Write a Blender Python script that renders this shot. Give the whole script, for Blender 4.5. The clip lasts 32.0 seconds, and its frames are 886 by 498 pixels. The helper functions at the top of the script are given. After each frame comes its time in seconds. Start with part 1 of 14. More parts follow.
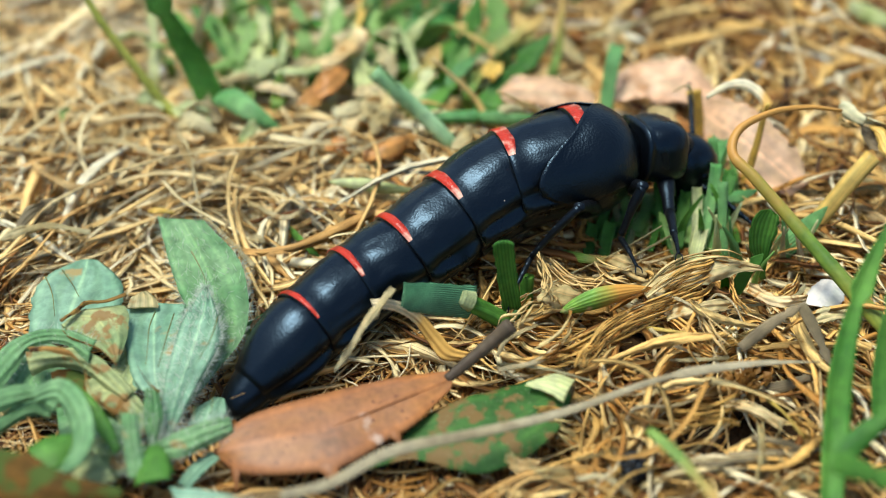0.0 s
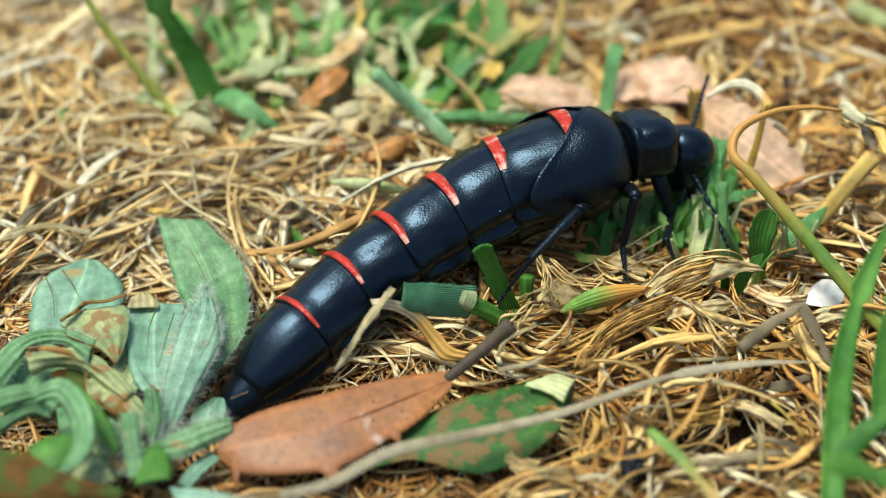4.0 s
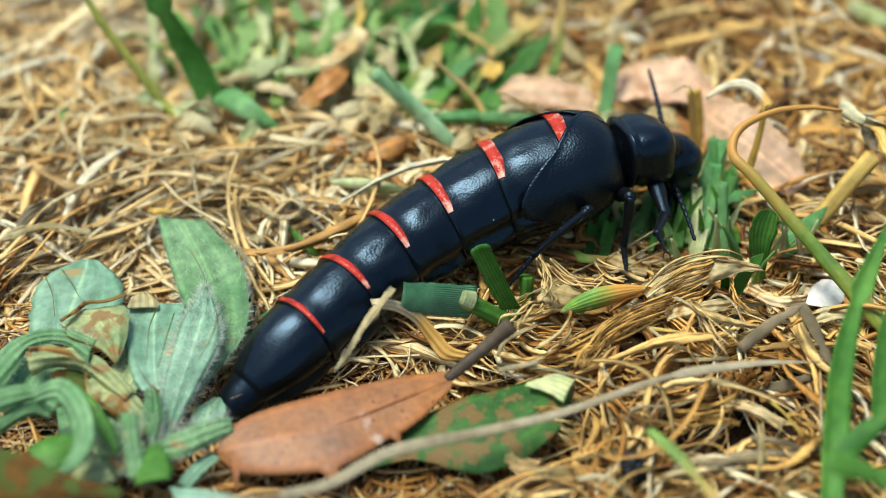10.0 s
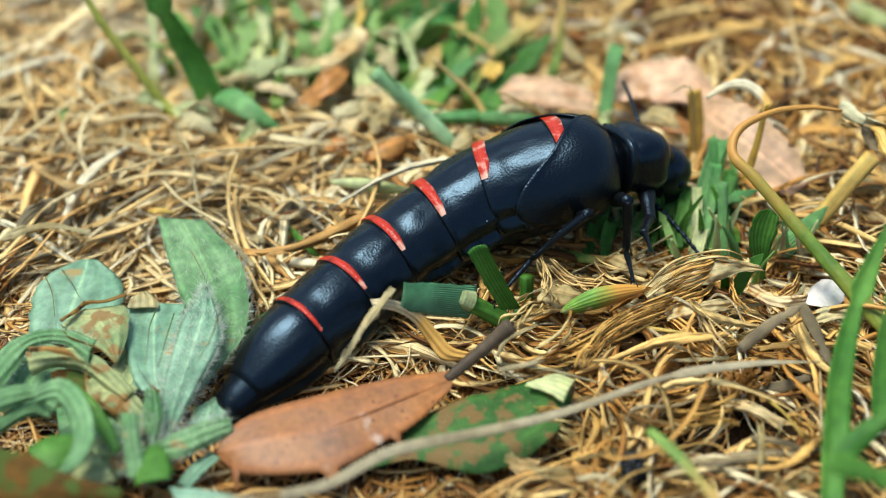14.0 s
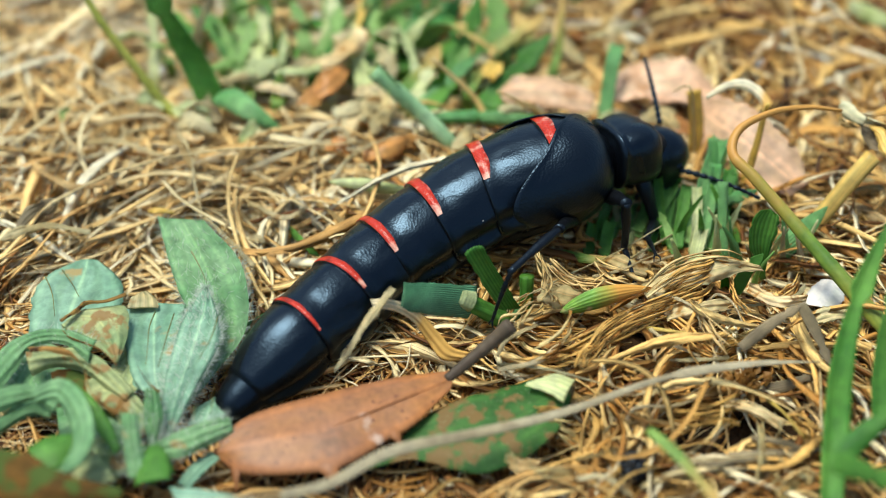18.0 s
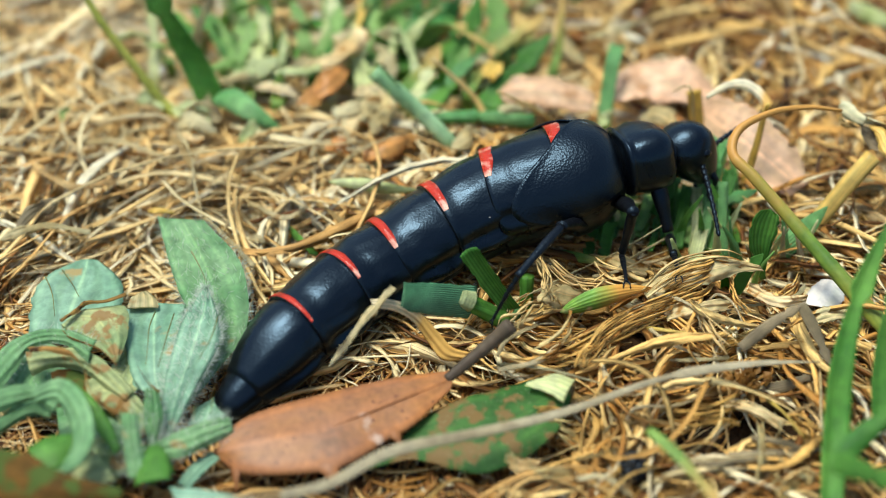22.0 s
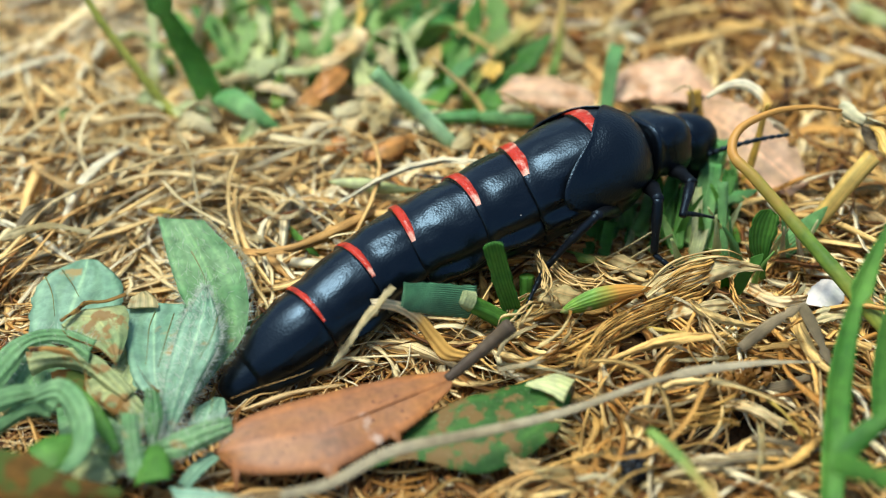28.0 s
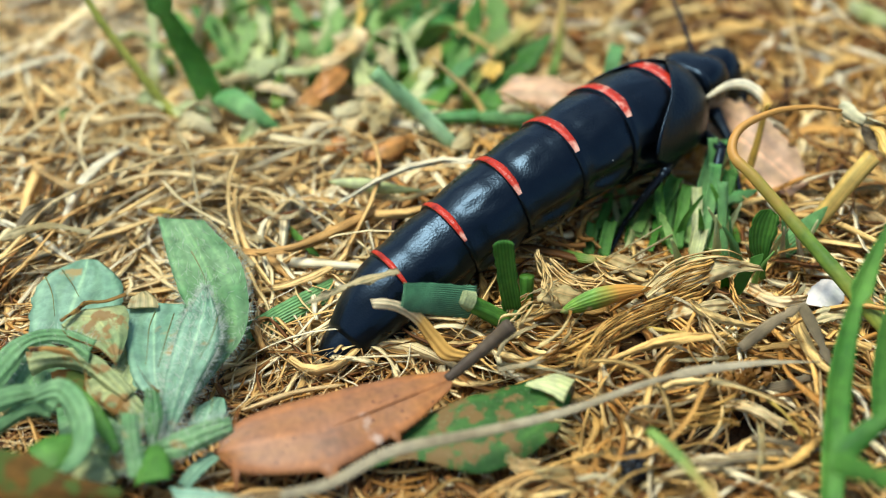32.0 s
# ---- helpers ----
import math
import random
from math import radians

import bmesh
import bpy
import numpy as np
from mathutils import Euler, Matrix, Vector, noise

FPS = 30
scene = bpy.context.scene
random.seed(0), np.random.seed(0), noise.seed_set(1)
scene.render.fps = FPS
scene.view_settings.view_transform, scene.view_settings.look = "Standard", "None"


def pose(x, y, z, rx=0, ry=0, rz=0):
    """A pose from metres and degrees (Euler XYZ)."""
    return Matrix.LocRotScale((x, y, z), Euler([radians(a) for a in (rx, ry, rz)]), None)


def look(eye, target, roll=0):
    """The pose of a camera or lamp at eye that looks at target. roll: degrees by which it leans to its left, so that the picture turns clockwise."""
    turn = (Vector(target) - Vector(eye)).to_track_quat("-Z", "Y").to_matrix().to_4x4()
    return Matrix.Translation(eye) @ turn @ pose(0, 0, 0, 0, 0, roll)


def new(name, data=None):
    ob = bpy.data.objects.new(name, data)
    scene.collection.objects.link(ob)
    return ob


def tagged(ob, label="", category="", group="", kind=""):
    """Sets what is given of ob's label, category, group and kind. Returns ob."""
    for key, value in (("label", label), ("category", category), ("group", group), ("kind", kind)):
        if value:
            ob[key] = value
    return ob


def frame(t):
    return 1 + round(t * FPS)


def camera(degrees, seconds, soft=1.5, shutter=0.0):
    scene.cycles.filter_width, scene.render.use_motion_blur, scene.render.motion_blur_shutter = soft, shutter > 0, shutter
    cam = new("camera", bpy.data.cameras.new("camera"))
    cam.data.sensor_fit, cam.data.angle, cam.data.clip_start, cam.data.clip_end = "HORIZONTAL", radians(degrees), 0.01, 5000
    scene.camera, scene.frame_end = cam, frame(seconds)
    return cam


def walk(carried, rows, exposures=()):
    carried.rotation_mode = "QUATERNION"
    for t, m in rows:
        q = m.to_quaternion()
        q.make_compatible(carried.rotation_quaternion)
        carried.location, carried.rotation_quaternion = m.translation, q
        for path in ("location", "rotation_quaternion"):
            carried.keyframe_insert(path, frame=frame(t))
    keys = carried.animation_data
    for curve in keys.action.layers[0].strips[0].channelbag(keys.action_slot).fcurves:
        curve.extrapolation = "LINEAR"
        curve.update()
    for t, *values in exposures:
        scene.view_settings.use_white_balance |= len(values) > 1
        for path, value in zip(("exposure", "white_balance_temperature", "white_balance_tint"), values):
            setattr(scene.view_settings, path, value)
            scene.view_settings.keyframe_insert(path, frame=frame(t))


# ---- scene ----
# A red-banded oil beetle on dry straw; lengths below are in millimetres, scaled by MM.
MM = 0.001
cam = camera(40, 32.0, soft=1.0)
cam.data.dof.use_dof = True
cam.data.dof.focus_distance = 0.122
cam.data.dof.aperture_fstop = 12.5
HERE = pose(0, 0, 0.092, 47, 0, 0)
walk(cam, [(0, HERE), (32, HERE)], exposures=[(0, 0.84, 6050, -2), (32, 0.84, 6050, -2)])

# ---- light: a bright overcast sky, soft sun from above and behind ----
world = bpy.data.worlds.new("sky")
scene.world = world
world.use_nodes = True
wn = world.node_tree.nodes
sky = wn.new("ShaderNodeTexSky")
sky.sky_type, sky.sun_disc = "NISHITA", False
sky.sun_elevation, sky.sun_rotation = radians(73), radians(-73)
sky.dust_density, sky.air_density = 2.0, 1.0
wn["Background"].inputs["Strength"].default_value = 0.098
world.node_tree.links.new(sky.outputs["Color"], wn["Background"].inputs["Color"])
sun = new("sun", bpy.data.lights.new("sun", "SUN"))
sun.data.energy, sun.data.angle, sun.data.color = 2.65, radians(26), (1.0, 0.95, 0.87)
sun.matrix_world = look((-0.5, 0.15, 1.7), (0, 0, 0))


# ---- materials ----
def shader(name, rough=0.6, spec=0.4, thin=0.0):
    """A node material; returns it with its nodes, links and a function that sets colour and relief."""
    m = bpy.data.materials.new(name)
    m.use_nodes = True
    n, l = m.node_tree.nodes, m.node_tree.links
    b = n["Principled BSDF"]
    b.inputs["Roughness"].default_value = rough
    b.inputs["Specular IOR Level"].default_value = spec
    return m, n, l, b


def ramp(n, stops):
    r = n.new("ShaderNodeValToRGB")
    while len(r.color_ramp.elements) < len(stops):
        r.color_ramp.elements.new(0.5)
    for e, (p, c) in zip(r.color_ramp.elements, stops):
        e.position, e.color = p, (*c, 1)
    return r


def blend(n, l, kind, fac, a, b):
    x = n.new("ShaderNodeMix")
    x.data_type, x.blend_type = "RGBA", kind
    for socket, v in ((x.inputs["Factor"], fac), (x.inputs["A"], a), (x.inputs["B"], b)):
        if isinstance(v, bpy.types.NodeSocket):
            l.new(v, socket)
        elif isinstance(v, (int, float)):
            socket.default_value = v
        else:
            socket.default_value = (*v, 1)
    return x.outputs["Result"]


def noisy(n, l, scale, detail=4, coord="Object", stretch=(1, 1, 1)):
    tc, mp, t = n.new("ShaderNodeTexCoord"), n.new("ShaderNodeMapping"), n.new("ShaderNodeTexNoise")
    mp.inputs["Scale"].default_value = stretch
    t.inputs["Scale"].default_value, t.inputs["Detail"].default_value = scale, detail
    l.new(tc.outputs[coord], mp.inputs["Vector"])
    l.new(mp.outputs["Vector"], t.inputs["Vector"])
    return t.outputs["Fac"]


def relief(n, l, b, height, strength, distance):
    u = n.new("ShaderNodeBump")
    u.inputs["Strength"].default_value, u.inputs["Distance"].default_value = strength, distance
    l.new(height, u.inputs["Height"])
    l.new(u.outputs["Normal"], b.inputs["Normal"])


def see_through(n, l, b, colour, share):
    """Lets part of the light through a thin leaf."""
    t, x = n.new("ShaderNodeBsdfTranslucent"), n.new("ShaderNodeMixShader")
    l.new(colour, t.inputs["Color"])
    x.inputs["Fac"].default_value = share
    l.new(b.outputs["BSDF"], x.inputs[1])
    l.new(t.outputs["BSDF"], x.inputs[2])
    l.new(x.outputs["Shader"], n["Material Output"].inputs["Surface"])


def leaf_mat(name, lo, hi, tip=None, spots=None, spot_at=0.62, rough=0.5, veins=7.0, thin=0.2, vein_depth=0.35, spec=0.4, fleck=900, vein_dark=0.85, spot_size=230, net=0, specks=None):
    """Blade or leaf: two-scale colour, lengthwise veins along the UV, a tip colour and blotches."""
    m, n, l, b = shader(name, rough, spec)
    big = ramp(n, [(0.3, lo), (0.7, hi)])
    l.new(noisy(n, l, 160, 5), big.inputs["Fac"])
    fine = ramp(n, [(0.3, (0.72, 0.72, 0.72)), (0.75, (1.15, 1.15, 1.1))])
    l.new(noisy(n, l, fleck, 3), fine.inputs["Fac"])
    col = blend(n, l, "MULTIPLY", 1.0, big.outputs["Color"], fine.outputs["Color"])
    uv, sep = n.new("ShaderNodeTexCoord"), n.new("ShaderNodeSeparateXYZ")
    l.new(uv.outputs["UV"], sep.inputs["Vector"])
    wave = n.new("ShaderNodeMath")
    wave.operation = "MULTIPLY"
    wave.inputs[1].default_value = veins * 6.2832
    l.new(sep.outputs["Y"], wave.inputs[0])
    sine = n.new("ShaderNodeMath")
    sine.operation = "SINE"
    l.new(wave.outputs["Value"], sine.inputs[0])
    vr = ramp(n, [(0.0, (vein_dark, vein_dark * 1.03, vein_dark * 0.96)), (0.35, (1, 1, 1)), (0.8, (1, 1, 1)), (1.0, (1.2, 1.16, 1.12))])
    half = n.new("ShaderNodeMapRange")
    half.inputs["From Min"].default_value = -1
    l.new(sine.outputs["Value"], half.inputs["Value"])
    l.new(half.outputs["Result"], vr.inputs["Fac"])
    col = blend(n, l, "MULTIPLY", 1.0, col, vr.outputs["Color"])
    if net:
        wob, cell, tc = n.new("ShaderNodeTexNoise"), n.new("ShaderNodeTexVoronoi"), n.new("ShaderNodeTexCoord")
        wob.inputs["Scale"].default_value = net * 1.5
        l.new(tc.outputs["Object"], wob.inputs["Vector"])
        shift = blend(n, l, "LINEAR_LIGHT", 0.0015, tc.outputs["Object"], wob.outputs["Color"])
        cell.feature = "DISTANCE_TO_EDGE"
        cell.inputs["Scale"].default_value = net
        l.new(shift, cell.inputs["Vector"])
        lines = ramp(n, [(0.0, (1.10, 1.09, 1.08)), (0.07, (1.0, 1.0, 1.0)), (0.3, (0.97, 0.98, 0.97))])
        l.new(cell.outputs["Distance"], lines.inputs["Fac"])
        col = blend(n, l, "MULTIPLY", 1.0, col, lines.outputs["Color"])
        rib = ramp(n, [(0.47, (1, 1, 1)), (0.49, (1.35, 1.28, 1.2)), (0.51, (1.35, 1.28, 1.2)), (0.53, (1, 1, 1))])
        l.new(sep.outputs["Y"], rib.inputs["Fac"])
        col = blend(n, l, "MULTIPLY", 1.0, col, rib.outputs["Color"])
    if tip:
        tr = ramp(n, [(tip[1], (0, 0, 0)), (min(1.0, tip[1] + tip[2]), (1, 1, 1))])
        add = n.new("ShaderNodeMath")
        add.operation = "MULTIPLY_ADD"
        add.inputs[1].default_value = 0.25
        l.new(noisy(n, l, 350, 3), add.inputs[0])
        l.new(sep.outputs["X"], add.inputs[2])
        l.new(add.outputs["Value"], tr.inputs["Fac"])
        col = blend(n, l, "MIX", tr.outputs["Color"], col, tip[0])
    if spots:
        sr = ramp(n, [(spot_at, (0, 0, 0)), (spot_at + 0.06, (1, 1, 1))])
        l.new(noisy(n, l, spot_size, 7), sr.inputs["Fac"])
        col = blend(n, l, "MIX", sr.outputs["Color"], col, spots)
    if specks:
        dots, tc = n.new("ShaderNodeTexVoronoi"), n.new("ShaderNodeTexCoord")
        dots.inputs["Scale"].default_value = specks[1]
        l.new(tc.outputs["Object"], dots.inputs["Vector"])
        dr = ramp(n, [(0.10, (1, 1, 1)), (0.16, (0, 0, 0))])
        l.new(dots.outputs["Distance"], dr.inputs["Fac"])
        col = blend(n, l, "MIX", dr.outputs["Color"], col, specks[0])
    ob = n.new("ShaderNodeObjectInfo")
    rr = ramp(n, [(0.0, (0.8, 0.82, 0.75)), (1.0, (1.15, 1.1, 1.1))])
    l.new(ob.outputs["Random"], rr.inputs["Fac"])
    col = blend(n, l, "MULTIPLY", 1.0, col, rr.outputs["Color"])
    l.new(col, b.inputs["Base Color"])
    lumps = n.new("ShaderNodeMath")
    lumps.operation = "MULTIPLY_ADD"
    lumps.inputs[1].default_value = 2.2
    l.new(noisy(n, l, 520, 6), lumps.inputs[0])
    l.new(half.outputs["Result"], lumps.inputs[2])
    high = lumps.outputs["Value"]
    if net:
        deep = n.new("ShaderNodeMath")
        deep.operation = "MULTIPLY_ADD"
        deep.inputs[1].default_value = 2.0
        l.new(cell.outputs["Distance"], deep.inputs[0])
        l.new(high, deep.inputs[2])
        high = deep.outputs["Value"]
    relief(n, l, b, high, vein_depth, 0.00016)
    if thin:
        see_through(n, l, b, col, thin)
    return m


def litter_mat(name, stops, rough=0.65, thin=0.12):
    """Straw: each stem has its own colour, with grain and dark flecks."""
    m, n, l, b = shader(name, rough, 0.35)
    g = n.new("ShaderNodeNewGeometry")
    r = ramp(n, stops)
    l.new(g.outputs["Random Per Island"], r.inputs["Fac"])
    f = ramp(n, [(0.28, (0.78, 0.74, 0.68)), (0.55, (1.05, 1.05, 1.05)), (0.8, (1.2, 1.2, 1.2))])
    l.new(noisy(n, l, 420, 5), f.inputs["Fac"])
    big = ramp(n, [(0.3, (0.86, 0.84, 0.8)), (0.7, (1.15, 1.15, 1.15))])
    l.new(noisy(n, l, 45, 3), big.inputs["Fac"])
    col = blend(n, l, "MULTIPLY", 1.0, r.outputs["Color"], f.outputs["Color"])
    col = blend(n, l, "MULTIPLY", 0.8, col, big.outputs["Color"])
    fibre = ramp(n, [(0.38, (0.42, 0.33, 0.24)), (0.48, (1, 1, 1)), (0.7, (1.2, 1.2, 1.2))])
    l.new(noisy(n, l, 9.0, 3, "UV", (0.05, 0.34, 1)), fibre.inputs["Fac"])
    col = blend(n, l, "MULTIPLY", 0.85, col, fibre.outputs["Color"])
    l.new(col, b.inputs["Base Color"])
    relief(n, l, b, noisy(n, l, 2500, 3), 0.4, 0.0001)
    if thin:
        see_through(n, l, b, col, thin)
    return m


def chitin(name, colour, rough, bump=0.15, spec=0.32, pale=None, dust=False):
    m, n, l, b = shader(name, rough, spec)
    # dark parts: the sky's blue reflection is put into the highlight tint
    if colour[0] < 0.1:
        b.inputs["Specular Tint"].default_value = (0.50, 0.73, 1.0, 1)
    c = ramp(n, [(0.3, tuple(v * 0.6 for v in colour)), (0.7, colour)])
    if pale:
        c = ramp(n, [(0.3, tuple(v * 0.35 for v in colour)), (0.42, colour), (0.54, colour), (0.66, pale)])
    l.new(noisy(n, l, 420 if pale else 500, 4), c.inputs["Fac"])
    col = c.outputs["Color"]
    if dust:
        cells, at_it = n.new("ShaderNodeTexVoronoi"), n.new("ShaderNodeTexCoord")
        cells.inputs["Scale"].default_value = 420
        l.new(at_it.outputs["Object"], cells.inputs["Vector"])
        grain = ramp(n, [(0.025, (1, 1, 1)), (0.04, (0, 0, 0))])
        l.new(cells.outputs["Distance"], grain.inputs["Fac"])
        some = ramp(n, [(0.52, (0, 0, 0)), (0.56, (1, 1, 1))])
        l.new(noisy(n, l, 260, 2), some.inputs["Fac"])
        where = blend(n, l, "MULTIPLY", 1.0, grain.outputs["Color"], some.outputs["Color"])
        col = blend(n, l, "MIX", where, col, (0.45, 0.42, 0.36))
    l.new(col, b.inputs["Base Color"])
    rr = n.new("ShaderNodeMapRange")
    rr.inputs["To Min"].default_value, rr.inputs["To Max"].default_value = rough - 0.08, rough + 0.14
    l.new(noisy(n, l, 300, 5), rr.inputs["Value"])
    l.new(rr.outputs["Result"], b.inputs["Roughness"])
    v, tc = n.new("ShaderNodeTexVoronoi"), n.new("ShaderNodeTexCoord")
    v.inputs["Scale"].default_value = 4200
    l.new(tc.outputs["Object"], v.inputs["Vector"])
    mx = n.new("ShaderNodeMath")
    mx.operation = "MULTIPLY_ADD"
    mx.inputs[1].default_value = 0.9
    l.new(noisy(n, l, 900, 5), mx.inputs[0])
    l.new(v.outputs["Distance"], mx.inputs[2])
    relief(n, l, b, mx.outputs["Value"], bump, 0.00012)
    return m


BLACK = chitin("black_chitin", (0.0022, 0.0026, 0.0034), 0.27, 0.13, spec=0.46, dust=True)
BLACK_ROUGH = chitin("black_wing_case", (0.0022, 0.0026, 0.0034), 0.31, 0.30, spec=0.44, dust=True)
BLACK_LEG = chitin("black_leg", (0.005, 0.005, 0.006), 0.34, 0.2)
RED = chitin("red_band", (0.42, 0.026, 0.010), 0.32, 0.4, pale=(0.70, 0.36, 0.26))
EYE = chitin("eye", (0.004, 0.004, 0.005), 0.16, 0.05)

STRAW_ORANGE = litter_mat("orange_straw", [(0.0, (0.48, 0.24, 0.065)), (0.15, (0.78, 0.48, 0.155)), (0.5, (0.91, 0.65, 0.27)), (0.8, (0.93, 0.77, 0.43)), (1.0, (0.90, 0.81, 0.57))], thin=0.2)
STRAW_PALE = litter_mat("pale_straw", [(0.0, (0.14, 0.055, 0.01)), (0.2, (0.48, 0.22, 0.04)), (0.55, (0.76, 0.46, 0.13)), (0.85, (0.86, 0.63, 0.26)), (1.0, (0.92, 0.82, 0.56))], thin=0.1)
STRAW_LIGHT = litter_mat("light_straw", [(0.0, (0.46, 0.25, 0.08)), (0.2, (0.74, 0.49, 0.19)), (0.6, (0.88, 0.70, 0.37)), (1.0, (0.89, 0.81, 0.60))], thin=0.2)
# browner straw; shade in the gaps of the near litter is put into this colour
STRAW_BROWN = litter_mat("brown_straw", [(0.0, (0.04, 0.016, 0.004)), (0.25, (0.20, 0.074, 0.012)), (0.65, (0.45, 0.215, 0.042)), (0.9, (0.66, 0.41, 0.145)), (1.0, (0.84, 0.73, 0.48))], thin=0.06)
DRY = leaf_mat("dry_blade", (0.54, 0.32, 0.11), (0.82, 0.60, 0.28), spots=(0.30, 0.15, 0.045), spot_at=0.6, veins=8, thin=0.3, vein_dark=0.68, rough=0.7, vein_depth=0.8, spec=0.25)
DRY_GREY = leaf_mat("grey_dry_blade", (0.10, 0.075, 0.04), (0.30, 0.23, 0.13), veins=5, thin=0.1, rough=0.65)
DRY_PALE = leaf_mat("pale_dry_blade", (0.40, 0.31, 0.19), (0.62, 0.52, 0.37), spots=(0.30, 0.19, 0.08), spot_at=0.6, veins=5, thin=0.2, rough=0.7, vein_dark=0.8)
BRACT = leaf_mat("brown_bract", (0.34, 0.15, 0.03), (0.62, 0.35, 0.10), veins=2, thin=0.3)
CREAM = leaf_mat("cream_dry_leaf", (0.70, 0.53, 0.25), (0.90, 0.81, 0.56), spots=(0.46, 0.24, 0.07), spot_at=0.64, veins=4, thin=0.4, vein_depth=0.7, rough=0.7, spec=0.2, vein_dark=0.74)
CURL = leaf_mat("tan_curled_blade", (0.74, 0.58, 0.32), (0.93, 0.82, 0.56), tip=((0.68, 0.40, 0.10), 0.42, 0.2), spots=(0.40, 0.20, 0.05), spot_at=0.66, veins=2.5, thin=0.25, vein_depth=0.7, rough=0.7, spec=0.2, vein_dark=0.7)
CURL_PALE = leaf_mat("cream_curled_leaf", (0.76, 0.66, 0.42), (0.92, 0.86, 0.66), tip=((0.62, 0.38, 0.10), 0.86, 0.12), veins=2, thin=0.3, rough=0.6, spec=0.3, vein_dark=0.85)
YELLOW = leaf_mat("yellow_stem", (0.56, 0.33, 0.05), (0.74, 0.52, 0.13), spots=(0.30, 0.14, 0.03), spot_at=0.62, veins=4, thin=0.1)
GRASS = leaf_mat("grass_green", (0.07, 0.24, 0.03), (0.20, 0.43, 0.07), veins=7, thin=0.4, vein_dark=0.7)
RIBBED = leaf_mat("ribbed_grass", (0.10, 0.30, 0.15), (0.20, 0.44, 0.25), veins=17, thin=0.2, vein_depth=0.8, vein_dark=0.6)
GRASS_LIGHT = leaf_mat("grass_light", (0.25, 0.48, 0.11), (0.50, 0.68, 0.25), veins=5, thin=0.5)
CRINKLED = leaf_mat("crinkled_dry_leaf", (0.62, 0.42, 0.18), (0.92, 0.76, 0.46), spots=(0.44, 0.22, 0.06), spot_at=0.58, veins=3, thin=0.3, vein_depth=0.9, rough=0.75, spec=0.15, vein_dark=0.93, spot_size=420, net=300)
SHRED_TAN = leaf_mat("tan_shreds", (0.56, 0.29, 0.065), (0.86, 0.55, 0.17), spots=(0.32, 0.14, 0.03), spot_at=0.6, veins=1, thin=0.3, vein_dark=0.75, rough=0.7, spec=0.2)
SHRED_CREAM = leaf_mat("cream_shreds", (0.72, 0.48, 0.17), (0.92, 0.75, 0.40), spots=(0.46, 0.22, 0.05), spot_at=0.6, veins=1, thin=0.35, vein_dark=0.75, rough=0.7, spec=0.2)
STALK_GREEN = leaf_mat("pale_green_stalk", (0.24, 0.44, 0.20), (0.42, 0.60, 0.34), veins=4, thin=0.2, rough=0.45)
OLIVE = leaf_mat("olive_stem", (0.34, 0.38, 0.05), (0.52, 0.50, 0.10), spots=(0.36, 0.24, 0.05), spot_at=0.62, veins=3, thin=0.2)
GRASS_BLUE = leaf_mat("grass_blue_green", (0.11, 0.33, 0.09), (0.29, 0.53, 0.21), veins=8, thin=0.3, vein_depth=0.6)
GRASS_PALE = leaf_mat("grass_pale", (0.56, 0.62, 0.25), (0.78, 0.79, 0.48), veins=5, thin=0.4)
GRASS_TURN = leaf_mat("grass_turning", (0.12, 0.26, 0.04), (0.24, 0.36, 0.07), tip=((0.60, 0.40, 0.12), 0.55, 0.4), veins=5, thin=0.2)
STEM_TURN = leaf_mat("stem_turning", (0.12, 0.23, 0.03), (0.30, 0.31, 0.05), tip=((0.52, 0.26, 0.055), 0.34, 0.25), veins=3, thin=0.08)
TIP_RED = leaf_mat("green_to_red_tip", (0.16, 0.34, 0.04), (0.30, 0.46, 0.08), tip=((0.66, 0.34, 0.06), 0.45, 0.3), spots=(0.62, 0.45, 0.22), spot_at=0.62, veins=6, thin=0.3)
PLANTAIN = leaf_mat("plantain_leaf", (0.11, 0.26, 0.095), (0.26, 0.42, 0.21), spots=(0.36, 0.27, 0.10), spot_at=0.66, veins=3, thin=0.2, rough=0.65, vein_dark=0.8, vein_depth=0.9, spot_size=380, net=420)
PLANTAIN_BLUE = leaf_mat("plantain_blue_leaf", (0.17, 0.33, 0.215), (0.32, 0.49, 0.36), spots=(0.42, 0.31, 0.13), spot_at=0.64, veins=2.5, thin=0.2, rough=0.65, vein_dark=0.8, vein_depth=0.9, spot_size=300, net=420)
PLANTAIN_WORN = leaf_mat("plantain_worn_leaf", (0.26, 0.36, 0.16), (0.56, 0.56, 0.27), spots=(0.36, 0.215, 0.075), spot_at=0.55, veins=3, thin=0.2, rough=0.65, vein_dark=0.8, vein_depth=0.9, spot_size=520, net=420)
SPOTTED = leaf_mat("spotted_green_leaf", (0.018, 0.07, 0.012), (0.06, 0.14, 0.03), spots=(0.15, 0.095, 0.03), spot_at=0.5, veins=3, thin=0.12, rough=0.6, spec=0.2, spot_size=420, net=500, specks=((0.26, 0.28, 0.16), 3000))
WITHERED = leaf_mat("withered_brown_leaf", (0.045, 0.024, 0.006), (0.17, 0.085, 0.018), spots=(0.07, 0.10, 0.02), spot_at=0.5, veins=3, thin=0.1, rough=0.75, spec=0.12, spot_size=420, net=420)
EDGE_BROWN = leaf_mat("withered_edge", (0.14, 0.065, 0.02), (0.42, 0.24, 0.07), spots=(0.06, 0.03, 0.012), spot_at=0.55, veins=2, thin=0.1, rough=0.8, spec=0.15, spot_size=500)
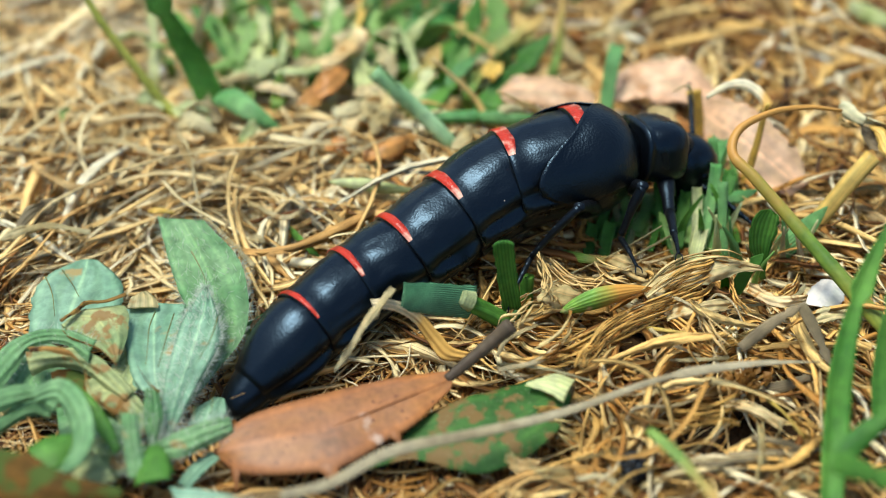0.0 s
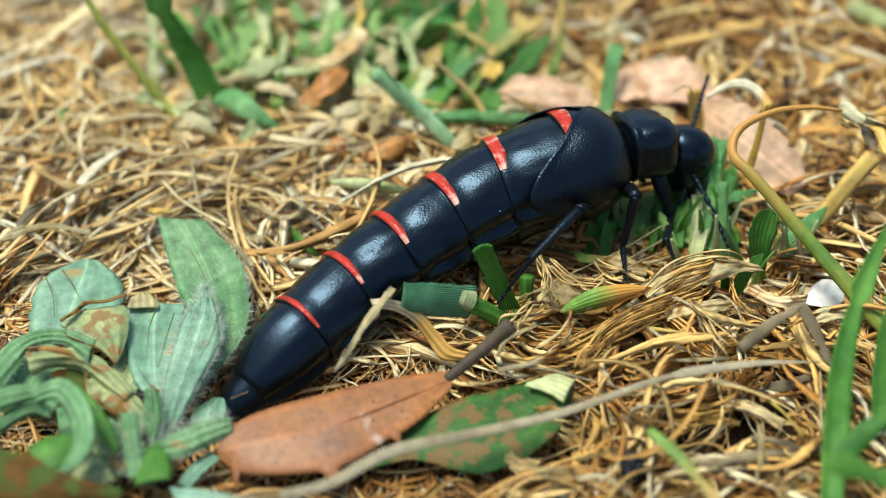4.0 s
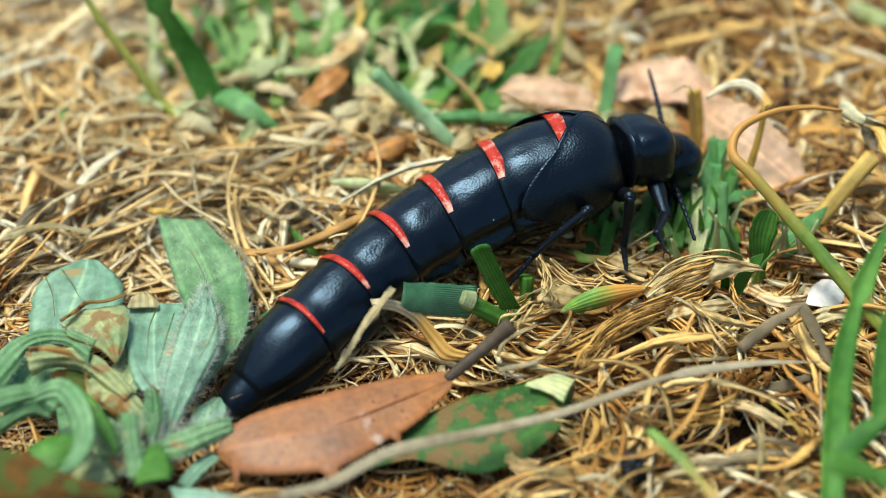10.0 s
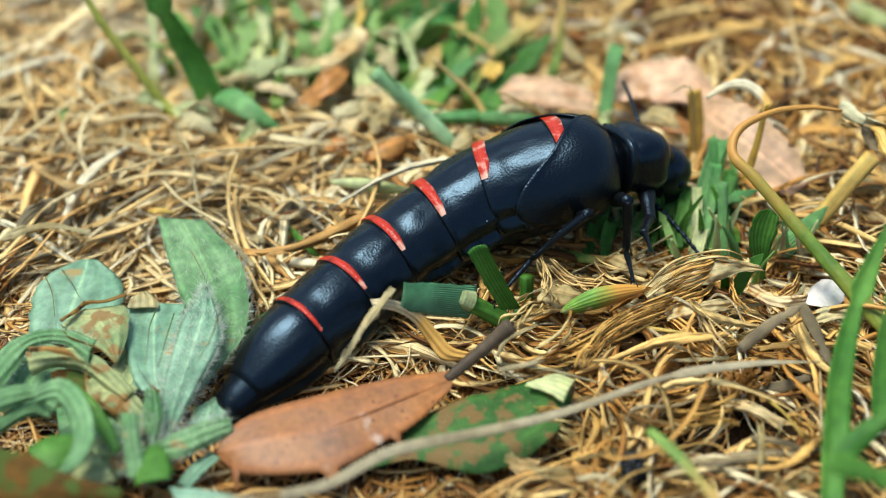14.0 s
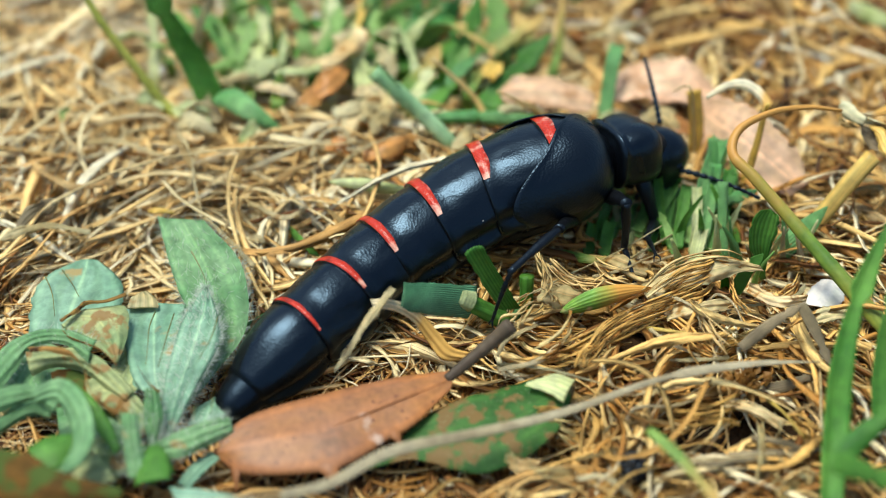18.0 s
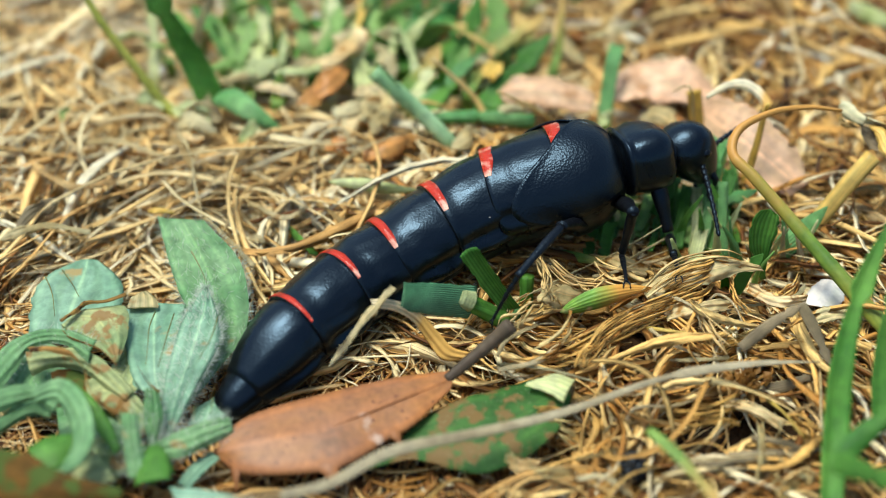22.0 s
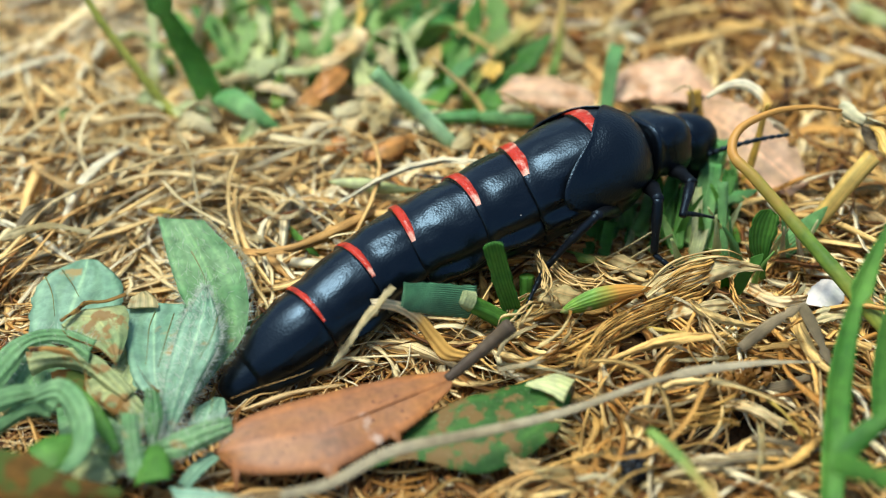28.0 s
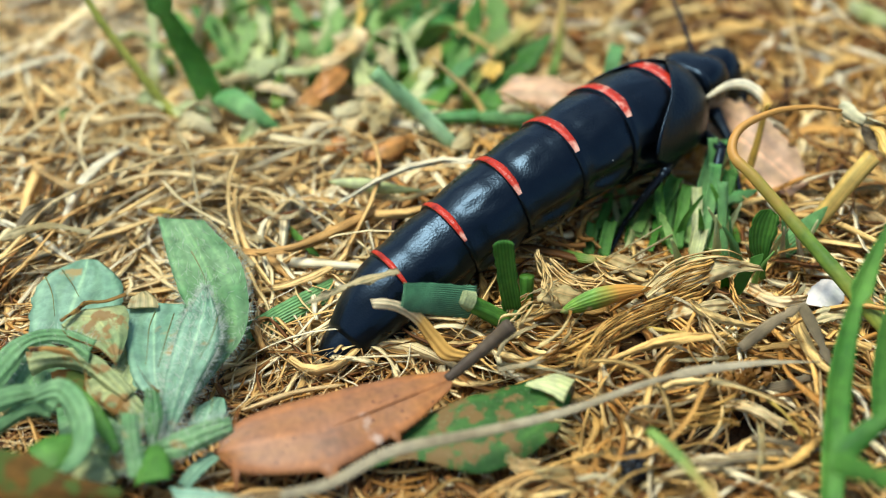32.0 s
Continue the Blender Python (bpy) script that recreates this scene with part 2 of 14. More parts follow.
VEIN_DARK = leaf_mat("dark_vein", (0.16, 0.19, 0.08), (0.28, 0.28, 0.14), veins=1, thin=0.0, rough=0.8, spec=0.15)
OCHRE = leaf_mat("ochre_stalk", (0.62, 0.36, 0.06), (0.82, 0.56, 0.17), spots=(0.40, 0.18, 0.03), spot_at=0.64, veins=5, thin=0.1, rough=0.5, vein_dark=0.75)
BROWN_LEAF = leaf_mat("brown_dead_leaf", (0.22, 0.095, 0.048), (0.40, 0.155, 0.042), spots=(0.52, 0.36, 0.27), spot_at=0.66, veins=2.5, thin=0.05, rough=0.5, vein_depth=0.3, spec=0.4, vein_dark=0.95, fleck=1500, net=0, specks=((0.14, 0.05, 0.02), 800))
PINK_LEAF = leaf_mat("pale_pink_leaf", (0.54, 0.31, 0.175), (0.72, 0.46, 0.30), spots=(0.42, 0.22, 0.10), spot_at=0.62, veins=2, thin=0.1, net=260)
RUST_LEAF = leaf_mat("rust_leaf", (0.36, 0.14, 0.03), (0.55, 0.26, 0.07), veins=2, thin=0.1)
STALK = leaf_mat("dark_stalk", (0.05, 0.032, 0.022), (0.13, 0.085, 0.055), veins=2, thin=0.0, rough=0.7)
HAIR = leaf_mat("leaf_hair", (0.62, 0.70, 0.60), (0.75, 0.80, 0.70), thin=0.3)
PELLET = chitin("dark_pellet", (0.03, 0.026, 0.022), 0.45, 0.6)
PEBBLE = leaf_mat("pale_grit", (0.55, 0.5, 0.42), (0.75, 0.72, 0.66), veins=1, thin=0.0)

soil, sn, sl, sb = shader("soil", 0.9, 0.2)
sr = ramp(sn, [(0.3, (0.015, 0.008, 0.004)), (0.55, (0.05, 0.026, 0.010)), (0.75, (0.14, 0.075, 0.03))])
sl.new(noisy(sn, sl, 120, 8), sr.inputs["Fac"])
sf = ramp(sn, [(0.3, (0.6, 0.6, 0.6)), (0.7, (1.25, 1.2, 1.15))])
sl.new(noisy(sn, sl, 900, 6), sf.inputs["Fac"])
sl.new(blend(sn, sl, "MULTIPLY", 1.0, sr.outputs["Color"], sf.outputs["Color"]), sb.inputs["Base Color"])
relief(sn, sl, sb, noisy(sn, sl, 600, 8), 0.9, 0.0015)


# ---- mesh helpers ----
def mesh(name, verts, faces, uvs=None, smooth=True):
    me = bpy.data.meshes.new(name)
    me.from_pydata([tuple(v) for v in verts], [], faces)
    if uvs is not None:
        layer = me.uv_layers.new(name="UVMap")
        loops = np.zeros(len(me.loops), dtype=np.int32)
        me.loops.foreach_get("vertex_index", loops)
        layer.data.foreach_set("uv", np.asarray(uvs, dtype=np.float32)[loops].ravel())
    if smooth:
        me.polygons.foreach_set("use_smooth", [True] * len(me.polygons))
    me.update()
    return me


def part(name, me, material, parent=None, label=""):
    """One mesh object, under a thing or a part."""
    ob = new(name, me)
    if material and not me.materials:
        me.materials.append(material)
    if parent:
        ob.parent = parent
    return tagged(ob, label) if label else ob


def smooth_line(points, count):
    """A Catmull-Rom line through a few points, evenly stepped by its parameter."""
    p = np.array(points, dtype=float)
    p = np.vstack([2 * p[0] - p[1], p, 2 * p[-1] - p[-2]])
    out = []
    for t in np.linspace(0, len(p) - 3 - 1e-6, count):
        i = int(t)
        u = t - i
        a, b, c, d = p[i:i + 4]
        out.append(0.5 * (2 * b + (c - a) * u + (2 * a - 5 * b + 4 * c - d) * u * u + (3 * b - a - 3 * c + d) * u ** 3))
    return np.array(out)


def sides(line, hint):
    """Tangent, side and normal along a line; the side keeps to the hint."""
    tan = np.gradient(line, axis=0)
    tan /= np.linalg.norm(tan, axis=1)[:, None] + 1e-9
    h = np.array(hint, dtype=float)
    h = h / np.linalg.norm(h)
    side = h - tan * (tan @ h)[:, None]
    side /= np.linalg.norm(side, axis=1)[:, None] + 1e-9
    return tan, side, np.cross(side, tan)


WIDTHS = {
    "blade": lambda u: 0.35 + 0.65 * math.sin(math.pi * min(1, u * 1.1 + 0.18)) ** 0.6 if u < 0.74 else max(0.03, (1 - u) / 0.26) ** 0.7,
    "cut": lambda u: 0.9 + 0.1 * u,
    "lance": lambda u: max(0.02, math.sin(math.pi * u ** 0.8)) ** 0.8,
    "holly": lambda u: max(0.04, math.sin(math.pi * min(1, u * 0.94 + 0.015))) ** 0.42,
    "taper": lambda u: 1 - 0.8 * u,
    "oval": lambda u: max(0.03, math.sin(math.pi * min(1, u))) ** 0.55,
    "stem": lambda u: 1 - 0.55 * u,
    "spatula": lambda u: 0.22 + 0.78 * max(0.0, math.sin(math.pi * max(0.0, (u - 0.08)) ** 1.25)) ** 0.7 if u < 0.985 else 0.1,
}


def blade_mesh(points, width, shape="blade", side=(1, 0, 0), cup=0.15, thick=0.14, steps=22, across=6, wave=0.0, seed=0, ragged=0.0, twist=0.0):
    """A closed thin leaf along a line: both faces, cupped across, waved at the edges, with torn edges."""
    rnd = np.random.RandomState(seed + 11)
    line = smooth_line(points, steps)
    tan, sd, nm = sides(line, side)
    verts, uvs, faces = [], [], []
    ph = rnd.uniform(0, 6.28, 4)
    for k in range(steps):
        u = k / (steps - 1)
        a = twist * u
        s_v, n_v = sd[k] * math.cos(a) + nm[k] * math.sin(a), nm[k] * math.cos(a) - sd[k] * math.sin(a)
        w = WIDTHS[shape](u) * width / 2
        for face in (1, -1):
            for j in range(across + 1):
                v = 2 * j / across - 1
                ww = w
                if ragged and abs(v) > 0.99:
                    ww = w * (1 - ragged * (0.9 * abs(noise.noise(Vector((u * 7, v * 3 + seed, 1.7)))) + 0.7 * abs(noise.noise(Vector((u * 23, v * 5 + seed, 4.2)))) + 0.2 * rnd.rand()))
                edge = abs(v) ** 2
                z = cup * w * (v * v - 0.35) + wave * w * edge * math.sin(u * 9 + ph[0] + (1.5 if v > 0 else 0)) + wave * 0.5 * w * v * math.sin(u * 17 + ph[1])
                z += face * thick / 2 * (1 - 0.7 * edge)
                verts.append((line[k] + s_v * v * ww + n_v * z) * MM)
                uvs.append((u, 0.5 + v * 0.5))
    row, ring = across + 1, 2 * (across + 1)
    for k in range(steps - 1):
        o, q = k * ring, (k + 1) * ring
        for j in range(across):
            faces.append((o + j, o + j + 1, q + j + 1, q + j))
            faces.append((o + row + j + 1, o + row + j, q + row + j, q + row + j + 1))
        faces.append((o, q, q + row, o + row))
        faces.append((o + across, o + row + across, q + row + across, q + across))
    for o in (0, (steps - 1) * ring):
        for j in range(across):
            f = (o + j, o + row + j, o + row + j + 1, o + j + 1)
            faces.append(f if o == 0 else f[::-1])
    return mesh("blade", verts, faces, uvs)


def sheet_mesh(left, right, bulge=0.0, thick=0.18, steps=34, across=12, wave=0.0, ragged=0.0, seed=0, spikes=()):
    """A leaf stretched between its two edges: bulged across, rippled, torn at the edges, with spines along the right edge."""
    a, b = smooth_line(left, steps), smooth_line(right, steps)
    ph = np.random.RandomState(seed + 3).uniform(0, 6.28, 4)
    tan = np.gradient((a + b) / 2, axis=0)
    verts, uvs, faces = [], [], []
    for k in range(steps):
        u = k / (steps - 1)
        span = b[k] - a[k]
        w = float(np.linalg.norm(span)) + 1e-6
        n = np.cross(span, tan[k])
        n = n / (np.linalg.norm(n) + 1e-9)
        n = n if n[2] > 0 else -n
        for face in (1, -1):
            for j in range(across + 1):
                v = j / across
                cut = 0.0
                if ragged and j in (0, across):
                    cut = ragged * (0.7 * abs(noise.noise(Vector((u * 6, j + seed, 1.7)))) + 0.5 * abs(noise.noise(Vector((u * 21, j + seed, 4.2)))))
                vv = v + cut if j == 0 else v - cut if j == across else v
                for at, size in spikes if j == across else ():
                    vv += size / w * max(0.0, 1 - abs(u - at) / 0.028) ** 1.5
                lift = bulge * w * (4 * v * (1 - v)) + wave * w * (0.6 * (2 * v - 1) ** 2 * math.sin(u * 9 + ph[0] + 2 * v) + 0.25 * math.sin(u * 6 + v * 7 + ph[1]) + 0.12 * math.sin(u * 19 + v * 11 + ph[2]))
                edge = abs(2 * v - 1) ** 3
                verts.append((a[k] + span * vv + n * (lift + face * thick / 2 * (1 - 0.7 * edge))) * MM)
                uvs.append((u, v))
    row, ring = across + 1, 2 * (across + 1)
    for k in range(steps - 1):
        o, q = k * ring, (k + 1) * ring
        for j in range(across):
            faces.append((o + j, o + j + 1, q + j + 1, q + j))
            faces.append((o + row + j + 1, o + row + j, q + row + j, q + row + j + 1))
        faces.append((o, q, q + row, o + row))
        faces.append((o + across, o + row + across, q + row + across, q + across))
    for o in (0, (steps - 1) * ring):
        for j in range(across):
            f = (o + j, o + row + j, o + row + j + 1, o + j + 1)
            faces.append(f if o == 0 else f[::-1])
    me = mesh("sheet", verts, faces, uvs)
    bm = bmesh.new()
    bm.from_mesh(me)
    bmesh.ops.recalc_face_normals(bm, faces=bm.faces)
    bm.to_mesh(me)
    bm.free()
    return me


def tube_mesh(points, radius, shape="stem", steps=20, around=8, knots=0.0, seed=0, flat=1.0, side=(1, 0, 0)):
    """A tapered closed tube along a line, a little uneven, or knotted like a jointed feeler."""
    rnd = np.random.RandomState(seed + 5)
    line = smooth_line(points, steps)
    tan, sd, nm = sides(line, side)
    verts, uvs, faces = [], [], []
    for k in range(steps):
        u = k / (steps - 1)
        r = radius * (WIDTHS[shape](u) if isinstance(shape, str) else shape(u)) * (1 + knots * rnd.uniform(-1, 1))
        for j in range(around):
            a = 2 * math.pi * j / around
            verts.append((line[k] + r * (sd[k] * math.cos(a) + nm[k] * math.sin(a) * flat)) * MM)
            uvs.append((u, j / around))
    for k in range(steps - 1):
        for j in range(around):
            a, b = k * around + j, k * around + (j + 1) % around
            faces.append((a, b, b + around, a + around))
    faces.append(tuple(range(around))[::-1])
    faces.append(tuple((steps - 1) * around + j for j in range(around)))
    return mesh("tube", verts, faces, uvs)


# ---- ground ----
def lie(x, y):
    """Height of the ground, in millimetres."""
    h = 2.2 * math.exp(-((x - 24) ** 2 / 420 + (y - 91) ** 2 / 170))
    h -= 3.2 * math.exp(-((x - 19.2) ** 2 / 26 + (y - 83.3) ** 2 / 11)) + 2.6 * math.exp(-((x - 26.2) ** 2 / 18 + (y - 72.2) ** 2 / 6))
    h += 0.8 * noise.noise(Vector((x * 0.05, y * 0.05, 0.3))) + 0.45 * noise.noise(Vector((x * 0.17, y * 0.17, 3.1)))
    return h * math.exp(-((x ** 2 + (y - 100) ** 2) / 160000))


def ground():
    side = np.linspace(-1, 1, 141)
    far = np.sinh(side * 12.3) / math.sinh(12.3) * 4.0e6 + side * 230
    verts, faces, n = [], [], len(far)
    for gy in far:
        for gx in far:
            x, y = gx, gy + 105
            verts.append((x * MM, y * MM, (lie(x, y) - 0.6 if abs(x) < 2000 and abs(y) < 2000 else -0.6) * MM))
    for j in range(n - 1):
        for i in range(n - 1):
            a = j * n + i
            faces.append((a, a + 1, a + n + 1, a + n))
    tagged(part("ground", mesh("ground", verts, faces), soil), "bare brown soil under dry straw", "ground", kind="structure")


ground()


PITS = ((12.4, 81.6, 7.6, 2.7), (25.4, 71.2, 6.0, 2.6), (31.4, 76.2, 3.6, 2.8), (17.5, 82.6, 4.0, 2.0))
COVERED = ((-32.0, 80.0, 13.0, 15.5), (-9.5, 70.5, 12.5, 5.6), (4.0, 71.2, 9.0, 5.2), (-38.0, 87.5, 7.0, 7.0), (-27.0, 90.0, 5.0, 9.0), (25.0, 96.5, 9.0, 6.5), (31.0, 90.0, 4.5, 4.5), (-10.0, 130.0, 34.0, 10.0), (12.0, 88.0, 5.0, 4.0), (20.0, 117.0, 10.0, 8.0), (38.8, 87.5, 4.0, 3.0))


def inside(x, y, places):
    return any(((x - a) / p) ** 2 + ((y - b) / q) ** 2 < 1 for a, b, p, q in places)


def litter(name, count, area, material, label, length, width, height, curl, seed, along=None, spread=0.9, steps=6, thin=(0.25, 0.8), lift=0.06):
    """Loose straw: bent, crinkled three-sided strips that flow together in patches and leave the hollows open."""
    rnd = np.random.RandomState(seed)
    verts = np.zeros((count, steps, 3, 3))
    i = tries = 0
    while i < count:
        x, y = area(rnd)
        ln = length * math.exp(rnd.normal(0, 0.45))
        w = width * min(math.exp(rnd.normal(-0.12, 0.4)), 1.7)
        flow = 0.4 + 2.6 * noise.noise(Vector((x * 0.045, y * 0.06, 5.5)))
        a = rnd.uniform(0, math.pi * 2) if along is None or rnd.rand() > spread + 0.2 else along + flow + rnd.normal(0, 0.4)
        bend = rnd.normal(0, curl)
        tilt = rnd.normal(0, 0.08)
        arch = abs(rnd.normal(0, lift))
        z0 = lie(x, y) + height * rnd.rand() ** 1.6
        px, py, ang = x, y, a - bend / 2
        roll, turn, thick = rnd.uniform(-0.5, 0.5), rnd.normal(0, 0.22), rnd.uniform(*thin)
        if rnd.rand() < 0.3:
            roll += rnd.uniform(0.6, 1.6)
        sway, phase = rnd.normal(0, curl * 0.5), rnd.uniform(0, 6.28)
        stray = rnd.rand() < 0.10
        bad = False
        for k in range(steps):
            u = k / (steps - 1)
            z = max(z0 + tilt * ln * (u - 0.5) + arch * ln * math.sin(math.pi * u), -0.2)
            if z > lie(px, py) + 1.3 and inside(px, py, COVERED) or not stray and inside(px, py, PITS):
                bad = True
                break
            r = w / 2 * (0.45 + 0.55 * math.sin(math.pi * min(u * 0.8 + 0.22, 1)) + 0.15 * math.sin(u * 11 + phase))
            if k == steps - 1:
                r *= 0.4
            sx, sy = -math.sin(ang), math.cos(ang)
            for j in range(3):
                b = roll + turn * k + j * 2.094
                c, q = math.cos(b) * r, math.sin(b) * r * thick
                tip = math.sin(roll + turn * k) * c * 0.7
                verts[i, k, j] = (px + sx * c, py + sy * c, z + q + tip)
            px += math.cos(ang) * ln / (steps - 1)
            py += math.sin(ang) * ln / (steps - 1)
            ang += bend / (steps - 1) + sway * math.cos(u * 6 + phase) * 0.3
        tries += 1
        if bad and tries < count * 5:
            continue
        i += 1
    one = []
    for k in range(steps - 1):
        for j in range(3):
            a, b = k * 3 + j, k * 3 + (j + 1) % 3
            one.append((a, b, b + 3, a + 3))
    quads = (np.array(one)[None] + (np.arange(count) * steps * 3)[:, None, None]).reshape(-1, 4)
    me = bpy.data.meshes.new(name)
    flat = verts.reshape(-1, 3) * MM
    me.vertices.add(len(flat))
    me.vertices.foreach_set("co", flat.ravel())
    me.loops.add(quads.size)
    me.loops.foreach_set("vertex_index", quads.ravel().astype(np.int32))
    me.polygons.add(len(quads))
    me.polygons.foreach_set("loop_start", np.arange(len(quads), dtype=np.int32) * 4)
    along_it = np.tile(np.repeat(np.arange(steps), 3), count) * 1.0 + np.repeat(np.arange(count) * 3.7, steps * 3)
    round_it = np.tile(np.tile(np.arange(3), steps), count) * 1.3 + np.repeat(np.arange(count) * 1.9, steps * 3)
    layer = me.uv_layers.new(name="UVMap")
    layer.data.foreach_set("uv", np.stack([along_it, round_it], 1)[quads.ravel()].astype(np.float32).ravel())
    me.update()
    return tagged(part(name, me, material), label, "straw", kind="stuff")


def zone(x0, x1, y0, y1):
    return lambda r: (r.uniform(x0, x1), r.uniform(y0, y1))


HOLLOW_A, HOLLOW_B = (19.2, 83.3), (26.2, 72.2)


def loose(x0, x1, y0, y1):
    """An area with two hollows where the soil shows."""
    def pick(r):
        while True:
            x, y = r.uniform(x0, x1), r.uniform(y0, y1)
            if ((x - HOLLOW_A[0]) / 9.5) ** 2 + ((y - HOLLOW_A[1]) / 5.6) ** 2 > 1 and ((x - HOLLOW_B[0]) / 7.5) ** 2 + ((y - HOLLOW_B[1]) / 4.2) ** 2 > 1:
                return x, y
    return pick


litter("straw_litter", 4200, loose(-95, 90, 84, 195), STRAW_ORANGE, "matted flat dry straw close on the soil", 10, 1.5, 0.9, 1.0, 31, along=0.0, spread=0.4, steps=7, thin=(0.05, 0.12), lift=0.01)
litter("straw_litter", 2600, zone(-80, 12, 82, 128), STRAW_ORANGE, "loose orange-brown dry straw lying on the soil", 12, 0.42, 2.4, 1.0, 1, along=0.0, spread=0.5, steps=8, thin=(0.2, 0.5))
litter("straw_litter", 3000, zone(-80, 12, 80, 128), STRAW_ORANGE, "flat tan strips of dry straw lying on the soil", 12, 0.85, 3.0, 1.2, 21, along=0.1, spread=0.5, steps=10, thin=(0.06, 0.2), lift=0.07)
# near litter, its colour darkened to stand in for shaded gaps
litter("straw_litter", 2400, zone(-60, 0, 46, 88), STRAW_BROWN, "dark brown straw lying on the soil", 9, 0.5, 1.4, 1.0, 8, steps=8)
litter("straw_litter", 1500, loose(0, 58, 50, 102), STRAW_BROWN, "tangled brown grass stems lying on the soil", 11, 0.34, 2.4, 1.4, 2, along=0.4, spread=0.4, steps=10, thin=(0.2, 0.5))
litter("straw_litter", 1500, loose(0, 54, 54, 104), STRAW_BROWN, "flat brown strips of dry grass on the soil", 10, 0.72, 2.6, 1.4, 27, along=0.2, spread=0.5, steps=12, thin=(0.05, 0.16), lift=0.07)
litter("straw_litter", 2400, loose(0, 54, 62, 104), STRAW_PALE, "flat curling strips of dry grass on the soil", 11, 0.75, 3.2, 1.5, 7, along=0.2, spread=0.5, steps=12, thin=(0.05, 0.16), lift=0.08)
litter("straw_litter", 5200, zone(-90, 12, 120, 195), STRAW_LIGHT, "loose light dry straw lying on the soil", 12, 0.95, 2.4, 1.0, 11, along=0.0, spread=0.5, steps=9, thin=(0.08, 0.3))
litter("straw_litter", 2600, zone(26, 95, 122, 190), STRAW_BROWN, "dull brown straw lying on the soil", 12, 0.9, 2.6, 1.1, 33, along=0.0, spread=0.5, steps=9, thin=(0.08, 0.3))
litter("straw_litter", 3000, zone(0, 85, 98, 190), STRAW_PALE, "loose golden dry straw lying on the soil", 12, 0.95, 2.4, 1.1, 3, along=0.0, spread=0.5, steps=9, thin=(0.08, 0.3))
litter("straw_litter", 2200, loose(-110, 110, 96, 250), STRAW_ORANGE, "scattered dry straw lying on the soil", 13, 0.7, 1.6, 0.8, 4, steps=8)
litter("straw_litter", 1300, loose(-55, 50, 84, 160), STRAW_LIGHT, "broad pale dry straw strips on the straw litter", 11, 0.9, 2.4, 1.5, 15, along=0.1, spread=0.5, steps=12, thin=(0.05, 0.14), lift=0.07)
litter("straw_litter", 3000, loose(-55, 55, 54, 125), STRAW_LIGHT, "fine pale straw fibres lying on the soil", 10, 0.17, 2.8, 1.5, 6, along=0.1, spread=0.4, steps=9)

# ---- the beetle ----
BEETLE = {}


def lathe(stations, around=40, squash=1.0, power=2.0, flat_top=0.0):
    """A body of revolution along +x: stations of (x, radius, drop); squash widens it, power squares it."""
    verts, uvs, faces = [], [], []
    n = len(stations)
    for k, (x, r, drop) in enumerate(stations):
        for j in range(around):
            a = 2 * math.pi * j / around
            c, s = math.cos(a), math.sin(a)
            q = (abs(c) ** power + abs(s) ** power) ** (-1 / power)
            z = r * q * s - drop
            if flat_top and s > 0:
                z = r * q * s * (1 - flat_top) - drop
            verts.append((x * MM, r * q * c * squash * MM, z * MM))
            uvs.append((k / (n - 1), j / around))
    for k in range(n - 1):
        for j in range(around):
            a, b = k * around + j, k * around + (j + 1) % around
            faces.append((a, b, b + around, a + around))
    faces.append(tuple(range(around))[::-1])
    faces.append(tuple((n - 1) * around + j for j in range(around)))
    return mesh("shell", verts, faces, uvs)


def wrinkle(me, amount, scale, seed, keep=-99.0):
    """Fine dents in the soft cuticle."""
    for v in me.vertices:
        p = v.co / MM
        d = noise.noise(Vector((p.x * scale * 0.5 + seed, p.y * scale, p.z * scale))) * amount * min(1.0, max(0.0, (p.x - keep) / 1.5))
        r = Vector((0, v.co.y, v.co.z))
        if r.length > 1e-6:
            v.co += r.normalized() * d * MM
    me.update()


def ring_band(r, length, half, squash=1.05, steps=26):
    """The red mark: a thin raised strip over the back of a segment's rear edge."""
    verts, faces = [], []
    for layer in (0.012, -0.12):
        for k in range(steps):
            a = math.radians(90 + half * (2 * k / (steps - 1) - 1))
            q = 2 * k / (steps - 1) - 1
            e = (1 - 0.45 * abs(q) ** 2.5) * (1 + 0.16 * noise.noise(Vector((q * 2.5, r * 3, 0.4))))
            for x in (0.10, length * 0.5 + 0.05, length * e):
                rr = r + layer
                verts.append((x * MM, rr * math.cos(a) * squash * MM, rr * math.sin(a) * MM))
    n = steps * 3
    for k in range(steps - 1):
        for j in range(2):
            a = k * 3 + j
            faces.append((a, a + 1, a + 4, a + 3))
            faces.append((n + a + 1, n + a, n + a + 3, n + a + 4))
        a = k * 3
        faces.append((a, a + 3, n + a + 3, n + a))
        faces.append((a + 5, a + 2, n + a + 2, n + a + 5))
    return mesh("band", verts, faces)


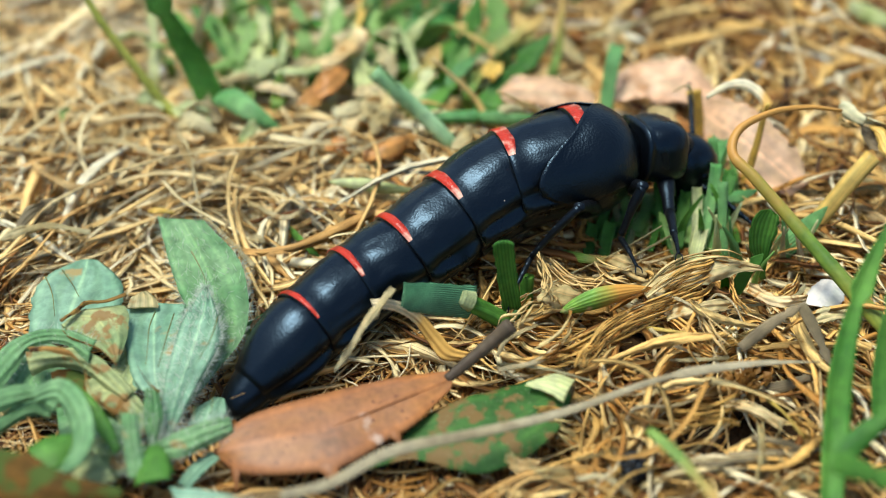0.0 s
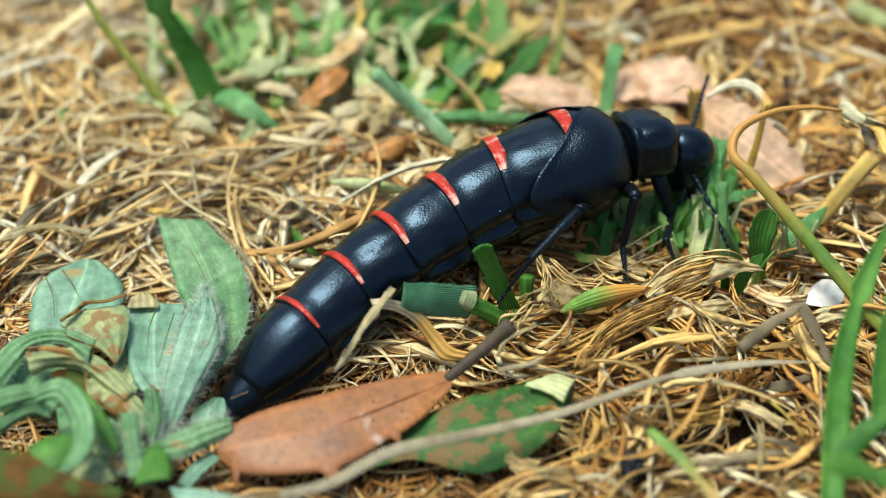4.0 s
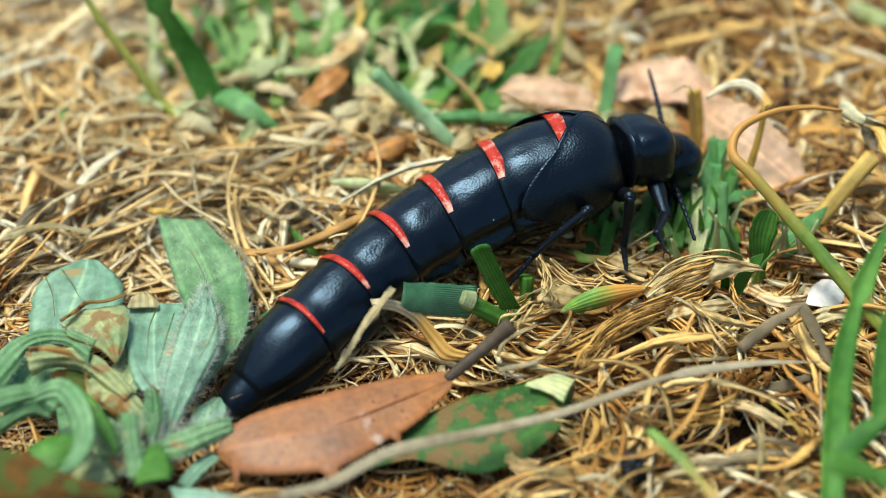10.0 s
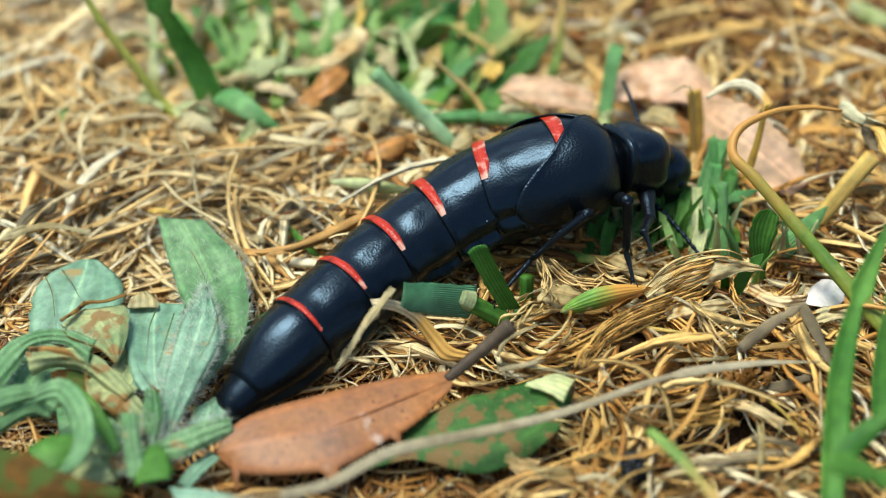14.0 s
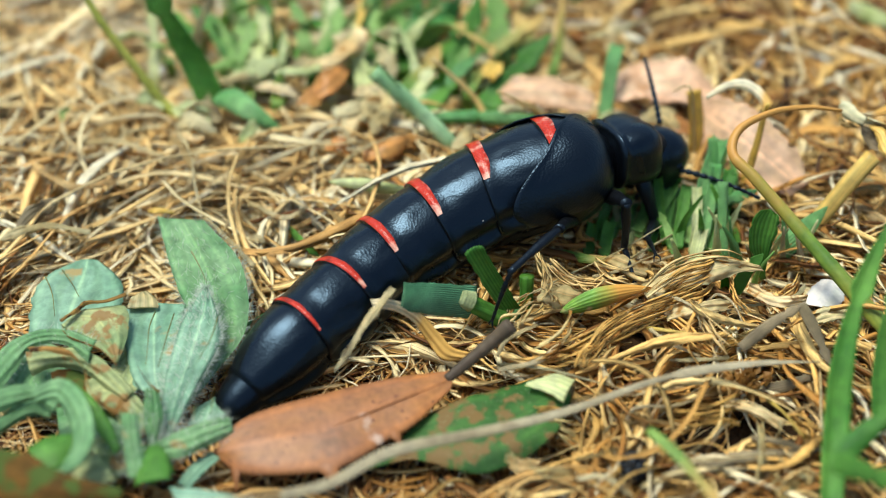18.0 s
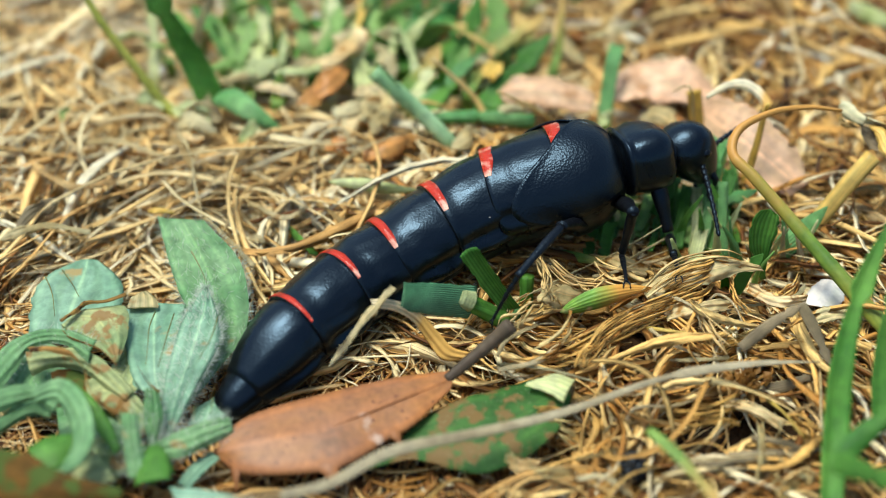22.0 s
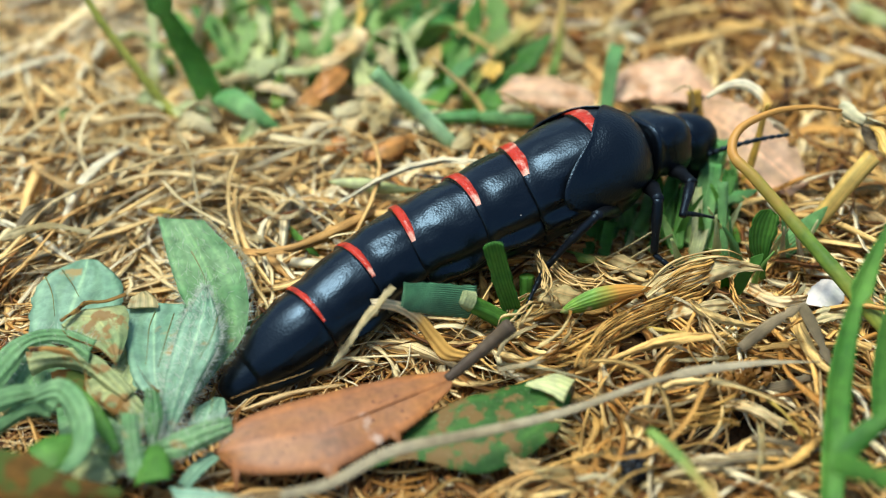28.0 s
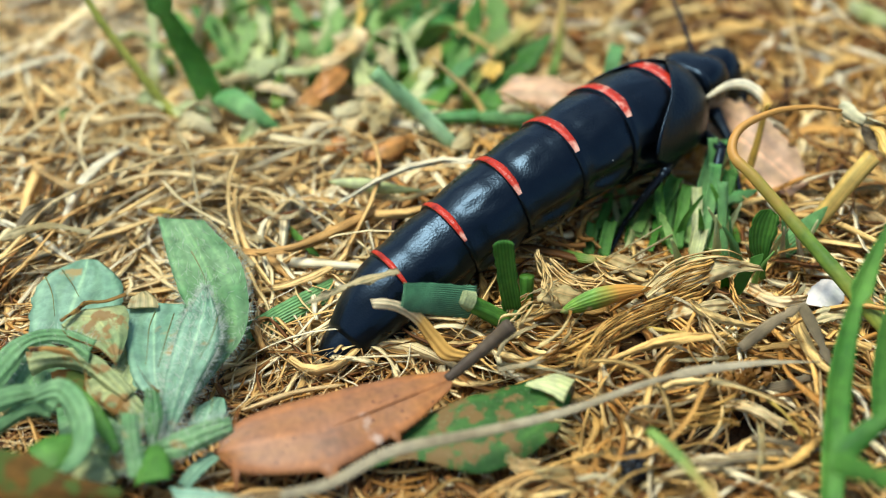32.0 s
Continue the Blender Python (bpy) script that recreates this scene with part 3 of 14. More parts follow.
def wing_case(s):
    """One short wing case: a leathery shell over the shoulder, its inner edge running back and outwards."""
    verts, faces, rows, cols = [], [], 22, 18
    for layer in ((0.08, -0.16) if s < 0 else (-0.04, -0.2)):
        for i in range(rows):
            u = i / (rows - 1)
            a = radians(-8 + 128 * u if s < 0 else -20 + 140 * u)                      # round the body from the midline to the flank
            turn = 0.45 if s < 0 else 0.27
            back = 5.2 - 6.0 * min(1, u / turn) if u < turn else -0.8 - 5.0 * math.sin(min(1.0, (u - turn) / (0.8 - turn)) * math.pi / 2) + 4.0 * max(0.0, (u - 0.8) / 0.2) ** 2
            for j in range(cols):
                v = j / (cols - 1)
                x = 6.3 + (back - 6.3) * v
                swell = 2.5 + 3.6 * math.sqrt(max(0.0, 1 - max(0.0, (x - 0.5) / 5.85) ** 1.9))
                edge = -0.16 * max(0.0, 1 - min(v * 0 + (1 - v), u + 0.0) * 9)
                r = swell + 0.12 + layer - edge + 0.05 * noise.noise(Vector((x * 0.9, u * 6, s)))
                verts.append((x * MM, s * r * math.sin(a) * 1.06 * MM, (r * math.cos(a) + (0.02 if s > 0 else 0.0) * (1 - u)) * MM))
    n = rows * cols
    for i in range(rows - 1):
        for j in range(cols - 1):
            a = i * cols + j
            faces.append((a, a + 1, a + cols + 1, a + cols))
            faces.append((n + a + 1, n + a, n + a + cols, n + a + cols + 1))
    rim = [i for i in range(cols)] + [i * cols + cols - 1 for i in range(1, rows)] + [(rows - 1) * cols + j for j in range(cols - 2, -1, -1)] + [i * cols for i in range(rows - 2, 0, -1)]
    for a, b in zip(rim, rim[1:] + rim[:1]):
        faces.append((a, b, b + n, a + n))
    me = mesh("wing_case", verts, faces)
    bm = bmesh.new()
    bm.from_mesh(me)
    bmesh.ops.recalc_face_normals(bm, faces=bm.faces)
    bm.to_mesh(me)
    bm.free()
    return me


def limb(length, r0, r1, bow=0.3, spines=0, seed=0, joints=1):
    """A leg piece along +x: swollen near its start, bowed, with joints or short spines."""
    rnd = np.random.RandomState(seed)
    shape = (lambda u: (r0 + (r1 - r0) * u) * (1 - 0.28 * (abs(math.sin(math.pi * joints * u)) < 0.22) * (joints > 1)) * (0.75 + 0.25 * math.sin(math.pi * min(1, u * 1.4 + 0.12))))
    me = tube_mesh([(0, 0, 0), (length * 0.5, 0, bow), (length, 0, 0)], 1.0, shape, 8 * max(1, joints) if joints > 1 else 14, 10, side=(0, 1, 0), flat=0.85)
    if spines:
        bm = bmesh.new()
        bm.from_mesh(me)
        for k in range(spines):
            u = (k + 0.6) / spines
            a = rnd.uniform(0, 6.28)
            r = shape(u)
            base = Vector((length * u, r * math.cos(a), bow * math.sin(math.pi * u) + r * math.sin(a) * 0.85))
            tipv = base + Vector((0.35, 0.25 * math.cos(a), 0.25 * math.sin(a)))
            ring = [bm.verts.new((base + Vector((0, 0.04 * math.cos(q), 0.04 * math.sin(q)))) * MM) for q in (0, 2.1, 4.2)]
            top = bm.verts.new(tipv * MM)
            for q in range(3):
                bm.faces.new((ring[q], ring[(q + 1) % 3], top))
        bm.to_mesh(me)
        bm.free()
    return me


def flank(me, length, start=0.3):
    """The soft side of a segment: a raised ridge low on each flank, with a furrow above it and a flatter belly below."""
    for v in me.vertices:
        p = v.co / MM
        r = math.hypot(p.y, p.z)
        if r < 0.3:
            continue
        a = math.degrees(math.atan2(p.z, abs(p.y)))
        along = min(1.0, max(0.0, (p.x - start) / max(0.1, length - start - 0.2)))
        e = math.sin(math.pi * along) ** 0.5 if 0 < along < 1 else 0.0
        d = 0.40 * math.exp(-((a + 19) / 7) ** 2) * e - 0.34 * math.exp(-((a + 4) / 6) ** 2) * (0.4 + 0.6 * e) - 0.30 * math.exp(-((a + 34) / 6) ** 2)
        if a < -40:
            d -= 0.05 * r * min(1.0, (-40 - a) / 15)
        f = (r + d) / r
        v.co.y, v.co.z = v.co.y * f, v.co.z * f
    me.update()


def creases(me, seed, length, depth=0.07):
    """Short slanting creases in the cuticle, deepest low on the side and just ahead of the band."""
    for v in me.vertices:
        p = v.co / MM
        r = math.hypot(p.y, p.z)
        if r < 0.3 or p.x < 0.9:
            continue
        a = math.atan2(p.z, abs(p.y))
        side = max(0.0, 1 - abs(math.degrees(a) - 22) / 50)
        n = noise.noise(Vector((p.x * 0.5 + a * 1.7 + seed, a * 9.0 - p.x * 0.7, seed)))
        d = -depth * side * max(0.0, 1 - abs(n) * 5) * max(0.0, 1.2 - p.x / length)
        f = (r + d) / r
        v.co.y, v.co.z = v.co.y * f, v.co.z * f
    me.update()


def beetle():
    root = tagged(new("oil_beetle"), "long black oil beetle with red bands across its abdomen", "beetle")
    radii = [4.0, 4.35, 4.7, 5.05, 5.6, 6.0]
    spans = [6.7, 6.4, 6.4, 6.8, 7.3]

    tail = lathe([(-11.1, 0.4, 0.95), (-11.05, 0.9, 0.95), (-10.85, 1.3, 0.92), (-10.4, 1.62, 0.88), (-9.6, 1.92, 0.8), (-8.6, 2.14, 0.7), (-7.7, 2.26, 0.6), (-7.55, 2.28, 0.58), (-7.45, 2.54, 0.55), (-7.0, 2.65, 0.5), (-6.0, 2.98, 0.36), (-4.8, 3.34, 0.22), (-3.4, 3.66, 0.1), (-1.8, 3.88, 0.04), (-0.5, 3.9, 0), (0.4, 3.8, 0), (1.6, 3.3, 0)], 96, 1.05)
    flank(tail, 0.6, -7.2)
    wrinkle(tail, 0.14, 0.7, 3)
    wrinkle(tail, 0.04, 2.2, 8)
    BEETLE["tail_cone"] = part("tail_segment", tail, BLACK, root)
    for i in range(5):
        r, r2, ln = radii[i], radii[i + 1], spans[i]
        st = [(0.25, r * 0.80, 0), (0.0, r * 0.93, 0), (0.02, r * 1.0, 0), (0.25, r * 1.025, 0), (0.7, r * 1.02, 0), (1.3, r * 1.01, 0)]
        for k in range(1, 10):
            u = k / 9
            st.append((1.3 + (ln - 1.3) * u, r * 1.01 + (r2 * 0.962 - r * 1.01) * u + 0.10 * math.sin(math.pi * u) - 0.10 * math.exp(-((u - 0.12) / 0.1) ** 2) - 0.08 * max(0.0, u - 0.8) / 0.2, 0))
        st += [(ln + 1.0, r2 * 0.955, 0), (ln + 2.6, r2 * 0.90, 0), (ln + 3.4, r2 * 0.75, 0)]
        me = lathe(st, 112, 1.05)
        flank(me, ln)
        wrinkle(me, 0.16, 0.6, i * 7.3, 1.3)
        wrinkle(me, 0.04, 2.2, i * 3.1, 0.9)
        creases(me, i * 5.7, ln)
        seg = part("abdomen_segment", me, BLACK, root)
        part("red_band", ring_band(r * 1.025, (0.66, 0.84, 1.0, 1.2, 1.45)[i], 48), RED, seg, "orange-red band across the back")
        BEETLE["seg%d" % i] = seg
    # front of the abdomen and the hind thorax, under the wing cases
    st = [(0.25, 4.9, 0), (0.0, 5.6, 0), (0.02, 5.95, 0), (0.3, 6.05, 0), (1.4, 6.0, 0), (2.8, 5.7, 0), (4.2, 5.05, 0.03), (5.2, 4.4, 0.05), (5.9, 3.6, 0.1), (6.5, 2.7, 0.2), (7.4, 2.4, 0.3)]
    me = lathe(st, 80, 1.05)
    wrinkle(me, 0.06, 0.5, 40, 1.5)
    th = part("thorax", me, BLACK, root)
    part("red_band", ring_band(6.06, 1.65, 48), RED, th, "orange-red band across the back")
    part("wing_case", wing_case(1), BLACK_ROUGH, th, "short leathery black wing case")
    part("wing_case", wing_case(-1), BLACK_ROUGH, th, "short leathery black wing case")
    BEETLE["thorax"] = th

    st = [(-3.0, 1.9, 0.2), (-2.85, 2.55, 0.1), (-2.6, 2.86, 0.0), (-2.3, 2.92, 0.05), (-2.1, 2.66, 0.1), (-1.6, 2.74, 0.05), (-0.5, 2.9, 0.0), (1.0, 2.86, 0.05), (2.0, 2.66, 0.15), (2.5, 2.3, 0.25), (2.8, 1.7, 0.3)]
    me = lathe([(x * 0.98, q * 1.2, d) for x, q, d in st], 64, 1.12, 3.2, 0.06)
    wrinkle(me, 0.16, 0.55, 9)
    wrinkle(me, 0.05, 1.8, 4)
    pr = part("pronotum", me, BLACK, root)
    part("neck", lathe([(1.8, 1.75, 0.2), (3.2, 1.7, 0.4), (4.2, 1.4, 0.6)], 24), BLACK_LEG, pr)
    BEETLE["pronotum"] = pr

    # head: its long way runs from the crown to the mouth
    st = [(-2.75, 0.5, 0.5), (-2.55, 1.25, 0.45), (-2.0, 2.0, 0.3), (-1.2, 2.45, 0.15), (-0.2, 2.55, 0), (0.9, 2.3, 0), (1.9, 1.85, 0.05), (2.6, 1.45, 0.1), (3.1, 1.15, 0.15), (3.4, 0.7, 0.2)]
    me = lathe([(x * 1.18, q * 1.2, d * 1.2) for x, q, d in st], 48, 1.06, 2.3)
    wrinkle(me, 0.08, 0.7, 21)
    hd = part("head", me, BLACK, root)
    BEETLE["head"] = hd
    for s in (-1, 1):
        e = lathe([(-0.55, 0.12, 0), (-0.4, 0.42, 0), (0, 0.58, 0), (0.4, 0.42, 0), (0.55, 0.12, 0)], 16)
        eye = part("eye", e, EYE, hd)
        eye.matrix_basis = pose(0.65 * MM, 2.66 * s * MM, 0.7 * MM, 0, 0, 12 * s)
        md = part("mandible", tube_mesh([(3.2, 1.2 * s, 0.2), (4.3, 1.25 * s, 0.1), (5.0, 0.45 * s, -0.1)], 0.5, "stem", 10, 8, side=(0, 0, 1)), BLACK_LEG, hd)
        pp = part("palp", tube_mesh([(3.0, 1.2 * s, -0.7), (4.3, 1.7 * s, -1.2), (5.2, 1.5 * s, -1.7)], 0.26, "cut", 14, 8, 0.25, s + 3, side=(0, 0, 1)), BLACK_LEG, hd)
    for key, seed in (("antenna_r", 1), ("antenna_l", 2)):
        bead = (lambda u: (0.62 + 0.42 * abs(math.sin(math.pi * 11 * u))) * (1.15 - 0.45 * u))
        me = tube_mesh([(0, 0, 0), (3.0, 0, 0.25), (6.4, 0, 0.15), (9.2, 0, -0.25)], 0.30, bead, 78, 8, side=(0, 1, 0))
        BEETLE[key] = part("antenna", me, BLACK_LEG, root, "beaded black antenna")
    for key, (a, b, c) in {"fr_": (5.4, 4.6, 4.4), "fl_": (5.4, 4.6, 4.4), "mr_": (6.0, 5.9, 5.0), "ml_": (6.0, 5.9, 5.0), "hr_": (7.0, 7.8, 6.0), "hl_": (7.0, 7.8, 6.0)}.items():
        fat = 1.15 if key[0] == "h" else 1.25
        BEETLE[key + "femur"] = part("femur", limb(a, 0.82 * fat, 0.66 * fat, 0.12, 0, 1), BLACK_LEG, root)
        BEETLE[key + "tibia"] = part("tibia", limb(b, 0.46 * fat, 0.44 * fat, 0.12, 16, 2), BLACK_LEG, root)
        BEETLE[key + "tarsus"] = part("tarsus", limb(c, 0.34, 0.24, 0.1, 8, 3, joints=5), BLACK_LEG, root)
        for s in (-1, 1):
            part("claw", tube_mesh([(c, 0.05 * s, 0), (c + 0.5, 0.3 * s, 0), (c + 0.85, 0.35 * s, -0.35)], 0.11, "stem", 6, 5, side=(0, 0, 1)), BLACK_LEG, BEETLE[key + "tarsus"])
    return root


beetle()

# ---- plants and litter ----
COUNT = [0]


def leaf_thing(name, points, width, material, label, category, **how):
    COUNT[0] += 1
    return tagged(part(name, blade_mesh(points, width, seed=COUNT[0], **how), material), label, category)


def sheet_thing(name, left, right, material, label, category, **how):
    COUNT[0] += 1
    return tagged(part(name, sheet_mesh(left, right, seed=COUNT[0], **how), material), label, category)


def stem_thing(name, points, radius, material, label, category, **how):
    COUNT[0] += 1
    how.setdefault("steps", 16)
    return tagged(part(name, tube_mesh(points, radius, seed=COUNT[0], around=10, knots=0.04, **how), material), label, category)


def tuft_at(x, y, z, label):
    return tagged(new("grass_tuft"), label, "grass")


def tuft_leaf(root, points, width, material, label="", **how):
    COUNT[0] += 1
    return part("blade", blade_mesh(points, width, seed=COUNT[0], **how), material, root, label)


def tuft_stem(root, points, radius, material, label="", **how):
    COUNT[0] += 1
    how.setdefault("steps", 16)
    return part("stalk", tube_mesh(points, radius, seed=COUNT[0], around=10, knots=0.04, **how), material, root, label)


def frayed(points, width, material, label, strands=8, split=0.5, name="frayed_leaf", seed=0, rough=0.5, category="leaf", side=(0, 0.6, 0.8)):
    """A dry grass leaf torn lengthwise into crinkled strips that part towards the end."""
    COUNT[0] += 1
    rnd = np.random.RandomState(COUNT[0] * 7 + seed)
    steps = max(16, 7 * len(points))
    line = smooth_line(points, steps)
    tan, sd, nm = sides(line, side)
    verts, uvs, faces = [], [], []
    gap = width / strands
    for s in range(strands):
        off = (s + 0.5 - strands / 2) * gap
        w0 = gap * rnd.uniform(0.75, 1.5) / 2
        ph, fr, first, last = rnd.uniform(0, 6.28, 3), rnd.uniform(5, 13, 2), int(rnd.uniform(0, 0.12) * steps), int(rnd.uniform(0.72, 1.0) * (steps - 1))
        drift, tilt, base = rnd.normal(0, split * width), rnd.uniform(-1.0, 1.0), len(verts)
        for k in range(first, last + 1):
            u = k / (steps - 1)
            pinch = 0.55 + 0.45 * math.sin(math.pi * min(1, u * 0.9 + 0.12))
            c = line[k] + sd[k] * (off * pinch + drift * u * u + rough * gap * math.sin(fr[0] * u + ph[0])) + nm[k] * (rough * 1.3 * gap * math.sin(fr[1] * u + ph[1]) + 0.12 * (s % 2))
            a = tilt + 1.2 * math.sin(fr[0] * 0.6 * u + ph[2])
            sv, nv = sd[k] * math.cos(a) + nm[k] * math.sin(a), nm[k] * math.cos(a) - sd[k] * math.sin(a)
            w = w0 * (1 if k < last else 0.25)
            for p in (c + sv * w, c + nv * (0.05 + 0.25 * w), c - sv * w, c - nv * 0.05 + nv * 0.25 * w):
                verts.append(p * MM)
            uvs += [(u, 0.0), (u, 0.5), (u, 1.0), (u, 0.5)]
        for k in range(last - first):
            for j in range(4):
                a, b = base + k * 4 + j, base + k * 4 + (j + 1) % 4
                faces.append((a, b, b + 4, a + 4))
        faces.append((base + 3, base + 2, base + 1, base))
        e = base + (last - first) * 4
        faces.append((e, e + 1, e + 2, e + 3))
    return tagged(part(name, mesh(name, verts, faces, uvs), material), label, category)


def spotted_leaf(upper, lower, points, corner):
    leaf = tagged(new("green_leaf"), "dark green leaf with brown patches and a pale folded corner", "leaf")
    part("leaf_blade", sheet_mesh(upper, lower, 0.05, 0.22, 44, 16, 0.03, 0.05, 5), SPOTTED, leaf)
    part("midrib", tube_mesh([(a[0], a[1], a[2] + 0.02) for a in points], 0.22, "stem", 24, 6), GRASS_TURN, leaf, "pale green midrib")
    part("folded_corner", sheet_mesh(corner[0], corner[1], 0.1, 0.12, 16, 8, 0.04, 0.08, 9), GRASS_PALE, leaf, "pale yellow folded corner")


def broad_leaf(points, width, material, label, seed, cup=0.1):
    leaf = tagged(new("fallen_leaf"), label, "leaf")
    part("leaf_blade", blade_mesh(points, width, "holly", (0, 0.95, 0.3), cup, 0.2, 26, 10, 0.18, seed, ragged=0.3), material, leaf)
    part("midrib", tube_mesh([(a[0], a[1] - 0.1, a[2] + 0.12) for a in points], 0.16, "stem", 18, 6), material, leaf)


def hair_mesh(me, count, length, seed):
    """Fine white hairs standing on a leaf."""
    rnd = np.random.RandomState(seed)
    verts, faces = [], []
    polys = me.polygons
    edge = [f.index for f in polys if abs(sum(me.uv_layers[0].data[q].uv[1] for q in f.loop_indices) / len(f.loop_indices) - 0.5) > 0.47]
    for i in range(count):
        f = polys[rnd.randint(len(polys))]
        if i % 3 == 0 and edge:
            f = polys[edge[rnd.randint(len(edge))]]
        c = sum((me.vertices[v].co * w for v, w in zip(f.vertices, rnd.dirichlet([1.0] * len(f.vertices)))), Vector())
        d = (f.normal + Vector(rnd.normal(0, 0.45, 3))).normalized() * length * rnd.uniform(0.6, 1.3) * MM
        s = d.orthogonal().normalized() * 0.024 * MM
        q = d.cross(s).normalized() * 0.024 * MM
        b = len(verts)
        verts += [c + s, c - s * 0.5 + q, c - s * 0.5 - q, c + d + Vector((0, 0, 0.1 * MM))]
        faces += [(b, b + 1, b + 3), (b + 1, b + 2, b + 3), (b + 2, b, b + 3)]
    return mesh("hairs", verts, faces)


def rosette_sheet(left, right, material, label, hairs=0, **how):
    COUNT[0] += 1
    how.setdefault("bulge", 0.05)
    how.setdefault("wave", 0.03)
    how.setdefault("ragged", 0.06)
    me = sheet_mesh(left, right, seed=COUNT[0], **how)
    leaf = part("leaf", me, material, ROSETTE, label)
    if hairs:
        tagged(part("hairs", hair_mesh(me, hairs, 1.1, COUNT[0]), HAIR, leaf), kind="stuff")


def brown_leaf(upper, lower, points, stalk):
    leaf = tagged(new("dead_leaf"), "brown spiny dead leaf with a dark stalk, lying on straw", "leaf")
    part("leaf_blade", sheet_mesh(upper, lower, 0.07, 0.25, 110, 18, 0.018, 0.02, 4, spikes=((0.30, 1.5), (0.535, 2.4), (0.86, 2.7))), BROWN_LEAF, leaf)
    part("stalk", tube_mesh(stalk, 0.75, lambda u: 0.6 + 0.5 * u, 22, 10, 0.12), STALK, leaf, "dark brown woody stalk")
    part("midrib", tube_mesh([(a[0], a[1], a[2] - 0.42) for a in points], 0.3, "stem", 24, 6), BROWN_LEAF, leaf)


def pellet(x, y, z):
    bm = bmesh.new()
    bmesh.ops.create_icosphere(bm, subdivisions=4, radius=1.0)
    for v in bm.verts:
        d = 1 + 0.28 * noise.noise(v.co * 2.2) + 0.12 * noise.noise(v.co * 6)
        v.co = Vector((v.co.x * 1.15, v.co.y * 1.3, v.co.z * 1.7)) * d * MM
    me = bpy.data.meshes.new("pellet")
    bm.to_mesh(me)
    bm.free()
    me.polygons.foreach_set("use_smooth", [True] * len(me.polygons))
    ob = tagged(part("seed_pellet", me, PELLET), "small dark shrivelled pellet lying in the straw", "seed")
    ob.matrix_basis = pose(x * MM, y * MM, z * MM, 8, -6, 20)



# background grass
LEFT_TUFT = tuft_at(-29.3, 125.0, 0.0, "sparse green grass tuft growing out of the straw")
tuft_leaf(LEFT_TUFT, [(-28.1, 121.0, 0.0), (-28.1, 121.0, 3.4), (-29.7, 122.7, 7.6), (-31.6, 123.5, 11.9), (-33.4, 124.2, 16.1), (-34.5, 126.0, 18.4)], 3.50, GRASS, "broad dark green grass blade standing in straw", cup=0.35)
tuft_leaf(LEFT_TUFT, [(-27.9, 119.6, 5.0), (-25.6, 118.7, 6.0), (-22.6, 116.0, 6.0), (-18.7, 114.7, 4.0)], 2.80, GRASS_BLUE, "green grass blade bent down to the straw", side=(0.5, 0.6, 0.63), cup=0.3, shape='lance')
tuft_stem(LEFT_TUFT, [(-29.8, 117.2, 0.0), (-29.8, 117.2, 3.4), (-33.0, 118.9, 4.0), (-36.6, 120.7, 9.0), (-40.0, 122.4, 14.1), (-42.2, 124.2, 18.0)], 0.81, OLIVE, "long yellow-green grass stem leaning out of the straw")
tuft_leaf(LEFT_TUFT, [(-46.2, 119.2, 0.0), (-46.2, 119.2, 3.4), (-43.8, 121.6, 0.6), (-40.4, 123.9, 0.4), (-38.0, 126.2, 0.7)], 1.97, GRASS_LIGHT, "light green grass blade lying on straw", side=(0, 0.8, 0.6))
MID_TUFT = tuft_at(2.6, 123.8, 0.0, "green grass tuft with broad blades behind the beetle")
tuft_stem(MID_TUFT, [(1.9, 114.3, 1.0), (1.1, 112.7, 3.5), (-2.2, 114.5, 6.5), (-5.5, 115.4, 9.5), (-7.9, 116.2, 11.6)], 1.0, STALK_GREEN, "cut pale green grass stalk leaning back", shape="cut")
tuft_leaf(MID_TUFT, [(-5.5, 115.2, 9.8), (-6.8, 115.8, 10.8), (-8.2, 116.5, 12.0)], 2.2, GRASS_PALE, "torn pale sheath at the cut end", shape="cut", cup=1.2, ragged=0.4)
tuft_leaf(MID_TUFT, [(5.2, 120.1, -0.0), (5.2, 120.1, 3.4), (7.0, 122.5, 4.4), (10.1, 124.8, 7.0), (13.2, 127.1, 9.4)], 3.05, GRASS, "broad green grass blade")
tuft_leaf(MID_TUFT, [(1.1, 126.3, 0.0), (1.1, 126.3, 3.4), (2.2, 128.7, 5.6), (3.8, 131.0, 8.7), (4.5, 133.3, 11.3)], 2.41, GRASS, "upright green grass blade")
tuft_leaf(MID_TUFT, [(-2.7, 119.8, 0.0), (-2.7, 119.8, 3.4), (-1.0, 122.1, 4.2), (1.8, 124.5, 5.7), (4.6, 126.8, 6.9)], 1.94, GRASS_BLUE, "blue-green grass blade")
tuft_leaf(MID_TUFT, [(13.5, 126.3, 0.0), (13.5, 126.3, 3.4), (14.5, 128.7, 6.1), (14.8, 131.0, 9.5), (14.9, 133.3, 12.1)], 1.13, GRASS_TURN, "thin green grass blade")
tuft_leaf(MID_TUFT, [(19.4, 117.5, 0.0), (19.4, 117.5, 3.4), (19.8, 119.9, 5.9), (20.4, 122.2, 8.8), (21.1, 124.5, 9.6)], 1.77, GRASS_BLUE, "upright pale blue-green blade behind the beetle", shape='cut')
stem_thing("fallen_stalk", [(-1.0, 118.0, 3.5), (4.4, 116.9, 4.5), (10.9, 117.4, 3.5)], 0.88, GRASS_BLUE, "green grass stalk lying across the litter", "stem", shape='cut')
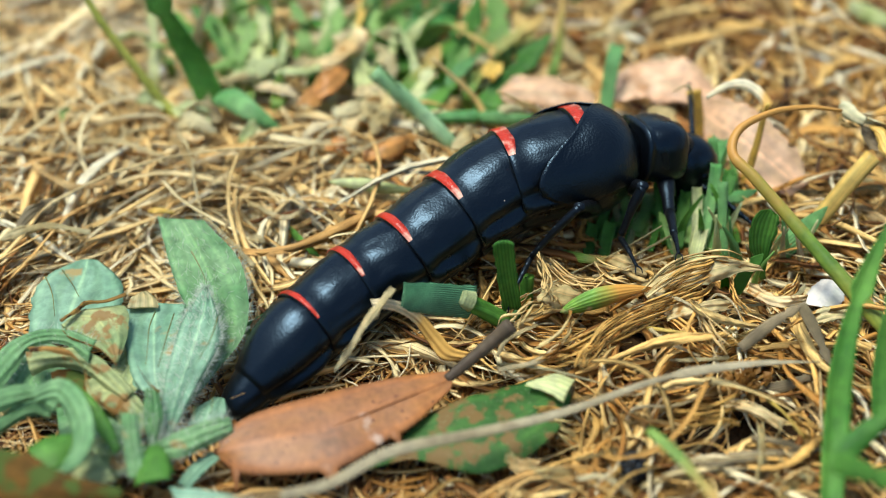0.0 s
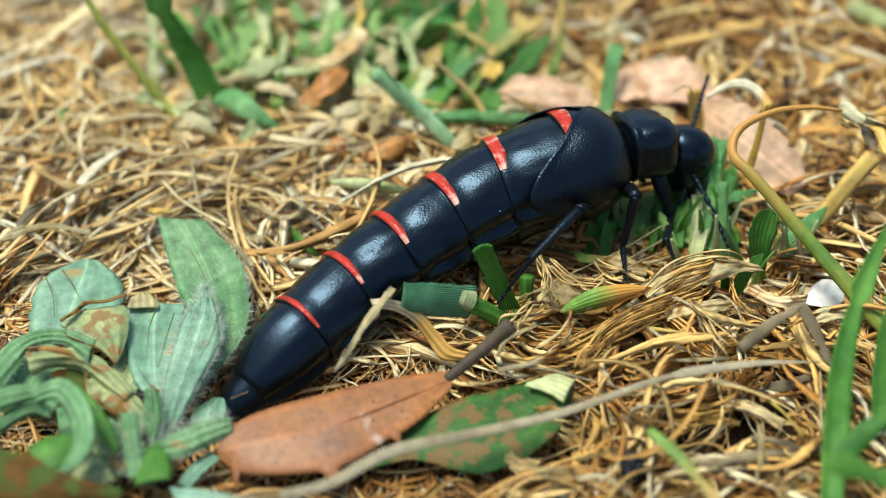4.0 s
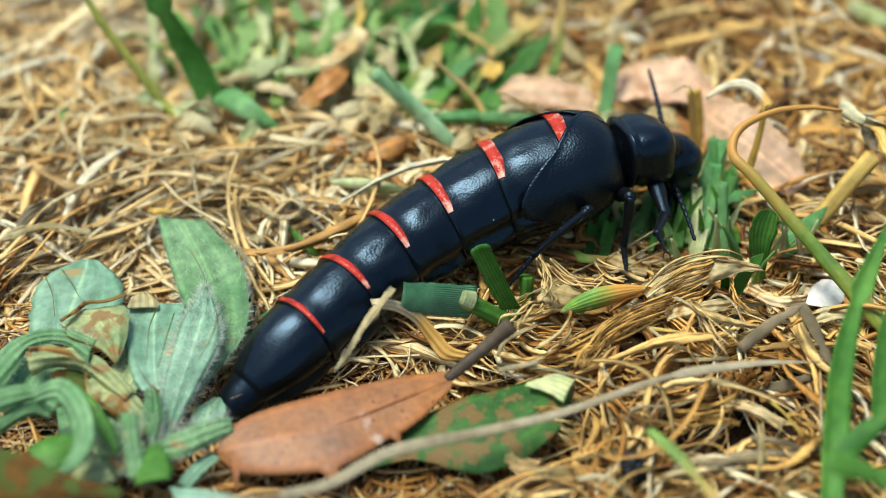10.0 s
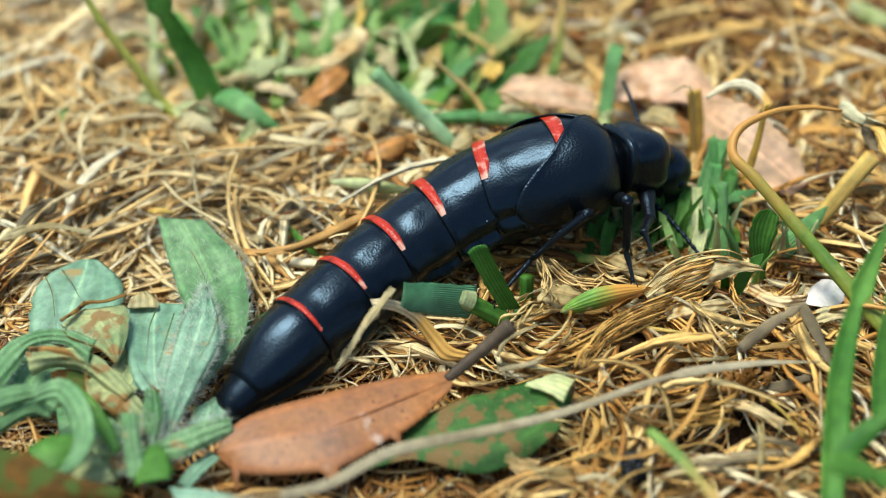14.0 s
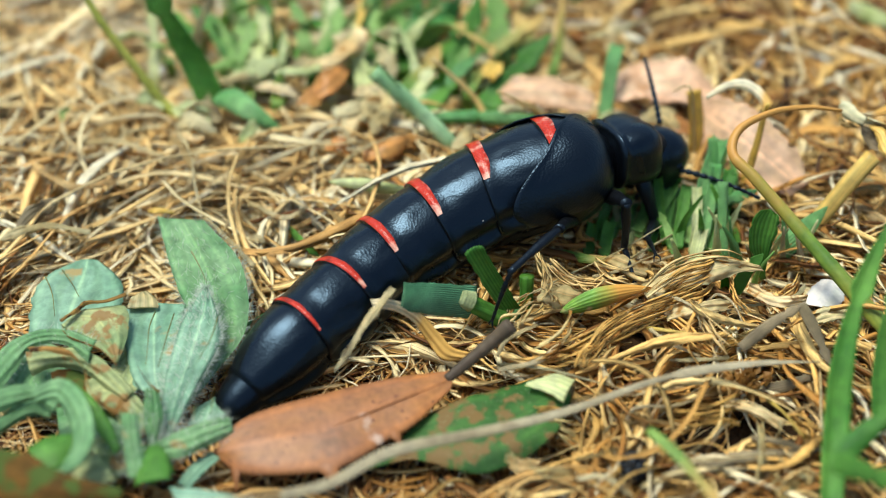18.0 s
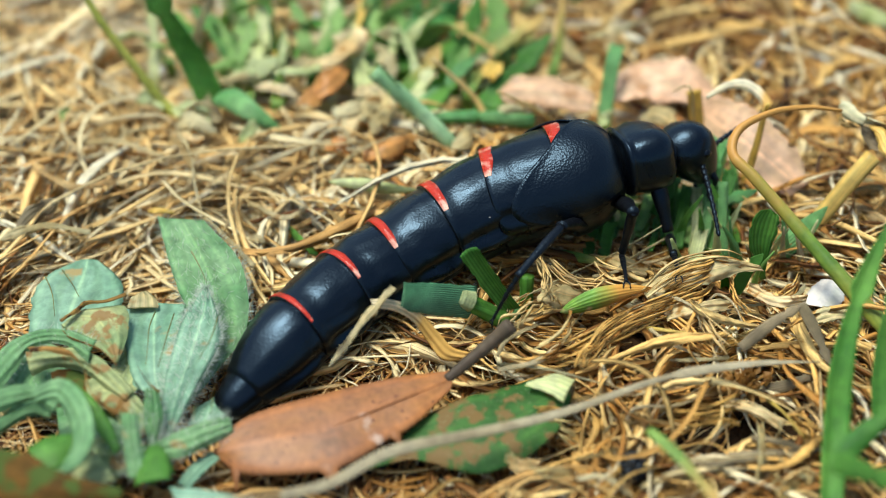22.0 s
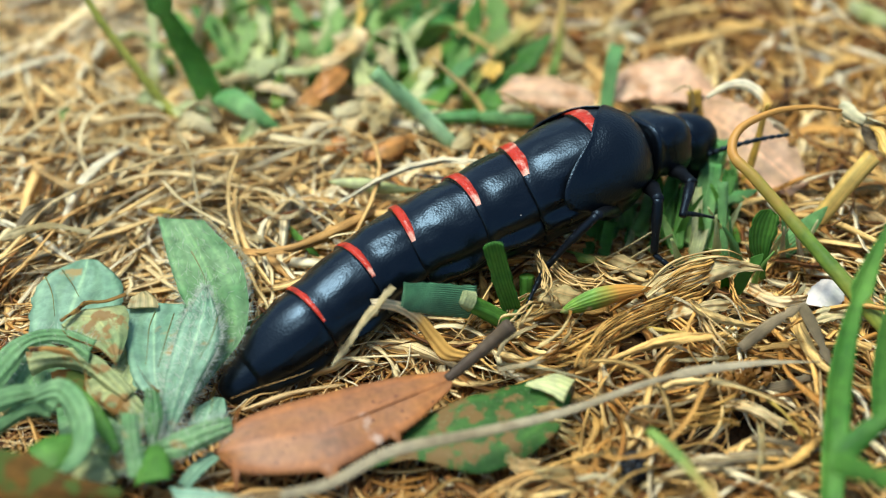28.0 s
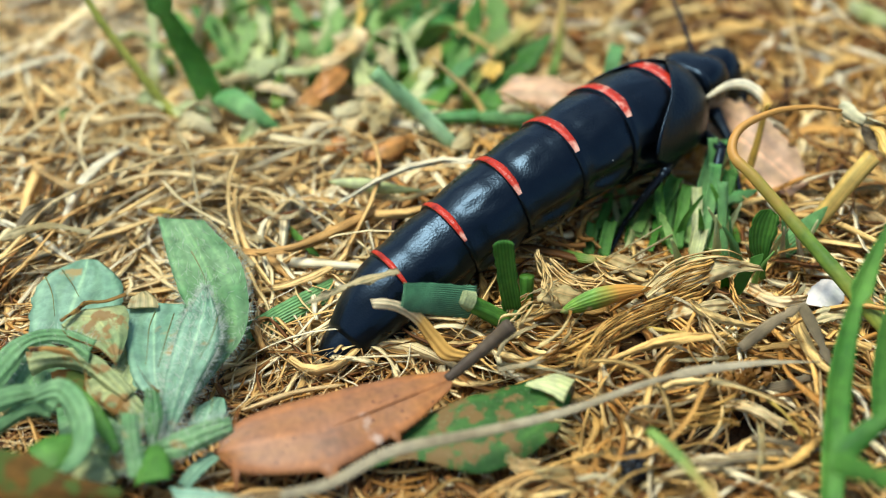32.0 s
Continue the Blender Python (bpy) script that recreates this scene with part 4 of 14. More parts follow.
tuft_stem(MID_TUFT, [(6.6, 118.5, 0.5), (5.7, 116.6, 3.5), (3.7, 118.9, 6.0), (1.1, 119.6, 8.5), (-1.3, 119.6, 11.0)], 0.5, SHRED_CREAM, "thin pale dry stem")
tuft_stem(MID_TUFT, [(14.3, 119.7, 0.5), (12.3, 117.9, 4.0), (9.0, 116.6, 7.0), (6.3, 115.8, 9.0)], 0.36, SHRED_CREAM, "thin pale dry stem")
leaf_thing("fallen_grass", [(-12.5, 102.9, 6.2), (-8.9, 102.2, 6.4), (-5.8, 101.7, 6.2), (-2.1, 102.1, 5.5)], 1.5, GRASS_PALE, "pale pointed grass leaf lying on straw", "grass", side=(0, 0.7, 0.7), shape="lance", cup=0.5, steps=30)
leaf_thing("fallen_grass", [(-9.5, 111.5, 3.0), (-7.7, 108.3, 3.5), (-6.1, 107.1, 3.0)], 1.55, GRASS_BLUE, "short green blade in the straw", "grass", side=(0, 0.8, 0.6))
leaf_thing("fallen_grass", [(-16.8, 98.7, 3.0), (-14.9, 94.8, 4.5), (-13.1, 93.7, 3.5)], 0.96, GRASS, "small green blade in the straw", "grass", side=(0, 0.8, 0.6))
leaf_thing("fallen_grass", [(-20.3, 84.4, 1.0), (-15.3, 86.9, 2.5), (-10.0, 90.6, 2.5)], 2.55, GRASS_BLUE, "blue-green grass blade lying under the beetle", "grass", side=(0, 0.8, 0.6), shape='cut')
tuft_leaf(MID_TUFT, [(3.7, 128.8, -0.0), (3.7, 128.8, 3.4), (6.9, 131.1, 4.8), (10.6, 133.5, 6.3), (13.2, 135.8, 6.7)], 1.88, GRASS_TURN, "yellowing grass blade")

# more of the background grass
BACK_TUFT = tuft_at(-16.0, 125.0, 0.0, "dense mixed grass tuft of green and pale blades")
tuft_leaf(BACK_TUFT, [(-36.3, 126.3, 0.0), (-36.3, 126.3, 3.4), (-36.2, 129.8, 7.4), (-37.0, 133.3, 11.3)], 1.56, GRASS_PALE, "pale upright grass blade", cup=0.25)
tuft_leaf(BACK_TUFT, [(-26.7, 130.7, 0.0), (-26.7, 130.7, 3.4), (-29.3, 134.2, 5.2), (-32.7, 137.7, 7.0)], 2.92, GRASS, "dark green grass blade", cup=0.25)
tuft_leaf(BACK_TUFT, [(-26.3, 134.6, 0.0), (-26.3, 134.6, 3.4), (-26.3, 138.1, 5.3), (-27.3, 141.6, 7.2)], 2.38, GRASS_LIGHT, "light green grass blade", cup=0.25)
tuft_leaf(BACK_TUFT, [(-22.9, 132.0, 0.0), (-22.9, 132.0, 3.4), (-23.4, 135.5, 4.3), (-24.8, 139.0, 5.4)], 1.77, GRASS_LIGHT, "light green grass blade", cup=0.25)
tuft_leaf(BACK_TUFT, [(-20.8, 128.2, 0.0), (-20.8, 128.2, 3.4), (-20.4, 131.7, 4.0), (-20.9, 135.2, 4.8)], 1.45, GRASS, "dark green grass blade", cup=0.25)
tuft_leaf(BACK_TUFT, [(-22.0, 128.8, -0.0), (-22.0, 128.8, 3.4), (-21.7, 132.3, 3.6), (-22.3, 135.8, 3.9)], 1.02, YELLOW, "orange-brown grass blade", cup=0.25)
tuft_leaf(BACK_TUFT, [(-13.6, 134.6, 0.0), (-13.6, 134.6, 3.4), (-15.6, 138.1, 3.1), (-18.6, 141.6, 2.8)], 2.55, GRASS, "green grass blade", cup=0.25)
tuft_leaf(BACK_TUFT, [(-11.3, 136.6, 0.0), (-11.3, 136.6, 3.4), (-10.9, 140.1, 4.2), (-11.3, 143.6, 5.1)], 1.21, YELLOW, "orange dry grass blade", cup=0.25)
tuft_leaf(BACK_TUFT, [(-15.2, 131.3, 0.0), (-15.2, 131.3, 3.4), (-14.0, 134.8, 5.0), (-13.6, 138.3, 6.6)], 2.93, GRASS_LIGHT, "light green grass blade", cup=0.25)
tuft_leaf(BACK_TUFT, [(-17.8, 132.6, 0.0), (-17.8, 132.6, 3.4), (-18.5, 136.1, 5.0), (-20.0, 139.6, 6.7)], 2.21, GRASS_LIGHT, "light green grass blade", cup=0.25)
tuft_leaf(BACK_TUFT, [(-8.6, 136.6, 0.0), (-8.6, 136.6, 3.4), (-8.9, 140.1, 4.7), (-10.0, 143.6, 6.0)], 1.65, GRASS_LIGHT, "light green grass blade", cup=0.25)
tuft_leaf(BACK_TUFT, [(-9.9, 126.9, 0.0), (-9.9, 126.9, 3.4), (-8.6, 130.4, 4.0), (-8.2, 133.9, 4.7)], 3.17, GRASS, "green grass blade", cup=0.25)
tuft_leaf(BACK_TUFT, [(-5.8, 133.3, -0.0), (-5.8, 133.3, 3.4), (-3.9, 136.8, 4.8), (-2.9, 140.3, 6.3)], 1.93, GRASS_BLUE, "pale blue-green grass blade", cup=0.25)
tuft_leaf(BACK_TUFT, [(-1.6, 136.6, 0.0), (-1.6, 136.6, 3.4), (0.2, 140.1, 4.2), (1.2, 143.6, 5.1)], 2.26, GRASS_BLUE, "blue-green grass blade", cup=0.25)
tuft_leaf(BACK_TUFT, [(-1.0, 132.0, 0.0), (-1.0, 132.0, 3.4), (1.0, 135.5, 3.5), (2.1, 139.0, 3.6)], 1.04, GRASS_TURN, "thin yellow-green blade", cup=0.25)
tuft_leaf(BACK_TUFT, [(-2.3, 118.7, 0.0), (-2.3, 118.7, 3.4), (0.2, 122.2, 4.5), (2.0, 125.7, 5.7)], 2.21, GRASS, "broad green grass blade", cup=0.25)
tuft_leaf(BACK_TUFT, [(7.0, 131.3, 0.0), (7.0, 131.3, 3.4), (7.1, 134.8, 6.3), (6.3, 138.3, 9.1)], 3.65, GRASS_LIGHT, "light green grass blade", cup=0.25)
tuft_leaf(BACK_TUFT, [(-4.6, 128.8, -0.0), (-4.6, 128.8, 3.4), (-5.0, 132.3, 2.7), (-6.3, 135.8, 2.2)], 2.93, GRASS, "green grass blade", cup=0.25)
tuft_leaf(BACK_TUFT, [(-2.9, 122.7, 0.0), (-2.9, 122.7, 3.4), (-4.1, 126.2, -0.9), (-6.3, 129.7, -5.3)], 3.18, GRASS_PALE, "pale yellow-green blade", cup=0.25)
tuft_leaf(BACK_TUFT, [(-3.7, 121.0, 0.0), (-3.7, 121.0, 3.4), (-2.3, 124.5, 4.1), (-1.7, 128.0, 4.8)], 2.10, GRASS_PALE, "pale yellow-green blade", cup=0.25)
tuft_leaf(BACK_TUFT, [(-20.3, 121.0, 0.0), (-20.3, 121.0, 3.4), (-20.2, 124.5, 3.4), (-20.9, 128.0, 3.5)], 1.55, GRASS_TURN, "yellow-green grass blade", cup=0.25)
tuft_leaf(BACK_TUFT, [(-23.8, 122.7, 0.0), (-23.8, 122.7, 3.4), (-24.3, 126.2, 2.6), (-25.7, 129.7, 1.9)], 1.14, GRASS_TURN, "yellow-green grass blade", cup=0.25)
tuft_leaf(BACK_TUFT, [(-18.8, 131.3, 0.0), (-18.8, 131.3, 3.4), (-19.4, 134.8, 2.1), (-20.9, 138.3, 0.9)], 0.89, GRASS, "small green blade", cup=0.25)
tuft_leaf(BACK_TUFT, [(14.0, 127.6, 0.0), (14.0, 127.6, 3.4), (14.7, 131.1, 5.3), (14.6, 134.6, 7.3)], 1.15, GRASS_TURN, "thin green grass blade", cup=0.25)
tuft_leaf(BACK_TUFT, [(8.5, 132.6, 0.0), (8.5, 132.6, 3.4), (11.4, 136.1, 4.1), (13.6, 139.6, 5.0)], 1.48, GRASS_TURN, "yellowing grass blade", cup=0.25)
tuft_leaf(BACK_TUFT, [(-35.0, 130.1, 0.0), (-35.0, 130.1, 3.4), (-37.7, 133.6, 1.8), (-41.5, 137.1, 0.3)], 1.18, GRASS_TURN, "yellow-green grass blade", cup=0.25)
tuft_leaf(BACK_TUFT, [(-32.5, 135.3, 0.0), (-32.5, 135.3, 3.4), (-34.6, 138.8, 3.5), (-37.7, 142.3, 3.8)], 2.10, GRASS, "green grass blade", cup=0.25)
tuft_leaf(BACK_TUFT, [(-22.2, 131.8, 0.0), (-22.2, 131.8, 3.4), (-21.9, 135.3, 3.9), (-22.4, 138.8, 4.4)], 2.50, GRASS_TURN, "yellowing grass blade", cup=0.3, twist=0.01)
tuft_leaf(BACK_TUFT, [(-24.2, 126.0, 0.0), (-24.2, 126.0, 3.4), (-24.1, 129.5, 3.0), (-24.8, 133.0, 2.7)], 2.54, GRASS_PALE, "pale yellow-green grass blade", cup=0.3, twist=0.44)
tuft_leaf(BACK_TUFT, [(3.1, 123.2, -0.0), (3.1, 123.2, 3.4), (5.2, 126.7, 4.7), (6.6, 130.2, 6.1)], 1.42, GRASS_TURN, "yellowing grass blade", cup=0.3, twist=0.43)
tuft_leaf(BACK_TUFT, [(4.6, 133.2, 0.0), (4.6, 133.2, 3.4), (4.2, 136.7, 4.4), (2.8, 140.2, 5.4)], 2.54, GRASS_TURN, "yellowing grass blade", cup=0.3, twist=-0.13)
tuft_leaf(BACK_TUFT, [(-7.1, 133.0, 0.0), (-7.1, 133.0, 3.4), (-8.0, 136.5, 2.9), (-10.0, 140.0, 2.4)], 1.53, GRASS_PALE, "pale yellow-green grass blade", cup=0.3, twist=0.2)
tuft_leaf(BACK_TUFT, [(-9.1, 123.7, 0.0), (-9.1, 123.7, 3.4), (-9.3, 127.2, 3.6), (-10.3, 130.7, 3.9)], 1.64, GRASS_PALE, "pale yellow-green grass blade", cup=0.3, twist=0.25)
tuft_leaf(BACK_TUFT, [(-14.2, 122.0, 0.0), (-14.2, 122.0, 3.4), (-13.3, 125.5, 3.6), (-13.1, 129.0, 3.9)], 2.28, GRASS_PALE, "pale yellow-green grass blade", cup=0.3, twist=0.09)
tuft_leaf(BACK_TUFT, [(-4.7, 133.1, 0.0), (-4.7, 133.1, 3.4), (-5.2, 136.6, 4.4), (-6.5, 140.1, 5.6)], 2.28, GRASS_LIGHT, "light green grass blade", cup=0.3, twist=-0.3)
tuft_leaf(BACK_TUFT, [(10.8, 132.0, 0.0), (10.8, 132.0, 3.4), (10.6, 135.5, 4.3), (9.5, 139.0, 5.3)], 2.83, GRASS_TURN, "yellowing grass blade", cup=0.3, twist=-0.17)
tuft_leaf(BACK_TUFT, [(-3.2, 125.0, 0.0), (-3.2, 125.0, 3.4), (-3.8, 128.5, 5.2), (-5.4, 132.0, 7.1)], 1.38, GRASS_PALE, "pale yellow-green grass blade", cup=0.3, twist=0.09)
tuft_leaf(BACK_TUFT, [(-14.8, 135.3, 0.0), (-14.8, 135.3, 3.4), (-14.5, 138.8, 4.7), (-15.1, 142.3, 6.0)], 2.56, GRASS_PALE, "pale yellow-green grass blade", cup=0.3, twist=-0.0)
tuft_leaf(BACK_TUFT, [(-21.9, 125.9, 0.0), (-21.9, 125.9, 3.4), (-22.4, 129.4, 2.7), (-23.7, 132.9, 2.1)], 2.31, GRASS_LIGHT, "light green grass blade", cup=0.3, twist=-0.23)
tuft_leaf(BACK_TUFT, [(2.4, 131.0, 0.0), (2.4, 131.0, 3.4), (4.4, 134.5, 3.4), (5.5, 138.0, 3.6)], 1.28, GRASS_TURN, "yellowing grass blade", cup=0.3, twist=-0.2)
tuft_leaf(BACK_TUFT, [(-25.7, 126.2, 0.0), (-25.7, 126.2, 3.4), (-26.7, 129.7, 5.5), (-28.6, 133.2, 7.7)], 1.46, GRASS_LIGHT, "light green grass blade", cup=0.3, twist=0.3)
tuft_leaf(BACK_TUFT, [(-9.5, 123.4, 0.0), (-9.5, 123.4, 3.4), (-10.4, 126.9, 5.3), (-12.1, 130.4, 7.4)], 2.56, GRASS_PALE, "pale yellow-green grass blade", cup=0.3, twist=-0.0)
tuft_leaf(BACK_TUFT, [(-23.2, 130.5, -0.0), (-23.2, 130.5, 3.4), (-23.0, 134.0, 5.7), (-23.8, 137.5, 8.0)], 2.02, GRASS_PALE, "pale yellow-green grass blade", cup=0.3, twist=0.17)
tuft_leaf(BACK_TUFT, [(-12.3, 129.1, 0.0), (-12.3, 129.1, 3.4), (-11.5, 132.6, 4.6), (-11.7, 136.1, 5.8)], 1.26, GRASS_PALE, "pale yellow-green grass blade", cup=0.3, twist=-0.37)
tuft_leaf(BACK_TUFT, [(0.3, 131.3, 0.0), (0.3, 131.3, 3.4), (1.6, 134.8, 3.3), (2.0, 138.3, 3.2)], 2.30, GRASS, "green grass blade", cup=0.3, twist=-0.4)
tuft_leaf(BACK_TUFT, [(-9.2, 128.6, -0.0), (-9.2, 128.6, 3.4), (-9.7, 132.1, 3.8), (-11.1, 135.6, 4.2)], 2.30, GRASS_PALE, "pale yellow-green grass blade", cup=0.3, twist=-0.41)
tuft_leaf(BACK_TUFT, [(-23.1, 132.5, 0.0), (-23.1, 132.5, 3.4), (-22.9, 136.0, 5.6), (-23.6, 139.5, 7.9)], 2.29, GRASS, "green grass blade", cup=0.3, twist=-0.42)
tuft_leaf(BACK_TUFT, [(-26.9, 127.9, 0.0), (-26.9, 127.9, 3.4), (-25.3, 131.4, 5.0), (-24.5, 134.9, 6.6)], 2.85, GRASS_LIGHT, "light green grass blade", cup=0.3, twist=0.13)
tuft_leaf(BACK_TUFT, [(3.6, 134.7, -0.0), (3.6, 134.7, 3.4), (4.3, 138.2, 4.4), (4.2, 141.7, 5.5)], 2.14, GRASS_PALE, "pale yellow-green grass blade", cup=0.3, twist=0.49)
tuft_leaf(BACK_TUFT, [(-16.3, 125.9, 0.0), (-16.3, 125.9, 3.4), (-14.7, 129.4, 4.5), (-13.9, 132.9, 5.6)], 1.54, GRASS, "green grass blade", cup=0.3, twist=0.35)
tuft_leaf(BACK_TUFT, [(4.6, 128.6, 0.0), (4.6, 128.6, 3.4), (5.3, 132.1, 3.3), (5.1, 135.6, 3.2)], 2.81, GRASS_TURN, "yellowing grass blade", cup=0.3, twist=-0.38)
tuft_leaf(BACK_TUFT, [(3.9, 130.9, 0.0), (3.9, 130.9, 3.4), (3.8, 134.4, 3.7), (2.8, 137.9, 4.0)], 2.53, GRASS, "green grass blade", cup=0.3, twist=0.11)
tuft_leaf(BACK_TUFT, [(-4.4, 123.3, 0.0), (-4.4, 123.3, 3.4), (-2.0, 126.8, 4.6), (-0.3, 130.3, 5.8)], 2.48, GRASS_TURN, "yellowing grass blade", cup=0.3, twist=-0.28)
tuft_leaf(BACK_TUFT, [(-27.6, 131.7, 0.0), (-27.6, 131.7, 3.4), (-25.4, 135.2, 3.8), (-24.1, 138.7, 4.3)], 2.37, GRASS_PALE, "pale yellow-green grass blade", cup=0.3, twist=-0.44)
tuft_leaf(BACK_TUFT, [(5.1, 125.1, 0.0), (5.1, 125.1, 3.4), (4.8, 128.6, 2.9), (3.7, 132.1, 2.6)], 1.15, GRASS_PALE, "pale yellow-green grass blade", cup=0.3, twist=-0.1)
tuft_leaf(BACK_TUFT, [(10.3, 129.8, 0.0), (10.3, 129.8, 3.4), (10.5, 133.3, 3.1), (9.8, 136.8, 3.0)], 1.85, GRASS_LIGHT, "light green grass blade", cup=0.3, twist=0.11)
tuft_leaf(BACK_TUFT, [(-11.4, 131.2, 0.0), (-11.4, 131.2, 3.4), (-10.7, 134.7, 3.3), (-10.8, 138.2, 3.3)], 1.34, GRASS_PALE, "pale yellow-green grass blade", cup=0.3, twist=-0.12)
tuft_leaf(BACK_TUFT, [(-9.0, 132.1, 0.0), (-9.0, 132.1, 3.4), (-9.0, 135.6, 4.4), (-9.9, 139.1, 5.4)], 1.67, GRASS_LIGHT, "light green grass blade", cup=0.3, twist=0.12)
tuft_leaf(BACK_TUFT, [(4.2, 125.5, 0.0), (4.2, 125.5, 3.4), (3.6, 129.0, 4.7), (2.1, 132.5, 6.1)], 2.17, GRASS_TURN, "yellowing grass blade", cup=0.3, twist=0.2)
tuft_leaf(BACK_TUFT, [(2.0, 131.8, 0.0), (2.0, 131.8, 3.4), (1.5, 135.3, 4.2), (0.2, 138.8, 5.2)], 2.34, GRASS, "green grass blade", cup=0.3, twist=-0.02)
tuft_leaf(BACK_TUFT, [(-25.1, 134.5, 0.0), (-25.1, 134.5, 3.4), (-23.8, 138.0, 4.8), (-23.4, 141.5, 6.3)], 1.37, GRASS_PALE, "pale yellow-green grass blade", cup=0.3, twist=0.12)
tuft_leaf(BACK_TUFT, [(-7.9, 128.0, 0.0), (-7.9, 128.0, 3.4), (-6.4, 131.5, 4.6), (-5.7, 135.0, 5.8)], 1.66, GRASS_PALE, "pale yellow-green grass blade", cup=0.3, twist=0.42)
tuft_leaf(BACK_TUFT, [(-0.2, 122.3, 0.0), (-0.2, 122.3, 3.4), (2.0, 125.8, 5.1), (3.3, 129.3, 6.9)], 1.93, GRASS_LIGHT, "light green grass blade", cup=0.3, twist=0.12)
tuft_leaf(BACK_TUFT, [(-21.3, 125.6, 0.0), (-21.3, 125.6, 3.4), (-20.3, 129.1, 5.0), (-20.2, 132.6, 6.6)], 1.21, GRASS_PALE, "pale yellow-green grass blade", cup=0.3, twist=-0.02)
tuft_leaf(BACK_TUFT, [(-15.4, 136.0, 0.0), (-15.4, 136.0, 3.4), (-15.3, 139.5, 4.1), (-16.1, 143.0, 4.9)], 1.45, GRASS, "green grass blade", cup=0.3, twist=0.48)

# pale scraps in the background
leaf_thing("leaf_scrap", [(-13.1, 128.2, 4.7), (-12.4, 131.4, 5.5), (-10.6, 134.6, 4.7)], 3.74, CREAM, "folded cream dry leaf behind the beetle", "leaf", side=(0, 0.9, 0.4), shape='lance', cup=0.3, wave=0.4, ragged=0.3)
leaf_thing("leaf_scrap", [(-17.3, 127.9, 4.7), (-13.7, 127.2, 5.5), (-10.1, 131.7, 4.7)], 2.40, CREAM, "cream dry leaf behind the beetle", "leaf", side=(0, 0.9, 0.4), shape='lance', cup=0.3, wave=0.4, ragged=0.3)
leaf_thing("leaf_scrap", [(-25.8, 124.5, 4.7), (-23.3, 125.1, 5.5), (-20.2, 127.9, 4.7)], 3.21, GRASS_PALE, "pale yellow dry leaf in the grass", "leaf", side=(0, 0.9, 0.4), shape='lance', cup=0.3, wave=0.4, ragged=0.3)
leaf_thing("leaf_scrap", [(-30.0, 126.7, 4.7), (-27.3, 126.4, 5.5), (-25.6, 128.4, 4.7)], 1.69, GRASS_LIGHT, "pale green blade lying in the grass", "leaf", side=(0, 0.9, 0.4), shape='lance', cup=0.3, wave=0.4, ragged=0.3)
leaf_thing("leaf_scrap", [(-29.5, 123.5, 4.7), (-25.2, 123.6, 5.5), (-21.4, 125.4, 4.7)], 1.39, CREAM, "cream dry blade in the grass", "leaf", side=(0, 0.9, 0.4), shape='lance', cup=0.3, wave=0.4, ragged=0.3)
leaf_thing("leaf_scrap", [(-13.4, 117.5, 4.7), (-11.0, 117.0, 5.5), (-8.4, 119.2, 4.7)], 2.68, CREAM, "whitish dry scrap of leaf", "leaf", side=(0, 0.9, 0.4), shape='lance', cup=0.3, wave=0.4, ragged=0.3)
leaf_thing("leaf_scrap", [(-9.6, 115.8, 4.7), (-8.7, 117.5, 5.5), (-6.4, 120.3, 4.7)], 2.69, CREAM, "whitish dry scrap of leaf", "leaf", side=(0, 0.9, 0.4), shape='lance', cup=0.3, wave=0.4, ragged=0.3)
leaf_thing("leaf_scrap", [(-11.0, 121.5, 4.7), (-8.5, 121.0, 5.5), (-6.1, 120.9, 4.7)], 2.46, CREAM, "whitish dry scrap of leaf", "leaf", side=(0, 0.9, 0.4), shape='lance', cup=0.3, wave=0.4, ragged=0.3)
leaf_thing("leaf_scrap", [(-8.2, 113.1, 4.7), (-7.6, 115.3, 5.5), (-5.7, 118.0, 4.7)], 1.73, CREAM, "whitish dry scrap of leaf", "leaf", side=(0, 0.9, 0.4), shape='lance', cup=0.3, wave=0.4, ragged=0.3)
leaf_thing("leaf_scrap", [(-16.4, 112.0, 4.7), (-14.8, 113.7, 5.5), (-11.7, 115.8, 4.7)], 1.45, CREAM, "pale dry scrap of leaf", "leaf", side=(0, 0.9, 0.4), shape='lance', cup=0.3, wave=0.4, ragged=0.3)
leaf_thing("leaf_scrap", [(-31.6, 114.7, 4.7), (-29.1, 114.7, 5.5), (-26.4, 113.6, 4.7)], 2.92, CREAM, "whitish dry scrap of leaf", "leaf", side=(0, 0.9, 0.4), shape='lance', cup=0.3, wave=0.4, ragged=0.3)
leaf_thing("leaf_scrap", [(-32.2, 118.6, 4.7), (-29.6, 117.8, 5.5), (-27.6, 117.5, 4.7)], 1.62, GRASS_PALE, "pale dry scrap of leaf", "leaf", side=(0, 0.9, 0.4), shape='lance', cup=0.3, wave=0.4, ragged=0.3)
leaf_thing("leaf_scrap", [(-37.2, 119.8, 4.7), (-34.9, 119.6, 5.5), (-33.5, 118.0, 4.7)], 2.31, GRASS_PALE, "pale dry scrap of leaf", "leaf", side=(0, 0.9, 0.4), shape='lance', cup=0.3, wave=0.4, ragged=0.3)
leaf_thing("leaf_scrap", [(2.2, 127.2, 4.7), (4.7, 127.6, 5.5), (7.5, 126.9, 4.7)], 1.56, CREAM, "curled cream dry blade", "leaf", side=(0, 0.9, 0.4), shape='lance', cup=0.3, wave=0.4, ragged=0.3)
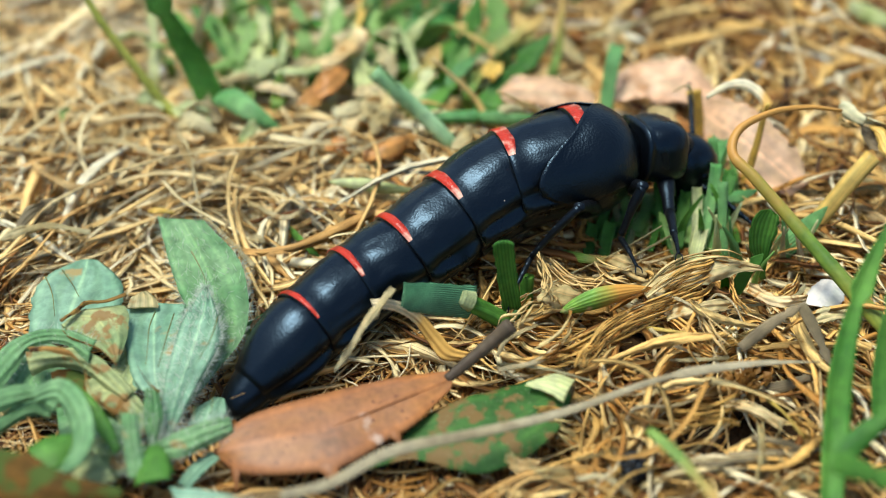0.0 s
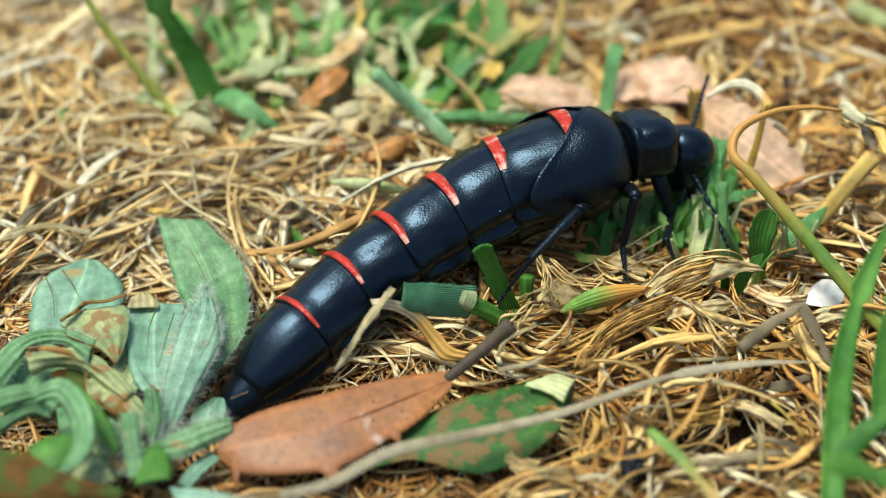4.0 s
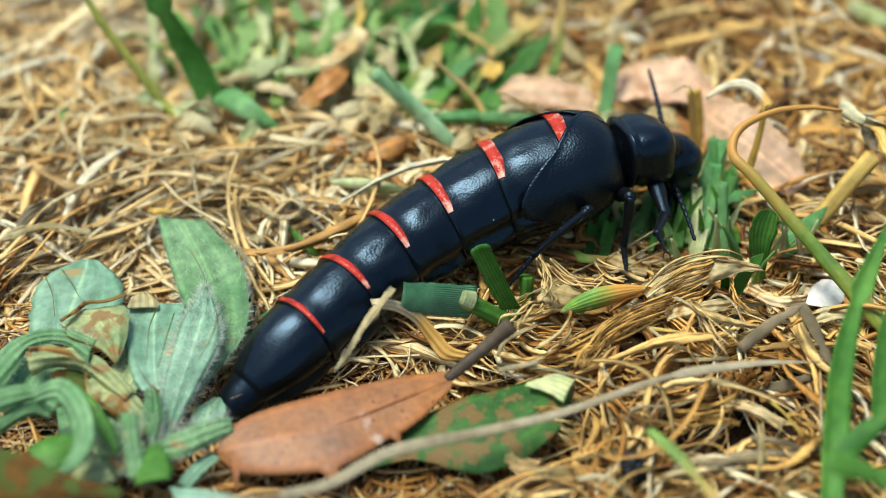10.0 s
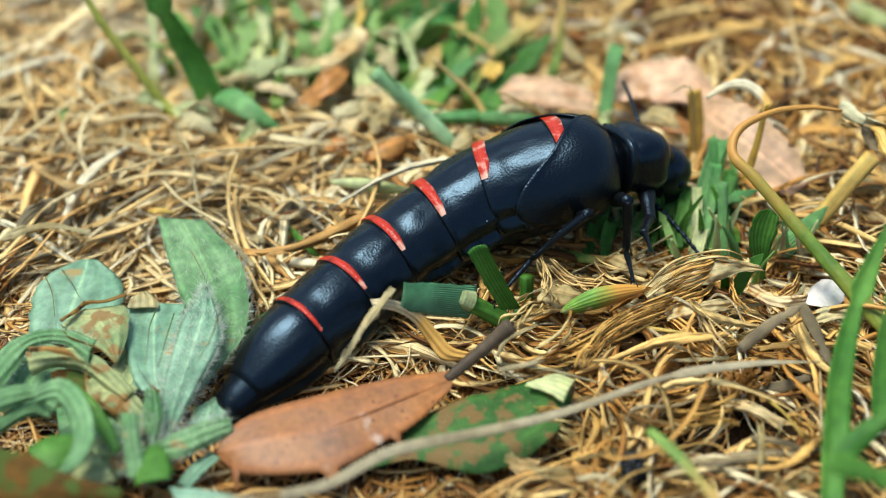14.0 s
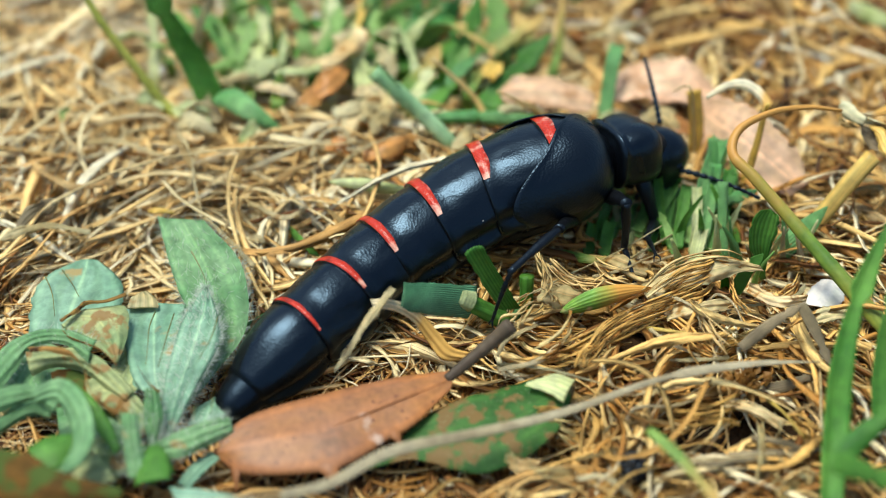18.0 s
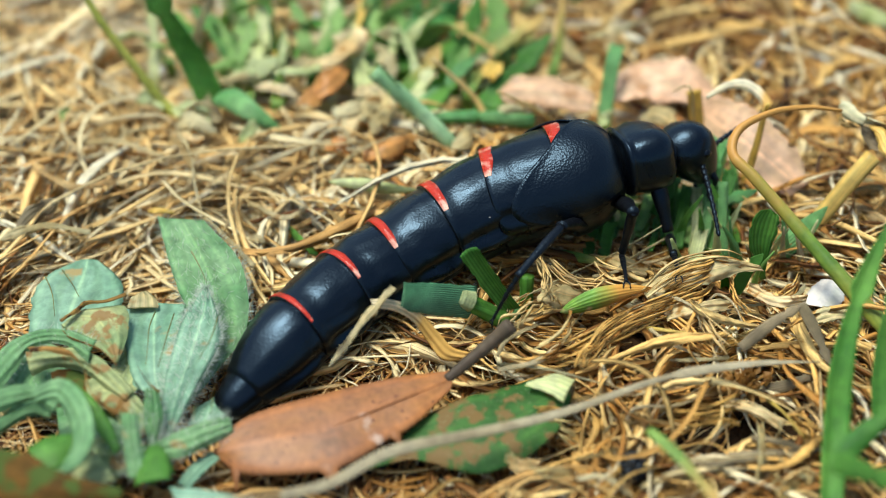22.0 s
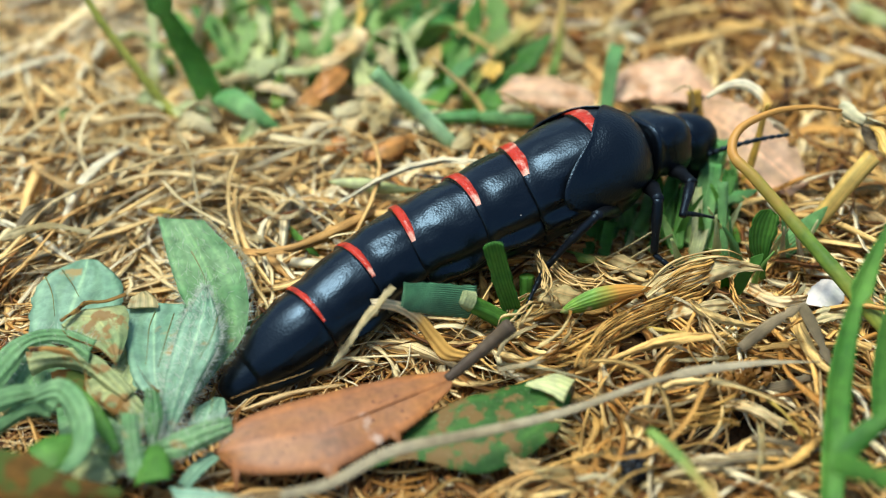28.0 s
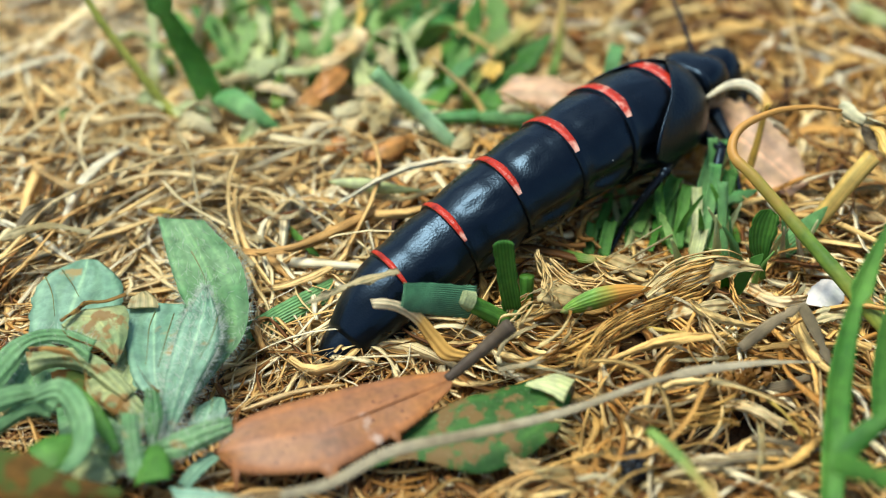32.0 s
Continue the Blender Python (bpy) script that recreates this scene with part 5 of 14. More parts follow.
leaf_thing("leaf_scrap", [(5.0, 127.9, 4.7), (6.1, 125.1, 5.5), (6.7, 124.5, 4.7)], 1.82, YELLOW, "orange-yellow scrap of leaf", "leaf", side=(0, 0.9, 0.4), shape='lance', cup=0.3, wave=0.4, ragged=0.3)
leaf_thing("leaf_scrap", [(1.0, 110.4, 4.7), (3.0, 112.0, 5.5), (4.4, 113.9, 4.7)], 2.62, CREAM, "pale dry leaf behind the beetle", "leaf", side=(0, 0.9, 0.4), shape='lance', cup=0.3, wave=0.4, ragged=0.3)
leaf_thing("leaf_scrap", [(-9.3, 108.9, 4.7), (-6.1, 109.7, 5.5), (-2.9, 113.1, 4.7)], 2.84, RUST_LEAF, "brown curled leaf in the straw", "leaf", side=(0, 0.9, 0.4), shape='lance', cup=0.3, wave=0.4, ragged=0.3)
leaf_thing("leaf_scrap", [(-13.6, 110.7, 4.7), (-11.9, 110.5, 5.5), (-10.9, 109.4, 4.7)], 1.95, RUST_LEAF, "brown curled leaf in the straw", "leaf", side=(0, 0.9, 0.4), shape='lance', cup=0.3, wave=0.4, ragged=0.3)
leaf_thing("leaf_scrap", [(20.9, 130.0, 4.7), (21.9, 133.4, 5.5), (23.4, 140.0, 4.7)], 1.89, CREAM, "cream dry blade on the straw", "leaf", side=(0, 0.9, 0.4), shape='lance', cup=0.3, wave=0.4, ragged=0.3)
leaf_thing("leaf_scrap", [(17.9, 133.3, 4.7), (22.3, 134.0, 5.5), (27.3, 138.6, 4.7)], 1.17, CREAM, "cream dry blade on the straw", "leaf", side=(0, 0.9, 0.4), shape='lance', cup=0.3, wave=0.4, ragged=0.3)
leaf_thing("leaf_scrap", [(6.5, 117.5, 4.7), (7.8, 117.5, 5.5), (10.2, 118.0, 4.7)], 1.61, CREAM, "pale scrap of dry leaf", "leaf", side=(0, 0.9, 0.4), shape='lance', cup=0.3, wave=0.4, ragged=0.3)
leaf_thing("leaf_scrap", [(18.4, 114.7, 4.7), (19.2, 115.3, 5.5), (20.4, 118.0, 4.7)], 1.86, GRASS_PALE, "pale leaf base behind the beetle", "leaf", side=(0, 0.9, 0.4), shape='lance', cup=0.3, wave=0.4, ragged=0.3)
leaf_thing("leaf_scrap", [(-6.9, 129.7, 0.5), (-8.1, 129.7, 1.8), (-9.5, 129.7, 3.5)], 2.47, GRASS_LIGHT, "folded torn end of a cut grass stalk", "leaf", side=(0.7, 0, 0.7), shape='cut', cup=0.9, ragged=0.3)

# pale leaves and blades in the grass behind the beetle
sheet_thing("leaf_scrap", [(-25.2, 125.9, 5.0), (-23.8, 128.7, 5.0), (-20.8, 129.0, 5.0)], [(-24.2, 123.4, 5.0), (-22.5, 124.3, 5.0), (-20.7, 125.9, 5.0)], GRASS_PALE, "pale yellow dry leaf in the grass", "leaf", bulge=0.1, wave=0.2, ragged=0.3, thick=0.12, steps=20, across=8)
sheet_thing("leaf_scrap", [(-15.5, 124.8, 7.0), (-13.3, 127.9, 7.0), (-11.5, 133.0, 7.0)], [(-14.6, 123.3, 7.0), (-11.1, 126.0, 7.0), (-8.8, 129.8, 7.0)], CRINKLED, "cream dry leaf curled up in the grass", "leaf", bulge=0.1, wave=0.2, ragged=0.3, thick=0.12, steps=20, across=8)
sheet_thing("leaf_scrap", [(-21.0, 125.9, 5.0), (-17.2, 126.7, 5.0), (-13.1, 129.0, 5.0)], [(-20.5, 124.3, 5.0), (-16.7, 125.0, 5.0), (-12.6, 126.7, 5.0)], GRASS_PALE, "pale yellow dry leaf in the grass", "leaf", bulge=0.1, wave=0.2, ragged=0.3, thick=0.12, steps=20, across=8)
sheet_thing("leaf_scrap", [(-9.9, 121.7, 5.0), (-8.4, 118.8, 5.0), (-7.9, 114.9, 5.0)], [(-5.8, 122.8, 5.0), (-5.4, 118.8, 5.0), (-6.2, 114.3, 5.0)], CRINKLED, "crumpled whitish dry leaf in the grass", "leaf", bulge=0.1, wave=0.2, ragged=0.3, thick=0.12, steps=20, across=8)
sheet_thing("leaf_scrap", [(-13.2, 118.3, 4.5), (-12.3, 115.5, 4.5), (-12.8, 112.3, 4.5)], [(-9.8, 119.5, 4.5), (-9.7, 116.1, 4.5), (-10.5, 112.8, 4.5)], CRINKLED, "crumpled whitish dry leaf in the grass", "leaf", bulge=0.1, wave=0.2, ragged=0.3, thick=0.12, steps=20, across=8)
sheet_thing("leaf_scrap", [(-33.3, 120.7, 4.0), (-31.0, 119.0, 4.0), (-28.1, 117.9, 4.0)], [(-32.5, 117.9, 4.0), (-30.2, 116.0, 4.0), (-27.5, 116.0, 4.0)], GRASS_PALE, "pale yellow-green leaf in the litter", "leaf", bulge=0.1, wave=0.2, ragged=0.3, thick=0.12, steps=20, across=8)
sheet_thing("leaf_scrap", [(-31.9, 116.0, 4.0), (-29.8, 115.3, 4.0), (-28.0, 114.5, 4.0)], [(-31.3, 113.4, 4.0), (-29.3, 112.4, 4.0), (-27.9, 112.7, 4.0)], CRINKLED, "whitish dry leaf in the litter", "leaf", bulge=0.1, wave=0.2, ragged=0.3, thick=0.12, steps=20, across=8)
sheet_thing("leaf_scrap", [(-17.9, 118.8, 5.0), (-16.3, 122.8, 5.0), (-14.4, 126.7, 5.0)], [(-15.1, 117.6, 5.0), (-13.4, 121.7, 5.0), (-13.5, 125.9, 5.0)], RUST_LEAF, "rust-brown dead leaf in the grass", "leaf", bulge=0.1, wave=0.2, ragged=0.3, thick=0.12, steps=20, across=8)
sheet_thing("leaf_scrap", [(-8.8, 111.6, 4.0), (-6.3, 114.0, 4.0), (-2.9, 114.4, 4.0)], [(-7.5, 109.2, 4.0), (-5.1, 109.7, 4.0), (-3.2, 111.6, 4.0)], RUST_LEAF, "rust-brown curled leaf in the litter", "leaf", bulge=0.1, wave=0.2, ragged=0.3, thick=0.12, steps=20, across=8)
sheet_thing("leaf_scrap", [(4.6, 125.3, 6.0), (6.0, 126.5, 6.0), (7.4, 126.0, 6.0)], [(4.9, 122.6, 6.0), (6.1, 122.4, 6.0), (7.2, 123.1, 6.0)], YELLOW, "orange-yellow leaf in the grass", "leaf", bulge=0.1, wave=0.2, ragged=0.3, thick=0.12, steps=20, across=8)
tuft_leaf(BACK_TUFT, [(2.1, 133.6, 1.0), (2.8, 134.3, 4.0), (4.0, 138.4, 7.0)], 2.60, GRASS, "pointed green grass blade", cup=0.3, shape="lance")
tuft_leaf(BACK_TUFT, [(-0.3, 140.3, 1.0), (0.8, 139.8, 4.0), (2.3, 140.5, 7.0)], 2.40, GRASS_BLUE, "blue-green grass blade", cup=0.3, shape="lance")
tuft_leaf(BACK_TUFT, [(5.3, 133.6, 1.0), (8.5, 133.0, 4.0), (12.8, 134.7, 7.0)], 2.00, GRASS_TURN, "yellowing grass blade", cup=0.3, shape="lance")
tuft_leaf(BACK_TUFT, [(-21.4, 133.6, 1.0), (-20.9, 132.4, 4.0), (-20.5, 131.7, 7.0)], 1.50, GRASS, "small green grass blade", cup=0.3, shape="lance")
tuft_leaf(BACK_TUFT, [(-26.9, 135.6, 1.0), (-27.5, 134.3, 4.0), (-29.9, 133.7, 7.0)], 2.20, GRASS_BLUE, "blue-green grass blade", cup=0.3, shape="lance")
tuft_leaf(BACK_TUFT, [(-27.8, 140.3, 1.0), (-27.5, 139.1, 4.0), (-27.4, 139.8, 7.0)], 1.80, GRASS_BLUE, "blue-green grass blade", cup=0.3, shape="lance")
tuft_leaf(BACK_TUFT, [(-6.9, 132.3, 1.0), (-7.6, 132.4, 4.0), (-8.5, 131.0, 7.0)], 2.40, GRASS, "green grass blade", cup=0.3, shape="lance")
tuft_leaf(BACK_TUFT, [(-2.8, 124.2, 1.0), (-1.3, 123.1, 4.0), (0.4, 123.0, 7.0)], 2.20, GRASS, "green grass blade", cup=0.3, shape="lance")
tuft_leaf(BACK_TUFT, [(-3.7, 134.9, 1.0), (-5.0, 132.4, 4.0), (-6.6, 128.7, 7.0)], 1.50, GRASS, "green grass blade", cup=0.3, shape="lance")
tuft_leaf(BACK_TUFT, [(-4.9, 138.9, 1.0), (-3.7, 138.4, 4.0), (-3.2, 137.7, 7.0)], 1.60, GRASS_LIGHT, "light green grass blade", cup=0.3, shape="lance")
tuft_leaf(BACK_TUFT, [(-20.1, 123.6, 1.0), (-20.3, 123.1, 4.0), (-19.6, 123.0, 7.0)], 2.00, GRASS_LIGHT, "yellow-green grass blade", cup=0.3, shape="lance")
tuft_leaf(BACK_TUFT, [(-18.5, 138.2, 1.0), (-18.9, 137.0, 4.0), (-16.2, 134.3, 7.0)], 2.40, GRASS_BLUE, "blue-green grass blade", cup=0.3, shape="lance")

# crumpled dry leaves beneath the beetle's legs
sheet_thing("crumpled_leaf", [(19.7, 87.8, 5.5), (22.6, 88.5, 6.5), (25.9, 88.8, 7.6), (29.5, 89.5, 7.4), (31.9, 88.5, 7.2)], [(20.7, 85.6, 4.9), (23.2, 85.7, 6.0), (26.1, 85.7, 7.0), (29.3, 87.6, 6.8), (32.4, 88.3, 6.6)], CRINKLED, "crumpled pale dry leaf under the beetle's legs", "leaf", bulge=0.06, wave=0.3, ragged=0.42, thick=0.1, steps=30, across=10)
sheet_thing("crumpled_leaf", [(17.7, 92.4, 5.5), (18.9, 90.8, 6.5), (21.2, 90.3, 5.5)], [(16.7, 90.9, 4.9), (17.9, 89.0, 5.9), (20.6, 88.9, 4.9)], CRINKLED, "folded tan dry leaf under the beetle's legs", "leaf", bulge=0.06, wave=0.3, ragged=0.42, thick=0.1, steps=30, across=10)
sheet_thing("crumpled_leaf", [(10.1, 87.9, 5.0), (12.3, 87.3, 6.0), (14.9, 87.1, 5.0)], [(9.4, 85.7, 4.4), (11.5, 84.1, 5.4), (14.2, 85.3, 4.4)], CRINKLED, "torn pale dry leaf on the litter", "leaf", bulge=0.06, wave=0.3, ragged=0.42, thick=0.1, steps=30, across=10)
sheet_thing("crumpled_leaf", [(31.4, 88.3, 5.0), (33.6, 85.7, 6.0), (36.8, 86.7, 5.0)], [(30.8, 87.3, 4.4), (32.8, 84.2, 5.4), (36.4, 85.7, 4.4)], CRINKLED, "torn pale dry leaf on the litter", "leaf", bulge=0.06, wave=0.3, ragged=0.42, thick=0.1, steps=30, across=10)
sheet_thing("crumpled_leaf", [(21.7, 84.7, 5.0), (24.9, 84.5, 6.4), (28.7, 86.1, 5.0)], [(22.4, 83.2, 4.4), (25.0, 82.6, 5.8), (28.9, 84.7, 4.4)], CRINKLED, "crinkled tan dry leaf on the litter", "leaf", bulge=0.06, wave=0.3, ragged=0.42, thick=0.1, steps=30, across=10)
sheet_thing("crumpled_leaf", [(35.8, 84.0, 4.5), (38.3, 84.1, 6.0), (41.4, 84.7, 5.0)], [(36.1, 82.7, 3.9), (38.3, 82.4, 5.4), (41.8, 83.3, 4.4)], CRINKLED, "torn pale dry leaf on the litter", "leaf", bulge=0.06, wave=0.3, ragged=0.42, thick=0.1, steps=30, across=10)
sheet_thing("crumpled_leaf", [(16.8, 74.9, 4.0), (19.4, 75.0, 5.0), (22.8, 75.5, 4.0)], [(17.3, 74.3, 3.4), (19.6, 74.0, 4.4), (22.9, 74.9, 3.4)], CRINKLED, "curled pale dry leaf on the litter", "leaf", bulge=0.06, wave=0.3, ragged=0.42, thick=0.1, steps=30, across=10)
sheet_thing("crumpled_leaf", [(26.8, 74.2, 4.0), (29.2, 72.4, 5.0), (31.5, 71.2, 4.0)], [(26.2, 73.2, 3.4), (28.6, 71.3, 4.4), (31.0, 70.3, 3.4)], CRINKLED, "curled tan dry leaf on the litter", "leaf", bulge=0.06, wave=0.3, ragged=0.42, thick=0.1, steps=30, across=10)

# conspicuous straws on the litter
leaf_thing("dry_straw", [(-31.3, 113.9, 4.5), (-28.7, 108.5, 5.4), (-27.4, 103.0, 5.4), (-26.0, 98.9, 4.5)], 0.81, CREAM, "long cream dry straw lying on the litter", "straw", side=(0, 0.5, 0.85), cup=0.25, wave=0.35, twist=1.1, thick=0.07, steps=32, across=4, shape='taper', ragged=0.3)
leaf_thing("dry_straw", [(-26.0, 98.9, 4.5), (-22.9, 94.7, 5.4), (-19.6, 91.3, 4.5)], 0.60, CREAM, "long cream dry straw lying on the litter", "straw", side=(0, 0.5, 0.85), cup=0.25, wave=0.35, twist=1.1, thick=0.07, steps=24, across=4, shape='cut', ragged=0.3)
leaf_thing("dry_straw", [(-15.0, 108.6, 4.5), (-13.9, 112.2, 5.4), (-11.8, 113.5, 5.4), (-10.4, 111.2, 4.5)], 1.06, CREAM, "long cream dry straw lying on the litter", "straw", side=(0, 0.5, 0.85), cup=0.25, wave=0.35, twist=1.1, thick=0.07, steps=32, across=4, shape='taper', ragged=0.3)
leaf_thing("dry_straw", [(-12.2, 104.6, 4.9), (-10.5, 107.5, 5.8), (-8.0, 110.1, 5.8), (-4.2, 113.4, 4.9)], 0.91, CREAM, "long cream dry straw lying on the litter", "straw", side=(0, 0.5, 0.85), cup=0.25, wave=0.35, twist=1.1, thick=0.07, steps=32, across=4, shape='taper', ragged=0.3)
leaf_thing("dry_straw", [(-24.7, 108.1, 4.5), (-21.6, 109.5, 5.4), (-18.7, 112.1, 4.5)], 1.03, DRY, "tan dry straw lying on the litter", "straw", side=(0, 0.5, 0.85), cup=0.25, wave=0.35, twist=1.1, thick=0.07, steps=24, across=4, shape='cut', ragged=0.3)
leaf_thing("dry_straw", [(-22.6, 106.6, 4.5), (-18.3, 108.5, 5.4), (-14.6, 110.6, 5.4), (-9.5, 112.3, 4.5)], 0.91, CREAM, "long cream dry straw lying on the litter", "straw", side=(0, 0.5, 0.85), cup=0.25, wave=0.35, twist=1.1, thick=0.07, steps=32, across=4, shape='taper', ragged=0.3)
leaf_thing("dry_straw", [(-31.9, 112.7, 5.0), (-29.9, 109.2, 5.9), (-28.0, 106.5, 5.0)], 0.90, DRY, "tan dry straw lying on the litter", "straw", side=(0, 0.5, 0.85), cup=0.25, wave=0.35, twist=1.1, thick=0.07, steps=24, across=4, shape='cut', ragged=0.3)
leaf_thing("dry_straw", [(-19.2, 104.1, 4.5), (-16.7, 106.0, 5.4), (-14.4, 108.1, 4.5)], 1.01, DRY, "tan dry straw lying on the litter", "straw", side=(0, 0.5, 0.85), cup=0.25, wave=0.35, twist=1.1, thick=0.07, steps=24, across=4, shape='cut', ragged=0.3)
leaf_thing("dry_straw", [(-43.5, 111.2, 4.5), (-38.0, 111.1, 5.4), (-32.1, 109.6, 4.5)], 0.91, CREAM, "long cream dry straw lying on the litter", "straw", side=(0, 0.5, 0.85), cup=0.25, wave=0.35, twist=1.1, thick=0.07, steps=24, across=4, shape='cut', ragged=0.3)
leaf_thing("dry_straw", [(-46.4, 107.1, 4.5), (-40.8, 103.0, 5.4), (-37.0, 105.1, 4.5)], 1.00, DRY, "tan dry straw lying on the litter", "straw", side=(0, 0.5, 0.85), cup=0.25, wave=0.35, twist=1.1, thick=0.07, steps=24, across=4, shape='cut', ragged=0.3)
leaf_thing("dry_straw", [(-46.0, 95.7, 4.5), (-42.4, 96.5, 5.4), (-37.7, 96.6, 4.5)], 0.84, CREAM, "long cream dry straw lying on the litter", "straw", side=(0, 0.5, 0.85), cup=0.25, wave=0.35, twist=1.1, thick=0.07, steps=24, across=4, shape='cut', ragged=0.3)
leaf_thing("dry_straw", [(-21.4, 101.2, 4.5), (-17.2, 97.8, 5.4), (-15.1, 100.3, 4.5)], 0.73, CREAM, "long cream dry straw lying on the litter", "straw", side=(0, 0.5, 0.85), cup=0.25, wave=0.35, twist=1.1, thick=0.07, steps=24, across=4, shape='cut', ragged=0.3)
leaf_thing("dry_straw", [(-13.9, 101.2, 4.5), (-9.9, 96.5, 5.4), (-8.2, 98.4, 4.5)], 0.78, DRY, "tan dry straw lying on the litter", "straw", side=(0, 0.5, 0.85), cup=0.25, wave=0.35, twist=1.1, thick=0.07, steps=24, across=4, shape='cut', ragged=0.3)
leaf_thing("dry_straw", [(-8.4, 102.6, 4.5), (-4.0, 101.1, 5.4), (-0.3, 104.1, 4.5)], 0.74, CREAM, "long cream dry straw lying on the litter", "straw", side=(0, 0.5, 0.85), cup=0.25, wave=0.35, twist=1.1, thick=0.07, steps=24, across=4, shape='cut', ragged=0.3)
leaf_thing("dry_straw", [(17.3, 90.8, 5.0), (21.2, 90.3, 5.9), (24.0, 91.4, 5.9), (25.5, 91.7, 5.0)], 0.52, CREAM, "long cream dry straw lying on the litter", "straw", side=(0, 0.5, 0.85), cup=0.25, wave=0.35, twist=1.1, thick=0.07, steps=32, across=4, shape='taper', ragged=0.3)
leaf_thing("dry_straw", [(15.2, 88.6, 5.5), (18.1, 88.7, 6.4), (21.2, 90.6, 6.4), (24.5, 93.1, 5.5)], 0.41, CREAM, "long cream dry straw lying on the litter", "straw", side=(0, 0.5, 0.85), cup=0.25, wave=0.35, twist=1.1, thick=0.07, steps=32, across=4, shape='taper', ragged=0.3)
leaf_thing("dry_straw", [(19.3, 82.5, 4.5), (22.9, 81.0, 5.4), (26.0, 80.4, 5.4), (30.1, 81.0, 4.5)], 0.55, YELLOW, "orange-tan dry straw on the litter", "straw", side=(0, 0.5, 0.85), cup=0.25, wave=0.35, twist=1.1, thick=0.07, steps=32, across=4, shape='taper', ragged=0.3)
leaf_thing("dry_straw", [(21.0, 86.2, 5.5), (23.0, 84.7, 6.4), (24.7, 83.1, 6.4), (25.1, 81.2, 5.5)], 0.55, CREAM, "long cream dry straw lying on the litter", "straw", side=(0, 0.5, 0.85), cup=0.25, wave=0.35, twist=1.1, thick=0.07, steps=32, across=4, shape='taper', ragged=0.3)
leaf_thing("dry_straw", [(26.4, 85.5, 5.0), (27.5, 85.7, 5.9), (28.8, 84.2, 5.9), (29.6, 81.3, 5.0)], 0.45, CREAM, "long cream dry straw lying on the litter", "straw", side=(0, 0.5, 0.85), cup=0.25, wave=0.35, twist=1.1, thick=0.07, steps=32, across=4, shape='taper', ragged=0.3)
leaf_thing("dry_straw", [(26.6, 85.1, 5.0), (26.5, 81.9, 5.9), (28.2, 80.4, 5.9), (30.5, 80.5, 5.0)], 0.38, CREAM, "long cream dry straw lying on the litter", "straw", side=(0, 0.5, 0.85), cup=0.25, wave=0.35, twist=1.1, thick=0.07, steps=32, across=4, shape='taper', ragged=0.3)
leaf_thing("dry_straw", [(29.2, 85.2, 4.5), (34.8, 85.7, 5.4), (37.0, 88.4, 4.5)], 0.51, CREAM, "long cream dry straw lying on the litter", "straw", side=(0, 0.5, 0.85), cup=0.25, wave=0.35, twist=1.1, thick=0.07, steps=24, across=4, shape='cut', ragged=0.3)
leaf_thing("dry_straw", [(21.6, 78.5, 4.0), (24.6, 77.9, 4.9), (27.7, 79.0, 4.0)], 0.49, CREAM, "long cream dry straw lying on the litter", "straw", side=(0, 0.5, 0.85), cup=0.25, wave=0.35, twist=1.1, thick=0.07, steps=24, across=4, shape='cut', ragged=0.3)
leaf_thing("dry_straw", [(19.9, 82.9, 4.5), (21.6, 79.8, 5.4), (24.8, 78.7, 4.5)], 0.49, CREAM, "long cream dry straw lying on the litter", "straw", side=(0, 0.5, 0.85), cup=0.25, wave=0.35, twist=1.1, thick=0.07, steps=24, across=4, shape='cut', ragged=0.3)
leaf_thing("dry_straw", [(20.5, 82.7, 3.5), (20.4, 79.2, 4.4), (20.0, 77.5, 3.5)], 0.55, CREAM, "long cream dry straw lying on the litter", "straw", side=(0, 0.5, 0.85), cup=0.25, wave=0.35, twist=1.1, thick=0.07, steps=24, across=4, shape='cut', ragged=0.3)
leaf_thing("dry_straw", [(19.8, 81.7, 2.5), (19.9, 79.0, 3.4), (20.0, 77.8, 2.5)], 0.66, DRY, "tan dry straw lying on the litter", "straw", side=(0, 0.5, 0.85), cup=0.25, wave=0.35, twist=1.1, thick=0.07, steps=24, across=4, shape='cut', ragged=0.3)
leaf_thing("dry_straw", [(15.1, 78.8, 4.0), (15.2, 76.2, 4.9), (16.1, 75.3, 4.0)], 0.75, CREAM, "long cream dry straw lying on the litter", "straw", side=(0, 0.5, 0.85), cup=0.25, wave=0.35, twist=1.1, thick=0.07, steps=24, across=4, shape='cut', ragged=0.3)
leaf_thing("dry_straw", [(16.9, 71.2, 4.0), (18.0, 72.0, 4.9), (21.7, 72.3, 4.9), (24.8, 74.1, 4.9), (27.1, 77.4, 4.0)], 0.47, CREAM, "long cream dry straw lying on the litter", "straw", side=(0, 0.5, 0.85), cup=0.25, wave=0.35, twist=1.1, thick=0.07, steps=40, across=4, shape='taper', ragged=0.3)
leaf_thing("dry_straw", [(15.3, 73.0, 4.0), (15.3, 70.3, 4.9), (14.7, 69.7, 4.0)], 0.46, CREAM, "long cream dry straw lying on the litter", "straw", side=(0, 0.5, 0.85), cup=0.25, wave=0.35, twist=1.1, thick=0.07, steps=24, across=4, shape='cut', ragged=0.3)
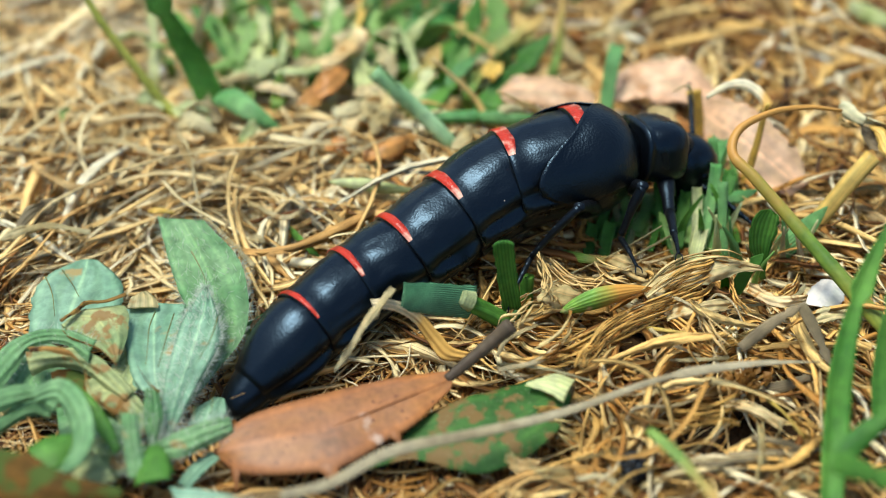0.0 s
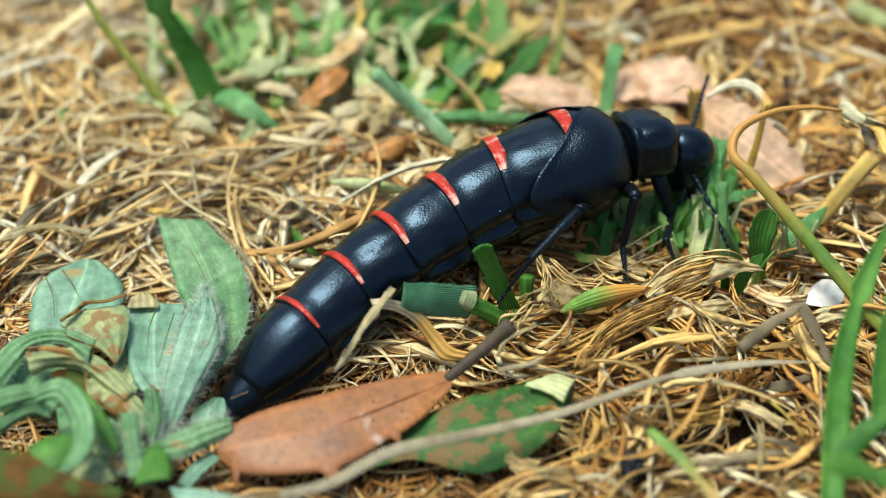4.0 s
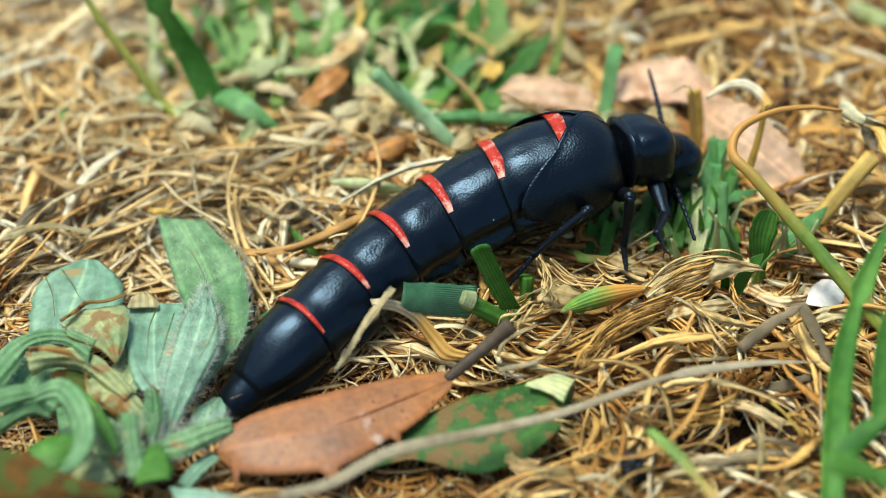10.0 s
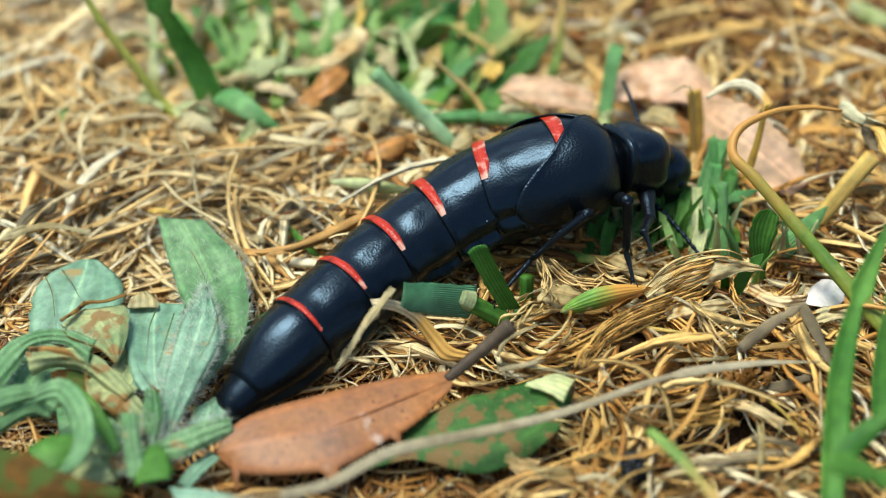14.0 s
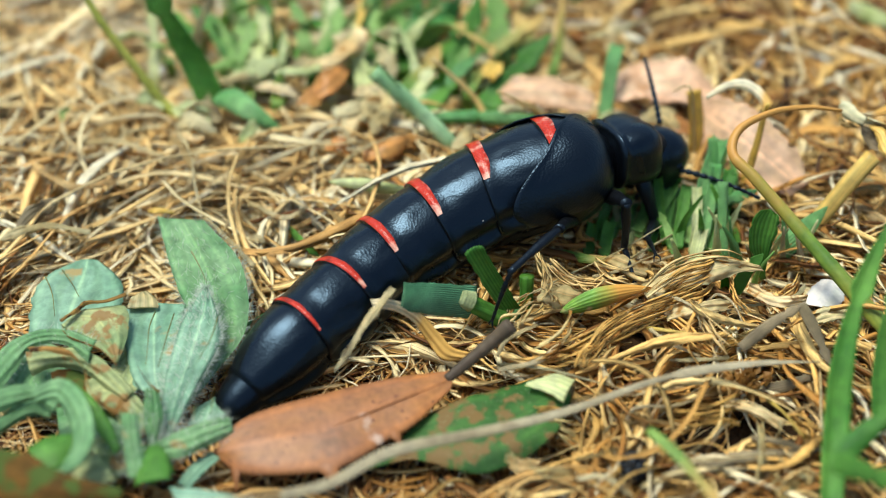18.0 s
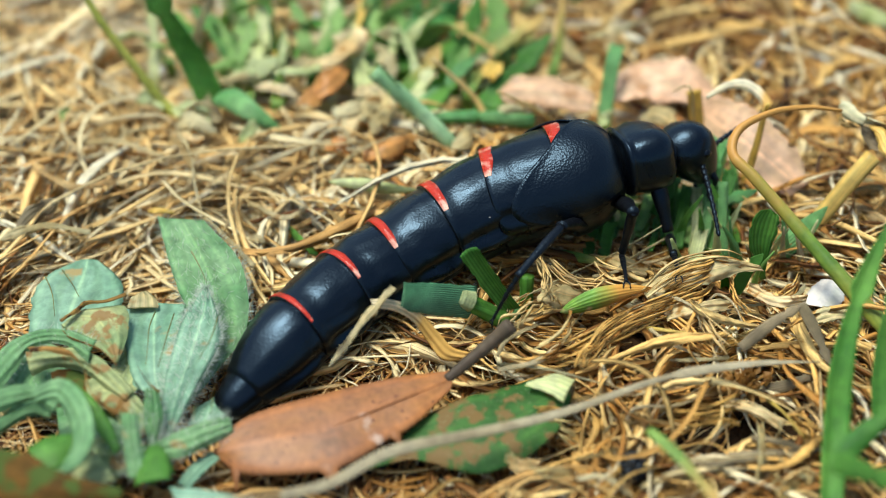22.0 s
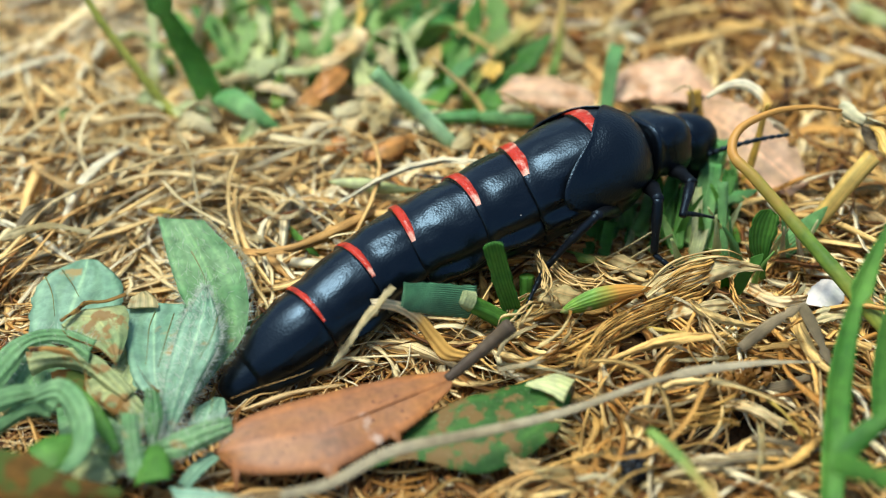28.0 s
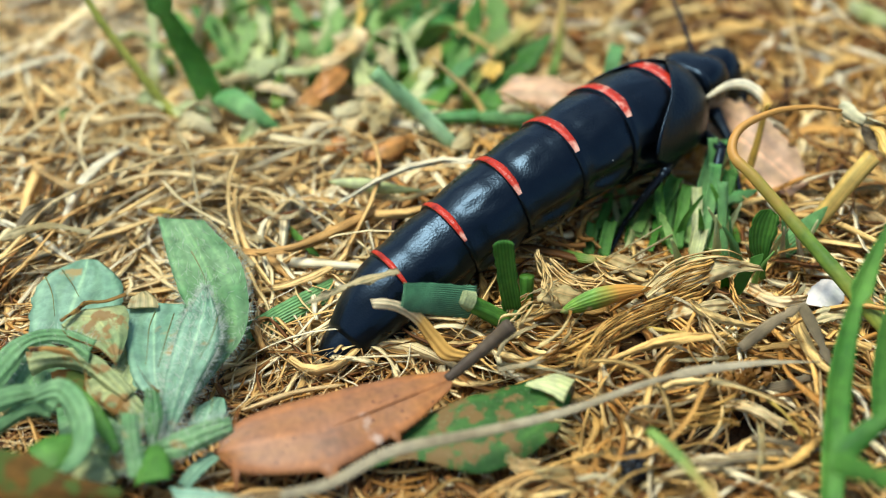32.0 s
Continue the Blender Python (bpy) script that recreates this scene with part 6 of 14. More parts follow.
leaf_thing("dry_straw", [(16.5, 71.1, 3.5), (19.0, 70.9, 4.4), (21.4, 71.1, 3.5)], 0.41, DRY, "tan dry straw lying on the litter", "straw", side=(0, 0.5, 0.85), cup=0.25, wave=0.35, twist=1.1, thick=0.07, steps=24, across=4, shape='cut', ragged=0.3)
leaf_thing("dry_straw", [(21.6, 66.3, 4.5), (25.2, 65.8, 5.4), (28.8, 66.4, 5.4), (32.1, 66.9, 4.5)], 0.45, CREAM, "long cream dry straw lying on the litter", "straw", side=(0, 0.5, 0.85), cup=0.25, wave=0.35, twist=1.1, thick=0.07, steps=32, across=4, shape='taper', ragged=0.3)
leaf_thing("dry_straw", [(30.1, 66.9, 4.0), (30.3, 64.8, 4.9), (32.7, 64.8, 4.0)], 0.45, CREAM, "long cream dry straw lying on the litter", "straw", side=(0, 0.5, 0.85), cup=0.25, wave=0.35, twist=1.1, thick=0.07, steps=24, across=4, shape='cut', ragged=0.3)
leaf_thing("dry_straw", [(11.8, 64.6, 4.0), (14.1, 64.2, 4.9), (16.3, 63.0, 4.0)], 0.64, CREAM, "long cream dry straw lying on the litter", "straw", side=(0, 0.5, 0.85), cup=0.25, wave=0.35, twist=1.1, thick=0.07, steps=24, across=4, shape='cut', ragged=0.3)
leaf_thing("dry_straw", [(23.7, 67.5, 3.5), (24.6, 68.9, 4.4), (25.9, 70.4, 4.4), (27.5, 71.4, 3.5)], 0.57, CREAM, "long cream dry straw lying on the litter", "straw", side=(0, 0.5, 0.85), cup=0.25, wave=0.35, twist=1.1, thick=0.07, steps=32, across=4, shape='taper', ragged=0.3)
leaf_thing("dry_straw", [(30.1, 73.5, 4.5), (31.2, 70.7, 5.4), (32.2, 68.4, 5.4), (32.9, 68.6, 4.5)], 0.46, YELLOW, "orange-tan dry straw on the litter", "straw", side=(0, 0.5, 0.85), cup=0.25, wave=0.35, twist=1.1, thick=0.07, steps=32, across=4, shape='taper', ragged=0.3)
leaf_thing("dry_straw", [(31.9, 71.8, 4.0), (33.4, 72.1, 4.9), (35.4, 73.4, 4.0)], 0.47, DRY, "tan dry straw lying on the litter", "straw", side=(0, 0.5, 0.85), cup=0.25, wave=0.35, twist=1.1, thick=0.07, steps=24, across=4, shape='cut', ragged=0.3)
leaf_thing("dry_straw", [(29.7, 73.3, 3.5), (28.9, 67.9, 4.4), (28.2, 64.9, 3.5)], 0.46, DRY, "tan dry straw lying on the litter", "straw", side=(0, 0.5, 0.85), cup=0.25, wave=0.35, twist=1.1, thick=0.07, steps=24, across=4, shape='cut', ragged=0.3)
leaf_thing("dry_straw", [(29.2, 72.6, 3.5), (28.3, 67.3, 4.4), (27.8, 64.3, 3.5)], 0.40, CREAM, "long cream dry straw lying on the litter", "straw", side=(0, 0.5, 0.85), cup=0.25, wave=0.35, twist=1.1, thick=0.07, steps=24, across=4, shape='cut', ragged=0.3)
leaf_thing("dry_straw", [(30.9, 72.6, 3.5), (30.7, 69.9, 4.4), (30.3, 69.3, 3.5)], 0.41, CREAM, "long cream dry straw lying on the litter", "straw", side=(0, 0.5, 0.85), cup=0.25, wave=0.35, twist=1.1, thick=0.07, steps=24, across=4, shape='cut', ragged=0.3)
leaf_thing("dry_straw", [(36.1, 78.0, 4.5), (35.0, 73.7, 5.4), (34.3, 69.1, 4.5)], 0.42, CREAM, "long cream dry straw lying on the litter", "straw", side=(0, 0.5, 0.85), cup=0.25, wave=0.35, twist=1.1, thick=0.07, steps=24, across=4, shape='cut', ragged=0.3)
leaf_thing("dry_straw", [(28.0, 69.2, 4.0), (29.7, 68.2, 4.9), (32.9, 67.9, 4.0)], 0.71, DRY_GREY, "greyish weathered dry straw on the litter", "straw", side=(0, 0.5, 0.85), cup=0.25, wave=0.35, twist=1.1, thick=0.07, steps=24, across=4, shape='cut', ragged=0.3)
leaf_thing("dry_straw", [(22.5, 66.1, 3.5), (25.9, 66.4, 4.4), (29.3, 67.5, 3.5)], 0.80, DRY_GREY, "greyish weathered dry straw on the litter", "straw", side=(0, 0.5, 0.85), cup=0.25, wave=0.35, twist=1.1, thick=0.07, steps=24, across=4, shape='cut', ragged=0.3)
leaf_thing("dry_straw", [(5.2, 78.1, 4.0), (9.4, 76.8, 4.9), (13.6, 75.4, 4.9), (17.4, 74.9, 4.0)], 0.48, CREAM, "long cream dry straw lying on the litter", "straw", side=(0, 0.5, 0.85), cup=0.25, wave=0.35, twist=1.1, thick=0.07, steps=32, across=4, shape='taper', ragged=0.3)
leaf_thing("dry_straw", [(5.2, 78.7, 4.5), (6.3, 80.1, 5.4), (9.3, 82.9, 4.5)], 0.55, CREAM, "long cream dry straw lying on the litter", "straw", side=(0, 0.5, 0.85), cup=0.25, wave=0.35, twist=1.1, thick=0.07, steps=24, across=4, shape='cut', ragged=0.3)
leaf_thing("dry_straw", [(5.2, 76.9, 4.5), (8.9, 77.2, 5.4), (11.3, 80.2, 4.5)], 0.64, CREAM, "long cream dry straw lying on the litter", "straw", side=(0, 0.5, 0.85), cup=0.25, wave=0.35, twist=1.1, thick=0.07, steps=24, across=4, shape='cut', ragged=0.3)
leaf_thing("dry_straw", [(11.9, 73.5, 4.0), (14.5, 73.5, 4.9), (16.2, 73.9, 4.0)], 0.47, DRY, "tan dry straw lying on the litter", "straw", side=(0, 0.5, 0.85), cup=0.25, wave=0.35, twist=1.1, thick=0.07, steps=24, across=4, shape='cut', ragged=0.3)
leaf_thing("dry_straw", [(12.0, 67.1, 3.5), (13.9, 67.0, 4.4), (16.7, 68.6, 3.5)], 0.45, DRY, "tan dry straw lying on the litter", "straw", side=(0, 0.5, 0.85), cup=0.25, wave=0.35, twist=1.1, thick=0.07, steps=24, across=4, shape='cut', ragged=0.3)
leaf_thing("dry_straw", [(-45.1, 114.6, 5.0), (-43.0, 110.5, 5.9), (-40.9, 108.2, 5.9), (-39.8, 108.3, 5.0)], 1.15, CREAM, "long cream dry straw lying on the litter", "straw", side=(0, 0.5, 0.85), cup=0.25, wave=0.35, twist=1.1, thick=0.07, steps=32, across=4, shape='taper', ragged=0.3)
leaf_thing("dry_straw", [(-42.0, 114.2, 5.0), (-37.7, 115.0, 5.9), (-33.1, 115.2, 5.9), (-30.7, 113.6, 5.0)], 1.00, CREAM, "long cream dry straw lying on the litter", "straw", side=(0, 0.5, 0.85), cup=0.25, wave=0.35, twist=1.1, thick=0.07, steps=32, across=4, shape='taper', ragged=0.3)
leaf_thing("dry_straw", [(-20.0, 111.7, 4.5), (-22.6, 107.5, 5.4), (-25.4, 104.2, 5.4), (-27.1, 102.2, 4.5)], 1.00, CREAM, "long cream dry straw lying on the litter", "straw", side=(0, 0.5, 0.85), cup=0.25, wave=0.35, twist=1.1, thick=0.07, steps=32, across=4, shape='taper', ragged=0.3)
leaf_thing("dry_straw", [(-24.0, 102.6, 4.5), (-23.1, 98.8, 5.4), (-23.4, 97.0, 4.5)], 0.55, CREAM, "long cream dry straw lying on the litter", "straw", side=(0, 0.5, 0.85), cup=0.25, wave=0.35, twist=1.1, thick=0.07, steps=24, across=4, shape='cut', ragged=0.3)
leaf_thing("leaf_flake", [(-45.8, 97.0, 4.1), (-44.4, 99.1, 4.7), (-42.5, 102.4, 4.1)], 2.45, DRY_GREY, "grey weathered flake of bark on straw", "leaf", side=(0, 0.8, 0.6), shape='oval', ragged=0.4, wave=0.3)
leaf_thing("leaf_flake", [(-47.3, 95.7, 4.1), (-45.2, 96.2, 4.7), (-43.6, 97.9, 4.1)], 1.57, CREAM, "pale flake of dry leaf on straw", "leaf", side=(0, 0.8, 0.6), shape='oval', ragged=0.4, wave=0.3)
leaf_thing("leaf_flake", [(-20.7, 95.7, 4.1), (-19.7, 95.3, 4.7), (-18.9, 95.2, 4.1)], 1.08, CREAM, "tiny white flake in the straw", "leaf", side=(0, 0.8, 0.6), shape='oval', ragged=0.4, wave=0.3)
leaf_thing("leaf_flake", [(-32.3, 100.2, 4.1), (-31.0, 99.8, 4.7), (-29.3, 100.0, 4.1)], 0.86, YELLOW, "withered brown leaf tip", "leaf", side=(0, 0.8, 0.6), shape='oval', ragged=0.4, wave=0.3)
stem_thing("twig", [(-44.1, 104.5, 3.5), (-43.4, 106.0, 5.0), (-42.6, 106.7, 6.0), (-42.1, 108.9, 6.5)], 0.14, STALK, "thin dark brown twig standing in the straw", "twig")

# frayed dry leaves
frayed([(19.8, 84.7, 7.0), (22.1, 86.1, 8.0), (25.5, 88.1, 8.0), (28.1, 88.5, 8.0), (30.7, 88.1, 7.0)], 1.92, SHRED_CREAM, "papery pale dry leaf torn lengthwise", strands=7, split=0.15)
frayed([(22.2, 85.2, 6.5), (24.0, 85.4, 7.5), (26.2, 86.6, 7.5), (28.2, 89.4, 6.5)], 3.37, SHRED_TAN, "crumpled tan dry leaf, finely ribbed", strands=14, split=0.1, rough=0.3)
frayed([(25.3, 86.6, 5.5), (19.7, 82.9, 6.5), (15.8, 80.2, 6.5), (13.6, 77.3, 6.5), (12.8, 75.7, 5.5)], 2.17, SHRED_TAN, "long dark-tan dry leaf torn into strips", strands=9, split=0.3)
frayed([(23.6, 85.2, 4.5), (18.5, 81.9, 5.5), (13.9, 79.3, 5.5), (9.0, 77.7, 4.5)], 2.39, SHRED_TAN, "long dark-tan dry leaf torn into strips", strands=9, split=0.3)
frayed([(14.1, 79.9, 4.0), (10.0, 77.6, 5.0), (5.7, 77.4, 4.0)], 1.83, SHRED_TAN, "frayed tan dry grass leaf, crinkled, on the litter", strands=7)
frayed([(9.7, 91.9, 6.0), (10.0, 87.9, 7.0), (10.4, 85.5, 7.0), (10.1, 84.1, 6.0)], 2.01, SHRED_CREAM, "crumpled pale dry leaf shreds in the litter", strands=8, split=0.4, rough=0.9)
frayed([(9.9, 85.1, 5.0), (7.5, 82.6, 6.0), (5.8, 81.3, 5.0)], 1.88, SHRED_CREAM, "crumpled pale dry leaf shreds in the litter", strands=6, split=0.4, rough=0.9)
frayed([(12.0, 83.4, 5.5), (12.3, 81.0, 6.5), (10.3, 78.4, 6.5), (7.8, 77.5, 5.5)], 1.61, SHRED_CREAM, "folded pale dry leaf in the litter", strands=4, split=0.15, rough=0.4)
frayed([(10.6, 91.1, 5.5), (12.8, 87.2, 6.5), (15.6, 86.8, 6.5), (19.2, 87.8, 5.5)], 1.47, SHRED_CREAM, "frayed tan dry grass leaf, crinkled, on the litter", strands=7)
frayed([(15.4, 90.2, 6.0), (16.5, 87.5, 7.0), (18.4, 86.7, 7.0), (20.8, 86.9, 6.0)], 1.92, SHRED_CREAM, "crumpled pale dry leaf under the beetle legs", strands=5, split=0.2)
frayed([(12.9, 88.1, 6.0), (14.8, 85.1, 7.0), (16.8, 87.3, 6.0)], 1.34, SHRED_CREAM, "frayed tan dry grass leaf, crinkled, on the litter", strands=6, split=0.6, rough=1.0)
frayed([(25.4, 86.7, 5.0), (25.2, 82.6, 6.0), (26.1, 79.6, 6.0), (27.3, 77.6, 5.0)], 1.63, SHRED_CREAM, "frayed tan dry grass leaf, crinkled, on the litter", strands=8, split=0.4, rough=0.8)
frayed([(29.3, 89.1, 5.0), (28.9, 84.9, 6.0), (30.3, 82.4, 5.0)], 1.12, SHRED_TAN, "frayed tan dry grass leaf, crinkled, on the litter", strands=5)
frayed([(22.1, 84.5, 4.0), (23.5, 81.3, 5.0), (25.3, 79.0, 5.0), (27.8, 79.6, 4.0)], 1.85, SHRED_TAN, "frayed tan dry grass leaf, crinkled, on the litter", strands=8, split=0.4)
frayed([(17.3, 78.6, 3.0), (18.0, 75.6, 4.0), (20.4, 77.2, 3.0)], 1.61, SHRED_TAN, "frayed tan dry grass leaf, crinkled, on the litter", strands=6, split=0.5, rough=0.9)
frayed([(20.8, 72.2, 3.6), (23.1, 71.0, 4.6), (25.9, 72.0, 4.6), (28.3, 73.2, 3.6)], 1.77, SHRED_TAN, "frayed tan dry grass leaf, crinkled, on the litter", strands=7, rough=0.7)
frayed([(32.0, 71.2, 4.0), (33.1, 69.7, 5.0), (34.0, 68.3, 4.0)], 1.54, SHRED_TAN, "frayed tan dry grass leaf, crinkled, on the litter", strands=5)
frayed([(27.7, 64.5, 4.0), (28.4, 66.8, 5.0), (29.5, 72.9, 4.0)], 1.00, SHRED_CREAM, "frayed tan dry grass leaf, crinkled, on the litter", strands=5)
frayed([(14.2, 68.6, 3.5), (15.3, 65.4, 4.5), (14.7, 63.7, 3.5)], 1.20, SHRED_TAN, "frayed tan dry grass leaf, crinkled, on the litter", strands=5, rough=0.8)
frayed([(19.7, 71.7, 3.4), (18.4, 71.3, 4.4), (17.4, 72.2, 3.4)], 0.95, STRAW_PALE, "frayed tan dry grass leaf, crinkled, on the litter", strands=7, split=0.4, rough=0.7)
frayed([(5.2, 73.4, 2.3), (4.0, 74.0, 3.3), (2.2, 75.5, 2.3)], 1.23, SHRED_TAN, "frayed tan dry grass leaf, crinkled, on the litter", strands=8, split=0.4, rough=0.7)
frayed([(17.0, 67.3, 3.9), (14.9, 64.6, 4.9), (13.2, 63.4, 3.9)], 0.77, STRAW_PALE, "frayed tan dry grass leaf, crinkled, on the litter", strands=6, split=0.4, rough=0.7)
frayed([(19.7, 84.9, 3.1), (21.0, 84.5, 4.1), (22.9, 85.4, 3.1)], 0.84, SHRED_TAN, "frayed tan dry grass leaf, crinkled, on the litter", strands=6, split=0.4, rough=0.5)
frayed([(23.6, 71.1, 4.0), (25.4, 70.4, 5.0), (27.7, 70.8, 4.0)], 0.79, SHRED_TAN, "frayed tan dry grass leaf, crinkled, on the litter", strands=8, split=0.4, rough=0.5)
frayed([(33.5, 68.0, 2.3), (31.6, 67.0, 3.3), (30.4, 67.0, 2.3)], 1.01, SHRED_TAN, "frayed tan dry grass leaf, crinkled, on the litter", strands=9, split=0.4, rough=0.3)
frayed([(31.5, 85.6, 3.3), (28.7, 84.9, 4.3), (26.3, 83.8, 3.3)], 1.04, SHRED_CREAM, "frayed tan dry grass leaf, crinkled, on the litter", strands=6, split=0.4, rough=0.7)
frayed([(14.3, 76.7, 2.5), (12.3, 78.1, 3.5), (9.4, 79.9, 2.5)], 1.57, SHRED_CREAM, "frayed tan dry grass leaf, crinkled, on the litter", strands=7, split=0.4, rough=0.7)
frayed([(5.5, 80.6, 4.0), (4.0, 80.5, 5.0), (2.2, 80.8, 4.0)], 0.80, SHRED_TAN, "frayed tan dry grass leaf, crinkled, on the litter", strands=7, split=0.4, rough=0.3)
frayed([(32.7, 66.9, 3.3), (31.1, 66.5, 4.3), (30.7, 68.3, 3.3)], 1.11, STRAW_PALE, "frayed tan dry grass leaf, crinkled, on the litter", strands=8, split=0.4, rough=0.7)
frayed([(33.1, 66.5, 3.5), (30.4, 64.3, 4.5), (28.9, 62.9, 3.5)], 1.44, STRAW_PALE, "frayed tan dry grass leaf, crinkled, on the litter", strands=7, split=0.4, rough=0.7)
frayed([(8.8, 66.6, 3.6), (6.9, 65.6, 4.6), (5.3, 67.6, 3.6)], 1.15, SHRED_CREAM, "frayed tan dry grass leaf, crinkled, on the litter", strands=9, split=0.4, rough=0.5)
frayed([(22.7, 67.3, 2.2), (23.8, 65.7, 3.2), (25.7, 66.0, 2.2)], 1.30, SHRED_TAN, "frayed tan dry grass leaf, crinkled, on the litter", strands=7, split=0.4, rough=0.3)
frayed([(29.0, 67.1, 2.5), (30.1, 64.8, 3.5), (32.3, 64.3, 2.5)], 0.78, SHRED_CREAM, "frayed tan dry grass leaf, crinkled, on the litter", strands=8, split=0.4, rough=0.7)
frayed([(27.1, 76.0, 2.9), (24.6, 75.6, 3.9), (23.1, 77.7, 2.9)], 1.25, SHRED_TAN, "frayed tan dry grass leaf, crinkled, on the litter", strands=8, split=0.4, rough=0.3)
frayed([(28.6, 84.9, 2.9), (26.1, 82.1, 3.9), (23.7, 82.2, 2.9)], 1.37, STRAW_PALE, "frayed tan dry grass leaf, crinkled, on the litter", strands=6, split=0.4, rough=0.3)
frayed([(21.0, 77.8, 2.2), (22.5, 78.0, 3.2), (24.0, 80.7, 2.2)], 1.05, SHRED_TAN, "frayed tan dry grass leaf, crinkled, on the litter", strands=8, split=0.4, rough=0.5)
frayed([(14.7, 83.1, 3.1), (11.6, 81.8, 4.1), (8.8, 82.4, 3.1)], 1.40, SHRED_TAN, "frayed tan dry grass leaf, crinkled, on the litter", strands=9, split=0.4, rough=0.7)
frayed([(20.4, 70.9, 3.1), (21.5, 70.2, 4.1), (22.9, 70.4, 3.1)], 1.06, STRAW_PALE, "frayed tan dry grass leaf, crinkled, on the litter", strands=9, split=0.4, rough=0.7)
frayed([(7.2, 85.4, 3.3), (4.5, 84.8, 4.3), (2.1, 83.6, 3.3)], 1.49, SHRED_CREAM, "frayed tan dry grass leaf, crinkled, on the litter", strands=7, split=0.4, rough=0.3)
frayed([(19.5, 69.0, 2.9), (17.7, 67.1, 3.9), (16.5, 66.4, 2.9)], 1.04, SHRED_CREAM, "frayed tan dry grass leaf, crinkled, on the litter", strands=8, split=0.4, rough=0.3)
frayed([(9.0, 72.6, 2.8), (10.8, 70.3, 3.8), (13.1, 70.0, 2.8)], 1.24, SHRED_CREAM, "frayed tan dry grass leaf, crinkled, on the litter", strands=9, split=0.4, rough=0.5)
frayed([(32.1, 83.2, 4.0), (28.9, 80.6, 5.0), (26.3, 80.0, 4.0)], 0.82, SHRED_CREAM, "frayed tan dry grass leaf, crinkled, on the litter", strands=8, split=0.4, rough=0.3)
frayed([(33.6, 80.8, 2.6), (35.0, 78.1, 3.6), (36.9, 76.9, 2.6)], 0.80, SHRED_TAN, "frayed tan dry grass leaf, crinkled, on the litter", strands=7, split=0.4, rough=0.7)
frayed([(28.9, 65.8, 3.4), (29.6, 63.6, 4.4), (32.2, 64.2, 3.4)], 1.41, SHRED_CREAM, "frayed tan dry grass leaf, crinkled, on the litter", strands=7, split=0.4, rough=0.5)
frayed([(8.9, 87.8, 3.7), (7.0, 85.3, 4.7), (5.9, 84.1, 3.7)], 1.11, STRAW_PALE, "frayed tan dry grass leaf, crinkled, on the litter", strands=6, split=0.4, rough=0.7)
frayed([(34.5, 87.9, 3.2), (36.0, 88.2, 4.2), (37.5, 91.7, 3.2)], 1.59, STRAW_PALE, "frayed tan dry grass leaf, crinkled, on the litter", strands=8, split=0.4, rough=0.3)
frayed([(34.0, 85.9, 2.3), (32.4, 83.8, 3.3), (32.4, 82.9, 2.3)], 0.80, SHRED_TAN, "frayed tan dry grass leaf, crinkled, on the litter", strands=6, split=0.4, rough=0.7)
frayed([(11.6, 65.7, 3.6), (9.1, 64.9, 4.6), (6.9, 65.2, 3.6)], 1.13, SHRED_CREAM, "frayed tan dry grass leaf, crinkled, on the litter", strands=9, split=0.4, rough=0.3)
frayed([(26.4, 79.0, 3.9), (28.2, 79.9, 4.9), (31.4, 80.8, 3.9)], 0.89, SHRED_TAN, "frayed tan dry grass leaf, crinkled, on the litter", strands=7, split=0.4, rough=0.7)
frayed([(14.6, 82.8, 3.6), (12.9, 80.6, 4.6), (11.7, 80.0, 3.6)], 1.05, STRAW_PALE, "frayed tan dry grass leaf, crinkled, on the litter", strands=9, split=0.4, rough=0.5)
frayed([(11.1, 72.3, 3.7), (9.4, 71.5, 4.7), (7.9, 72.1, 3.7)], 1.24, SHRED_TAN, "frayed tan dry grass leaf, crinkled, on the litter", strands=9, split=0.4, rough=0.7)
frayed([(14.3, 79.4, 3.3), (12.9, 80.3, 4.3), (11.7, 83.2, 3.3)], 1.09, SHRED_TAN, "frayed tan dry grass leaf, crinkled, on the litter", strands=8, split=0.4, rough=0.5)
frayed([(31.9, 66.2, 3.3), (32.2, 64.5, 4.3), (33.0, 64.2, 3.3)], 1.40, SHRED_CREAM, "frayed tan dry grass leaf, crinkled, on the litter", strands=8, split=0.4, rough=0.3)
frayed([(26.6, 78.7, 2.5), (27.7, 77.8, 3.5), (29.2, 78.2, 2.5)], 0.85, SHRED_CREAM, "frayed tan dry grass leaf, crinkled, on the litter", strands=9, split=0.4, rough=0.3)
frayed([(27.9, 83.7, 3.3), (24.7, 82.4, 4.3), (22.3, 81.6, 3.3)], 0.96, SHRED_TAN, "frayed tan dry grass leaf, crinkled, on the litter", strands=7, split=0.4, rough=0.5)
frayed([(29.8, 80.8, 2.6), (27.6, 78.5, 3.6), (26.3, 77.8, 2.6)], 1.00, SHRED_TAN, "frayed tan dry grass leaf, crinkled, on the litter", strands=9, split=0.4, rough=0.7)

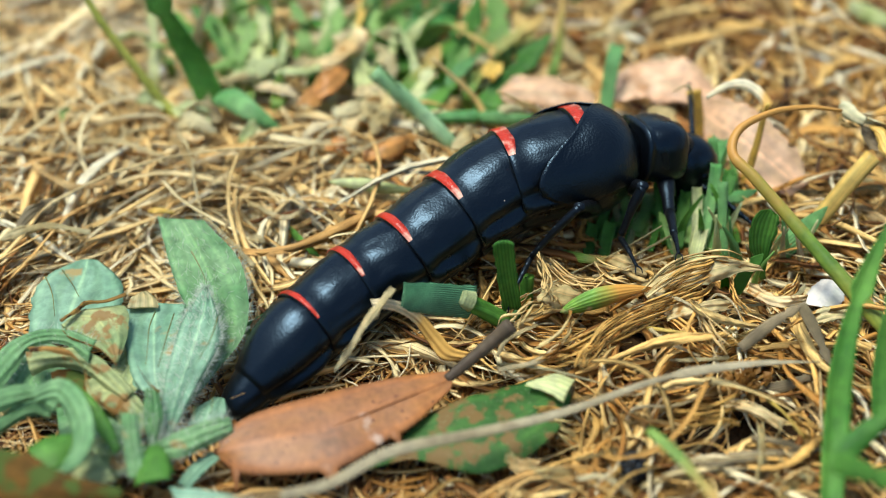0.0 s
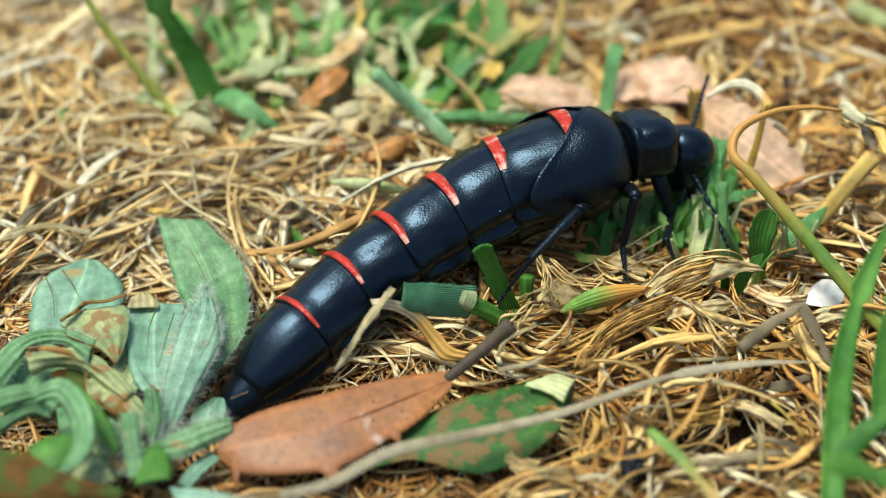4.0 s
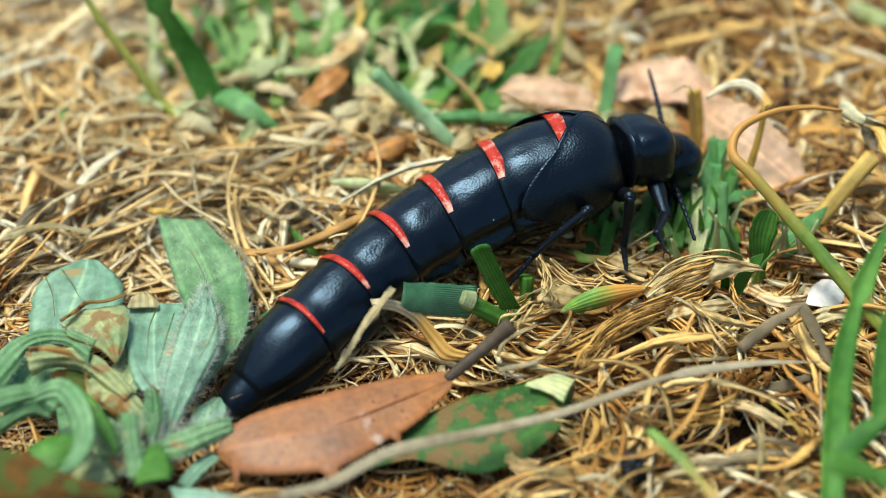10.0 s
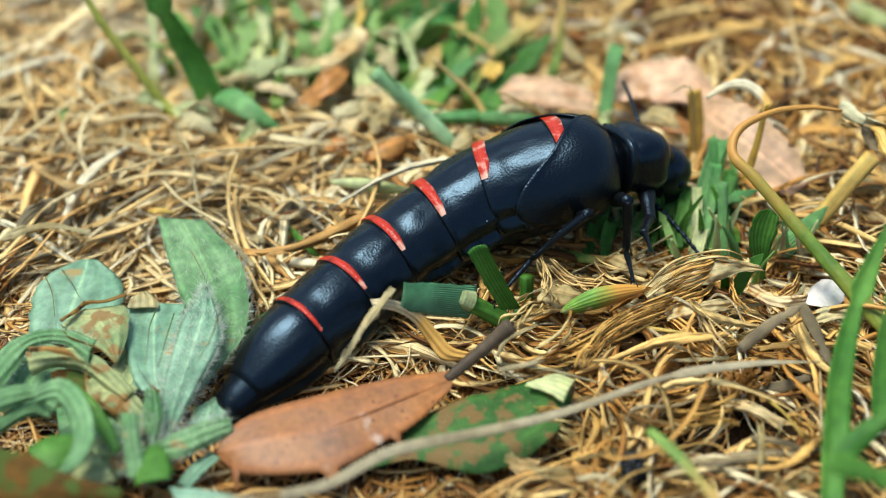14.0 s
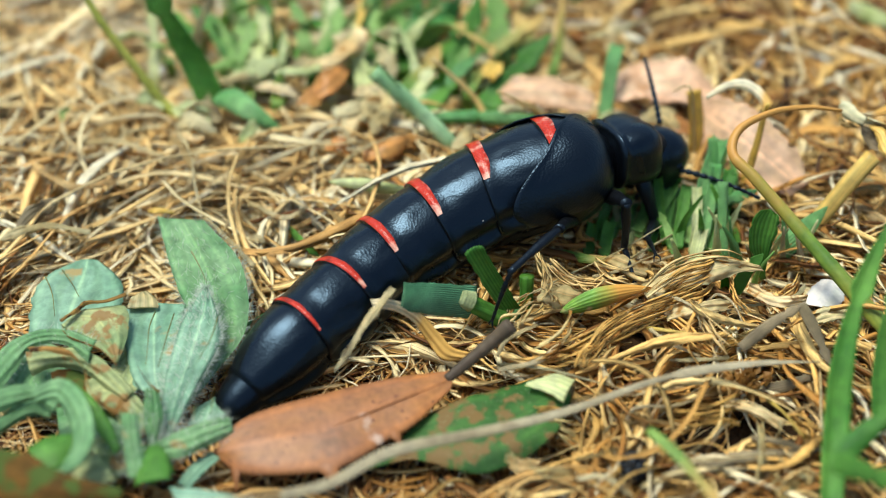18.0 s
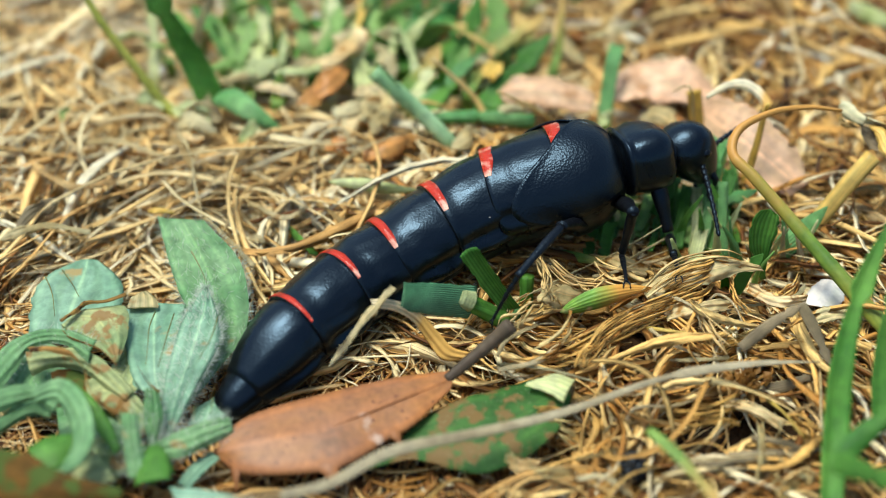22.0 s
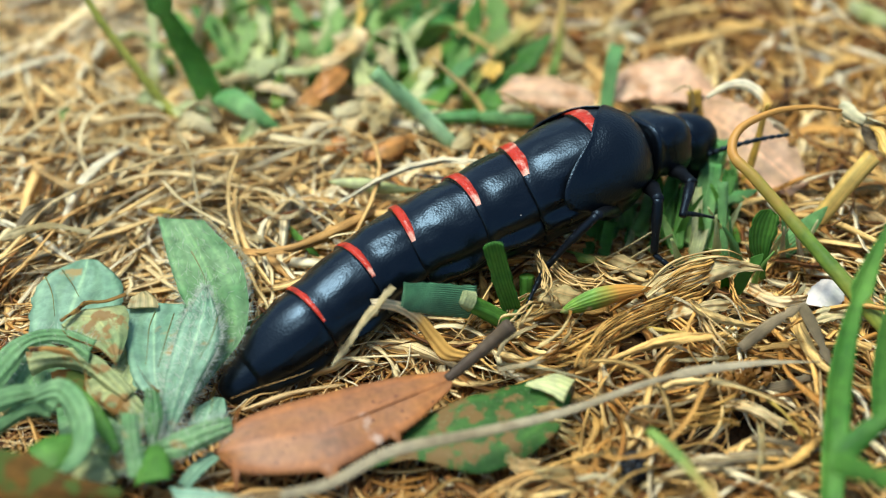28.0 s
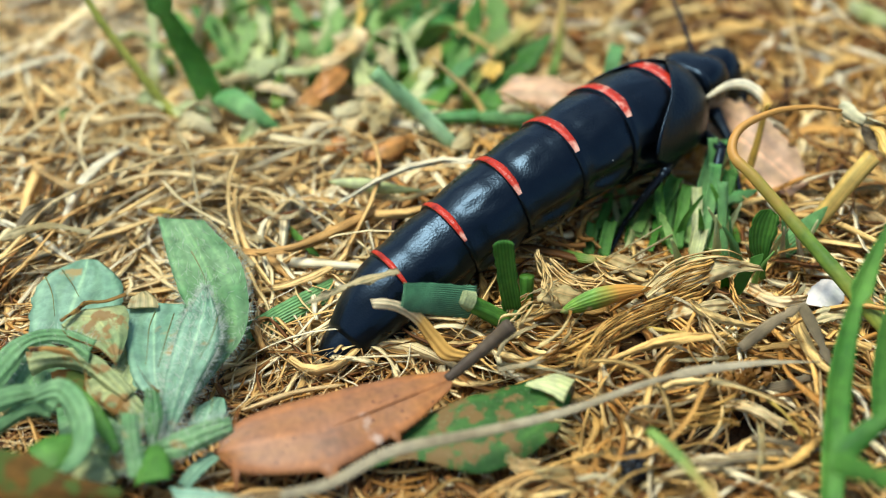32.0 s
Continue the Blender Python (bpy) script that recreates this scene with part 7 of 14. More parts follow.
# tuft under the head
HEAD_TUFT = tuft_at(27.3, 98.7, 0.0, "tuft of cut green grass stubs under the beetle head")
tuft_leaf(HEAD_TUFT, [(29.6, 99.2, 3.0), (29.7, 102.4, 6.5), (29.6, 105.8, 10.0)], 1.14, GRASS_BLUE, "cut green grass stub", shape='cut', cup=0.9, ragged=0.2, twist=0.4)
tuft_leaf(HEAD_TUFT, [(27.6, 95.5, 3.0), (28.7, 98.8, 6.2), (29.5, 102.0, 9.4)], 1.32, GRASS_BLUE, "cut green grass stub", shape='cut', cup=0.9, ragged=0.2, twist=0.4)
tuft_leaf(HEAD_TUFT, [(31.1, 100.1, 3.0), (32.0, 103.3, 3.9), (32.4, 106.7, 4.8)], 1.06, GRASS, "cut green grass stub", shape='cut', cup=0.9, ragged=0.2, twist=0.4)
tuft_leaf(HEAD_TUFT, [(25.1, 95.5, 3.0), (25.8, 98.8, 4.2), (26.2, 102.0, 5.5)], 1.03, GRASS, "cut green grass stub", shape='cut', cup=0.9, ragged=0.2, twist=0.4)
tuft_leaf(HEAD_TUFT, [(23.8, 96.4, 3.0), (24.7, 99.7, 4.7), (25.2, 102.9, 6.4)], 1.13, GRASS, "cut green grass stub", shape='cut', cup=0.9, ragged=0.2, twist=0.4)
tuft_leaf(HEAD_TUFT, [(26.6, 94.6, 3.0), (27.3, 97.8, 5.0), (27.6, 101.0, 7.0)], 1.22, GRASS_PALE, "cut green grass stub", shape='cut', cup=0.9, ragged=0.2, twist=0.4)
tuft_leaf(HEAD_TUFT, [(18.4, 97.3, 3.0), (19.2, 100.6, 2.8), (19.6, 103.8, 2.6)], 1.04, GRASS, "cut green grass stub", shape='cut', cup=0.9, ragged=0.2, twist=0.4)
tuft_leaf(HEAD_TUFT, [(16.9, 96.9, 3.0), (17.5, 100.1, 2.8), (17.7, 103.4, 2.6)], 1.04, GRASS, "cut green grass stub", shape='cut', cup=0.9, ragged=0.2, twist=0.4)
tuft_leaf(HEAD_TUFT, [(15.7, 97.3, 3.0), (16.2, 100.6, 2.2), (16.3, 103.1, 2.0)], 0.94, GRASS, "cut green grass stub", shape='cut', cup=0.9, ragged=0.2, twist=0.4)
tuft_leaf(HEAD_TUFT, [(21.8, 97.3, 3.0), (22.6, 100.6, 3.4), (23.1, 103.8, 3.8)], 1.04, GRASS_PALE, "cut green grass stub", shape='cut', cup=0.9, ragged=0.2, twist=0.4)
tuft_leaf(HEAD_TUFT, [(19.9, 96.4, 3.0), (20.7, 99.7, 3.0), (21.2, 102.9, 3.0)], 0.93, GRASS, "cut green grass stub", shape='cut', cup=0.9, ragged=0.2, twist=0.4)
tuft_leaf(HEAD_TUFT, [(28.7, 102.8, 3.5), (30.3, 105.7, 5.0), (31.4, 108.5, 6.6)], 2.25, GRASS_LIGHT, "green grass blade under the beetle head", cup=0.35, twist=0.3, shape='cut', ragged=0.15)
tuft_leaf(HEAD_TUFT, [(30.2, 98.6, 3.5), (31.2, 101.4, 5.2), (31.6, 104.1, 6.9)], 1.34, GRASS, "green grass blade under the beetle head", cup=0.35, twist=0.3, shape='cut', ragged=0.15)
tuft_leaf(HEAD_TUFT, [(24.3, 98.1, 3.5), (25.8, 100.9, 4.0), (26.8, 103.6, 4.5)], 1.47, GRASS, "green grass blade under the beetle head", cup=0.35, twist=0.3, shape='cut', ragged=0.15)
tuft_leaf(HEAD_TUFT, [(26.1, 95.9, 3.5), (27.4, 98.6, 4.1), (28.1, 101.4, 4.8)], 1.69, GRASS_LIGHT, "green grass blade under the beetle head", cup=0.35, twist=0.3, shape='cut', ragged=0.15)
tuft_leaf(HEAD_TUFT, [(30.6, 110.0, 2.0), (31.5, 113.4, 2.6), (32.3, 115.8, 2.1), (32.4, 117.7, 2.0)], 1.06, GRASS, "green grass blade under the beetle head", cup=0.35, twist=0.3, shape='cut', ragged=0.15)
tuft_leaf(HEAD_TUFT, [(22.0, 94.6, 3.5), (22.9, 97.2, 3.5), (23.4, 100.0, 3.5)], 0.84, GRASS, "green grass blade under the beetle head", cup=0.35, twist=0.3, shape='cut', ragged=0.15)
tuft_leaf(HEAD_TUFT, [(16.9, 98.1, 3.5), (18.0, 100.9, 3.8), (18.5, 103.6, 4.0)], 1.23, GRASS, "green grass blade under the beetle head", cup=0.35, twist=0.3, shape='cut', ragged=0.15)
tuft_leaf(HEAD_TUFT, [(21.0, 97.7, 3.5), (22.2, 100.4, 3.7), (23.0, 103.2, 4.0)], 1.47, GRASS_LIGHT, "green grass blade under the beetle head", cup=0.35, twist=0.3, shape='cut', ragged=0.15)
tuft_leaf(HEAD_TUFT, [(31.3, 95.9, 3.5), (31.6, 98.6, 2.6), (31.3, 101.1, 2.0)], 1.46, GRASS, "green grass blade under the beetle head", cup=0.35, twist=0.3, shape='cut', ragged=0.15)
tuft_leaf(HEAD_TUFT, [(15.5, 96.3, 3.5), (16.4, 99.1, 2.9), (16.9, 101.8, 2.3)], 1.34, GRASS, "green grass blade under the beetle head", cup=0.35, twist=0.3, shape='cut', ragged=0.15)
tuft_leaf(HEAD_TUFT, [(19.3, 99.8, 3.0), (19.1, 102.6, 3.3), (19.0, 105.4, 3.6)], 0.79, GRASS_PALE, "cut green grass blade", shape='cut', cup=-0.5, ragged=0.15, steps=12, twist=0.5)
tuft_leaf(HEAD_TUFT, [(28.9, 95.3, 3.0), (29.5, 98.0, 3.5), (30.1, 100.7, 4.0)], 0.89, GRASS_LIGHT, "cut green grass blade", shape='cut', cup=0.5, ragged=0.15, steps=12, twist=-0.29)
tuft_leaf(HEAD_TUFT, [(32.3, 100.4, 3.0), (32.2, 103.1, 5.3), (32.1, 106.0, 7.6)], 0.91, GRASS_LIGHT, "cut green grass blade", shape='cut', cup=0.8, ragged=0.15, steps=12, twist=-0.25)
tuft_leaf(HEAD_TUFT, [(29.9, 94.0, 3.0), (29.8, 96.7, 6.0), (29.8, 99.4, 9.1)], 1.21, GRASS_BLUE, "cut green grass blade", shape='cut', cup=-0.5, ragged=0.15, steps=12, twist=-0.13)
tuft_leaf(HEAD_TUFT, [(19.4, 98.8, 3.0), (20.7, 101.6, 3.1), (21.9, 104.3, 3.2)], 1.25, GRASS_LIGHT, "cut green grass blade", shape='cut', cup=0.8, ragged=0.15, steps=12, twist=-0.59)
tuft_leaf(HEAD_TUFT, [(19.8, 95.7, 3.0), (20.8, 98.5, 3.1), (21.7, 101.1, 3.2)], 0.85, GRASS_PALE, "cut green grass blade", shape='cut', cup=-0.5, ragged=0.15, steps=12, twist=-0.25)
tuft_leaf(HEAD_TUFT, [(23.1, 98.9, 3.0), (24.1, 101.7, 3.7), (25.0, 104.4, 4.5)], 0.79, GRASS_PALE, "cut green grass blade", shape='cut', cup=-0.5, ragged=0.15, steps=12, twist=0.6)
tuft_leaf(HEAD_TUFT, [(24.0, 96.1, 3.0), (23.5, 98.9, 5.5), (23.3, 101.6, 8.0)], 1.13, GRASS, "cut green grass blade", shape='cut', cup=0.8, ragged=0.15, steps=12, twist=0.5)
tuft_leaf(HEAD_TUFT, [(26.2, 97.5, 3.0), (26.7, 100.2, 3.4), (27.1, 103.0, 3.8)], 1.09, GRASS_LIGHT, "cut green grass blade", shape='cut', cup=0.5, ragged=0.15, steps=12, twist=0.49)
tuft_leaf(HEAD_TUFT, [(16.8, 100.1, 3.0), (17.8, 102.9, 3.0), (18.6, 105.7, 3.1)], 1.13, GRASS_LIGHT, "cut green grass blade", shape='cut', cup=0.5, ragged=0.15, steps=12, twist=-0.2)
tuft_leaf(HEAD_TUFT, [(18.0, 97.4, 3.0), (18.8, 100.1, 2.7), (19.7, 102.9, 2.4)], 1.29, GRASS_BLUE, "cut green grass blade", shape='cut', cup=-0.5, ragged=0.15, steps=12, twist=0.21)
tuft_leaf(HEAD_TUFT, [(20.8, 98.3, 3.0), (20.6, 101.1, 3.2), (20.5, 103.8, 3.3)], 1.14, GRASS_LIGHT, "cut green grass blade", shape='cut', cup=-0.5, ragged=0.15, steps=12, twist=0.38)
tuft_leaf(HEAD_TUFT, [(20.3, 99.2, 3.0), (20.1, 102.0, 3.4), (19.9, 104.8, 3.8)], 0.98, GRASS_LIGHT, "cut green grass blade", shape='cut', cup=0.8, ragged=0.15, steps=12, twist=0.09)
tuft_leaf(HEAD_TUFT, [(21.3, 97.4, 3.0), (22.3, 100.2, 3.2), (23.4, 102.9, 3.5)], 1.34, GRASS_LIGHT, "cut green grass blade", shape='cut', cup=0.5, ragged=0.15, steps=12, twist=-0.07)
tuft_leaf(HEAD_TUFT, [(29.6, 100.8, 2.0), (32.1, 103.0, 2.0), (35.1, 104.4, 2.7)], 1.75, GRASS_BLUE, "blue-green grass blade leaning out of a tuft", side=(0, 0.8, 0.6), shape='cut')
tuft_leaf(HEAD_TUFT, [(25.1, 93.5, 2.0), (24.4, 96.2, 3.2), (23.3, 98.4, 5.0)], 0.96, GRASS, "thin green grass blade", cup=0.4)
tuft_leaf(HEAD_TUFT, [(26.0, 95.9, 3.0), (27.0, 98.0, 4.0), (28.4, 101.6, 5.4), (29.8, 105.2, 6.4), (31.3, 109.0, 7.4)], 1.90, GRASS_BLUE, "pale blue-green cut grass stub", shape='cut', cup=0.7, ragged=0.08)
tuft_leaf(HEAD_TUFT, [(28.1, 95.1, 3.0), (28.8, 97.1, 4.0), (29.8, 99.5, 5.0), (30.9, 101.8, 6.0), (31.7, 103.8, 6.8)], 1.60, GRASS, "green cut grass stub", shape='cut', cup=0.7, ragged=0.08)
tuft_leaf(HEAD_TUFT, [(23.1, 99.1, 4.5), (23.9, 100.4, 5.2), (24.8, 101.8, 6.0), (25.6, 103.3, 6.6)], 1.70, GRASS, "green cut grass stub", shape='cut', cup=0.6, ragged=0.08)
tuft_leaf(HEAD_TUFT, [(25.0, 95.0, 3.5), (25.4, 97.4, 4.6), (26.1, 99.7, 5.6), (26.7, 102.0, 6.4)], 1.30, GRASS, "green cut grass stub", shape='cut', cup=0.6, ragged=0.08)
tuft_leaf(HEAD_TUFT, [(25.7, 100.6, 4.5), (28.3, 100.0, 5.4), (31.0, 100.3, 5.8), (34.5, 101.7, 6.0)], 1.60, GRASS_BLUE, "blue-green grass blade leaning out of a tuft", side=(0, 0.8, 0.6))
tuft_leaf(HEAD_TUFT, [(24.5, 93.4, 4.0), (24.0, 94.9, 5.2), (23.5, 96.3, 6.0), (22.9, 96.9, 7.0)], 0.95, GRASS_LIGHT, "thin bright green grass blade", cup=0.4)
tuft_leaf(HEAD_TUFT, [(15.4, 94.2, 3.4), (15.7, 95.6, 4.2), (16.1, 97.4, 5.0)], 1.30, GRASS, "short green grass stub", shape='cut', cup=0.6)
tuft_leaf(HEAD_TUFT, [(17.0, 94.0, 3.4), (17.4, 95.6, 4.2), (18.0, 97.7, 5.0)], 1.40, GRASS, "short green grass stub", shape='cut', cup=0.6)
tuft_leaf(HEAD_TUFT, [(26.5, 92.9, 3.0), (27.2, 95.3, 4.0), (28.5, 98.8, 4.6), (30.0, 102.1, 5.4)], 1.50, GRASS_PALE, "pale dry grass stub", shape='cut', cup=0.6)
tuft_leaf(HEAD_TUFT, [(32.7, 91.3, 2.5), (33.0, 92.0, 5.9), (34.2, 92.8, 8.9)], 1.39, CREAM, "pale dry grass blade", shape="taper", cup=-0.5, ragged=0.15, steps=14, twist=0.3)
tuft_leaf(HEAD_TUFT, [(28.1, 97.4, 2.5), (27.5, 96.7, 5.4), (27.0, 96.6, 7.7)], 1.14, GRASS, "green cut grass blade", shape="taper", cup=0.4, ragged=0.15, steps=14, twist=-0.3)
tuft_leaf(HEAD_TUFT, [(34.9, 94.2, 2.5), (34.9, 93.6, 5.4), (35.8, 93.6, 7.7)], 0.94, GRASS_PALE, "pale yellow-green grass blade", shape="taper", cup=0.7, ragged=0.15, steps=14, twist=0.1)
tuft_leaf(HEAD_TUFT, [(31.0, 96.7, 2.5), (30.0, 97.7, 6.0), (28.3, 98.9, 9.2)], 1.66, GRASS, "green cut grass blade", shape="taper", cup=0.7, ragged=0.15, steps=14, twist=-0.2)
tuft_leaf(HEAD_TUFT, [(38.1, 93.1, 2.5), (37.2, 93.5, 5.8), (36.0, 94.2, 8.7)], 0.98, CREAM, "pale dry grass blade", shape="taper", cup=-0.5, ragged=0.15, steps=14, twist=-0.5)
tuft_leaf(HEAD_TUFT, [(29.4, 89.7, 2.5), (28.7, 89.3, 5.4), (28.0, 89.4, 7.9)], 1.33, GRASS, "green cut grass blade", shape="taper", cup=0.7, ragged=0.15, steps=14, twist=-0.2)
tuft_leaf(HEAD_TUFT, [(36.1, 93.6, 2.5), (35.5, 93.3, 5.5), (35.2, 93.4, 8.0)], 0.96, CREAM, "pale dry grass blade", shape="taper", cup=0.7, ragged=0.15, steps=14, twist=0.4)
tuft_leaf(HEAD_TUFT, [(29.3, 94.3, 2.5), (28.8, 94.4, 5.7), (28.4, 94.9, 8.4)], 1.32, GRASS_PALE, "pale yellow-green grass blade", shape="taper", cup=-0.5, ragged=0.15, steps=14, twist=-0.5)
tuft_leaf(HEAD_TUFT, [(25.9, 89.6, 2.5), (25.9, 89.0, 5.4), (26.5, 89.0, 7.7)], 1.11, GRASS_PALE, "pale yellow-green grass blade", shape="taper", cup=0.4, ragged=0.15, steps=14, twist=-0.2)
tuft_leaf(HEAD_TUFT, [(30.6, 92.6, 2.5), (30.1, 93.2, 5.8), (29.5, 94.1, 8.9)], 0.83, GRASS_BLUE, "blue-green cut grass blade", shape="taper", cup=0.7, ragged=0.15, steps=14, twist=-0.2)
tuft_leaf(HEAD_TUFT, [(32.3, 89.9, 2.5), (32.4, 89.6, 5.5), (33.5, 89.8, 8.0)], 0.88, GRASS_LIGHT, "light green cut grass blade", shape="taper", cup=-0.5, ragged=0.15, steps=14, twist=-0.3)
tuft_leaf(HEAD_TUFT, [(25.4, 96.5, 2.5), (25.8, 97.0, 5.8), (27.4, 97.7, 8.7)], 1.45, GRASS, "green cut grass blade", shape="taper", cup=0.4, ragged=0.15, steps=14, twist=0.0)
tuft_leaf(HEAD_TUFT, [(30.3, 95.7, 2.5), (30.4, 96.0, 5.7), (31.3, 96.6, 8.5)], 1.39, GRASS_PALE, "pale yellow-green grass blade", shape="taper", cup=0.7, ragged=0.15, steps=14, twist=0.5)
tuft_leaf(HEAD_TUFT, [(32.9, 90.8, 2.5), (32.0, 90.6, 5.5), (30.8, 90.7, 8.0)], 1.31, CREAM, "pale dry grass blade", shape="taper", cup=0.4, ragged=0.15, steps=14, twist=0.4)
tuft_leaf(HEAD_TUFT, [(30.5, 96.3, 2.5), (29.4, 96.1, 5.5), (27.8, 96.4, 8.1)], 1.07, GRASS_PALE, "pale yellow-green grass blade", shape="taper", cup=0.4, ragged=0.15, steps=14, twist=0.4)
tuft_leaf(HEAD_TUFT, [(38.5, 93.8, 2.5), (38.3, 93.8, 5.6), (38.8, 94.2, 8.3)], 1.05, GRASS_PALE, "pale yellow-green grass blade", shape="taper", cup=-0.5, ragged=0.15, steps=14, twist=0.4)
tuft_leaf(HEAD_TUFT, [(25.1, 90.7, 2.5), (24.3, 90.8, 5.7), (23.2, 91.2, 8.4)], 1.58, GRASS_PALE, "pale yellow-green grass blade", shape="taper", cup=0.7, ragged=0.15, steps=14, twist=-0.0)
tuft_leaf(HEAD_TUFT, [(31.4, 93.0, 2.5), (30.4, 93.1, 5.6), (28.8, 93.5, 8.3)], 1.43, GRASS_BLUE, "blue-green cut grass blade", shape="taper", cup=-0.5, ragged=0.15, steps=14, twist=-0.1)
tuft_leaf(HEAD_TUFT, [(34.7, 95.3, 2.5), (34.6, 95.4, 5.6), (35.3, 95.8, 8.3)], 1.44, CREAM, "pale dry grass blade", shape="taper", cup=0.4, ragged=0.15, steps=14, twist=-0.3)
tuft_leaf(HEAD_TUFT, [(36.6, 93.6, 2.5), (35.9, 94.2, 5.8), (35.2, 95.1, 8.9)], 1.22, GRASS_BLUE, "blue-green cut grass blade", shape="taper", cup=-0.5, ragged=0.15, steps=14, twist=-0.2)
leaf_thing("fallen_grass", [(12.1, 94.3, 3.5), (15.0, 91.8, 5.0), (18.5, 92.0, 4.5)], 1.06, GRASS_TURN, "yellow-green blade lying on straw", "grass", side=(0, 0.8, 0.6))
NOTCHED_TUFT = tuft_at(34.8, 95.1, 0.0, "small tuft with notched dark green leaves")
tuft_leaf(NOTCHED_TUFT, [(33.2, 90.3, 3.5), (32.3, 90.8, 7.4), (32.3, 91.3, 10.1), (32.7, 91.8, 11.8)], 3.07, GRASS, "notched dark green leaf", shape='spatula', cup=0.4, ragged=0.2)
tuft_leaf(NOTCHED_TUFT, [(35.1, 94.1, 3.5), (37.3, 94.9, 5.4), (40.0, 95.6, 8.9)], 2.74, GRASS_BLUE, "broad blue-green leaf", shape='lance', cup=0.3, side=(0, 0.8, 0.6))
tuft_leaf(NOTCHED_TUFT, [(29.9, 88.2, 3.5), (30.8, 88.9, 6.0), (32.4, 89.7, 7.7)], 1.49, GRASS, "green blade in the straw", cup=0.3)
HOOK_TUFT = tuft_at(30.5, 116.7, 0.0, "yellowing blade with a dry hooked tip")
tuft_leaf(HOOK_TUFT, [(29.4, 112.4, 0.0), (29.4, 112.4, 3.4), (29.4, 113.1, 6.3), (28.6, 113.9, 10.6)], 1.70, YELLOW, "yellowing upright blade with a dry hooked tip", shape='cut')
tuft_stem(HOOK_TUFT, [(29.4, 112.4, 0.0), (29.4, 112.4, 3.4), (28.3, 112.9, 10.5), (27.6, 113.4, 11.5), (26.3, 113.9, 10.3)], 0.19, CREAM, "thin dry hook")
DRY_STALKS = tuft_at(35.2, 109.4, 0.0, "yellow dry stalks standing in the straw")

# dry leaf and stem beyond the head
sheet_thing("dry_leaf", [(28.9, 109.4, 13.0), (31.3, 111.3, 13.5), (33.4, 111.2, 14.0), (35.2, 110.0, 13.5), (36.1, 108.0, 13.0)], [(29.1, 109.3, 12.6), (31.7, 110.8, 12.8), (33.6, 110.3, 13.0), (34.9, 108.8, 12.5), (35.0, 106.8, 12.0)], CURL_PALE, "cream curled dry leaf on a thin stalk", "leaf", bulge=0.16, wave=0.03, ragged=0.05)
tuft_stem(DRY_STALKS, [(33.9, 105.4, 3.4), (34.5, 105.9, 7.9), (34.8, 106.4, 11.8), (34.5, 104.9, 15.2)], 0.55, YELLOW, "yellow dry stalk holding a curled leaf")
stem_thing("curved_stem", [(44.8, 79.8, 4.1), (40.0, 85.6, 7.3), (35.5, 91.0, 10.3), (31.6, 95.2, 13.1), (29.6, 97.6, 14.3), (30.6, 100.0, 15.7), (34.3, 101.9, 16.4), (38.0, 102.7, 16.4), (41.8, 103.2, 15.6)], 0.87, STEM_TURN, "long green stem turning brown and curling over", "stem", steps=44, shape='taper')
tuft_stem(DRY_STALKS, [(39.1, 97.1, 3.4), (40.9, 97.8, 6.5), (43.0, 98.9, 9.5), (45.2, 100.1, 12.0)], 0.98, OCHRE, "broken ochre dry stalk", shape="cut")
CRUMPLED = tagged(new("crumpled_leaf"), "crumpled cream and brown dry leaf hooked over a broken stalk", "leaf")
part("upper_fold", sheet_mesh([(42.5, 106.5, 14.5), (43.7, 106.3, 14.5), (44.4, 104.3, 14.5), (45.7, 103.1, 14.2), (48.0, 102.5, 14.0)], [(43.0, 107.1, 13.2), (42.9, 105.1, 13.3), (44.1, 103.6, 13.4), (45.8, 103.8, 13.2), (48.0, 101.8, 13.0)], 0.3, 0.16, 40, 12, 0.1, 0.2, 31), CURL_PALE, CRUMPLED)
part("inner_fold", sheet_mesh([(44.6, 104.5, 13.0), (45.4, 104.3, 12.9), (46.2, 103.9, 12.7), (46.2, 102.4, 12.6)], [(44.7, 103.4, 12.2), (44.8, 102.3, 12.1), (45.1, 101.2, 12.1), (45.8, 100.7, 12.0)], -0.2, 0.14, 30, 10, 0.12, 0.22, 32), DRY_GREY, CRUMPLED, "dark shrivelled inner fold")
part("hanging_lobe", sheet_mesh([(45.3, 103.5, 13.6), (46.6, 103.5, 13.3), (47.3, 102.4, 12.9), (47.3, 100.9, 12.6)], [(45.7, 103.1, 13.0), (45.8, 101.8, 12.7), (45.8, 100.5, 12.3), (46.3, 99.8, 12.0)], 0.25, 0.14, 30, 10, 0.1, 0.18, 33), OCHRE, CRUMPLED, "orange-tan hanging lobe")
part("torn_edge", sheet_mesh([(43.0, 106.3, 13.0), (42.9, 104.8, 13.0), (43.6, 104.5, 13.0)], [(42.8, 104.6, 12.6), (43.3, 104.0, 12.6), (44.5, 104.2, 12.6)], 0.2, 0.14, 24, 8, 0.12, 0.3, 34), DRY, CRUMPLED)
part("back_lobe", sheet_mesh([(44.9, 105.0, 14.0), (46.3, 105.4, 14.0), (49.2, 107.2, 14.0)], [(45.1, 104.9, 13.6), (46.4, 104.9, 13.6), (48.9, 105.5, 13.6)], 0.15, 0.14, 24, 8, 0.08, 0.15, 35), CURL, CRUMPLED)
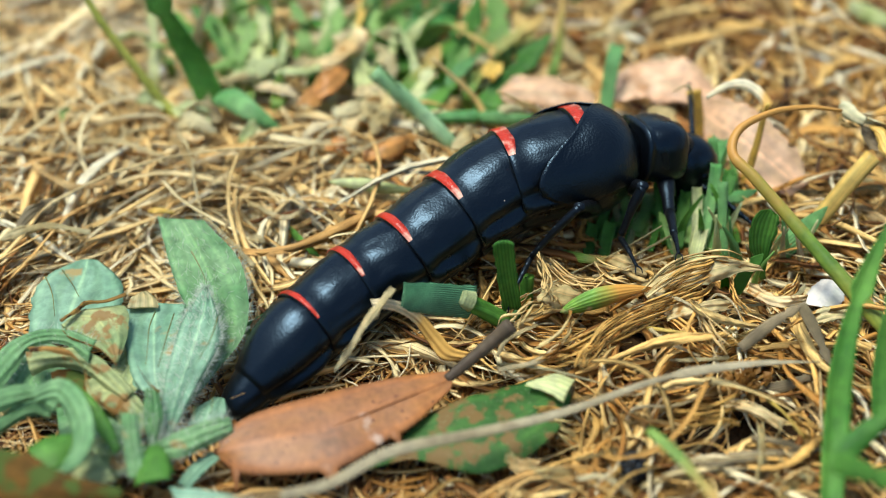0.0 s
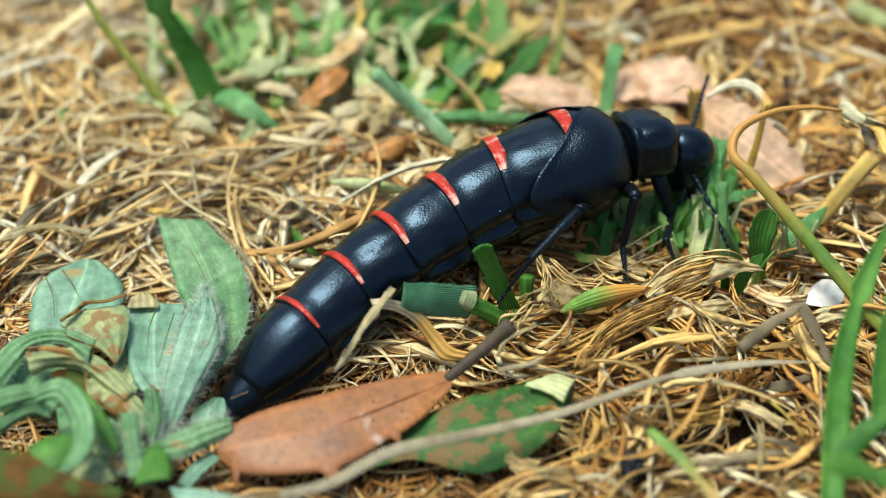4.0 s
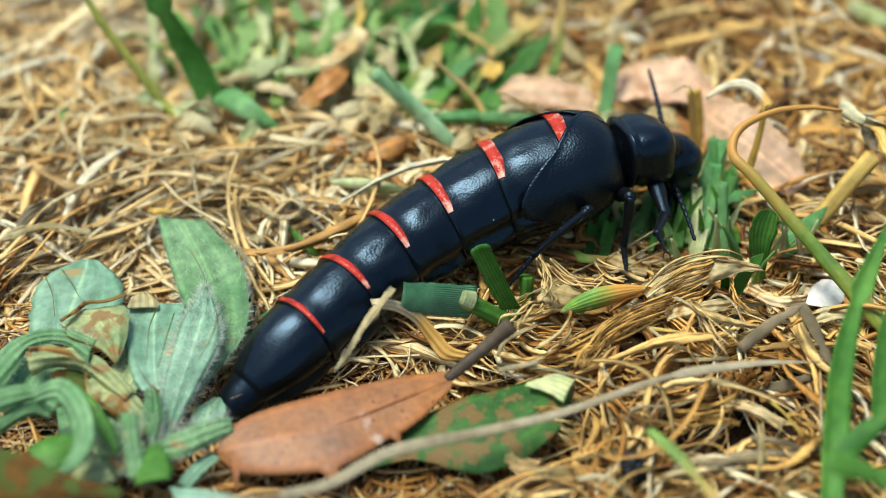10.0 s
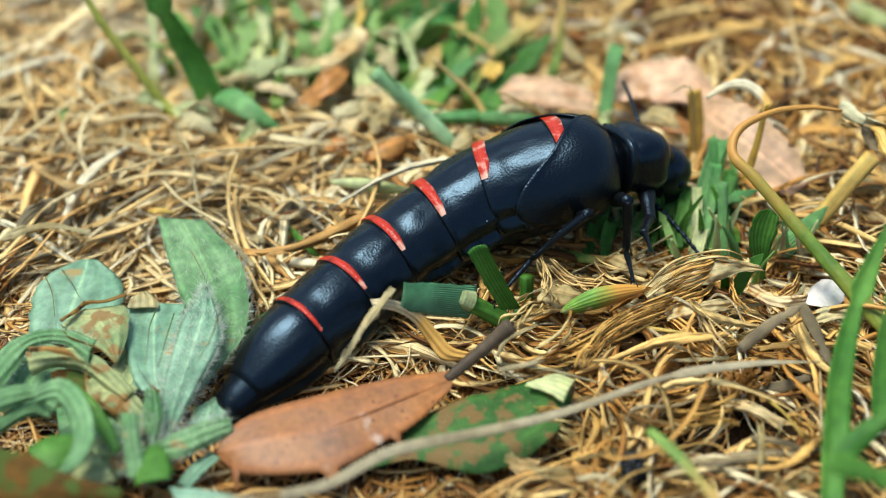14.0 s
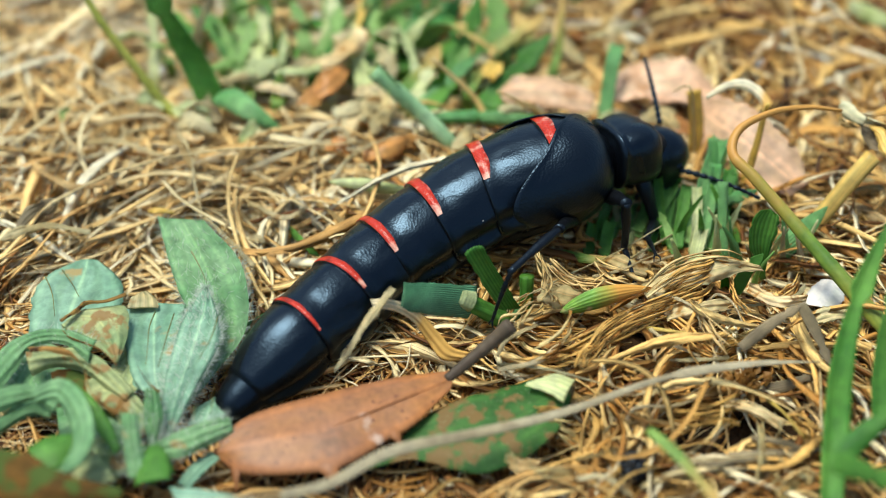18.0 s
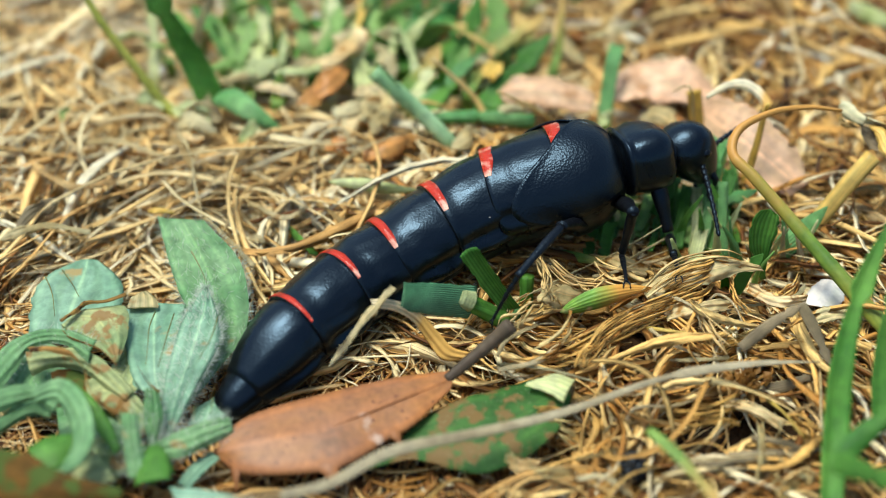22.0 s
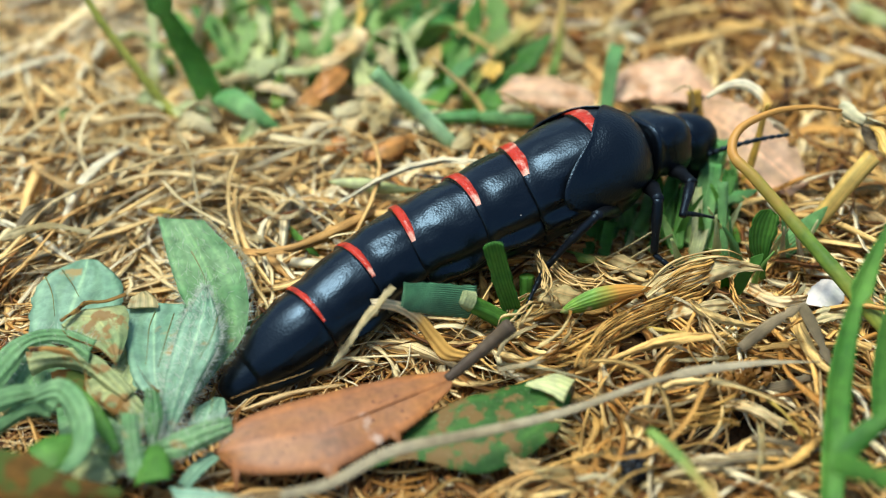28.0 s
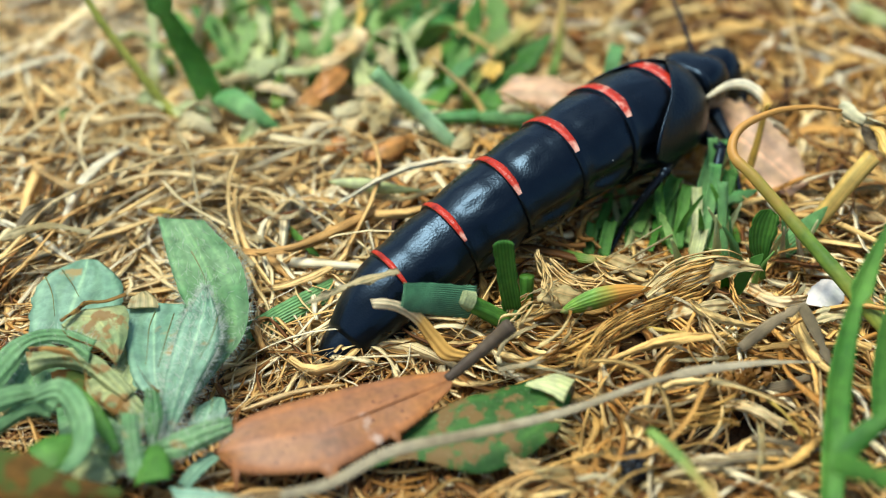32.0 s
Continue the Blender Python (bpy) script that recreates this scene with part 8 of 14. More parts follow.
sheet_thing("dry_leaf", [(45.2, 106.3, 13.0), (46.6, 106.7, 13.0), (49.3, 108.6, 13.0)], [(45.5, 105.4, 12.6), (47.0, 106.2, 12.6), (49.4, 107.7, 12.6)], CURL, "torn dry leaf on a stalk", "leaf", bulge=0.15, wave=0.08, ragged=0.12)
leaf_thing("dry_leaf", [(46.9, 129.9, 12.6), (49.1, 129.4, 10.9), (51.3, 128.3, 9.5), (54.3, 127.9, 8.0), (56.3, 128.1, 8.9)], 0.98, CREAM, "thin curled dry blade", "leaf", twist=2.5)
leaf_thing("fallen_grass", [(54.9, 143.4, 3.5), (57.9, 138.3, 4.5), (62.5, 137.8, 3.5)], 2.24, GRASS_PALE, "pale blade lying on straw", "grass", side=(0, 0.8, 0.6))

# blades in the foreground
NEAR_TUFT = tuft_at(36.5, 64.3, 0.0, "green grass tuft with a tall blade close by")
tuft_leaf(NEAR_TUFT, [(32.9, 60.6, 5.4), (34.2, 66.9, 8.1), (35.1, 71.6, 11.7), (36.9, 76.2, 15.5), (39.8, 81.0, 19.9)], 2.29, GRASS, "tall green grass blade close by", steps=30, cup=0.5)
tuft_leaf(NEAR_TUFT, [(38.8, 68.0, 6.8), (39.3, 72.0, 9.7), (40.0, 75.6, 13.3), (41.3, 78.8, 16.5)], 2.02, GRASS, "green grass blade close by", cup=0.4)
tuft_leaf(NEAR_TUFT, [(30.7, 59.0, 14.1), (32.9, 58.6, 13.5), (36.6, 57.7, 12.4)], 1.97, GRASS, "green blade close by, bent over", side=(0, 0.8, 0.6))
tuft_leaf(NEAR_TUFT, [(33.2, 62.3, 10.1), (35.8, 64.3, 11.4), (38.6, 65.5, 12.9)], 1.89, GRASS, "green grass blade standing close by", side=(0, 0.8, 0.6))
leaf_thing("fallen_grass", [(17.4, 64.8, 10.8), (19.3, 62.6, 10.6), (20.9, 60.2, 10.2), (23.6, 57.0, 8.9)], 1.11, GRASS_TURN, "greenish dry blade bent over, close by", "grass", cup=0.4)
leaf_thing("dry_straw", [(-20.7, 57.6, 9.6), (-10.6, 60.7, 8.1), (-4.5, 64.1, 8.6), (3.3, 66.7, 8.0), (10.9, 69.4, 7.5), (20.3, 72.9, 8.1), (28.4, 74.7, 7.9), (35.1, 75.4, 7.4)], 0.96, DRY_PALE, "long greyish-tan dry blade lying across the litter", "blade", steps=44, side=(0, 0.8, 0.6), cup=0.15, wave=0.12, twist=0.5, thick=0.08)
leaf_thing("dry_straw", [(27.9, 77.1, 7.3), (31.4, 79.7, 8.2), (34.3, 81.2, 9.0)], 1.18, DRY_GREY, "dark dry blade folded at its top", "blade", side=(0, 0.8, 0.6))
leaf_thing("dry_straw", [(34.1, 81.3, 9.1), (35.5, 79.1, 7.3), (36.5, 76.2, 5.8)], 1.18, DRY_GREY, "dark dry blade folded over", "blade")
leaf_thing("dry_straw", [(30.2, 76.3, 2.0), (33.4, 76.5, 3.0), (36.1, 77.4, 4.0)], 1.19, DRY_GREY, "dull olive dry blade", "blade", side=(0, 0.8, 0.6))
leaf_thing("dry_straw", [(23.8, 67.4, 3.0), (28.7, 67.3, 4.0), (34.4, 67.9, 4.0)], 1.01, DRY_GREY, "dark dry blade lying on the litter", "blade", side=(0, 0.8, 0.6))
leaf_thing("dry_straw", [(23.6, 83.6, 2.5), (31.2, 85.5, 3.0), (34.7, 83.1, 3.0)], 0.80, DRY, "tan dry blade lying on the litter", "blade", side=(0, 0.8, 0.6))

# middle: cut blades, dry folds
leaf_thing("fallen_grass", [(-3.9, 81.1, 10.0), (-0.8, 81.9, 9.0), (3.0, 83.9, 6.5)], 3.57, RIBBED, "broad ribbed blue-green blade, torn off square", "grass", shape='cut', side=(0, 0.35, 0.93), cup=0.2, across=10, ragged=0.12)
stem_thing("fallen_stalk", [(1.9, 83.9, 7.0), (3.7, 84.2, 5.5), (6.3, 84.2, 3.5)], 0.95, GRASS, "green stalk with a pale cut collar", "stem", shape='cut')
stem_thing("leaf_collar", [(1.4, 83.8, 7.6), (2.8, 83.9, 6.7)], 1.11, GRASS_PALE, "pale yellow-green collar of a grass leaf", "leaf", shape='cut')
STUB_TUFT = tuft_at(7.7, 88.3, 0.0, "short cut grass stubs in the straw")
tuft_stem(STUB_TUFT, [(8.5, 87.9, 1.5), (8.6, 88.6, 3.1), (8.6, 89.4, 4.9)], 0.76, GRASS, "short cut green grass stub", shape='cut')
tuft_stem(STUB_TUFT, [(6.4, 85.7, 1.5), (7.0, 86.5, 2.0), (7.9, 87.2, 2.9)], 0.75, GRASS_BLUE, "short green grass stub", shape='cut')
leaf_thing("grass_leaf", [(11.5, 83.1, 6.0), (14.7, 83.5, 7.2), (17.5, 84.3, 7.4), (20.7, 85.3, 7.2)], 2.22, TIP_RED, "green leaf tip turning yellow and red", "leaf", side=(0, 0.4, 0.9), shape='lance', cup=0.5)
sheet_thing("dry_leaf", [(-6.8, 80.0, 11.0), (-5.0, 80.8, 10.2), (-2.5, 81.4, 8.2), (-0.5, 80.5, 6.2), (0.9, 79.6, 4.9), (2.6, 79.2, 4.5)], [(-6.5, 79.4, 10.4), (-4.5, 80.3, 9.0), (-2.8, 80.9, 6.8), (-1.5, 80.1, 5.0), (-0.2, 78.8, 3.9), (1.7, 78.8, 3.6)], CURL, "curled tan dry blade bent over the beetle", "leaf", bulge=0.12, wave=0.05, ragged=0.08)
leaf_thing("dry_straw", [(12.4, 85.9, 3.0), (12.7, 83.1, 3.0), (8.7, 80.2, 2.0)], 1.13, DRY, "bent tan dry blade lying on the litter", "blade", side=(0, 0.8, 0.6), twist=0.7)
leaf_thing("dry_straw", [(22.3, 83.1, 3.0), (17.7, 82.9, 4.0), (15.4, 80.8, 3.0), (14.0, 77.3, 2.0)], 0.89, DRY, "bent tan dry blade lying on the litter", "blade", side=(0, 0.8, 0.6), twist=0.7)
leaf_thing("dry_straw", [(23.9, 75.1, 3.0), (28.7, 75.3, 3.5), (32.8, 73.7, 3.0)], 0.75, DRY, "tan dry blade lying on the litter", "blade", side=(0, 0.8, 0.6))
stem_thing("long_straw", [(6.9, 86.3, 4.0), (12.5, 89.2, 5.0), (17.9, 91.7, 6.0), (22.6, 93.6, 8.0)], 0.075, CREAM, "long thin pale straw leaning up from the litter", "stem", shape='cut')
stem_thing("long_straw", [(9.8, 80.2, 2.0), (15.9, 87.7, 4.0), (18.2, 89.8, 6.0), (24.2, 95.0, 5.5)], 0.12, CREAM, "thin pale straw lying on the litter", "stem", shape='cut')

# fallen leaves
brown_leaf([(1.0, 76.3, 5.2), (-4.4, 75.2, 5.4), (-9.6, 73.6, 5.6), (-14.7, 72.0, 5.4), (-18.4, 70.3, 5.1), (-20.5, 67.2, 4.6)], [(0.8, 74.1, 5.0), (-2.4, 70.3, 4.8), (-4.8, 68.6, 4.6), (-8.9, 65.6, 4.4), (-14.1, 64.9, 4.2), (-18.0, 65.4, 3.9), (-20.8, 67.7, 3.6)], [(0.3, 74.8, 5.6), (-4.3, 72.2, 6.0), (-9.4, 69.6, 5.9), (-14.3, 67.9, 5.3), (-19.4, 67.3, 4.4)], [(0.3, 75.1, 5.2), (2.4, 76.6, 6.1), (4.6, 77.9, 7.4), (6.4, 78.6, 9.0)])
spotted_leaf([(-4.8, 68.7, 3.0), (-2.3, 71.3, 3.6), (0.8, 73.3, 4.1), (4.6, 74.6, 4.5), (8.3, 75.6, 4.6), (12.5, 76.3, 4.8)], [(-7.3, 66.5, 2.6), (-2.8, 67.5, 2.9), (0.8, 66.3, 3.1), (3.8, 65.7, 3.4), (7.4, 67.1, 3.7), (10.4, 69.9, 3.9), (12.4, 74.6, 4.2)], [(-4.3, 68.4, 3.0), (0.3, 70.2, 3.6), (5.0, 71.0, 4.2), (9.2, 72.8, 4.5), (12.3, 75.3, 4.8)], ([(7.6, 74.0, 5.6), (9.3, 73.3, 5.6), (11.0, 72.0, 5.6)], [(7.9, 74.5, 5.6), (10.6, 75.5, 5.6), (12.4, 74.9, 5.6)]))
broad_leaf([(20.0, 121.2, 4.5), (24.7, 123.3, 5.5), (28.7, 122.7, 5.5), (33.6, 119.6, 4.0)], 7.62, PINK_LEAF, "pale pinkish-brown fallen leaf on straw", 315)
broad_leaf([(31.0, 118.3, 4.5), (34.6, 109.8, 6.0), (39.7, 103.6, 4.5)], 8.71, PINK_LEAF, "pale pinkish fallen leaf on straw", 316)
broad_leaf([(7.0, 121.8, 4.5), (12.1, 121.2, 5.5), (18.2, 119.5, 4.5)], 5.48, PINK_LEAF, "pale peach fallen leaf on straw", 317)
broad_leaf([(24.1, 117.5, 4.0), (27.0, 115.1, 5.0), (30.7, 114.2, 4.0)], 2.93, RUST_LEAF, "rust-brown fallen leaf on straw", 318)
broad_leaf([(-16.7, 120.0, 4.5), (-14.0, 121.4, 6.0), (-12.1, 125.0, 6.0)], 3.15, RUST_LEAF, "curled brown fallen leaf on straw", 319)
broad_leaf([(41.0, 90.3, 3.0), (43.2, 88.2, 3.5), (45.3, 87.1, 3.0)], 2.32, CREAM, "pale flake of dry leaf on straw", 320)

# hairy rosette
ROSETTE = tagged(new("plantain"), "low grey-green hairy plantain rosette with worn leaf edges", "plant")
rosette_sheet([(-40.5, 82.0, 3.4), (-41.9, 79.0, 3.4), (-41.9, 74.7, 3.4)], [(-34.8, 79.0, 3.4), (-36.2, 75.4, 3.4), (-37.0, 72.0, 3.4)], PLANTAIN, "grey-green leaf low in the rosette", bulge=0.06, wave=0.08, ragged=0.1, hairs=120)
rosette_sheet([(-30.9, 81.8, 3.6), (-32.0, 78.8, 3.6), (-32.7, 74.6, 3.6)], [(-28.4, 77.4, 3.6), (-29.0, 74.6, 3.6), (-29.7, 71.2, 3.6)], PLANTAIN_WORN, "browned leaf low in the rosette", bulge=0.06, wave=0.08, ragged=0.1, hairs=120)
rosette_sheet([(-36.3, 73.5, 3.2), (-33.9, 74.9, 3.2), (-30.5, 73.5, 3.2)], [(-34.6, 68.2, 3.2), (-31.5, 68.2, 3.2), (-28.5, 68.9, 3.2)], PLANTAIN, "dark green leaf low in the rosette", bulge=0.06, wave=0.08, ragged=0.1, hairs=120)
rosette_sheet([(-32.5, 68.9, 4.0), (-30.6, 69.5, 4.0), (-29.0, 68.3, 4.0)], [(-31.1, 64.5, 4.0), (-29.1, 64.5, 4.0), (-27.9, 65.1, 4.0)], PLANTAIN_WORN, "yellowed leaf low in the rosette", bulge=0.06, wave=0.08, ragged=0.1, hairs=120)
rosette_sheet([(-28.3, 68.3, 4.0), (-26.2, 68.3, 4.0), (-24.6, 67.6, 4.0)], [(-27.6, 64.5, 4.0), (-25.5, 64.2, 4.0), (-23.7, 65.1, 4.0)], GRASS, "dark green leaf low in the rosette", bulge=0.06, wave=0.08, ragged=0.1, hairs=120)
rosette_sheet([(-25.5, 71.5, 3.0), (-23.8, 76.3, 4.2), (-23.8, 80.8, 5.1), (-26.2, 85.6, 5.5), (-28.1, 90.4, 5.6), (-30.6, 97.7, 5.6)], [(-24.8, 71.8, 3.0), (-21.4, 77.2, 4.4), (-19.2, 80.8, 5.6), (-19.3, 85.5, 6.4), (-21.0, 90.5, 6.5), (-25.3, 96.4, 6.4)], PLANTAIN, "grey-green leaf with a wavy edge and white hairs", hairs=1100, bulge=-0.05, wave=0.035, ragged=0.03, steps=44)
rosette_sheet([(-25.6, 69.0, 4.0), (-26.1, 73.4, 5.0), (-25.8, 77.3, 5.9), (-25.2, 81.4, 6.6), (-24.3, 83.7, 7.1), (-23.5, 85.2, 7.6)], [(-24.7, 69.3, 4.0), (-23.1, 73.9, 5.0), (-21.8, 76.6, 6.1), (-21.2, 78.9, 6.8), (-21.7, 81.5, 7.1), (-23.1, 85.0, 7.4)], PLANTAIN_BLUE, "pale half of a folded leaf, edged with white hairs", hairs=1300, bulge=0.1, wave=0.02, ragged=0.02, steps=44)
rosette_sheet([(-41.3, 82.8, 3.2), (-42.1, 86.2, 3.2), (-42.3, 89.1, 3.2), (-40.8, 91.7, 3.2), (-38.7, 93.5, 3.2)], [(-33.1, 81.6, 3.6), (-32.8, 84.9, 3.6), (-32.5, 87.8, 3.6), (-33.8, 90.7, 3.6), (-36.2, 93.0, 3.6)], PLANTAIN_BLUE, "flat blue-green leaf with brown specks", bulge=0.04, ragged=0.07)
rosette_sheet([(-31.0, 76.9, 5.6), (-33.7, 78.9, 5.8), (-36.2, 80.1, 6.0), (-37.0, 81.1, 6.2)], [(-30.7, 77.0, 5.6), (-30.4, 80.2, 5.9), (-31.1, 83.5, 6.3), (-35.0, 83.1, 6.6)], PLANTAIN_WORN, "yellowed leaf with a brown withered edge", bulge=0.07, wave=0.05, ragged=0.1)
rosette_sheet([(-26.6, 73.9, 4.0), (-28.6, 74.7, 4.3), (-30.3, 77.9, 4.6), (-31.5, 82.2, 4.8), (-31.6, 85.7, 5.0)], [(-26.0, 73.7, 4.4), (-25.9, 77.2, 4.6), (-25.7, 81.3, 4.8), (-25.5, 83.4, 5.0), (-25.4, 85.1, 5.2)], PLANTAIN_BLUE, "broad blue-green leaf with a torn brown edge", bulge=-0.04, ragged=0.06)
rosette_sheet([(-31.5, 84.1, 5.4), (-31.4, 85.5, 5.4), (-30.8, 86.1, 5.4)], [(-28.1, 84.3, 5.4), (-28.6, 85.7, 5.4), (-29.7, 86.7, 5.4)], CREAM, "brown withered tip of a leaf", ragged=0.2)
rosette_sheet([(-43.1, 76.4, 5.5), (-41.5, 78.9, 6.2), (-38.8, 80.0, 6.8), (-35.8, 79.9, 6.9), (-32.8, 78.5, 7.0)], [(-41.7, 72.6, 5.0), (-40.2, 75.9, 5.5), (-39.1, 78.3, 6.0), (-36.1, 78.5, 6.3), (-33.2, 76.0, 6.6)], PLANTAIN, "grey-green leaf arching over", bulge=0.12, hairs=160)
rosette_sheet([(-39.6, 77.8, 6.2), (-37.1, 78.0, 6.4), (-34.4, 78.0, 6.6), (-31.5, 76.5, 6.1), (-28.6, 73.5, 5.6)], [(-38.7, 75.6, 5.0), (-36.6, 76.7, 5.0), (-33.7, 76.0, 5.0), (-31.2, 73.8, 5.0), (-29.3, 72.3, 5.0)], PLANTAIN_WORN, "withered brown-edged leaf", bulge=0.16, wave=0.08, ragged=0.14)
rosette_sheet([(-37.2, 76.5, 4.6), (-35.2, 77.2, 4.6), (-33.1, 75.9, 4.6), (-30.8, 73.7, 4.6)], [(-36.0, 73.2, 4.2), (-34.1, 73.9, 4.2), (-32.3, 73.0, 4.2), (-30.1, 71.0, 4.2)], WITHERED, "shrivelled brown leaf inside the rosette", bulge=0.1, wave=0.12, ragged=0.2)
rosette_sheet([(-33.7, 75.3, 5.0), (-32.0, 76.1, 5.0), (-29.6, 74.7, 5.0), (-27.1, 72.0, 5.0)], [(-32.2, 71.5, 4.4), (-30.7, 71.8, 4.4), (-29.0, 70.9, 4.4), (-27.1, 69.2, 4.4)], PLANTAIN_WORN, "browned leaf base with a crumbled edge", bulge=0.1, wave=0.1, ragged=0.15)
rosette_sheet([(-32.1, 76.8, 3.6), (-31.6, 78.1, 3.6), (-30.1, 78.8, 3.6)], [(-30.7, 73.7, 3.6), (-29.5, 74.6, 3.6), (-28.3, 75.3, 3.6)], PLANTAIN_BLUE, "blue-green leaf deep in the rosette")
rosette_sheet([(-36.6, 70.2, 9.5), (-33.9, 71.3, 9.9), (-31.3, 69.0, 10.3), (-29.6, 65.4, 10.2), (-29.9, 62.6, 9.6), (-31.8, 61.3, 9.0)], [(-35.9, 69.4, 8.5), (-34.1, 69.3, 8.7), (-32.4, 66.9, 8.9), (-31.7, 64.4, 8.8), (-32.5, 62.3, 8.4), (-33.6, 62.1, 8.0)], PLANTAIN, "curled green leaf close by", bulge=0.12, wave=0.02)
rosette_sheet([(-40.4, 70.5, 9.0), (-38.1, 71.3, 9.0), (-35.7, 71.0, 9.0), (-33.6, 70.0, 9.0)], [(-39.9, 68.0, 8.2), (-38.2, 69.0, 8.2), (-36.5, 70.0, 8.2), (-34.2, 68.6, 8.2)], PLANTAIN, "pale green leaf close by", bulge=0.15)
rosette_sheet([(-39.6, 68.3, 7.6), (-38.3, 69.7, 7.6), (-36.7, 70.4, 7.6), (-34.7, 69.7, 7.6)], [(-39.1, 66.9, 7.0), (-37.6, 68.6, 7.0), (-36.4, 69.3, 7.0), (-34.9, 68.9, 7.0)], PLANTAIN, "rolled leaf edge close by", bulge=0.3)
rosette_sheet([(-35.9, 65.2, 7.8), (-34.7, 66.2, 7.8), (-32.6, 66.7, 7.8), (-31.9, 67.2, 7.8)], [(-34.4, 62.4, 7.8), (-32.5, 62.9, 7.8), (-31.6, 64.7, 7.8), (-31.3, 65.9, 7.8)], GRASS, "green young leaf inside a curl", bulge=0.15)
rosette_sheet([(-35.3, 63.4, 6.0), (-32.3, 65.3, 6.0), (-30.7, 66.1, 6.0)], [(-34.3, 61.3, 6.0), (-30.6, 61.9, 6.0), (-28.2, 63.1, 6.0)], PLANTAIN_WORN, "yellow-green leaf base close by", bulge=0.1)
rosette_sheet([(-38.2, 63.1, 10.5), (-34.7, 62.8, 10.2), (-31.5, 61.0, 10.0), (-29.0, 60.4, 9.5), (-26.5, 60.1, 9.0)], [(-37.5, 58.2, 8.0), (-34.0, 58.2, 8.0), (-31.2, 58.2, 8.0), (-28.9, 58.5, 8.0), (-26.5, 58.9, 8.0)], WITHERED, "brown withered leaf close by", bulge=0.12, wave=0.05, ragged=0.12)
rosette_sheet([(-28.9, 66.1, 5.5), (-31.0, 68.5, 6.1), (-32.5, 70.6, 6.8), (-33.7, 72.7, 7.4)], [(-28.6, 67.0, 5.5), (-30.2, 69.8, 6.1), (-31.8, 71.6, 6.8), (-33.4, 72.7, 7.4)], GRASS, "narrow green young leaf", bulge=0.1)
rosette_sheet([(-27.1, 63.2, 6.0), (-27.9, 65.8, 7.0), (-28.5, 68.8, 8.0)], [(-25.3, 63.3, 6.0), (-26.4, 66.4, 7.0), (-26.8, 68.6, 8.0)], PLANTAIN, "upright green young leaf", bulge=0.14, hairs=120)
rosette_sheet([(-26.3, 67.4, 5.0), (-27.1, 70.0, 5.7), (-27.4, 72.9, 6.4)], [(-25.7, 67.6, 5.0), (-25.3, 70.0, 5.7), (-26.1, 72.9, 6.4)], PLANTAIN, "upright dark green young leaf", bulge=0.12, hairs=120)
rosette_sheet([(-26.4, 62.1, 6.4), (-26.3, 64.9, 6.4), (-25.9, 66.3, 6.4)], [(-23.3, 62.8, 6.4), (-23.8, 65.0, 6.4), (-24.8, 66.5, 6.4)], GRASS, "bright green leaf base", bulge=0.12)
rosette_sheet([(-26.1, 67.2, 5.5), (-23.5, 68.5, 6.0), (-21.1, 69.6, 6.1), (-19.3, 70.2, 5.8)], [(-25.7, 66.5, 5.0), (-23.4, 66.1, 5.0), (-21.5, 67.1, 5.0), (-18.9, 68.9, 5.0)], PLANTAIN, "green leaf spreading over the straw", bulge=0.08, hairs=260)
rosette_sheet([(-23.8, 71.5, 3.0), (-23.3, 73.5, 3.0), (-21.7, 74.8, 3.0)], [(-20.6, 71.8, 3.0), (-20.2, 73.1, 3.0), (-20.6, 74.6, 3.0)], PLANTAIN_BLUE, "blue-green leaf under the beetle tail")
rosette_sheet([(-23.5, 64.3, 3.8), (-22.4, 66.5, 3.8), (-21.0, 67.8, 3.8)], [(-22.2, 63.7, 3.8), (-21.2, 65.4, 3.8), (-19.9, 67.0, 3.8)], PLANTAIN_BLUE, "pale leaf lying under the rosette")
rosette_sheet([(-23.3, 62.0, 6.5), (-20.8, 61.8, 6.5), (-17.8, 61.2, 6.5)], [(-21.9, 59.5, 6.5), (-19.6, 59.5, 6.5), (-16.3, 60.0, 6.5)], PLANTAIN_BLUE, "green leaf lying close by")
rosette_sheet([(-36.9, 81.0, 7.2), (-35.6, 82.5, 7.2), (-35.0, 83.5, 7.2), (-33.1, 83.6, 7.2), (-31.2, 84.6, 7.2)], [(-36.6, 80.5, 7.2), (-35.3, 82.0, 7.2), (-34.7, 83.0, 7.2), (-32.8, 83.2, 7.2), (-31.0, 84.1, 7.2)], EDGE_BROWN, "torn brown withered edge", bulge=0.15, wave=0.25, ragged=0.3, steps=40, across=6)
rosette_sheet([(-36.6, 80.3, 7.2), (-35.8, 79.0, 7.2), (-33.8, 78.0, 7.2), (-32.0, 77.0, 7.2), (-30.3, 75.3, 7.2)], [(-36.4, 79.9, 7.2), (-35.5, 78.7, 7.2), (-33.6, 77.7, 7.2), (-31.8, 76.7, 7.2), (-30.1, 74.9, 7.2)], EDGE_BROWN, "torn brown withered edge", bulge=0.15, wave=0.25, ragged=0.3, steps=40, across=6)
